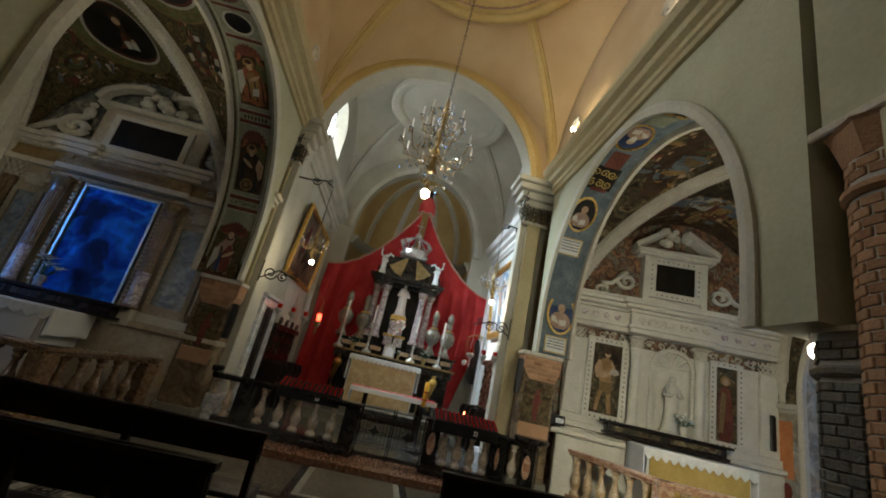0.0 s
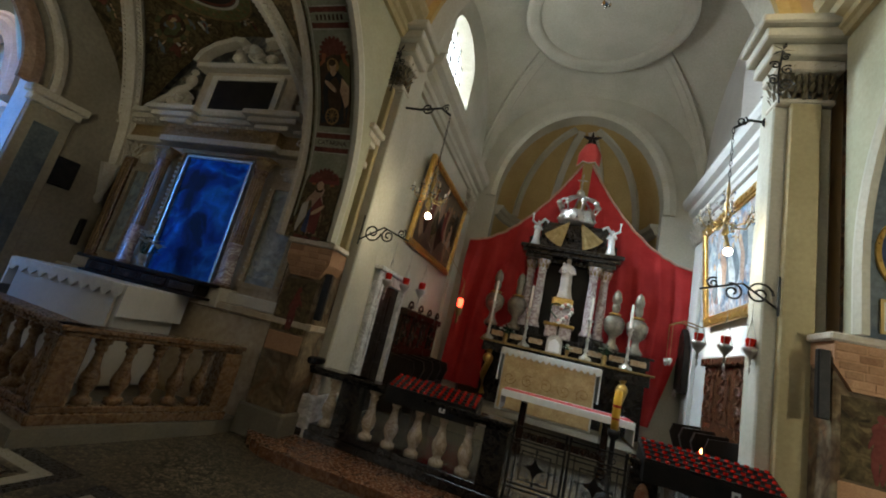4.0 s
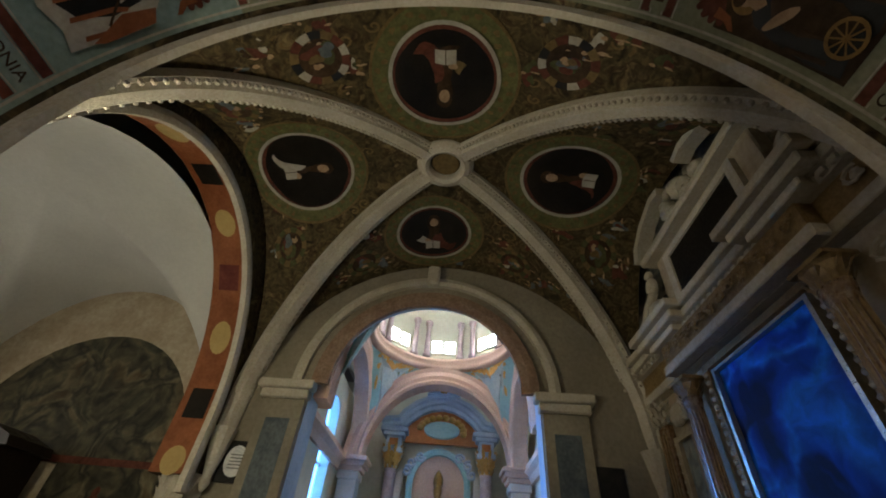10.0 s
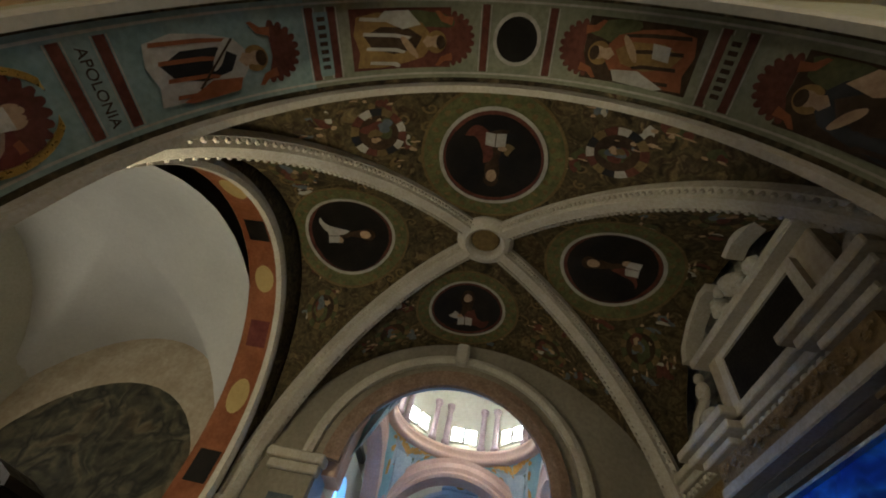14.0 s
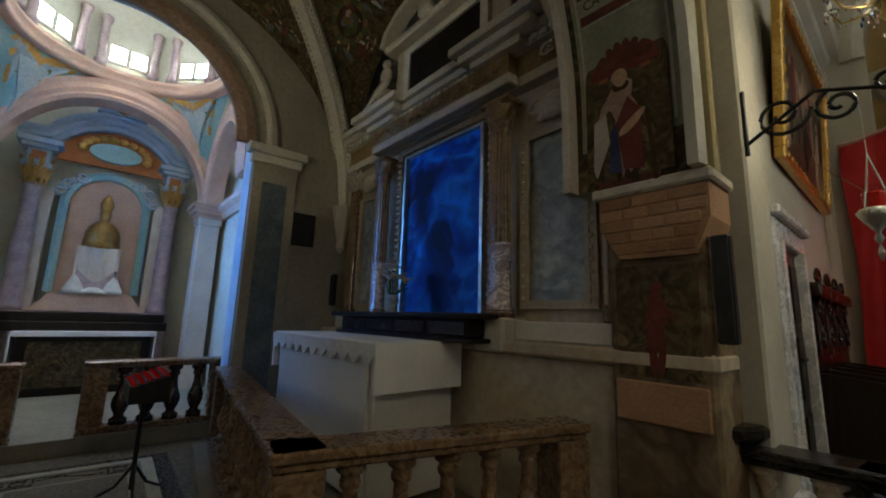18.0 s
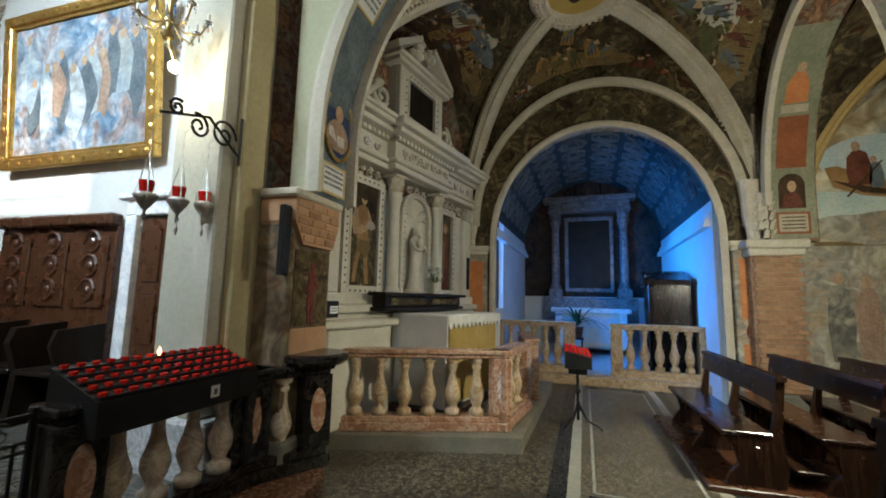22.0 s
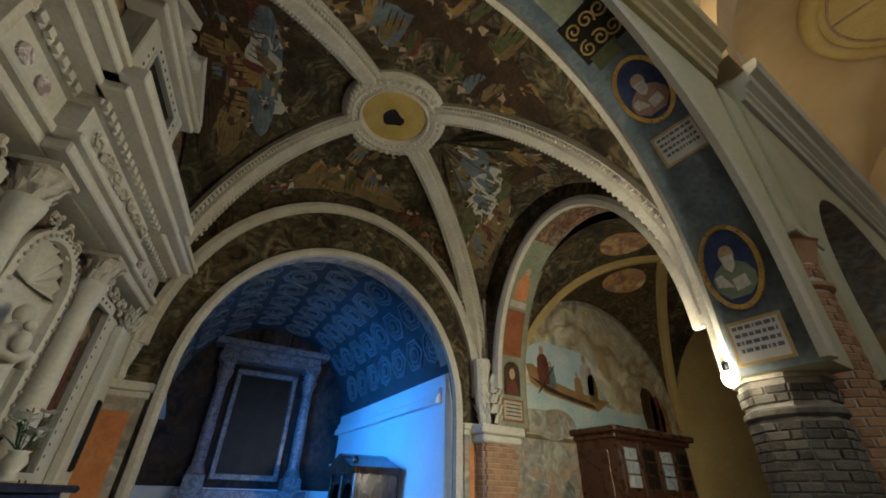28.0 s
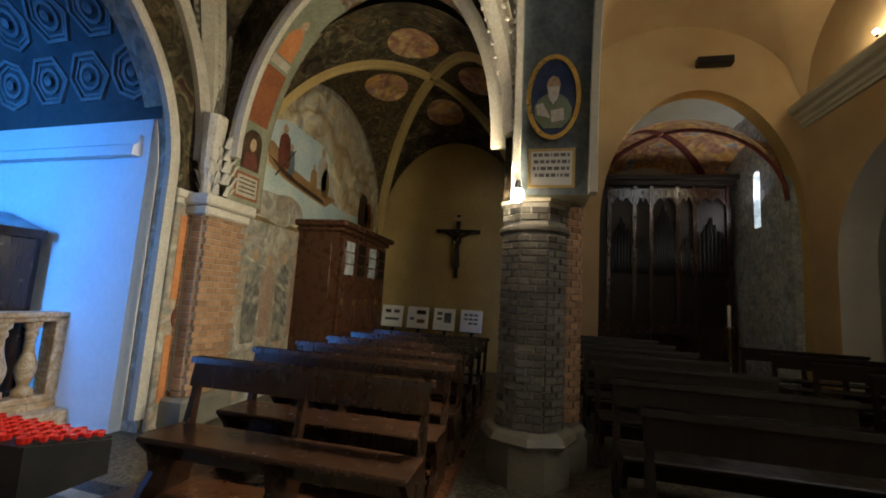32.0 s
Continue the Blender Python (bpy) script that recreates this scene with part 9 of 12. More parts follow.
for b in ((-0.32, 2.88, -0.22, 0.0, 3.20, 3.25), (-0.40, 2.96, -0.34, 0.0, 3.25, 3.31), (-0.46, 3.02, -0.42, 0.0, 3.31, 3.37), (-0.48, 3.04, -0.45, 0.0, 3.37, 3.42), (0.60, 1.90, -0.34, -0.2, 3.20, 3.25), (0.52, 1.98, -0.46, -0.3, 3.25, 3.31), (0.46, 2.04, -0.54, -0.3, 3.31, 3.40),):
    part("cornice", B(b, bevel=0.008), altar_stone, al)
# attic
part("attic_block", B((0.80, 1.78, -0.14, 0.0, 3.42, 4.34), bevel=0.01), altar_stone, al)
panel_frame(0.98, 1.60, 3.66, 4.18, 0.10, -0.16, altar_stone, al, dark_panel, "small dark painting in the attic")
for x0, x1 in ((0.80, 0.90), (1.68, 1.78)):
    part("attic_pilaster", B((x0, x1, -0.20, -0.14, 3.42, 4.30), bevel=0.01), altar_stone, al)
part("attic_cornice", B((0.70, 1.88, -0.26, 0.0, 4.30, 4.36), (0.66, 1.92, -0.30, 0.0, 4.36, 4.42), bevel=0.01), altar_stone, al)
for s in (-1, 1):
    bm = P([(1.29 + s * 0.64, 4.42), (1.29 + s * 0.66, 4.50), (1.29 + s * 0.16, 4.86), (1.29 + s * 0.14, 4.78)], 'y', -0.28, 0.0)
    part("pediment_slope", bm, altar_stone, al)
    bm = scroll_tube(bmesh.new(), 1.29 + s * 0.72, 3.78, 0.17, -0.10, 1.5, math.pi / 2, 0.035, -s, 7)
    scroll_tube(bm, 1.29 + s * 1.12, 3.56, 0.12, -0.10, 1.4, math.pi / 2, 0.035, s, 7)
    tube(bm, [(1.29 + s * 0.72, -0.10, 3.95), (1.29 + s * 0.85, -0.10, 3.82), (1.29 + s * 0.95, -0.10, 3.70), (1.29 + s * 1.12, -0.10, 3.68)], 0.04, 7)
    part("volute", bm, altar_stone, al, smooth=True)
    bm = bmesh.new()
    for k in range(5):
        box(bm, 1.29 + s * (0.66 + 0.18 * k) - 0.03, 1.29 + s * (0.66 + 0.18 * k) + 0.03, -0.12, -0.06, 3.42, 3.50 + 0.02 * (k % 2))
    part("cresting", bm, altar_stone, al)
bm = bmesh.new()
rnd = random.Random(4)
for k in range(14):
    ball(bm, (1.29 + rnd.uniform(-0.22, 0.22), -0.16 + rnd.uniform(-0.04, 0.04), 4.52 + rnd.uniform(0, 0.32)), rnd.uniform(0.04, 0.09), 7, 5)
fine("carved_crest", bm, altar_stone, al, smooth=True)
bm = robed(1.345, -0.12, 1.46, 0.86, 8, 1.15, True)
box(bm, 1.2, 1.49, -0.22, -0.02, 1.40, 1.47)
solid("saint_statue", bm, altar_stone, "pale stone statue standing in the niche of the retable", "statue", smooth=True)
th = thing("altar_shelf", (1.17, -0.35, 1.2), "dark wooden altar shelf with a moulded edge", "shelf")
part("board", B((0.37, 1.97, -0.44, -0.26, 1.26, 1.38), bevel=0.01), wood_black, th)
part("top_edge", B((0.30, 2.04, -0.50, -0.26, 1.38, 1.42), bevel=0.012), wood_black, th)
part("bottom_edge", B((0.33, 2.0, -0.48, -0.26, 1.22, 1.26), bevel=0.012), wood_black, th)
for k in range(2):
    part("panel", B((0.45 + 0.78 * k, 1.10 + 0.78 * k, -0.452, -0.44, 1.285, 1.355)), fresco_brown, th)
bouquet("lily_vase", 1.42, -0.38, 1.42, 0.13, 11, "white lilies in a small vase on the altar shelf", altar_stone, 20, 1.1, 0.055)
cloth_altar("side_altar", 0.71, 2.05, -1.0, -0.28, 0.20, 1.19, mustard, "side altar with a mustard front and a lace-edged white cloth", 0.15, 0.45)
th = thing("altar_ledge", (-0.05, -0.3, 0.14), "pale stone credence ledge beside the altar", "ledge")
part("ledge", B((-0.4, 0.66, -0.42, -0.22, 1.06, 1.14), bevel=0.02), altar_stone, th)
part("ledge_support", B((-0.3, 0.6, -0.36, -0.22, 0.14, 1.06), bevel=0.02), altar_stone, th)
reset()
platform("altar_step_right", [(3.5, 7.9), (3.45, 7.6), (3.98, 5.76), (6.95, 5.56), (7.0, 7.1)], 0.14, step_stone, "low grey stone step of the side altar")
platform("altar_footpace_right", [(4.45, 7.65), (4.35, 6.55), (6.3, 6.15), (6.4, 7.2)], 0.20, wood_red, "wooden footpace before the side altar")
balustrade("altar_rail", [(3.62, 7.62), (4.20, 6.0), (5.05, 5.86)], 0.14, 0.79, [6, 2], red_marble, ochre_marble, "pink marble altar rail with ochre balusters on a grey step", (True, True), 0.14, 0.20, "side altar rails", violet_marble)
balustrade("altar_rail", [(5.65, 5.80), (6.82, 6.0)], 0.14, 0.79, [5], red_marble, ochre_marble, "pink marble altar rail with ochre balusters on a grey step", (True, True), 0.14, 0.20, "side altar rails", violet_marble)

# --- blue altar of the left aisle ---
frame_at(-6.42, 7.82, 0.0, -0.06, (1.74, 1.2, 1.19))
al = thing("stucco_retable", (1.05, -0.1, 0.14), "weathered stucco retable with fluted columns round a canvas tinted with a blue reflection", "retable")
for b in ((-0.15, 2.35, -0.24, 0.0, 0.14, 1.10), (-0.20, 2.40, -0.30, 0.0, 1.10, 1.18),):
    part("base", B(b, bevel=0.015), plaster_worn, al)
part("pedestal_zone", B((-0.12, 2.32, -0.20, 0.0, 1.18, 1.30), bevel=0.01), altar_stone, al)
for b in ((-0.12, 2.32, -0.08, 0.0, 1.30, 2.96),):
    part("back", B(b), plaster_worn, al)
for x0, x1 in ((-0.08, 0.04), (2.0, 2.26)):
    part("pilaster", B((x0, x1, -0.15, -0.08, 1.30, 2.72), bevel=0.01), brown_marble, al)
    for k in range(int((x1 - x0) / 0.035)):
        part("flute", B((x0 + 0.015 + 0.035 * k, x0 + 0.032 + 0.035 * k, -0.160, -0.148, 1.40, 2.65), bevel=0.003), stucco if x0 > 1 else bronze_paint, al)
    bm = bmesh.new()
    for k in range(2):
        for j in range(2 if x1 - x0 < 0.2 else 4):
            leafy(bm, x0 + 0.04 + 0.06 * j, -0.14, 2.72 + 0.11 * k, 0.05, j + k, 7)
    fine("pilaster_capital", bm, stucco, al)
for x0, x1 in ((0.09, 0.28), (1.64, 1.94)):
    panel_frame(x0, x1, 1.42, 2.55, 0.04, -0.09, plaster_worn, al, blue_grey_panel, "blue-grey painted side panel", dots=False)
    bm = bmesh.new()
    for i in range(16):
        for x in (x0 - 0.02, x1 + 0.02):
            ball(bm, (x, -0.13, 1.45 + 0.072 * i), 0.014, 5, 4)
    fine("beading", bm, stucco, al)
    bm = relief(bmesh.new(), x0 - 0.03, x1 + 0.03, 2.62, 2.90, -0.10, 2, 3, 0.08)
    ball(bm, ((x0 + x1) / 2, -0.12, 2.74), 0.09, 10, 7, (1, 0.5, 1.1))
    fine("carved_cartouche", bm, stucco, al)
# the canvas carries its blue reflection as base colour
part("canvas", B((0.66, 1.34, -0.10, -0.08, 1.34, 2.82)), blue_reflection_canvas, al, "painted canvas with the blue window reflection put into its colour")
part("canvas_frame", rect_frame(bmesh.new(), 0.66, 1.34, 1.34, 2.82, 0.022, -0.14, -0.08), silver, al, "thin worn silver frame")
part("outer_frame", rect_frame(bmesh.new(), 0.60, 1.40, 1.34, 2.88, 0.05, -0.125, -0.08), bronze_paint, al, "dark bronze outer frame")
bm = bmesh.new()
for i in range(24):
    for x in (0.575, 1.405):
        ball(bm, (x, -0.13, 1.42 + 0.062 * i), 0.019, 6, 4)
fine("beading", bm, stucco, al)
for i, x in enumerate((0.46, 1.52)):
    part("column_pedestal", B((x - 0.09, x + 0.09, -0.31, -0.06, 1.10, 1.32), bevel=0.015), altar_stone, al)
    bm = column(bmesh.new(), x, -0.2, 1.32, 2.72, 0.055, 20, False)
    part("column", bm, brown_marble, al, "weathered brown column, fluted in its upper part", True)
    for k in range(16):
        a = 2 * math.pi * k / 16
        part("flute", tube(bmesh.new(), [(x + 0.054 * math.cos(a), -0.2 + 0.054 * math.sin(a), 1.80), (x + 0.048 * math.cos(a), -0.2 + 0.048 * math.sin(a), 2.66)], 0.0065, 4), bronze_paint, al)
    part("column_foot", L([(0.070, 1.32), (0.070, 1.37), (0.060, 1.39), (0.059, 1.78), (0.063, 1.80), (0.063, 1.82)], x, -0.2, 20), violet_marble, al, "pale veined lower drum", True)
    fine("capital", capital_block(x, -0.2, 2.70, 0.060, i + 4), bronze_paint, al)
part("architrave", B((-0.16, 2.36, -0.18, 0.0, 2.95, 3.03), (0.36, 1.62, -0.28, -0.18, 2.95, 3.03), bevel=0.01), stucco, al)
part("frieze", B((-0.14, 2.34, -0.16, 0.0, 3.03, 3.20), (0.38, 1.60, -0.26, -0.16, 3.03, 3.20)), bronze_paint, al)
fine("frieze_carving", relief(bmesh.new(), 0.42, 1.58, 3.04, 3.19, -0.27, 12, 17, 0.04), bronze_paint, al)
fine("frieze_carving", relief(bmesh.new(), 1.72, 2.30, 3.04, 3.19, -0.17, 4, 18, 0.05), stucco, al)
for b in ((-0.18, 2.38, -0.22, 0.0, 3.20, 3.26), (-0.20, 2.40, -0.26, 0.0, 3.26, 3.33), (-0.23, 2.43, -0.30, 0.0, 3.33, 3.40), (0.30, 0.62, -0.31, -0.2, 3.20, 3.26), (1.36, 1.70, -0.31, -0.2, 3.20, 3.26), (0.22, 0.70, -0.36, -0.25, 3.26, 3.33), (1.30, 1.78, -0.36, -0.25, 3.26, 3.33), (0.18, 0.74, -0.41, -0.25, 3.33, 3.40), (1.26, 1.82, -0.41, -0.25, 3.33, 3.40),):
    part("cornice", B(b, bevel=0.008), stucco, al)
tooth = mesh_of("tooth", B((-0.018, 0.018, -0.02, 0.02, -0.02, 0.02), bevel=0.004), stucco)
for k in range(44):
    placed("tooth", tooth, al, (-0.14 + 0.057 * k, -0.225, 3.225))
part("attic_block", B((0.46, 1.54, -0.12, 0.0, 3.40, 4.10), bevel=0.01), plaster_worn, al)
part("attic_painting", B((0.66, 1.34, -0.15, -0.12, 3.50, 3.94)), dark_panel, al, "small black painting")
part("attic_frame", rect_frame(bmesh.new(), 0.66, 1.34, 3.50, 3.94, 0.06, -0.17, -0.12), stucco, al)
part("attic_cornice", B((0.40, 1.60, -0.24, 0.0, 4.08, 4.16), bevel=0.015), stucco, al)
for s in (-1, 1):
    bm = sweep(bmesh.new(), [(1.0 + s * 0.60, -0.2, 4.16), (1.0 + s * 0.56, -0.2, 4.30), (1.0 + s * 0.42, -0.2, 4.42), (1.0 + s * 0.22, -0.2, 4.50), (1.0 + s * 0.12, -0.2, 4.47)], [(-0.07, -0.035), (0.07, -0.035), (0.09, 0.0), (0.07, 0.035), (-0.07, 0.035)], (0, 1, 0))
    part("curved_pediment", bm, stucco, al)
    bm = scroll_tube(bmesh.new(), 1.0 + s * 0.72, 3.66, 0.16, -0.12, 1.4, math.pi / 2, 0.05, -s, 7)
    ball(bm, (1.0 + s * 0.66, -0.14, 3.92), 0.075, 10, 7, (0.8, 0.7, 1.3))
    ball(bm, (1.0 + s * 0.65, -0.15, 4.05), 0.042, 10, 7)
    tube(bm, [(1.0 + s * 0.66, -0.14, 3.85), (1.0 + s * 0.9, -0.14, 3.65), (1.0 + s * 1.1, -0.14, 3.46)], 0.042, 7)
    part("carved_scroll", bm, stucco, al, smooth=True)
bm = bmesh.new()
rnd = random.Random(8)
for k in range(12):
    ball(bm, (1.0 + rnd.uniform(-0.2, 0.2), -0.18, 4.2 + rnd.uniform(0, 0.24)), rnd.uniform(0.04, 0.08), 7, 5)
fine("carved_crest", bm, stucco, al, smooth=True)
th = thing("altar_shelf", (0.9, -0.4, 1.15), "dark moulded wooden shelf on the blue altar", "shelf")
part("board", B((0.34, 1.50, -0.46, -0.30, 1.18, 1.30), bevel=0.01), wood_black, th)
part("top_edge", B((0.26, 1.58, -0.52, -0.28, 1.30, 1.34), bevel=0.012), wood_black, th)
part("bottom_edge", B((0.30, 1.54, -0.49, -0.30, 1.15, 1.18), bevel=0.01), wood_black, th)
for k in range(4):
    part("panel", B((0.40 + 0.28 * k, 0.64 + 0.28 * k, -0.468, -0.46, 1.20, 1.28)), wood_dark, th)
bouquet("lily_vase", 0.80, -0.36, 1.34, 0.13, 21, "white lilies in a slim glass vase on the blue altar", blue_grey_panel, 18, 1.3, 0.06)
cloth_altar("side_altar", 0.18, 1.34, -0.98, -0.30, 0.20, 1.15, plaster_white, "side altar with a white front and a scalloped lace cloth", 0.14, 0.30)
reset()
platform("altar_step_left", [(-2.85, 7.84), (-2.85, 7.2), (-3.25, 5.62), (-6.6, 6.1), (-6.7, 7.84)], 0.14, step_stone, "low grey stone step of the blue altar")
balustrade("altar_rail", [(-2.98, 7.22), (-3.38, 5.84), (-6.30, 6.28)], 0.14, 0.79, [5, 9], brown_marble, brown_marble, "brown marble altar rail with vase-shaped balusters", (True, True), 0.14, 0.22, "side altar rails", violet_marble)

# --- oval portraits, signs and brick piers ---
def portrait(x, z, rx, rz, ground, robe, beard, label, name="oval_portrait"):
    """A painted oval in the plane across y, facing +y in the local frame."""
    th = tagged(new(name), label, "portrait", "oval portraits", "structure")
    part("frame", ring(bmesh.new(), x, z, rx, rz, 0.035, 'y', 0.0, 0.022), gold, th)
    part("ground", P(ellipse(x, z, rx, rz, 30), 'y', 0.0, 0.006), ground, th)
    pts = [(x - rx * 0.80, z - rz * 0.55), (x - rx * 0.4, z - rz * 0.80), (x + rx * 0.4, z - rz * 0.80), (x + rx * 0.80, z - rz * 0.55), (x + rx * 0.84, z - rz * 0.25), (x + rx * 0.62, z - rz * 0.05), (x + rx * 0.30, z + rz * 0.08), (x - rx * 0.28, z + rz * 0.08), (x - rx * 0.60, z - rz * 0.06), (x - rx * 0.82, z - rz * 0.3)]
    part("painted_robe", P(pts, 'y', 0.006, 0.010), robe, th)
    part("painted_sleeve", P([(x + rx * 0.1, z - rz * 0.55), (x + rx * 0.7, z - rz * 0.45), (x + rx * 0.75, z - rz * 0.2), (x + rx * 0.45, z - rz * 0.15)], 'y', 0.010, 0.012), pale_paint, th)
    part("painted_book", P([(x - rx * 0.5, z - rz * 0.6), (x + rx * 0.05, z - rz * 0.66), (x + rx * 0.1, z - rz * 0.35), (x - rx * 0.45, z - rz * 0.3)], 'y', 0.010, 0.013), pale_paint, th)
    part("painted_head", P(ellipse(x, z + rz * 0.30, rx * 0.30, rz * 0.24, 18), 'y', 0.010, 0.014), skin_paint, th)
    if beard:
        part("painted_beard", P([(x - rx * 0.27, z + rz * 0.26), (x + rx * 0.27, z + rz * 0.26), (x + rx * 0.2, z - rz * 0.05), (x, z - rz * 0.2), (x - rx * 0.2, z - rz * 0.05)], 'y', 0.014, 0.017), pale_paint, th)
    return th


def plaque(x0, x1, z0, z1, label, rows=4, ground=None, rim=None, name="painted_sign"):
    th = tagged(new(name), label, "sign", "painted signs", "structure")
    part("rim", rect_frame(bmesh.new(), x0, x1, z0, z1, 0.022, 0.0, 0.012), rim or plaster_ochre, th)
    part("ground", B((x0, x1, 0.0, 0.008, z0, z1)), ground or plaster_white, th)
    h = (z1 - z0) / (rows + 1)
    rnd = random.Random(int(abs(x0 * 97 + z0 * 31)))
    for k in range(rows):
        bm, x = bmesh.new(), x0 + 0.02
        while x < x1 - 0.03:
            w = rnd.uniform(0.012, 0.045)
            box(bm, x, min(x + w, x1 - 0.015), 0.008, 0.010, z1 - h * (k + 0.8), z1 - h * (k + 0.8) + h * 0.5)
            x += w + 0.010
        part("writing", bm, ink, th)
    return th


def octagon(cx, cy, ap, turn=22.5):
    R = ap / math.cos(math.pi / 8)
    return [(cx + R * math.cos(radians(turn + 45 * k)), cy + R * math.sin(radians(turn + 45 * k))) for k in range(8)]


def brick_pier(cx, cy, ap, label, courses=27):
    """An octagonal shaft whose bricks stand proud of the joints."""
    th = tagged(new("brick_pier"), label, "pier", "nave piers", "structure")
    part("core", P(octagon(cx, cy, ap - 0.012), 'z', 0.40, 2.28), mortar, th)
    part("plinth", P(octagon(cx, cy, ap + 0.06), 'z', 0.0, 0.30), step_stone, th)
    part("base_moulding", L([(ap + 0.10, 0.30), (ap + 0.13, 0.34), (ap + 0.10, 0.39), (ap + 0.05, 0.42)], cx, cy, 8), step_stone, th)
    part("band", L([(ap * 1.05, 2.02), (ap * 1.13, 2.04), (ap * 1.13, 2.07), (ap * 1.05, 2.09)], cx, cy, 16), brick_grey, th)
    part("capital", P(octagon(cx, cy, ap * 1.08), 'z', 2.28, 2.31), stucco, th)
    return th


reset()
PIER_R, PIER_L = (3.14, 2.64), (-2.82, 2.52)
piers = [(brick_pier(*PIER_R, 0.275, "octagonal grey brick pier with pale joints"), PIER_R), (brick_pier(*PIER_L, 0.275, "octagonal grey brick pier with pale joints in shade"), PIER_L)]
# painted heads of the piers, facing the crossing bay
here[0] = pose(*along(AR0, AR1, 0.49, -0.07), 0, 0, -0.6)
portrait(0.02, 3.11, 0.18, 0.33, blue_paint, green_paint, True, "oval painted portrait shape on dark blue in a gilt ring", "oval_portrait")
plaque(-0.14, 0.18, 2.37, 2.65, "white painted sign with rows of faded writing")
reset()
here[0] = pose(*along(AL0, AL1, 0.375), 0, 0, 0)
portrait(0.0, 2.98, 0.20, 0.30, dark_red_paint, robe_paint, True, "oval painted portrait shape in a gilt ring")
plaque(-0.16, 0.16, 2.35, 2.60, "white painted sign with rows of faded writing")
reset()
# red half columns towards the nave, with pilasters above
for cx, cy, s in ((2.93, 2.26, 1), (-2.60, 2.20, -1)):
    th = tagged(new("half_column"), "round pink brick half column carrying a white pilaster", "column", "half columns", "structure")
    part("shaft", L([(0.235, 0.0), (0.235, 3.34)], cx, cy, 24), mortar, th, smooth=True)
    part("plinth", L([(0.32, 0.0), (0.32, 0.22), (0.29, 0.26), (0.30, 0.32), (0.25, 0.36)], cx, cy, 20), step_stone, th, smooth=True)
    part("band", L([(0.25, 3.0), (0.275, 3.02), (0.275, 3.05), (0.25, 3.07)], cx, cy, 24), brick_red, th)
    part("capital", L([(0.25, 3.24), (0.31, 3.44), (0.33, 3.46)], cx, cy, 8), brick_red, th)
    part("capital_slab", B((cx - 0.29, cx + 0.29, cy - 0.29, cy + 0.29, 3.46, 3.53), bevel=0.012), stucco, th)
    part("pilaster", B((cx - 0.24, cx + 0.24, cy - 0.24, cy + 0.24, 3.53, 5.38), bevel=0.02), plaster_green, th)
    piers.append((th, (cx, cy)))
# east piers beside the chancel
for s, x0, x1, y in ((1, 2.62, 3.20, 7.44), (-1, -2.80, -2.26, 7.47)):
    th = tagged(new("east_pier"), "frescoed pier with a pink brick corbel and a dark painted niche", "pier", "east piers", "structure")
    part("shaft", B((x0, x1, y, y + 0.45, 0.0, 2.28), bevel=0.02), pier_fresco, th)
    part("dark_fresco", B((x0 + 0.05, x1 - 0.05, y - 0.006, y, 1.20, 1.82)), fresco_dark, th, "dark worn painted panel")
    part("painted_shape", figure(bmesh.new(), (x0 + x1) / 2, 1.22, 0.52, 'y', y - 0.010, y - 0.006, 0.0, 1.1), dark_red_paint, th)
    part("brick_corbel", P([(x0 + 0.10, 1.86), (x1 - 0.04, 1.86), (x1 + 0.04, 2.05), (x1 + 0.04, 2.24), (x0 - 0.02, 2.24), (x0 - 0.02, 2.05)], 'y', y - 0.04, y + 0.3), brick_red, th)
    for r in range(5):
        z = 1.885 + 0.070 * r
        left, right = (x0 + 0.085 - 0.08 * r / 2, x1 - 0.03 + 0.03 * r / 2) if r < 3 else (x0 - 0.018, x1 + 0.038)
        n = 3 + r % 2
        for k in range(n):
            w = (right - left) / n
            part("brick", B((left + w * k + 0.004, left + w * (k + 1) - 0.004, y - 0.050, y - 0.038, z, z + 0.060), bevel=0.005), brick_red, th)
    part("corbel_cap", B((x0 - 0.06, x1 + 0.07, y - 0.07, y + 0.3, 2.24, 2.31), bevel=0.015), stucco, th)
    part("low_bricks", B((x0 + 0.03, x1 - 0.03, y - 0.02, y, 0.96, 1.18), bevel=0.01), brick_red, th)
    part("base", B((x0 - 0.04, x1 + 0.04, y - 0.05, y + 0.3, 0.0, 0.34), bevel=0.02), step_stone, th)
here[0] = pose(*along(AR0, AR1, 4.785, -0.07), 0, 0, 179.4)
portrait(-0.06, 3.05, 0.22, 0.33, blue_paint, robe_paint, False, "oval painted portrait shape in a gilt ring on the arch")
plaque(-0.20, 0.14, 2.38, 2.62, "white painted sign with rows of faded writing")
reset()
here[0] = pose(*along(AL0, AL1, 4.865), 0, 0, 180)
th = tagged(new("niche_fresco"), "fresco of a standing shape under a red shell niche", "fresco", kind="structure")
part("ground", P([(-0.26, 2.35), (0.26, 2.35), (0.26, 3.05)] + ellipse(0.0, 3.05, 0.26, 0.24, 12, 0, math.pi) + [(-0.26, 3.05)], 'y', 0.0, 0.006), fresco_dark, th)
part("shell", P(ellipse(0.0, 3.04, 0.22, 0.20, 12, 0, math.pi) + [(-0.22, 3.04)], 'y', 0.006, 0.010), dark_red_paint, th)
part("painted_shape", figure(bmesh.new(), 0.0, 2.38, 0.70, 'y', 0.010, 0.014, 0.02, 1.3), robe_paint, th)
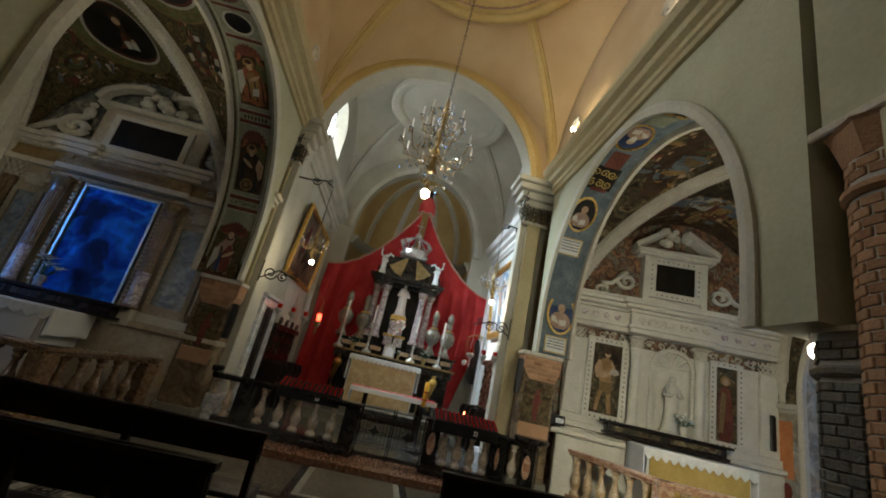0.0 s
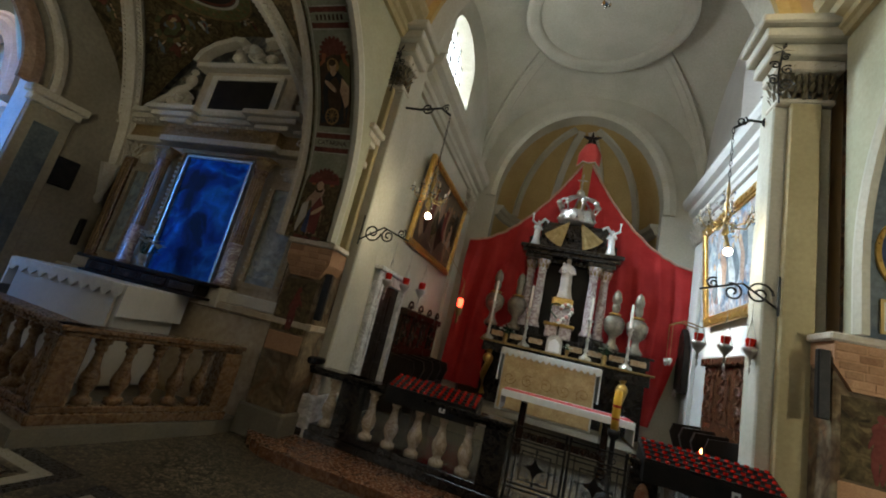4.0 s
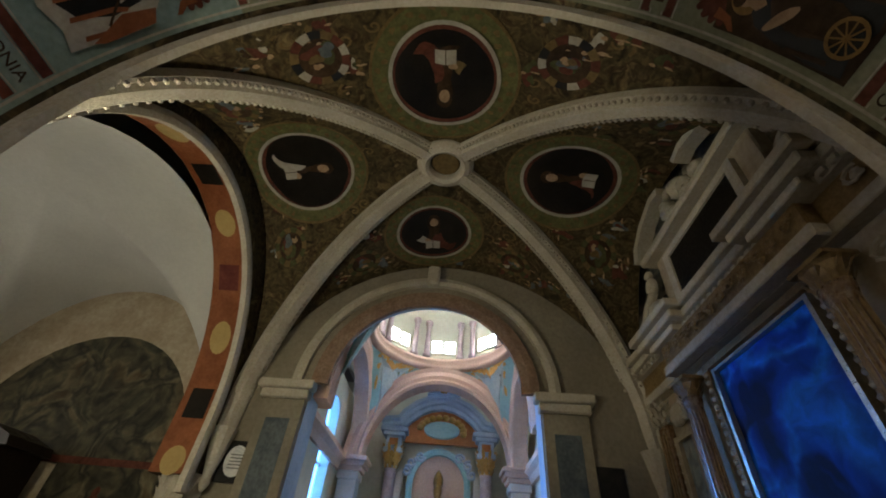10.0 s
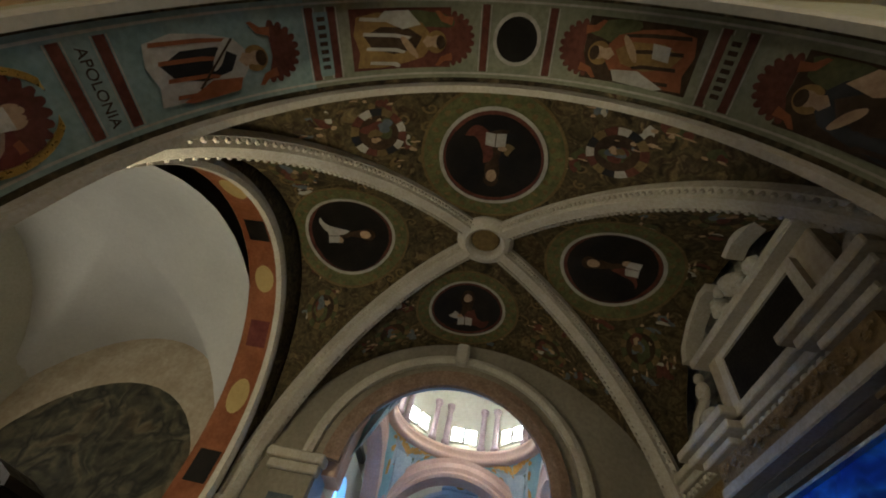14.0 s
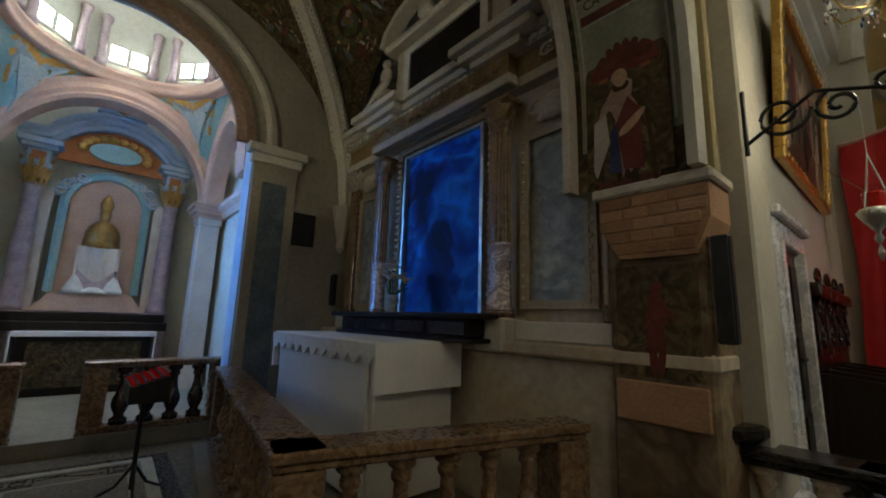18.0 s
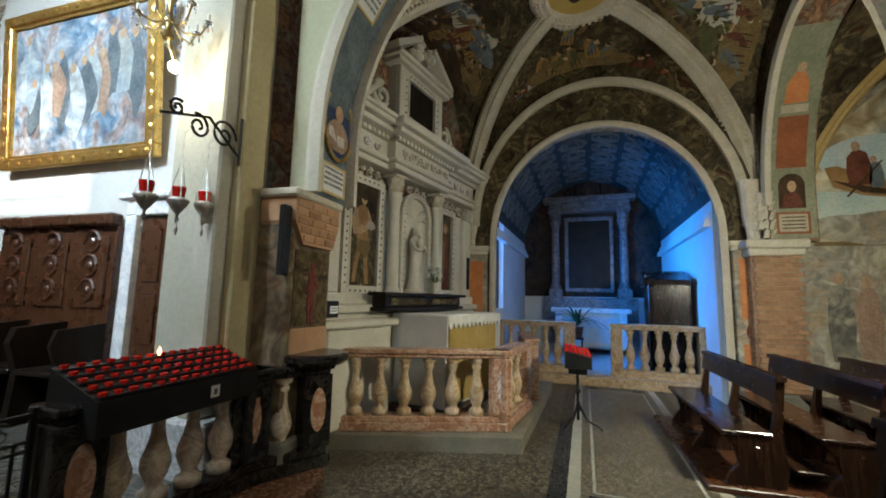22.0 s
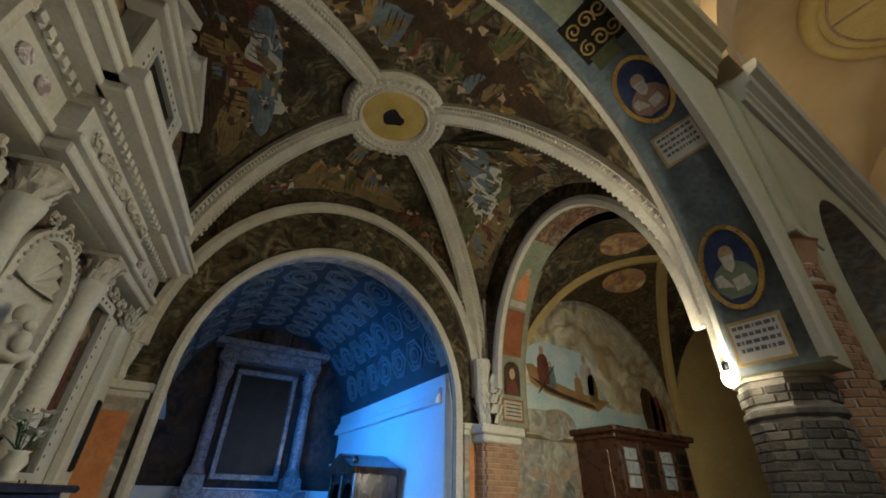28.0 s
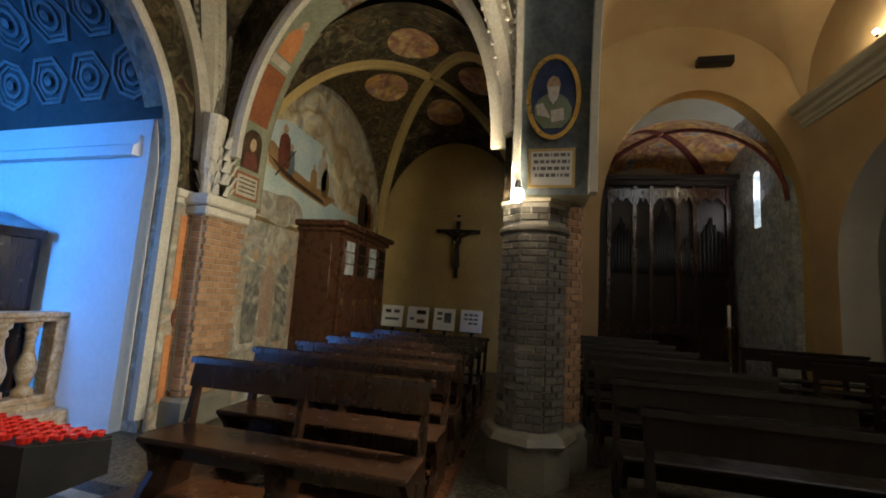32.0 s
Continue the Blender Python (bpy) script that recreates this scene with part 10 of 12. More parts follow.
part("painted_mantle", P([(-0.10, 2.38), (0.02, 2.40), (0.06, 2.70), (-0.02, 2.86), (-0.09, 2.76)], 'y', 0.014, 0.017), dark_red_paint, th)
part("painted_mantle", P([(0.03, 2.38), (0.11, 2.40), (0.09, 2.66), (0.05, 2.72)], 'y', 0.014, 0.017), blue_paint, th)
part("painted_head", P(ellipse(0.02, 3.0, 0.045, 0.06, 14), 'y', 0.014, 0.018), skin_paint, th)
reset()
# dark boards, offertory box and camera on the piers
for x, y, z0, z1, nm in ((2.56, 7.50, 1.60, 2.16, "slim black loudspeaker board on the pier"), (-2.20, 7.52, 1.40, 1.95, "slim black loudspeaker board on the worn pier"), (-6.72, 7.60, 1.62, 2.04, "slim black loudspeaker board beside the blue altar"), (6.72, 6.98, 1.60, 2.15, "slim black loudspeaker board beside the chapel arch")):
    th = thing("column_speaker", (x, y, z0), nm, "loudspeaker", "column speakers")
    part("case", B((x - 0.045, x + 0.045, y - 0.06, y, z0, z1), bevel=0.01), black_paint, th)
    part("grille", B((x - 0.035, x + 0.035, y - 0.066, y - 0.06, z0 + 0.02, z1 - 0.02)), iron, th)
frame_at(0.46, 0.62, 0.0)
th = thing("offertory_box", (2.86, 6.95, 1.2), "black offertory box with a white label on a bracket", "offertory box")
part("box", B((2.72, 3.0, 6.86, 7.04, 1.24, 1.40), bevel=0.008), black_paint, th)
part("backplate", B((2.70, 2.84, 7.03, 7.05, 1.18, 1.62), bevel=0.004), black_paint, th)
lab = part("label_plate", B((2.84, 2.97, 6.852, 6.859, 1.28, 1.35)), paper, th, "white printed label")
part("writing", B((2.855, 2.955, 6.849, 6.852, 1.325, 1.335), (2.855, 2.945, 6.849, 6.852, 1.30, 1.31)), ink, lab)
nt_ = part("notice", B((2.74, 2.81, 7.022, 7.029, 1.42, 1.58)), paper, th, "small printed notice")
part("writing", B(*[(2.75, 2.80, 7.019, 7.022, 1.44 + 0.025 * k, 1.45 + 0.025 * k) for k in range(5)]), ink, nt_)

reset()

# --- bulbs on brackets ---
def bulb(x, y, z, up, label, r=0.045, wall_dir=None):
    th = thing("bulb_lamp", (x, y, z), label, "lamp", "bare bulb lamps")
    part("bulb", ball(bmesh.new(), (x, y, z), r, 12, 8, (1, 1, 1.15)), bulb_glow, th, "lit bulb")
    s = 1 if up else -1
    part("socket", L(sorted([(0.022, z - s * r * 1.0), (0.026, z - s * r * 1.9), (0.018, z - s * r * 2.4)], key=lambda q: q[1]), x, y, 10), iron, th)
    if wall_dir:
        part("arm", tube(bmesh.new(), [(x, y, z - s * r * 2.2), (x + wall_dir[0] * 0.5, y + wall_dir[1] * 0.5, z - s * r * 2.6), (x + wall_dir[0], y + wall_dir[1], z - s * r * 2.2)], 0.010, 5), iron, th)
    return th


for _n, (x, y, z), *_rest in FLOODS + LAMPS:
    if _n == "pier_bulb":
        bulb(x, y, z, False, "bright bare bulb on a short bracket at the brick pier", 0.052, (0.0, -0.16) if x > 0 else (-0.08, -0.2))
    elif _n == "cornice_bulb":
        bulb(x, y, z, True, "small bare bulb standing on the cornice", 0.04)
bc = tagged(new("brick_wall_column"), "round pink brick wall column with a carved capital", "column", kind="structure")
part("shaft", L([(0.18, 0.0), (0.18, 2.0)], -6.92, 2.40, 18), mortar, bc, smooth=True)
part("plinth", L([(0.24, 0.0), (0.24, 0.25), (0.20, 0.32)], -6.92, 2.40, 18), step_stone, bc)
part("capital", leafy(L([(0.18, 2.0), (0.20, 2.06), (0.18, 2.1), (0.24, 2.34), (0.26, 2.42)], -6.92, 2.40, 8), -6.92, 2.40, 2.1, 0.17, 3, 8), stucco, bc)
# knobs where ribs and corbels meet
knobs = tagged(new("corner_corbels"), "plaster knobs and carved leaf corbels under the vault corners", "corbel", kind="structure")
for x, y, z in ((6.62, 2.72, 2.72), (6.88, 6.90, 2.78), (3.38, 7.70, 2.78), (-6.86, 2.66, 2.72), (-6.72, 7.62, 2.78), (-3.02, 7.62, 2.78)):
    bm = L([(0.02, z - 0.45), (0.06, z - 0.38), (0.05, z - 0.30), (0.09, z - 0.1), (0.13, z + 0.12), (0.15, z + 0.2)], x, y, 10)
    part("corbel", bm, stucco, knobs)

# --- chandeliers ---
def chandelier(name, cx, cy, z0, z1, R, arms, hang_z, label, big=False):
    th = thing(name, (cx, cy, z0), label, "chandelier", "crystal chandeliers")
    h = z1 - z0
    part("stem", L([(0.02, z0 + h * 0.10), (R * 0.16, z0 + h * 0.14), (R * 0.08, z0 + h * 0.24), (R * 0.14, z0 + h * 0.34), (R * 0.06, z0 + h * 0.42), (R * 0.12, z0 + h * 0.6), (R * 0.05, z0 + h * 0.68), (R * 0.10, z0 + h * 0.8), (0.01, z1)], cx, cy, 12), brass, th, smooth=True)
    tiers = ((0.30, 1.0, arms), (0.60, 0.62, arms - 2)) if big else ((0.32, 1.0, arms),)
    drops = {crystal.name: bmesh.new(), crystal_blue.name: bmesh.new(), crystal_amber.name: bmesh.new()}
    rnd = random.Random(name + str(cx))

    def drop(m, x, y, z, s):
        lathe(drops[m.name], [(0.001, z - s * 1.6), (s * 0.55, z - s * 0.5), (s * 0.42, z + s * 0.1), (0.001, z + s * 0.7)], x, y, 5)
    for tz, tr, n in tiers:
        for i in range(n):
            a = 2 * math.pi * (i + 0.3 * tz) / n
            c, s = math.cos(a), math.sin(a)
            zt = z0 + h * tz
            ex, ey, ez = cx + c * R * tr, cy + s * R * tr, zt + h * 0.10
            arm = tube(bmesh.new(), [(cx + c * R * 0.08, cy + s * R * 0.08, zt), (cx + c * R * tr * 0.4, cy + s * R * tr * 0.4, zt - h * 0.08), (cx + c * R * tr * 0.8, cy + s * R * tr * 0.8, zt - h * 0.06), (ex, ey, ez)], 0.008, 5)
            arm_ob = part("arm", arm, brass, th, smooth=True)
            part("drip_pan", L([(0.01, ez - 0.01), (0.035, ez + 0.008), (0.03, ez + 0.012)], ex, ey, 10), crystal, arm_ob)
            part("candle", L([(0.010, ez + 0.01), (0.010, ez + h * 0.11), (0.004, ez + h * 0.115)], ex, ey, 8), wax, arm_ob, "white candle")
            for k in range(4):
                t = 2 * math.pi * k / 4 + a
                drop(crystal_blue if rnd.random() < 0.25 else crystal_amber if rnd.random() < 0.35 else crystal, ex + 0.03 * math.cos(t), ey + 0.03 * math.sin(t), ez - 0.03, 0.020 if big else 0.016)
            for k in range(7):
                q = (k + 1) / 8
                drop(crystal, cx + c * R * tr * q, cy + s * R * tr * q, zt - h * 0.10 * math.sin(q * 3.14) - 0.02 + (z1 - h * 0.05 - zt) * (1 - q) ** 2.2, 0.016 if big else 0.012)
    for k in range(190 if big else 60):
        a, q = rnd.random() * 6.283, rnd.random()
        rr = R * (0.12 + 0.80 * rnd.random()) * (1 - 0.78 * q)
        drop(rnd.choice((crystal, crystal, crystal_amber, crystal_blue)), cx + rr * math.cos(a), cy + rr * math.sin(a), z0 + h * (0.04 + 0.88 * q), 0.022 if big else 0.016)
    for m in (crystal, crystal_blue, crystal_amber):
        if len(drops[m.name].verts):
            fine("crystal", drops[m.name], m, th, "hanging glass drops")
    n = int((hang_z - z1) / 0.07)
    bm = bmesh.new()
    for i in range(n):
        z = z1 + 0.07 * i
        tube(bm, [(cx + 0.014 * math.cos(t) * (i % 2), cy + 0.014 * math.cos(t) * (1 - i % 2), z + 0.035 + 0.045 * math.sin(t)) for t in (math.pi / 4 * k for k in range(8))], 0.004, 4, True)
    part("chain", bm, iron, th, "dark iron chain")
    return th


ch = chandelier("crystal_chandelier", 0.30, 5.25, 3.80, 5.10, 0.46, 10, 8.25, "large crystal chandelier with blue and amber drops on a long chain", True)
part("bulb", ball(bmesh.new(), (0.30, 5.25, 3.65), 0.055, 14, 9, (1, 1, 1.1)), bulb_glow, ch, "bright round bulb")
part("socket", L([(0.03, 3.70), (0.035, 3.76), (0.02, 3.82)], 0.30, 5.25, 10), brass, ch)
for cx, cy, z0, z1, bx, by, bz, hz in ((-1.50, 8.20, 3.12, 3.80, -1.44, 8.14, 3.04, 4.60), (2.00, 8.18, 3.24, 3.95, 2.02, 8.11, 3.11, 4.65)):
    s = 1 if cx > 0 else -1
    c2 = chandelier("small_chandelier", cx, cy, z0, z1, 0.25, 7, hz, "small crystal chandelier hung from an iron bracket")
    part("bulb", ball(bmesh.new(), (bx, by, bz), 0.042, 12, 8), bulb_glow, c2, "bright bulb")
    part("socket", tube(bmesh.new(), [(bx, by, bz + 0.04), (cx, cy, z0 + 0.1)], 0.018, 7), brass, c2)
    br = thing("hanging_bracket", (s * 2.30, 7.95, hz), "black iron scrolled bracket carrying a small chandelier", "bracket", "chandelier brackets")
    for dx, dz, q, st, sg in ((0.05, 0.16, 0.075, 0.0, 1), (-0.06, 0.22, 0.06, 2.0, -1), (0.06, 0.34, 0.06, 1.0, 1), (-0.05, 0.40, 0.05, 3.0, -1), (0.04, 0.50, 0.045, 0.5, 1)):
        part("scroll", scroll_tube(bmesh.new(), s * (2.20 + dx), hz + dz, q, 7.60, 1.4, st, 0.009, sg, 5), iron, br)
    part("stem", tube(bmesh.new(), [(s * 2.20, 7.60, hz - 0.05), (s * 2.18, 7.60, hz + 0.25), (s * 2.21, 7.60, hz + 0.58)], 0.011, 6), iron, br)
    for e in range(5):
        part("leaf", daub(bmesh.new(), lambda a, b, d: Vector((s * 2.21 + a, 7.60 - d, hz + 0.58 + b)), [(0.0, 0.0), (0.05 * math.cos(e * 1.25) + 0.02, 0.05 * math.sin(e * 1.25)), (0.11 * math.cos(e * 1.25), 0.11 * math.sin(e * 1.25)), (0.05 * math.cos(e * 1.25) - 0.02, 0.05 * math.sin(e * 1.25) + 0.01)], 0.002 * e), iron, br)
    bm = tube(bmesh.new(), [(cx, cy, hz), (cx + s * 0.15, cy - 0.02, hz + 0.10), (cx + s * 0.45, cy - 0.08, hz + 0.02), (s * 2.30, 7.96, hz - 0.05)], 0.016, 6)
    part("arm", bm, iron, br)
    part("scroll", scroll_tube(bmesh.new(), cx + s * 0.30, hz + 0.0, 0.09, 8.05, 1.4, 0.0, 0.012, s), iron, br)
    part("scroll", scroll_tube(bmesh.new(), cx + s * 0.06, hz + 0.06, 0.06, 8.12, 1.4, 1.0, 0.010, -s), iron, br)

# --- scroll brackets with three hanging lamps ---
def lamp_bracket(x_wall, y, z, s, xs, ly, lz):
    th = thing("scroll_bracket", (x_wall, y, z), "black iron scroll bracket on the pier", "bracket", "lamp brackets")
    part("wall_bar", tube(bmesh.new(), [(x_wall, y, z - 0.16), (x_wall, y, z + 0.22)], 0.012, 6), iron, th)
    for cx, cz, r, st, sg in ((0.16, 0.02, 0.12, 0.0, 1), (0.38, 0.0, 0.09, 2.0, -1), (0.55, 0.06, 0.06, 1.0, 1)):
        part("scroll", scroll_tube(bmesh.new(), x_wall - s * cx, z + cz, r, y, 1.5, st, 0.011, sg * s), iron, th)
    part("bar", tube(bmesh.new(), [(x_wall, y, z - 0.1), (x_wall - s * 0.3, y, z + 0.10), (x_wall - s * 0.66, y, z - 0.02)], 0.011, 5), iron, th)
    for k, x in enumerate(xs):
        la = thing("hanging_lamp", (x, ly, lz), "silver hanging lamp with a red glass cup", "hanging lamp", "silver hanging lamps")
        zz = lz - 0.02 * k
        part("body", L([(0.004, zz - 0.16), (0.018, zz - 0.13), (0.008, zz - 0.10), (0.05, zz - 0.04), (0.072, zz), (0.06, zz + 0.015), (0.05, zz + 0.02)], x, ly, 14), silver, la, smooth=True)
        part("cup", L([(0.035, zz + 0.02), (0.045, zz + 0.09), (0.042, zz + 0.10)], x, ly, 12), red_glass, la, "red glass cup")
        for q in range(3):
            a = 2.1 * q
            part("chain", tube(bmesh.new(), [(x + 0.065 * math.cos(a), ly + 0.065 * math.sin(a), zz + 0.01), (x, ly, zz + 0.30)], 0.003, 4), silver, la)
        part("long_chain", tube(bmesh.new(), [(x, ly, zz + 0.30), (x, ly, z - 0.02), (x, y + 0.02, z + 0.02)], 0.003, 4), silver, la)
        part("tassel", L([(0.003, zz - 0.24), (0.014, zz - 0.20), (0.004, zz - 0.16)], x, ly, 6), silver, la)


lamp_bracket(2.36, 7.78, 2.60, 1, (2.21, 2.0, 1.77), 7.92, 2.10)
lamp_bracket(-2.10, 7.72, 2.58, -1, (-1.66, -1.42, -1.2), 7.92, 2.06)


# --- painted figures on the vaults ---
def crowd(vault, name, label, seed, groups, paints, size, heads=skin_paint, keep=None):
    """Groups of painted figures: overlapping robes, limbs and heads that lie on the shell."""
    rnd = random.Random(seed)
    th = tagged(new(name), label, "fresco", kind="structure")
    sheets = {m.name: (m, bmesh.new()) for m in paints + [heads]}
    drop = 0.006
    for X, Y in groups:
        if keep and not keep(X, Y):
            continue
        out = Vector((X, Y, 0)).normalized()
        side = Vector((-out.y, out.x, 0))
        for k in range(rnd.randint(3, 5)):
            c = Vector((X, Y, 0)) + side * rnd.uniform(-1.6, 1.6) * size + out * rnd.uniform(-0.5, 0.5) * size
            if max(abs(c.x), abs(c.y)) > 0.97 or abs(abs(c.x) - abs(c.y)) < 0.10:
                continue
            s = size * rnd.uniform(0.7, 1.1)
            drop = 0.006 + 0.0006 * (k + rnd.random())
            m, bm = sheets[rnd.choice(paints).name]
            r = (0.30 * s, 0.55 * s) if abs(out.y) > abs(out.x) else (0.55 * s, 0.30 * s)
            blot(vault, bm, c.x, c.y, r[0], r[1], drop, rnd)
            m, bm = sheets[rnd.choice(paints).name]
            blot(vault, bm, c.x + side.x * s * 0.25, c.y + side.y * s * 0.25, r[0] * 0.6, r[1] * 0.55, drop + 0.002, rnd)
            h = c - out * s * 0.62
            blot(vault, sheets[heads.name][1], h.x, h.y, 0.13 * s, 0.13 * s, drop + 0.003, rnd, 0.1)
            a = c + side * s * rnd.choice((-0.45, 0.45)) - out * s * 0.15
            blot(vault, sheets[heads.name][1], a.x, a.y, 0.22 * s if abs(out.y) > abs(out.x) else 0.07 * s, 0.07 * s if abs(out.y) > abs(out.x) else 0.22 * s, drop + 0.003, rnd)
    for m, bm in sheets.values():
        if len(bm.verts):
            part("painted_shapes", bm, m, th)
    return th


reset()


def assembly(vault, X, Y, count, size, seed, paints, th, spread=1.0, ground=None):
    """A row of painted figures with robes, folds, arms and heads; feet point outwards from the key."""
    rn = random.Random(seed)
    at = on_vault(vault, X, Y)
    if ground:
        part("painted_ground", daub(bmesh.new(), at, soft(0.0, size * 0.30, size * 0.34 * count * spread, size * 0.42, seed, 0.10, 26), 0.0065), ground, th)
    for k in range(count):
        x = (k - (count - 1) / 2) * size * 0.52 * spread + rn.uniform(-0.06, 0.06)
        y = rn.uniform(-0.16, 0.16) * size * 1.5
        h = size * rn.uniform(0.82, 1.1)
        lean = rn.uniform(-0.35, 0.35)
        c, q = math.cos(lean), math.sin(lean)
        d = 0.008 + 0.003 * (k % 3)

        def pt(a, b):
            return (x + (a * c - b * q) * h, y + (a * q + b * c) * h)
        robe, second = rn.sample(paints, 2)
        w = rn.uniform(0.8, 1.25)
        part("painted_robe", daub(bmesh.new(), at, [pt(a * w, b) for a, b in ((-0.06, -0.30), (-0.17, -0.22), (-0.20, 0.0), (-0.25, 0.25), (-0.22, 0.46), (-0.05, 0.50), (0.10, 0.46), (0.24, 0.49), (0.22, 0.22), (0.19, -0.05), (0.16, -0.23), (0.06, -0.30))], d), robe, th)
        part("painted_mantle", daub(bmesh.new(), at, [pt(a * w, b) for a, b in ((-0.10, -0.24), (-0.20, -0.02), (-0.12, 0.20), (0.10, 0.36), (0.20, 0.30), (0.06, 0.06), (0.0, -0.20))], d + 0.0028), second, th)
        bm = bmesh.new()
        for e in range(3):
            u = -0.14 + 0.13 * e
            daub(bm, at, [pt(u, 0.02), pt(u - 0.015, 0.24), pt(u - 0.005, 0.44), pt(u + 0.018, 0.42), pt(u + 0.02, 0.2)], d + 0.005)
        part("painted_folds", bm, umber_paint, th)
        sg = rn.choice((-1, 1))
        part("painted_arm", daub(bmesh.new(), at, [pt(sg * a, b) for a, b in ((0.12, -0.20), (0.30, -0.12 - 0.2 * rn.random()), (0.33, -0.08), (0.14, -0.12))], d + 0.0062), skin_paint if k % 2 else second, th)
        part("painted_head", daub(bmesh.new(), at, [pt(0.07 * math.cos(t) + 0.01, -0.37 + 0.085 * math.sin(t)) for t in (2 * math.pi * i / 12 for i in range(12))], d + 0.0062), skin_paint, th)
        part("painted_hair", daub(bmesh.new(), at, [pt(0.075 * math.cos(t) + 0.015 * sg, -0.41 + 0.06 * math.sin(t)) for t in (2 * math.pi * i / 12 for i in range(12))], d + 0.0085), umber_paint, th)


dull = [umber_paint, maroon_paint, moss_paint, slate_paint, dim_ochre, amber_paint]
for label, scenes in (("painted scene of pale figures on an ochre ground in the vault", ((0.05, 0.62, 4, 0.42, 3, [pale_cloth, slate_paint, pale_cloth, dim_ochre], 1.0, slate_paint), (0.28, 0.74, 3, 0.40, 8, [amber_paint, dim_ochre, maroon_paint, umber_paint], 1.1, dim_ochre), (-0.30, 0.70, 3, 0.40, 5, dull, 1.1, umber_paint), (0.0, 0.88, 5, 0.36, 15, dull, 1.5, umber_paint))),
                      ("painted scene of figures on a red floor in the vault", ((0.76, 0.10, 5, 0.40, 21, [amber_paint, slate_paint, maroon_paint, dim_ochre, moss_paint], 1.1, dim_ochre), (0.92, 0.48, 3, 0.36, 23, [maroon_paint, slate_paint, pale_cloth], 1.0, maroon_paint), (0.90, -0.40, 3, 0.36, 25, [maroon_paint, rust_paint, umber_paint], 1.0, maroon_paint), (0.45, 0.0, 3, 0.34, 27, dull, 1.1, None))),
                      ("painted scene of a crowd under clouds and rays in the vault", ((0.10, -0.50, 2, 0.36, 31, [pale_cloth, slate_paint, dim_ochre], 1.3, slate_paint), (0.24, -0.68, 4, 0.42, 33, [amber_paint, slate_paint, pale_cloth, maroon_paint], 0.9, moss_paint), (0.48, -0.80, 3, 0.42, 35, [dim_ochre, maroon_paint, pale_cloth, slate_paint], 1.0, dim_ochre), (-0.30, -0.72, 4, 0.42, 37, dull, 1.0, umber_paint))),
                      ("dark painted scene of brown figures in the vault", ((-0.60, -0.30, 4, 0.42, 41, dull, 1.0, umber_paint), (-0.60, 0.22, 4, 0.42, 43, dull, 1.0, umber_paint), (-0.85, 0.0, 5, 0.40, 45, dull, 1.2, None)))):
    th = tagged(new("vault_scene"), label, "fresco", "vault scenes", "structure")
    for j, (X, Y, count, size, seed, paints, spread, ground) in enumerate(scenes):
        assembly(VR, X, Y, count, size * 1.32, seed, paints, th, spread * 0.92, ground)
th = tagged(new("vault_rays"), "dim painted rays spreading from the vault crown", "fresco", kind="structure")
at = on_vault(VR, 0.05, -0.30)
for k in range(9):
    a = radians(-62 + 15.5 * k)
    part("painted_ray", daub(bmesh.new(), at, [(0.10 * math.sin(a - 0.03), 0.10), (1.15 * math.sin(a - 0.05), 1.15 * math.cos(a)), (1.15 * math.sin(a + 0.05), 1.15 * math.cos(a)), (0.10 * math.sin(a + 0.03), 0.10)], 0.0045), dim_ochre if k % 2 else moss_paint, th)
grid = []
for o, m in ((0.86, 0.42), (0.86, -0.42), (0.62, 0.40), (0.62, -0.40), (0.90, 0.0), (0.88, 0.62), (0.88, -0.62)):
    grid += [(m, -o), (o, m), (m, o), (-o, m)]
crowd(VL, "vault_figures", "small painted figures and grotesques on the dark vault", 33, grid, [slate_paint, dim_ochre, maroon_paint, moss_paint, pale_cloth, umber_paint], 0.075)
scr = tagged(new("vault_scrolls"), "thin ochre painted scrolls on the dark vault", "fresco", kind="structure")
rnd = random.Random(2)
for w in range(4):
    bm = bmesh.new()
    for k in range(26):
        o, m = rnd.uniform(0.35, 0.95), rnd.uniform(-0.75, 0.75)
        m *= o
        r, a0, sg = rnd.uniform(0.03, 0.06), rnd.random() * 6, rnd.choice((-1, 1))
        last = None
        for i in range(13):
            q = 1 - i / 15
            mm, oo = m + r * q * math.cos(a0 + sg * 0.62 * i), o + r * q * math.sin(a0 + sg * 0.62 * i)
            mi, oi = m + (r * q - 0.010) * math.cos(a0 + sg * 0.62 * i), o + (r * q - 0.010) * math.sin(a0 + sg * 0.62 * i)
            pair = []
            for u, v in ((mm, oo), (mi, oi)):
                v = min(v, 0.98)
                X, Y = ((u, -v), (v, u), (u, v), (-v, u))[w]
                pair.append(bm.verts.new(VL.at(X, Y, 0.005)))
            if last:
                bm.faces.new((last[0], pair[0], pair[1], last[1]))
            last = pair
    part("painted_scrolls", bm, dim_ochre, scr)


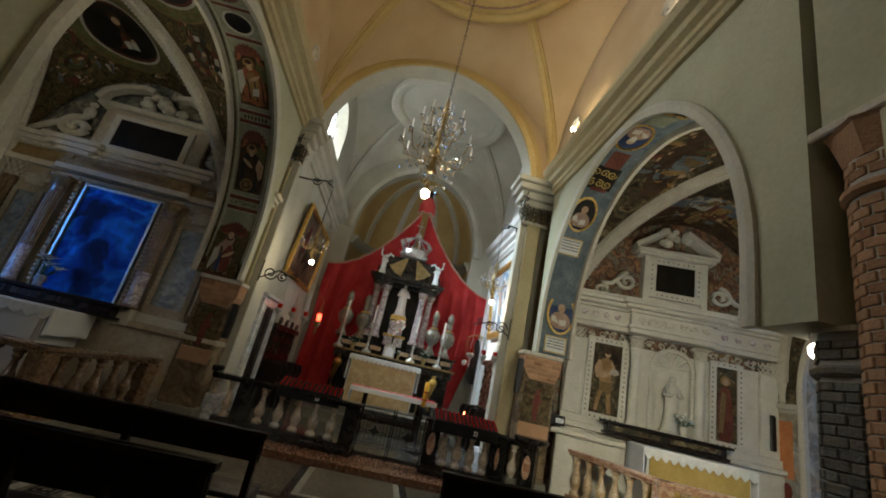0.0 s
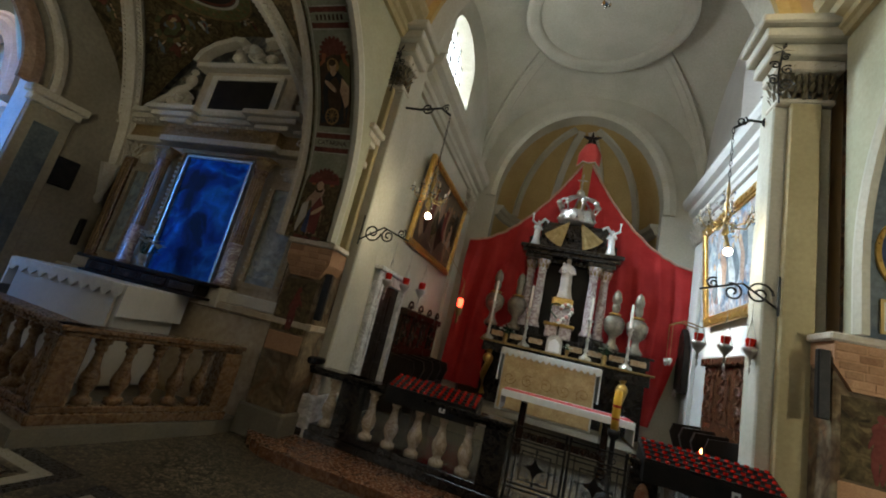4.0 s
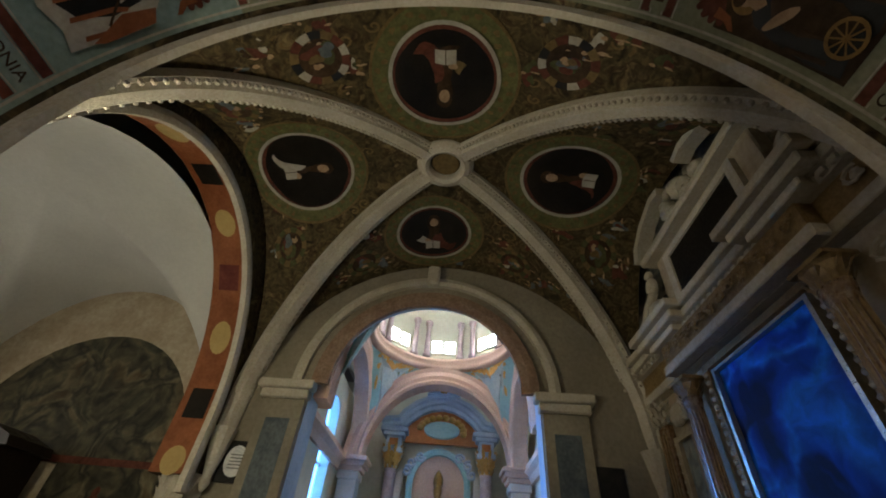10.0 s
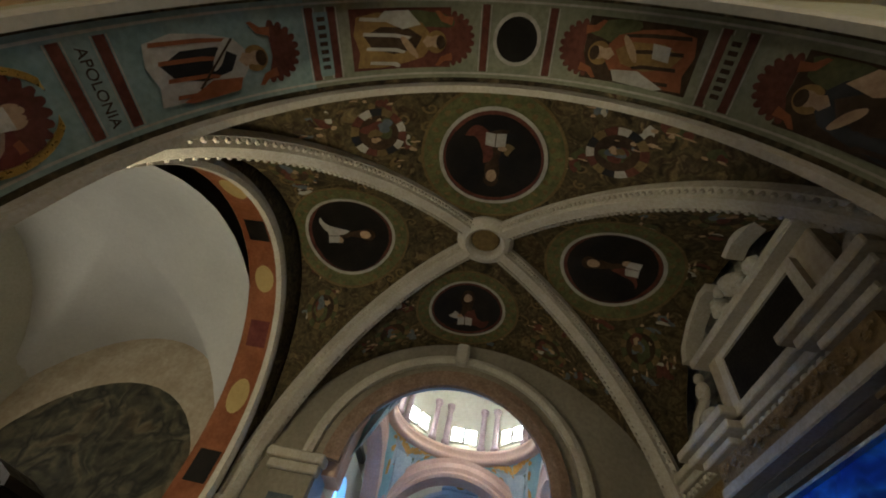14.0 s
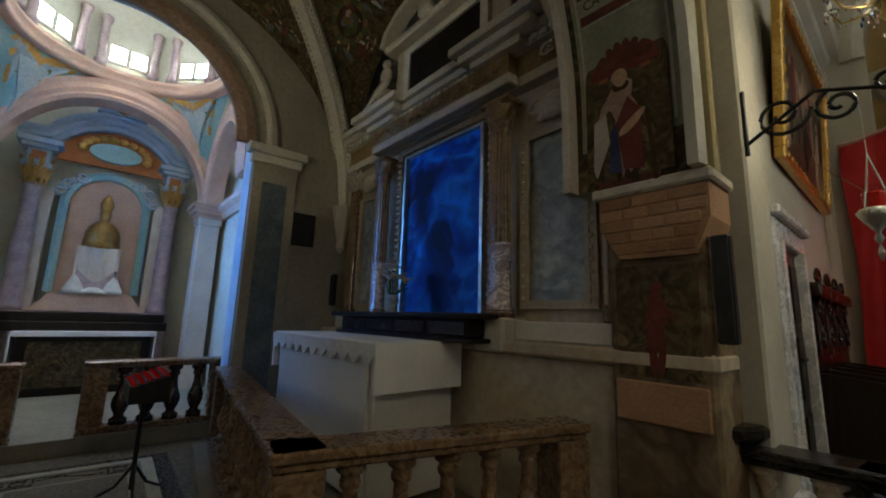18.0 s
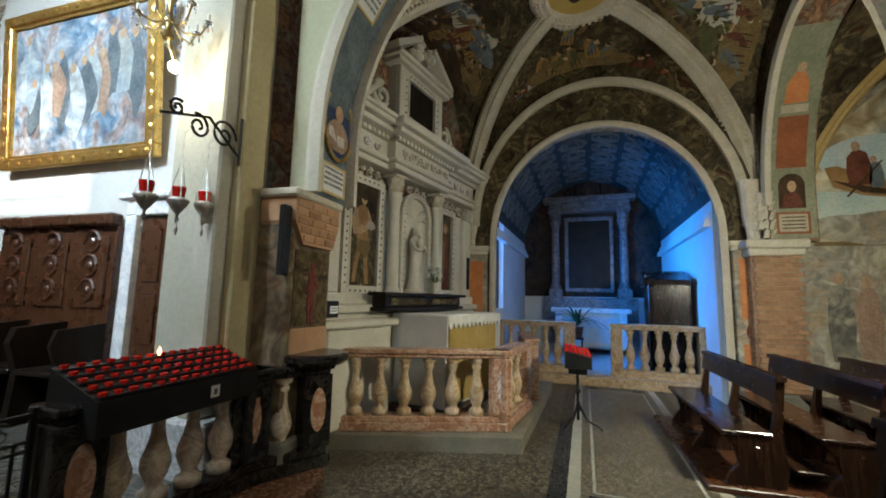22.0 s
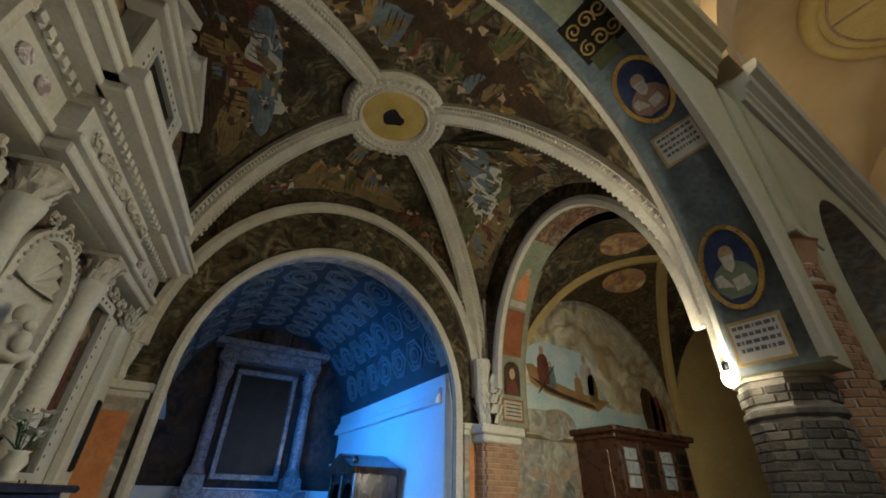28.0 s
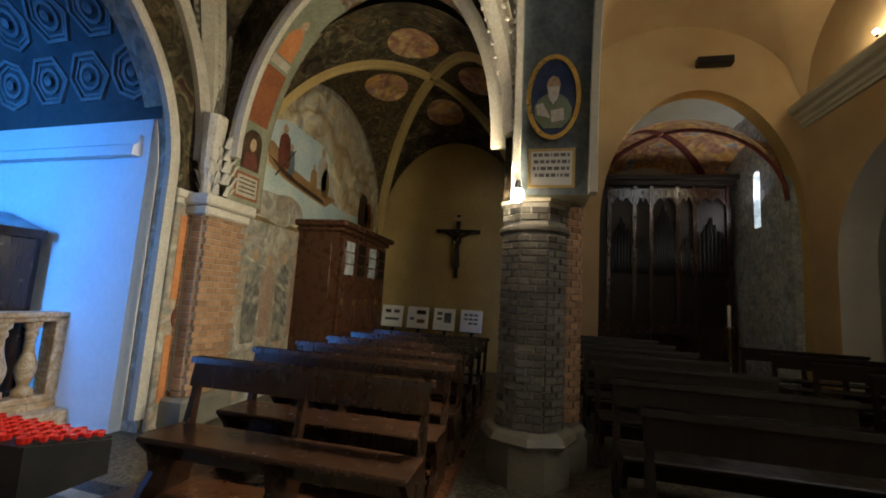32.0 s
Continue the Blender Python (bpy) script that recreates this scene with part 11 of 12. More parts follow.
# --- portraits, signs and saints under the arcade arches ---
def on_arch(a0, a1, u0, u1, deg, t=0.0, lift=0.014):
    """Frame on the underside of an arcade arch: local z along the curve, y towards the opening."""
    def at(a):
        return Vector(along(a0, a1, (u0 + u1) / 2 - (u1 - u0) / 2 * math.cos(a), t, SPRING + RISE * math.sin(a)))
    a = radians(deg)
    p, up = at(a), (at(a + 0.01) - at(a - 0.01)).normalized()
    d = Vector(along(a0, a1, 1.0)) - Vector(along(a0, a1, 0.0))
    inward = (d - up * d.dot(up)).normalized()
    if abs(deg - 90) < 30:
        inward = Vector((0, 0, -1)) - up * Vector((0, 0, -1)).dot(up)
        inward.normalize()
    if deg > 90 and abs(deg - 90) >= 30:
        inward, up = -inward, -up
    elif deg > 90:
        up = -up
    x = inward.cross(up)
    m = Matrix((x, inward, up)).transposed().to_4x4()
    m.translation = p + inward * lift
    here[0] = m


RA, LA = (AR0, AR1, 0.42, 4.80), (AL0, AL1, 0.36, 4.88)
for deg, g, r, b in ((48, blue_paint, robe_paint, True), (132, dark_panel, robe_paint, False), (90, blue_paint, robe_paint, True)):
    on_arch(*RA, deg)
    portrait(0.0, 0.0, 0.19, 0.29, g, r, b, "oval painted portrait shape in a gilt ring under the arch")
for deg in (34, 147):
    on_arch(*RA, deg)
    plaque(-0.17, 0.17, -0.13, 0.13, "white painted sign with rows of faded writing under the arch")
for deg in (66, 114):
    on_arch(*RA, deg)
    th = tagged(new("scroll_panel"), "dark panel with gilded scrollwork under the arch", "fresco", kind="structure")
    part("ground", B((-0.23, 0.23, 0.0, 0.006, -0.22, 0.22)), dark_panel, th)
    bm = bmesh.new()
    for i in range(6):
        scroll_tube(bm, -0.13 + 0.13 * (i % 3), -0.1 + 0.2 * (i // 3), 0.075, 0.008, 1.4, i, 0.010, 1 if i % 2 else -1, 4)
    part("gilded_scrolls", bm, bright_ochre, th)
# painted strip on the cross arch beside the brick pier: sign, half figure, red panel, standing saint
reset()


def on_cross(a, b, drop):
    """Across (a) and up from the springing (b) on the cross arch's far jamb and soffit."""
    if b < 0:
        return Vector(along((3.0, 2.80), (7.1, 2.62), 3.42 - drop, -0.275 + a, 2.80 + b))
    w = math.pi - b / 1.95
    return Vector(along((3.0, 2.80), (7.1, 2.62), 1.92 - (1.5 - drop) * math.cos(w), -0.275 + a, 2.80 + (2.20 - drop) * math.sin(w)))


th = tagged(new("painted_strip"), "painted strip with a sign, a half figure, a red panel and a saint under the cross arch", "fresco", kind="structure")
part("ground", quad(bmesh.new(), on_cross, -0.26, 0.26, -0.45, 2.30, 0.004, 24), sage_paint, th)
part("sign", quad(bmesh.new(), on_cross, -0.16, 0.16, -0.36, -0.12, 0.010, 1), white_paint, th)
part("sign_border", quad(bmesh.new(), on_cross, -0.19, 0.19, -0.39, -0.09, 0.007, 1), rust_paint, th)
for k in range(4):
    part("faded_writing", quad(bmesh.new(), on_cross, -0.13, 0.13, -0.32 + 0.05 * k, -0.305 + 0.05 * k, 0.013, 1), umber_paint, th)
part("niche", daub(bmesh.new(), on_cross, [(-0.15, -0.04), (0.15, -0.04), (0.15, 0.25)] + [(0.15 * math.cos(a), 0.25 + 0.14 * math.sin(a)) for a in (math.pi * i / 8 for i in range(1, 8))] + [(-0.15, 0.25)], 0.012), umber_paint, th)
part("painted_bust", daub(bmesh.new(), on_cross, [(-0.12, -0.03), (0.12, -0.03), (0.09, 0.12), (0.0, 0.17), (-0.09, 0.12)], 0.018), maroon_paint, th)
part("painted_head", daub(bmesh.new(), on_cross, ellipse(0.0, 0.23, 0.05, 0.07, 14), 0.022), skin_paint, th)
part("red_panel", quad(bmesh.new(), on_cross, -0.17, 0.17, 0.46, 1.10, 0.012, 6), rust_paint, th)
part("pale_plate", quad(bmesh.new(), on_cross, -0.15, 0.15, 1.14, 1.24, 0.014, 2), white_paint, th)
part("painted_robe", daub(bmesh.new(), on_cross, [(-0.13, 1.26), (0.13, 1.26), (0.12, 1.52), (0.05, 1.66), (-0.05, 1.66), (-0.12, 1.50)], 0.016), orange_paint, th)
part("painted_head", daub(bmesh.new(), on_cross, ellipse(0.0, 1.72, 0.05, 0.07, 14), 0.020), skin_paint, th)
reset()

# --- scroll ornaments on the clerestory ---
for x, y, z, turn in ((2.70, 4.15, 6.50, 90), (2.70, 6.85, 6.50, 90), (-2.25, 6.9, 6.50, 90)):
    here[0] = pose(x, y, 0, 0, 0, turn)
    th = tagged(new("scroll_ornament"), "round stucco scroll ornament above the cornice", "ornament", "scroll ornaments", "structure")
    part("scroll", scroll_tube(bmesh.new(), 0.0, z, 0.16, 0.0, 1.8, 0.0, 0.035, 1, 7), stucco, th, smooth=True)
    part("eye", ball(bmesh.new(), (0.0, 0.0, z), 0.05, 8, 6), stucco, th)
reset()

# --- webs that close the vaults against the arcade arches ---
for vault, sx, (a0, a1, u0, u1), t, m in ((VR, -1, RA, -0.36, fresco_brown), (VL, 1, LA, 0.36, fresco_dark)):
    bm, last = bmesh.new(), None
    for i in range(37):
        a = math.pi * i / 36
        Y = -math.cos(a)
        p, q = vault.at(sx, Y), Vector(along(a0, a1, (u0 + u1) / 2 - (u1 - u0) / 2 * math.cos(a), t, SPRING + RISE * math.sin(a) + 0.02))
        pair = [bm.verts.new(p), bm.verts.new(q)]
        if last:
            bm.faces.new((last[0], pair[0], pair[1], last[1]))
        last = pair
    solid("vault_web", bm, m, "narrow frescoed web between vault and arch", "vault", kind="structure", smooth=True)

# --- benches ---
def bench(x0, x1, y, label, mat=None, group="pews", kneel=True):
    """A pew that faces +y: its back stands at y."""
    mat = mat or wood_dark
    th = thing("pew", ((x0 + x1) / 2, y + 0.2, 0.06), label, "bench", group)
    part("backrest", P([(y - 0.045, 0.70), (y - 0.015, 0.70), (y - 0.045, 0.90), (y - 0.085, 0.90)], 'x', x0, x1), mat, th)
    part("top_rail", P([(y - 0.10, 0.86), (y - 0.02, 0.86), (y - 0.03, 0.90), (y - 0.10, 0.90)], 'x', x0 - 0.02, x1 + 0.02), mat, th)
    part("seat", B((x0, x1, y, y + 0.36, 0.43, 0.465), bevel=0.010), mat, th)
    ends = [x0 + 0.03, x1 - 0.03] + ([(x0 + x1) / 2] if x1 - x0 > 1.6 else [])
    for x in ends:
        part("end_panel", P([(y - 0.06, 0.06), (y + 0.34, 0.06), (y + 0.30, 0.14), (y + 0.24, 0.22), (y + 0.27, 0.34), (y + 0.35, 0.43), (y + 0.02, 0.43), (y - 0.03, 0.66), (y - 0.06, 0.90), (y - 0.10, 0.90), (y - 0.06, 0.45), (y - 0.09, 0.2)], 'x', x - 0.022, x + 0.022), mat, th)
    part("stretcher", B((x0, x1, y + 0.10, y + 0.13, 0.26, 0.36), bevel=0.005), mat, th)
    if kneel:
        part("kneeler", B((x0 + 0.05, x1 - 0.05, y - 0.34, y - 0.16, 0.17, 0.20), bevel=0.008), mat, th)
    return th


reset()
solid("pew_platform", B((3.68, 5.75, -0.30, 4.30, 0.0, 0.055), bevel=0.008), wood_red, "low red-brown wooden pew platform", "platform", kind="structure")
for k in range(6):
    bench(3.74, 5.50, 3.82 - 0.66 * k, "dark polished wooden pew on a low platform", group="south aisle pews")
for y in (3.90, 2.97, 2.04, 1.11, 0.18, -0.75, -1.68):
    bench(0.96, 2.52, y, "dark wooden pew in the nave", wood_black, "nave pews")
    bench(-2.16, -0.36, y, "dark wooden pew in the nave", wood_black, "nave pews")
for k in range(4):
    bench(-6.1, -4.0, 1.5 - 0.8 * k, "dark wooden pew in the north aisle", group="north aisle pews")
bench(-6.3, -4.7, 3.05, "low dark pew before the domed chapel", group="north aisle pews", kneel=False)

# --- confessionals and cupboards ---
def ogee_box(name, x0, x1, y0, y1, top, label, mat, openings=2):
    """A confessional that faces +y in the local frame, with a curved top."""
    th = thing(name, ((x0 + x1) / 2, (y0 + y1) / 2, 0.0), label, "confessional", "confessionals")
    w, t = x1 - x0, 0.04
    part("back", B((x0, x1, y0, y0 + t, 0.0, top - 0.25)), mat, th)
    for x in (x0, x1 - t):
        part("side", B((x, x + t, y0, y1, 0.0, top - 0.25), bevel=0.006), mat, th)
    part("base", B((x0 - 0.03, x1 + 0.03, y0, y1 + 0.03, 0.0, 0.14), bevel=0.01), mat, th)
    n = openings
    for k in range(n + 1):
        x = x0 + (w - 0.09) * k / n
        part("post", B((x, x + 0.09, y1 - 0.07, y1 + 0.01, 0.14, top - 0.25), bevel=0.008), mat, th)
    for k in range(n):
        a, b = x0 + 0.09 + (w - 0.09) * k / n, x0 + (w - 0.09) * (k + 1) / n
        part("low_door", B((a, b, y1 - 0.05, y1 - 0.02, 0.14, 0.95), bevel=0.006), mat, th)
        part("arch_head", P([(a, top - 0.25), (b, top - 0.25), (b, top - 0.55)] + [((a + b) / 2 + (b - a) / 2 * math.cos(q), top - 0.55 + 0.2 * math.sin(q)) for q in (math.pi * i / 8 for i in range(1, 8))] + [(a, top - 0.55)], 'y', y1 - 0.05, y1 - 0.02), mat, th)
    c = (x0 + x1) / 2
    pts = [(x0 - 0.07, top - 0.25), (x1 + 0.07, top - 0.25), (x1 + 0.08, top - 0.17), (x1 - 0.10, top - 0.13), (c + w * 0.22, top - 0.06), (c + w * 0.10, top - 0.01), (c, top + 0.02), (c - w * 0.10, top - 0.01), (c - w * 0.22, top - 0.06), (x0 + 0.10, top - 0.13), (x0 - 0.08, top - 0.17)]
    part("ogee_top", P(pts, 'y', y0, y1 + 0.08), mat, th)
    for x in (x0 - 0.03, x1 + 0.03):
        part("knob", ball(bmesh.new(), (x, y1 + 0.02, top - 0.10), 0.05, 8, 6), mat, th, smooth=True)
    return th


frame_at(-2.19, -0.712, 0.0, 0.0, (1.18, 1.385, 0.915))
th = thing("confessional", (7.2, 0.35, 0.0), "tall red-brown wooden confessional cupboard with glazed upper doors", "confessional", "confessionals")
part("body", B((6.85, 7.44, -0.10, 1.20, 0.10, 2.50)), wood_red, th)
part("plinth", B((6.79, 7.44, -0.15, 1.25, 0.0, 0.10), bevel=0.01), wood_red, th)
part("cornice", B((6.79, 7.44, -0.15, 1.25, 2.50, 2.58), (6.73, 7.44, -0.19, 1.30, 2.58, 2.68), bevel=0.02), wood_red, th)
for k in range(4):
    y0, y1 = -0.07 + 0.315 * k, -0.07 + 0.315 * (k + 1) - 0.015
    d = part("door", B((6.81, 6.85, y0, y1, 0.14, 2.46), bevel=0.006), wood_red, th)
    part("panel", B((6.79, 6.81, y0 + 0.05, y1 - 0.05, 0.25, 0.95), bevel=0.008), wood_red, d)
    part("panel", B((6.79, 6.81, y0 + 0.05, y1 - 0.05, 1.05, 1.70), bevel=0.008), wood_red, d)
    for i in range(2):
        for j in range(3):
            a = y0 + 0.05 + i * 0.105
            part("pane", B((6.798, 6.808, a, a + 0.09, 1.84 + 0.19 * j, 2.0 + 0.19 * j)), blue_grey_panel if k % 2 else dark_panel, d, "small dark window pane")
    part("handle", B((6.78, 6.81, y1 - 0.035, y1 - 0.02, 1.35, 1.45)), brass, d)
part("end_panel", B((6.95, 7.35, 1.20, 1.215, 1.4, 2.35), (6.95, 7.35, 1.20, 1.215, 0.25, 1.25), bevel=0.006), wood_red, th)

frame_at(0.0, -1.40, 0.0, 0.0, (1.0, 1.0, 0.90))
th = thing("wardrobe", (-6.6, 1.2, 0.0), "large blackened wooden cupboard with small panes that glow in place of reflected daylight", "cupboard")
part("body", B((-7.0, -6.42, 0.45, 2.0, 0.0, 2.75)), wood_black, th)
part("top", P([(0.35, 2.75), (2.10, 2.75), (2.06, 2.86), (1.75, 3.0), (0.7, 3.0), (0.40, 2.86)], 'x', -7.0, -6.36), wood_black, th)
for y0 in (0.5, 1.26):
    part("door", B((-6.42, -6.39, y0, y0 + 0.70, 0.15, 2.15), bevel=0.01), wood_black, th)
win = part("window_frame", B((-6.42, -6.385, 1.18, 1.65, 2.22, 2.58)), wood_black, th)
# panes glow in place of the daylight caught in their glass
for i in range(2):
    for j in range(2):
        part("pane", B((-6.384, -6.376, 1.23 + 0.195 * i, 1.40 + 0.195 * i, 2.27 + 0.145 * j, 2.39 + 0.145 * j)), glowing("daylight_glow_pane", (0.75, 0.85, 1.0), 0.8), win, "pale pane, the daylight in its glass put in as a glow")

# --- crucifix and display panels ---
frame_at(-1.14, -1.66, 0.0, 0.24)
cr = thing("crucifix", (5.9, -0.5, 1.65), "dark wooden crucifix on the ochre end wall", "crucifix")
part("upright", B((5.86, 5.94, -0.53, -0.47, 1.62, 2.98), bevel=0.008), wood_black, cr)
part("crossbar", B((5.42, 6.38, -0.53, -0.47, 2.58, 2.66), bevel=0.008), wood_black, cr)
bm = robed(5.9, -0.42, 1.85, 0.82, 180, 0.7)
for s in (-1, 1):
    tube(bm, [(5.9 + s * 0.06, -0.44, 2.48), (5.9 + s * 0.22, -0.44, 2.56), (5.9 + s * 0.40, -0.45, 2.62)], 0.022, 6)
solid("crucifix_figure", bm, wood_dark, "dark carved figure on the crucifix", "statue", smooth=True)
part("tablet", B((5.80, 6.0, -0.47, -0.46, 2.84, 2.92)), wood_light, cr)
for k in range(4):
    x = 4.36 + 0.555 * k
    reset()
    th = thing("display_panel", (x, -1.9, 0.5), "white printed display panel with small photographs", "display panel", "display panels")
    frame_at(x, -1.84, 3.0 * (k - 1.5), 0.0, (1.5, 1.0, 0.84))
    part("board", P([(-0.10, 0.92), (-0.08, 0.92), (-0.16, 1.44), (-0.18, 1.44)], 'x', -0.15, 0.15), paper, th)
    prints = (((-0.09, -0.035, 1.30, 1.35, ink), (-0.02, 0.035, 1.30, 1.35, ink), (0.05, 0.10, 1.30, 1.35, ink), (-0.09, -0.035, 1.20, 1.25, ink), (-0.02, 0.035, 1.20, 1.25, ink), (0.05, 0.10, 1.20, 1.25, ink), (-0.09, -0.035, 1.10, 1.15, ink), (-0.02, 0.035, 1.10, 1.15, ink)), ((-0.10, 0.0, 1.10, 1.34, slate_paint), (0.03, 0.10, 1.28, 1.35, dim_ochre), (0.03, 0.10, 1.16, 1.22, ink)), ((-0.11, 0.02, 1.26, 1.36, umber_paint), (0.05, 0.11, 1.12, 1.18, slate_paint), (-0.10, 0.01, 1.05, 1.14, dim_ochre)), ((-0.10, -0.02, 1.26, 1.34, ink), (0.02, 0.10, 1.26, 1.34, umber_paint), (-0.10, 0.10, 1.08, 1.14, ink)))[k]
    for u0, u1, z0, z1, m in prints:
        part("photograph", P([(-0.08 - 0.154 * (z0 - 0.92) + 0.001, z0), (-0.08 - 0.154 * (z0 - 0.92) + 0.006, z0), (-0.08 - 0.154 * (z1 - 0.92) + 0.006, z1), (-0.08 - 0.154 * (z1 - 0.92) + 0.001, z1)], 'x', u0, u1), m, th, "small printed photograph")
    part("leg", B((-0.02, 0.02, -0.22, -0.19, 0.0, 1.3)), iron, th)
    part("foot", B((-0.12, 0.12, -0.26, -0.02, 0.0, 0.02)), iron, th)
    part("ledge", B((-0.13, 0.13, -0.2, -0.07, 0.90, 0.92)), iron, th)
    reset()

# --- blue chapel furniture ---
frame_at(6.80, 4.90, -3.0, 0.0, (1.0, 1.0, 1.10))
al = thing("chapel_retable", (4.7, 0.0, 0.30), "dim marble retable with a black painting, columns and a broken pediment", "retable")
YC = 0.05
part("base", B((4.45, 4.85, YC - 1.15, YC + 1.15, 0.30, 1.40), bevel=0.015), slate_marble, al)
part("painting", B((4.76, 4.80, YC - 0.53, YC + 0.53, 1.63, 3.30)), dark_panel, al, "almost black painting")
bm = bmesh.new()
for y0, y1, z0, z1 in ((YC - 0.62, YC - 0.53, 1.54, 3.39), (YC + 0.53, YC + 0.62, 1.54, 3.39), (YC - 0.53, YC + 0.53, 3.30, 3.39), (YC - 0.53, YC + 0.53, 1.54, 1.63)):
    box(bm, 4.70, 4.82, y0, y1, z0, z1, 0.01)
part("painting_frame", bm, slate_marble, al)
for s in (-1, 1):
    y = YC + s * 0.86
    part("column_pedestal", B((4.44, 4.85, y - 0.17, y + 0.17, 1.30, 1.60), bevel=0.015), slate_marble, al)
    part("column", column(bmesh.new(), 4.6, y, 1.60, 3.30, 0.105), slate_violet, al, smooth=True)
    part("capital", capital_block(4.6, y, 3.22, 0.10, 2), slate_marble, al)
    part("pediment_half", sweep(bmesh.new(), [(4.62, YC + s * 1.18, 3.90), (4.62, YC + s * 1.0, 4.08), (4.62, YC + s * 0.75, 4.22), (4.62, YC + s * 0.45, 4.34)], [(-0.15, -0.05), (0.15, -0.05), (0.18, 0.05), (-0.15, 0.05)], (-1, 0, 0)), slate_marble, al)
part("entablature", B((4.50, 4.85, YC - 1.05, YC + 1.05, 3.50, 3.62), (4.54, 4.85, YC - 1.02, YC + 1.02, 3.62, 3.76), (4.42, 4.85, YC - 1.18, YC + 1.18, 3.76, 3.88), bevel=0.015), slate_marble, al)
part("attic_painting", B((4.70, 4.76, YC - 0.30, YC + 0.30, 3.92, 4.30), bevel=0.01), shaded_fresco, al)
part("attic_frame", B((4.72, 4.80, YC - 0.36, YC + 0.36, 3.88, 4.36), bevel=0.01), dark_panel, al)
ca = thing("chapel_altar", (4.1, YC, 0.30), "altar table with a white marble edge in the blue chapel", "altar")
part("body", B((3.75, 4.45, YC - 0.82, YC + 0.82, 0.30, 1.06)), altar_stone, ca)
part("slab", B((3.66, 4.45, YC - 0.92, YC + 0.92, 1.06, 1.16), bevel=0.012), white_marble, ca)
part("front_panel", B((3.735, 3.75, YC - 0.6, YC + 0.6, 0.42, 0.96), bevel=0.006), stucco_blue, ca)
for s in (-1, 1):
    part("pilaster", B((3.72, 3.75, YC + s * 0.74 - 0.08, YC + s * 0.74 + 0.08, 0.30, 1.06), bevel=0.006), white_marble, ca)
pl = thing("potted_palm", (3.2, 0.35, 0.15), "dark green strap-leaved plant in a pot", "plant")
part("pot", L([(0.11, 0.56), (0.15, 0.76), (0.16, 0.78)], 3.2, 0.35, 14), wood_red, pl, smooth=True)
part("stand", B((3.05, 3.35, 0.20, 0.50, 0.52, 0.56), *[(x, x + 0.035, y, y + 0.035, 0.16, 0.52) for x in (3.07, 3.295) for y in (0.22, 0.445)], bevel=0.004), wood_dark, pl)
rnd = random.Random(9)
for k in range(26):
    a, ln = 2.4 * k, rnd.uniform(0.55, 0.85)
    up = rnd.uniform(0.35, 1.0)
    bm, rows = bmesh.new(), []
    for i in range(7):
        q = i / 6
        r, z = ln * (q * (1.1 - 0.25 * up)), 0.78 + ln * (1.5 * up * q - 1.15 * q * q * (0.6 + 0.3 * up)) + 0.1 * q
        w = 0.028 * math.sin(math.pi * min(0.97, 0.2 + 0.8 * q))
        c, s = math.cos(a), math.sin(a)
        rows.append([bm.verts.new((3.2 + c * r - s * e, 0.35 + s * r + c * e, z + (0.008 if e else 0))) for e in (-w, 0, w)])
    for p, q in zip(rows, rows[1:]):
        bm.faces.new((p[0], p[1], q[1], q[0]))
        bm.faces.new((p[1], p[2], q[2], q[1]))
    part("leaf", bm, leaf_mat, pl, smooth=True)
# confessional by the right wall of the blue chapel, turned to the room
keep = here[0]
here[0] = keep @ pose(2.05, -1.62, 0.12, 0, 0, -4)
ogee_box("confessional", -0.72, 0.72, -0.05, 0.62, 1.74, "dark walnut confessional with a curved ogee top", wood_dark, 2)
here[0] = keep
balustrade("chapel_rail", [(1.02, -1.72), (1.02, -0.36)], 0.12, 0.85, [5], ochre_marble, ochre_marble, "ochre marble chapel rail with turned balusters", (True, True), 0.14, 0.20, "blue chapel rails", violet_marble)
balustrade("chapel_rail", [(1.02, 0.42), (1.02, 1.72)], 0.12, 0.85, [5], ochre_marble, ochre_marble, "ochre marble chapel rail with turned balusters", (True, True), 0.14, 0.20, "blue chapel rails", violet_marble)
reset()
# small candle stand in the aisle
frame_at(0.20, 0.06, 0.0)
cs = candle_rack("candle_stand", 4.42, 5.16, 5.02, 5.30, 0.84, 0.90, 6, 9, "small black candle stand with red cups on a twisted iron leg", None, 0.12, False)
part("column", tube(bmesh.new(), [(4.79, 5.16, 0.10), (4.79, 5.16, 0.72)], 0.016, 8), iron, cs)
part("tapered_tray", P([(4.52, 0.72), (4.70, 0.62), (4.88, 0.62), (5.06, 0.72)], 'y', 5.06, 5.26), black_paint, cs)
for k in range(3):
    a = 2.09 * k + 0.4
    part("foot", tube(bmesh.new(), [(4.79, 5.16, 0.30), (4.79 + 0.10 * math.cos(a), 5.16 + 0.10 * math.sin(a), 0.10), (4.79 + 0.22 * math.cos(a), 5.16 + 0.22 * math.sin(a), 0.05), (4.79 + 0.26 * math.cos(a), 5.16 + 0.26 * math.sin(a), 0.012)], 0.012, 6), iron, cs)
    part("scroll", scroll_tube(bmesh.new(), 4.79 + 0.07 * (k - 1), 0.24, 0.045, 5.14, 1.3, k, 0.008, 1), iron, cs)
part("collar", ball(bmesh.new(), (4.79, 5.16, 0.42), 0.035, 8, 6), iron, cs)

# --- left chapel furniture ---
YN, XN = 5.08, -11.34


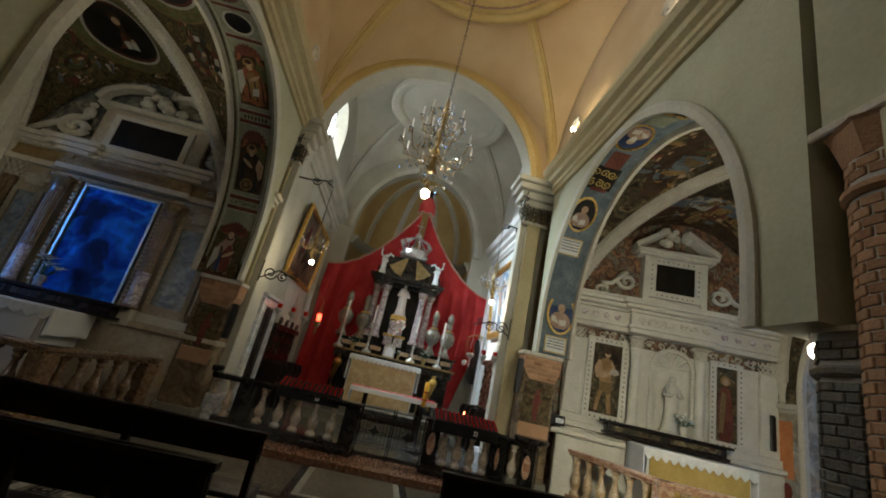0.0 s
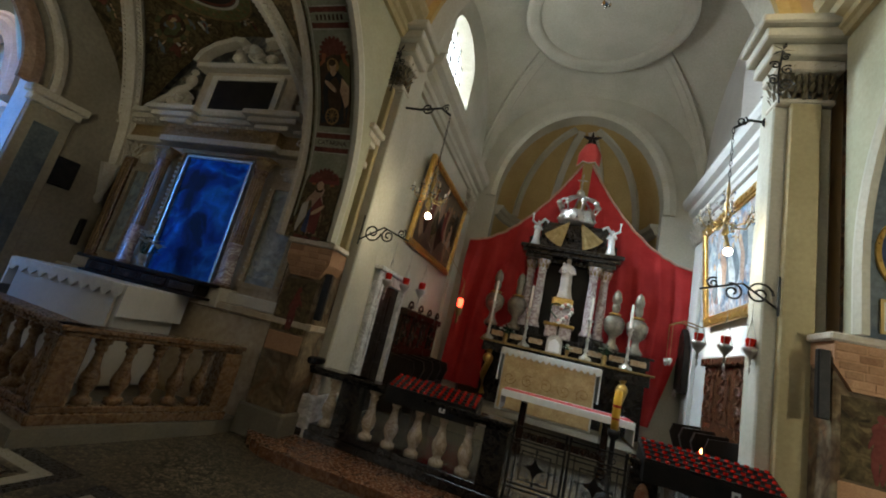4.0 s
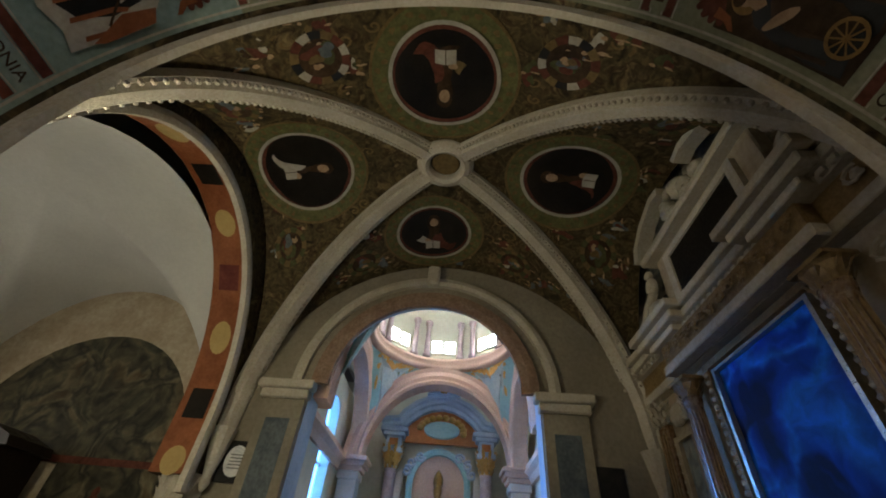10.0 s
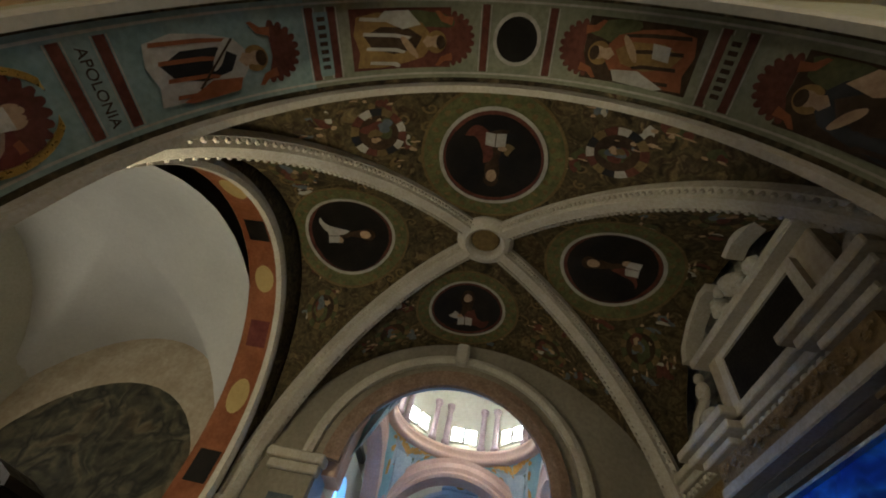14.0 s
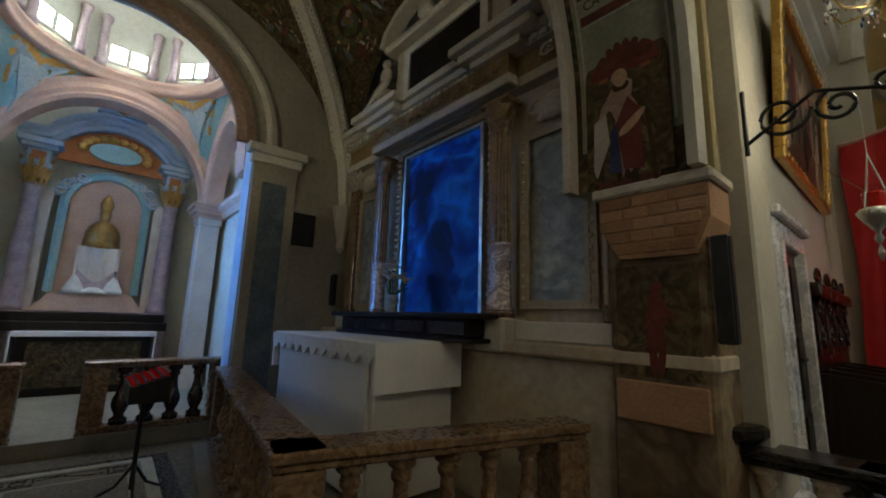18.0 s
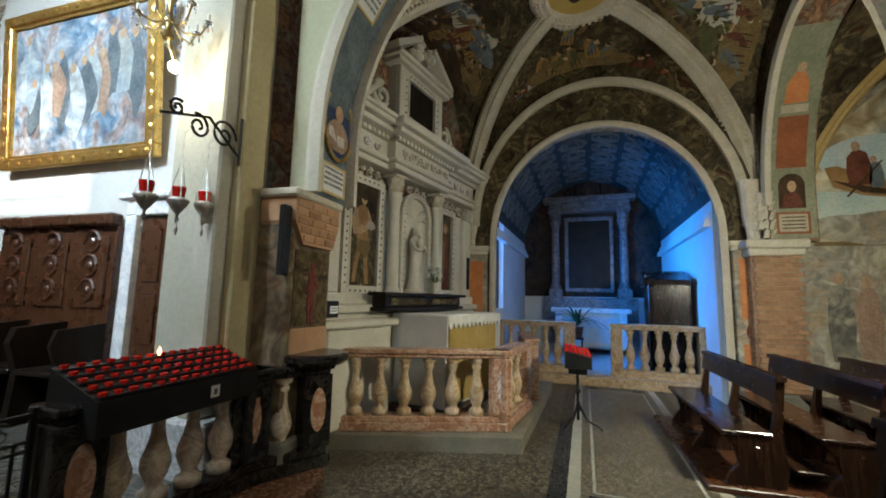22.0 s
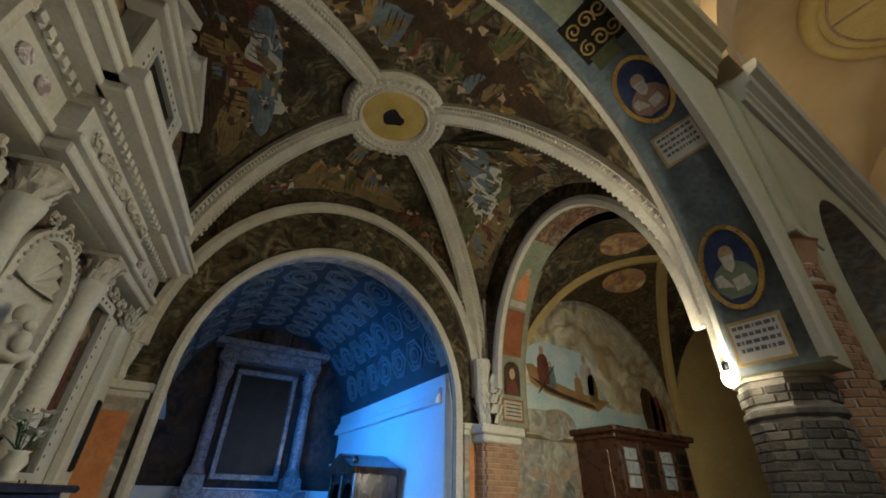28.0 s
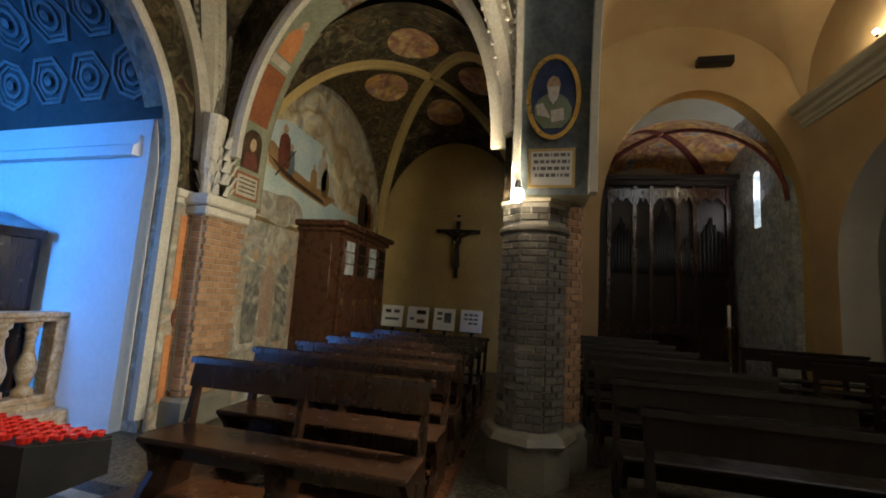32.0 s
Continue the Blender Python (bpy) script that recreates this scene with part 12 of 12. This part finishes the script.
def turned(bm, x, y, z):
    """Quarter turn about the upright, so that what lay along x lies along y."""
    bm.transform(Matrix.Translation((x, y, z)) @ Matrix.Rotation(math.pi / 2, 4, 'Z'))
    return bm


al = thing("bishop_retable", (XN, YN, 0.2), "blue, pink and gold stucco retable with a round-headed niche", "retable")
part("plinth", B((XN, XN + 0.34, 3.92, 6.20, 0.15, 1.42), bevel=0.015), stucco_violet, al)
part("stepped_base", P([(4.32, 1.42), (5.84, 1.42), (5.60, 1.72), (4.56, 1.72)], 'x', XN, XN + 0.42), stucco_pink, al)
for y, sg in ((4.10, -1), (6.02, 1)):
    part("column", L([(0.16, 1.42), (0.16, 1.50), (0.13, 1.56), (0.125, 2.2), (0.11, 3.42), (0.13, 3.46)], XN + 0.20, y, 18), stucco_violet, al, "violet veined column", True)
    part("inner_pilaster", B((XN, XN + 0.12, y - sg * 0.16 - 0.09, y - sg * 0.16 + 0.09, 1.42, 3.46), bevel=0.01), stucco_pale, al)
    bm = bmesh.new()
    for k in range(3):
        leafy(bm, XN + 0.20, y, 3.46 + 0.09 * k, 0.12 + 0.012 * k, k + 2, 9)
    part("capital", bm, gold_paint, al, "gilded leafy capital")
    part("impost", B((XN, XN + 0.36, y - 0.19, y + 0.19, 3.74, 3.84), (XN, XN + 0.32, y - 0.15, y + 0.15, 3.84, 4.06), (XN, XN + 0.40, y - 0.22, y + 0.22, 4.06, 4.13), (XN, XN + 0.46, y - 0.28, y + 0.28, 4.13, 4.22), bevel=0.012), stucco_blue, al)
    part("impost_panel", B((XN + 0.32, XN + 0.33, y - 0.09, y + 0.09, 3.88, 4.02)), orange_paint, al)
arch_line = [(YN - 0.52, 1.74), (YN - 0.52, 3.24)] + [(YN - 0.52 * math.cos(t), 3.24 + 0.56 * math.sin(t)) for t in (math.pi * i / 16 for i in range(1, 16))] + [(YN + 0.52, 3.24), (YN + 0.52, 1.74)]
part("niche", P(arch_line, 'x', XN + 0.01, XN + 0.03), stucco_pink, al, "pink round-headed niche")
part("niche_frame", sweep(bmesh.new(), [(XN + 0.05, y, z) for y, z in arch_line], [(-0.05, 0.0), (0.10, 0.0), (0.12, 0.06), (0.08, 0.12), (-0.05, 0.12)], (1, 0, 0)), turquoise_bright, al, "turquoise niche frame")
for sg in (-1, 1):
    for k, (dy, z) in enumerate(((0.40, 3.74), (0.58, 3.62), (0.66, 3.46))):
        part("carved_scroll", turned(scroll_tube(bmesh.new(), 0.0, 0.0, 0.10, 0.0, 1.3, k, 0.03, sg, 6), XN + 0.16, YN + sg * dy, z), stucco_blue, al)
part("tympanum", P([(4.30, 4.02), (5.86, 4.02), (5.80, 4.40), (5.40, 4.66), (YN, 4.76), (4.76, 4.66), (4.36, 4.40)], 'x', XN, XN + 0.10), orange_paint, al)
pts = [(4.26, 4.22), (4.42, 4.40), (4.62, 4.56), (4.84, 4.66), (YN, 4.70), (5.32, 4.66), (5.54, 4.56), (5.74, 4.40), (5.90, 4.22)]
part("curved_pediment", sweep(bmesh.new(), [(XN, y, z) for y, z in [(3.84, 4.14)] + pts + [(6.30, 4.14)]], [(0.0, 0.0), (0.26, 0.0), (0.30, 0.06), (0.36, 0.09), (0.38, 0.15), (0.44, 0.19), (0.44, 0.26), (0.0, 0.26)], (1, 0, 0)), stucco_blue, al)
part("cartouche", P(ellipse(YN, 4.28, 0.38, 0.17, 24), 'x', XN + 0.10, XN + 0.20), turquoise_bright, al, "turquoise oval cartouche")
for k in range(11):
    t = math.pi * (k - 0.5) / 10
    part("gold_cloud", ball(bmesh.new(), (XN + 0.20, YN + 0.47 * math.cos(t), 4.26 + 0.27 * math.sin(t)), 0.075, 8, 6, (0.8, 1, 0.9)), gold_paint, al, smooth=True)
part("crest_bracket", P([(4.72, 4.92), (5.44, 4.92), (5.30, 5.10), (5.34, 5.34), (5.22, 5.42), (4.94, 5.42), (4.82, 5.34), (4.86, 5.10)], 'x', XN + 0.30, XN + 0.52), stucco_blue, al)
for y, z, q in ((YN, 5.06, 0.13), (YN - 0.08, 5.18, 0.09), (YN + 0.08, 5.18, 0.09), (YN, 5.30, 0.10), (YN - 0.05, 5.40, 0.06), (YN + 0.06, 5.41, 0.06)):
    part("gold_cloud", ball(bmesh.new(), (XN + 0.54, y, z), q, 9, 6, (0.6, 1, 1)), gold_paint, al, smooth=True)
bs = L([(0.30, 2.50), (0.33, 2.54), (0.32, 2.66), (0.31, 2.78), (0.26, 2.88), (0.17, 2.95), (0.09, 2.98), (0.085, 3.02), (0.10, 3.06), (0.108, 3.13), (0.095, 3.18), (0.105, 3.20), (0.125, 3.26), (0.115, 3.34), (0.07, 3.42), (0.02, 3.48)], XN + 0.30, YN, 20, 0.78)
for v in bs.verts:
    dx, dy = v.co.x - XN - 0.30, v.co.y - YN
    if v.co.z < 2.94:
        a = math.atan2(dy, dx)
        k = 1 + 0.05 * math.sin(9 * a + v.co.z * 5)
        v.co.x, v.co.y = XN + 0.30 + dx * 0.75 * k, YN + dy * k
    elif v.co.z > 3.19:
        v.co.x = XN + 0.30 + dx * 0.55
solid("bishop_bust", bs, old_gold, "gilded mitred bust statue in the pink niche", "statue", smooth=True)
dp = thing("draped_plinth", (XN + 0.3, YN, 1.72), "plinth draped in pale pink cloth with a white flounce", "plinth")
part("core", B((XN + 0.05, XN + 0.46, YN - 0.27, YN + 0.27, 1.72, 2.50), bevel=0.02), stucco_violet, dp)
front = bmesh.new()
last = None
for i in range(15):
    y = -0.29 + 0.58 * i / 14
    low = 1.92 + 0.28 * abs(y / 0.29) ** 1.6 if abs(y) < 0.25 else 1.78
    row = [front.verts.new((XN + 0.48 + 0.018 * math.sin(i * 1.7), YN + y, z)) for z in (2.51, 2.3, 2.1, low)]
    if last:
        for k in range(3):
            front.faces.new((last[k], row[k], row[k + 1], last[k + 1]))
    last = row
part("drape", front, stucco_pale, dp, smooth=True)
for sg in (-1, 1):
    part("flounce", lathe(bmesh.new(), [(0.15, 1.72), (0.14, 1.79), (0.09, 1.90), (0.04, 2.02), (0.02, 2.10)], XN + 0.42, YN + sg * 0.25, 12), lace, dp, "white gathered cloth", True)
part("flounce", lathe(bmesh.new(), [(0.20, 1.72), (0.17, 1.77), (0.06, 1.83)], XN + 0.44, YN, 12), lace, dp, smooth=True)
ta = thing("chapel_altar", (-10.6, 5.12, 0.15), "dark chapel altar table edged with white cloth", "altar")
part("body", B((-11.0, -10.46, 4.32, 5.94, 0.15, 1.08), bevel=0.01), wood_black, ta)
part("front_panel", B((-10.46, -10.445, 4.44, 5.82, 0.28, 0.96), bevel=0.004), fresco_dark, ta, "dark painted front")
part("cloth", B((-11.0, -10.42, 4.25, 6.01, 1.08, 1.115), (-10.42, -10.405, 4.25, 6.01, 1.04, 1.115), bevel=0.005), linen, ta, "white cloth")
for y in (4.24, 5.99):
    part("cloth_side", B((-10.98, -10.41, y, y + 0.025, 0.55, 1.08), bevel=0.004), linen, ta)
sh = thing("altar_shelf", (-10.95, 5.1, 1.115), "dark stepped wooden shelf on the chapel altar", "shelf")
part("lower_step", B((-11.0, -10.72, 4.02, 6.18, 1.115, 1.26), bevel=0.012), wood_black, sh)
part("upper_step", B((-11.0, -10.84, 4.06, 6.14, 1.26, 1.40), bevel=0.012), wood_black, sh)
frame_at(-6.95, 5.03, 180.0, 0.0, (1.2, 1.12, 0.88))
keep = here[0]
here[0] = keep @ pose(2.1, 1.62, 0.10, 0, 0, 180)
ogee_box("confessional", -0.45, 0.45, 0.0, 0.55, 2.1, "black wooden confessional with a shaped top in the domed chapel", wood_black, 1)
here[0] = keep
balustrade("chapel_rail", [(0.5, 0.40), (0.5, 1.37)], 0.12, 0.92, [4], brown_marble, brown_marble, "brown marble rail of the domed chapel", (True, True), 0.14, 0.20, "domed chapel rails", violet_marble)
balustrade("chapel_rail", [(0.5, -1.31), (0.5, -0.22)], 0.12, 0.92, [4], brown_marble, wood_dark, "brown rail of the domed chapel", (True, True), 0.14, 0.20, "domed chapel rails", None)
reset()
# wall things of the left bay
frame_at(-0.07, -0.73, 0.0)
th = thing("memorial_plaque", (-6.86, 3.6, 2.4), "white oval memorial on a black square board", "memorial")
part("board", B((-6.92, -6.87, 3.42, 3.80, 2.38, 2.82), bevel=0.006), black_paint, th)
part("oval", P(ellipse(3.61, 2.60, 0.125, 0.165, 24), 'x', -6.87, -6.855), white_marble, th, "white marble oval")
part("writing", B(*[(-6.856, -6.852, 3.54, 3.68, 2.52 + 0.035 * k, 2.53 + 0.035 * k) for k in range(5)]), ink, th)
frame_at(-0.18, -0.06, 0.0, 0.08)
th = thing("wall_speaker", (-6.6, 7.2, 2.3), "black square loudspeaker on the aisle wall", "loudspeaker")
part("case", B((-6.70, -6.58, 6.98, 7.32, 2.29, 2.72), bevel=0.01), black_paint, th)
part("grille", B((-6.578, -6.572, 7.0, 7.30, 2.31, 2.70)), iron, th)
th = thing("security_camera", (-6.58, 6.98, 2.14), "small white dome camera on the wall", "camera")
part("base", B((-6.66, -6.62, 6.93, 7.01, 2.11, 2.19), bevel=0.006), paper, th)
part("eye", ball(bmesh.new(), (-6.60, 6.97, 2.14), 0.035, 10, 6), black_paint, th, smooth=True)
frame_at(-0.10, -0.75, 0.0)
th = thing("hooded_cabinet", (-6.65, 3.65, 0.0), "dark hooded wooden cabinet on a white pedestal", "cabinet")
part("pedestal", B((-6.92, -6.42, 3.40, 3.92, 0.0, 1.12), bevel=0.012), plaster_white, th)
part("cabinet", B((-6.92, -6.48, 3.42, 3.90, 1.16, 1.82), bevel=0.01), wood_black, th)
part("shelf", B((-6.92, -6.38, 3.36, 3.96, 1.12, 1.17), bevel=0.01), wood_black, th)
part("hood", P([(3.36, 1.82), (3.96, 1.82), (3.94, 1.90), (3.80, 2.0), (3.66, 2.05), (3.52, 2.0), (3.38, 1.90)], 'x', -6.92, -6.40), wood_black, th)
part("door", P([(3.56, 1.24), (3.76, 1.24), (3.76, 1.60), (3.66, 1.72), (3.56, 1.60)], 'x', -6.48, -6.46), wood_dark, th)
reset()
rr = candle_rack("candle_stand", -6.15, -5.60, 5.42, 5.68, 0.88, 0.96, 5, 8, "small candle stand with red cups beside the altar rail", None, 0.12, False)
part("column", tube(bmesh.new(), [(-5.87, 5.55, 0.06), (-5.87, 5.55, 0.75)], 0.018, 8), iron, rr)
for k in range(3):
    a = 2.09 * k
    part("foot", tube(bmesh.new(), [(-5.87, 5.55, 0.25), (-5.87 + 0.12 * math.cos(a), 5.55 + 0.12 * math.sin(a), 0.08), (-5.87 + 0.24 * math.cos(a), 5.55 + 0.24 * math.sin(a), 0.012)], 0.012, 6), iron, rr)

# --- organ and west end ---
region((0.95, 1.0, 0.94), (-3.14, 1.95, 0.0))
og = thing("pipe_organ", (3.0, -7.9, 0.0), "dark wooden pipe organ case with dull pipes in a dim bay", "organ")
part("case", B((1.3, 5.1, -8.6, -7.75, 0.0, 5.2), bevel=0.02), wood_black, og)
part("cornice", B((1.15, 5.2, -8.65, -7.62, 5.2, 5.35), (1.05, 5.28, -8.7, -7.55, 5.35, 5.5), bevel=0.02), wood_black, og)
part("plinth", B((1.2, 5.15, -8.6, -7.66, 0.0, 1.15), bevel=0.015), wood_dark, og)
for x in (1.35, 2.2, 2.65, 3.35, 3.8, 4.5):
    part("case_post", B((x - 0.06, x + 0.06, -7.75, -7.66, 1.15, 5.2), bevel=0.01), wood_dark, og)
for c, w, n, hh in ((1.78, 0.70, 7, 1.5), (2.43, 0.34, 5, 0.9), (3.0, 0.60, 9, 1.9), (3.58, 0.34, 5, 0.9), (4.15, 0.60, 7, 1.5)):
    for k in range(n):
        x = c + w * ((k + 0.5) / n - 0.5)
        ht = hh * (1 - 0.45 * abs(2 * (k + 0.5) / n - 1))
        r = w / n * 0.42
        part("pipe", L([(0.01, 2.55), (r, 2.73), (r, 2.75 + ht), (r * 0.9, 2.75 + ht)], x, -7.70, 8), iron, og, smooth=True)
    part("pipe_shade", P([(c - w / 2, 5.1), (c + w / 2, 5.1), (c + w / 2, 4.6), (c + w * 0.2, 4.85), (c, 4.7), (c - w * 0.2, 4.85), (c - w / 2, 4.6)], 'y', -7.70, -7.66), wood_dark, og)
part("keydesk", B((2.5, 3.5, -7.75, -7.2, 0.9, 1.02), (2.45, 2.55, -7.75, -7.2, 0.0, 0.9), (3.45, 3.55, -7.75, -7.2, 0.0, 0.9), bevel=0.01), wood_dark, og)
cstk = thing("floor_candlestick", (2.2, -5.8, 0.0), "tall pale floor candlestick before the organ", "candlestick")
part("stem", L([(0.14, 0.0), (0.12, 0.05), (0.03, 0.12), (0.025, 1.2), (0.08, 1.25)], 2.2, -5.8, 12), brass, cstk, smooth=True)
part("candle", L([(0.035, 1.25), (0.035, 1.75)], 2.2, -5.8, 10), wax, cstk)
vs = thing("vault_speaker", (1.0, -3.5, 6.7), "small dark loudspeaker box fixed high on the arch", "loudspeaker")
part("box", B((2.35, 3.1, -5.1, -4.9, 7.25, 7.45), bevel=0.02), black_paint, vs)
region()
th = thing("notice_board", (-2.6, 3.1, 0.9), "white notice board with printed sheets by the west arch", "notice board")
frame_at(-1.26, 1.44, -125)
part("board", B((-0.4, 0.4, -0.02, 0.0, 1.0, 1.9), bevel=0.006), paper, th)
for i in range(2):
    for j in range(3):
        part("sheet", B((-0.34 + 0.36 * i, -0.04 + 0.36 * i, 0.0, 0.005, 1.08 + 0.27 * j, 1.30 + 0.27 * j)), ink if (i + j) % 2 else pale_paint, th)
for x in (-0.35, 0.35):
    part("leg", B((x - 0.02, x + 0.02, -0.04, -0.02, 0.0, 1.9)), iron, th)
reset()

# --- bricks of the piers ---
region()
bk = mesh_of("brick", B((-0.066, 0.066, -0.02, 0.02, 0.0, 0.054), bevel=0.006), brick_grey)
bh = mesh_of("brick_half", B((-0.036, 0.036, -0.02, 0.02, 0.0, 0.054), bevel=0.006), brick_grey)
rnd = random.Random(12)
for th, (cx, cy) in piers[:2]:
    for c in range(30):
        z = 0.43 + 0.0605 * c
        if 1.99 < z < 2.08:
            continue
        for f in range(8):
            a = radians(45 * f)
            # the faces towards the wall of the cross arch stay hidden
            if math.cos(a) * (1 if cx > 0 else -1) > 0.9:
                continue
            split = (-0.072, 0.042) if c % 2 else (-0.042, 0.072)
            for u, me in ((split[0], bh if c % 2 else bk), (split[1], bk if c % 2 else bh)):
                px, py = cx + 0.262 * math.cos(a) - u * math.sin(a), cy + 0.262 * math.sin(a) + u * math.cos(a)
                ob = new("brick", me)
                ob.parent = th
                ob.location = (px + rnd.uniform(-0.004, 0.004), py + rnd.uniform(-0.004, 0.004), z)
                ob.rotation_euler = (0, 0, a + math.pi / 2 + rnd.uniform(-0.02, 0.02))
br_me = mesh_of("brick", B((-0.055, 0.055, -0.018, 0.018, 0.0, 0.056), bevel=0.005), brick_red)
for th, (cx, cy) in piers[2:]:
    for c in range(46):
        z = 0.40 + 0.063 * c
        if z > 2.95 and z < 3.06 or z > 3.22:
            continue
        for k in range(12):
            a = 2 * math.pi * (k + 0.5 * (c % 2)) / 12
            if math.cos(a) * (1 if cx > 0 else -1) > 0.75:
                continue
            ob = new("brick", br_me)
            ob.parent = th
            ob.location = (cx + 0.224 * math.cos(a), cy + 0.224 * math.sin(a), z)
            ob.rotation_euler = (0, 0, a + math.pi / 2)
for c in range(30):
    z = 0.31 + 0.0635 * c
    for k in range(5):
        u = 2.83 + 0.11 * k + 0.05 * (c % 2)
        ob = new("brick", br_me)
        ob.parent = cb
        ob.location = (6.44, min(u, 3.29) - 0.48, z)
        ob.rotation_euler = (0, 0, math.pi / 2)
    for k in range(4):
        ob = new("brick", br_me)
        ob.parent = cb
        ob.location = (6.52 + 0.155 * k, 2.865, z)
for c in range(25):
    for k in range(9):
        a = 2 * math.pi * (k + 0.5 * (c % 2)) / 9
        if math.cos(a) < -0.5:
            continue
        ob = new("brick", br_me)
        ob.parent = bc
        ob.location = (-6.92 + 0.167 * math.cos(a), 2.40 + 0.167 * math.sin(a), 0.36 + 0.0645 * c)
        ob.rotation_euler = (0, 0, a + math.pi / 2)
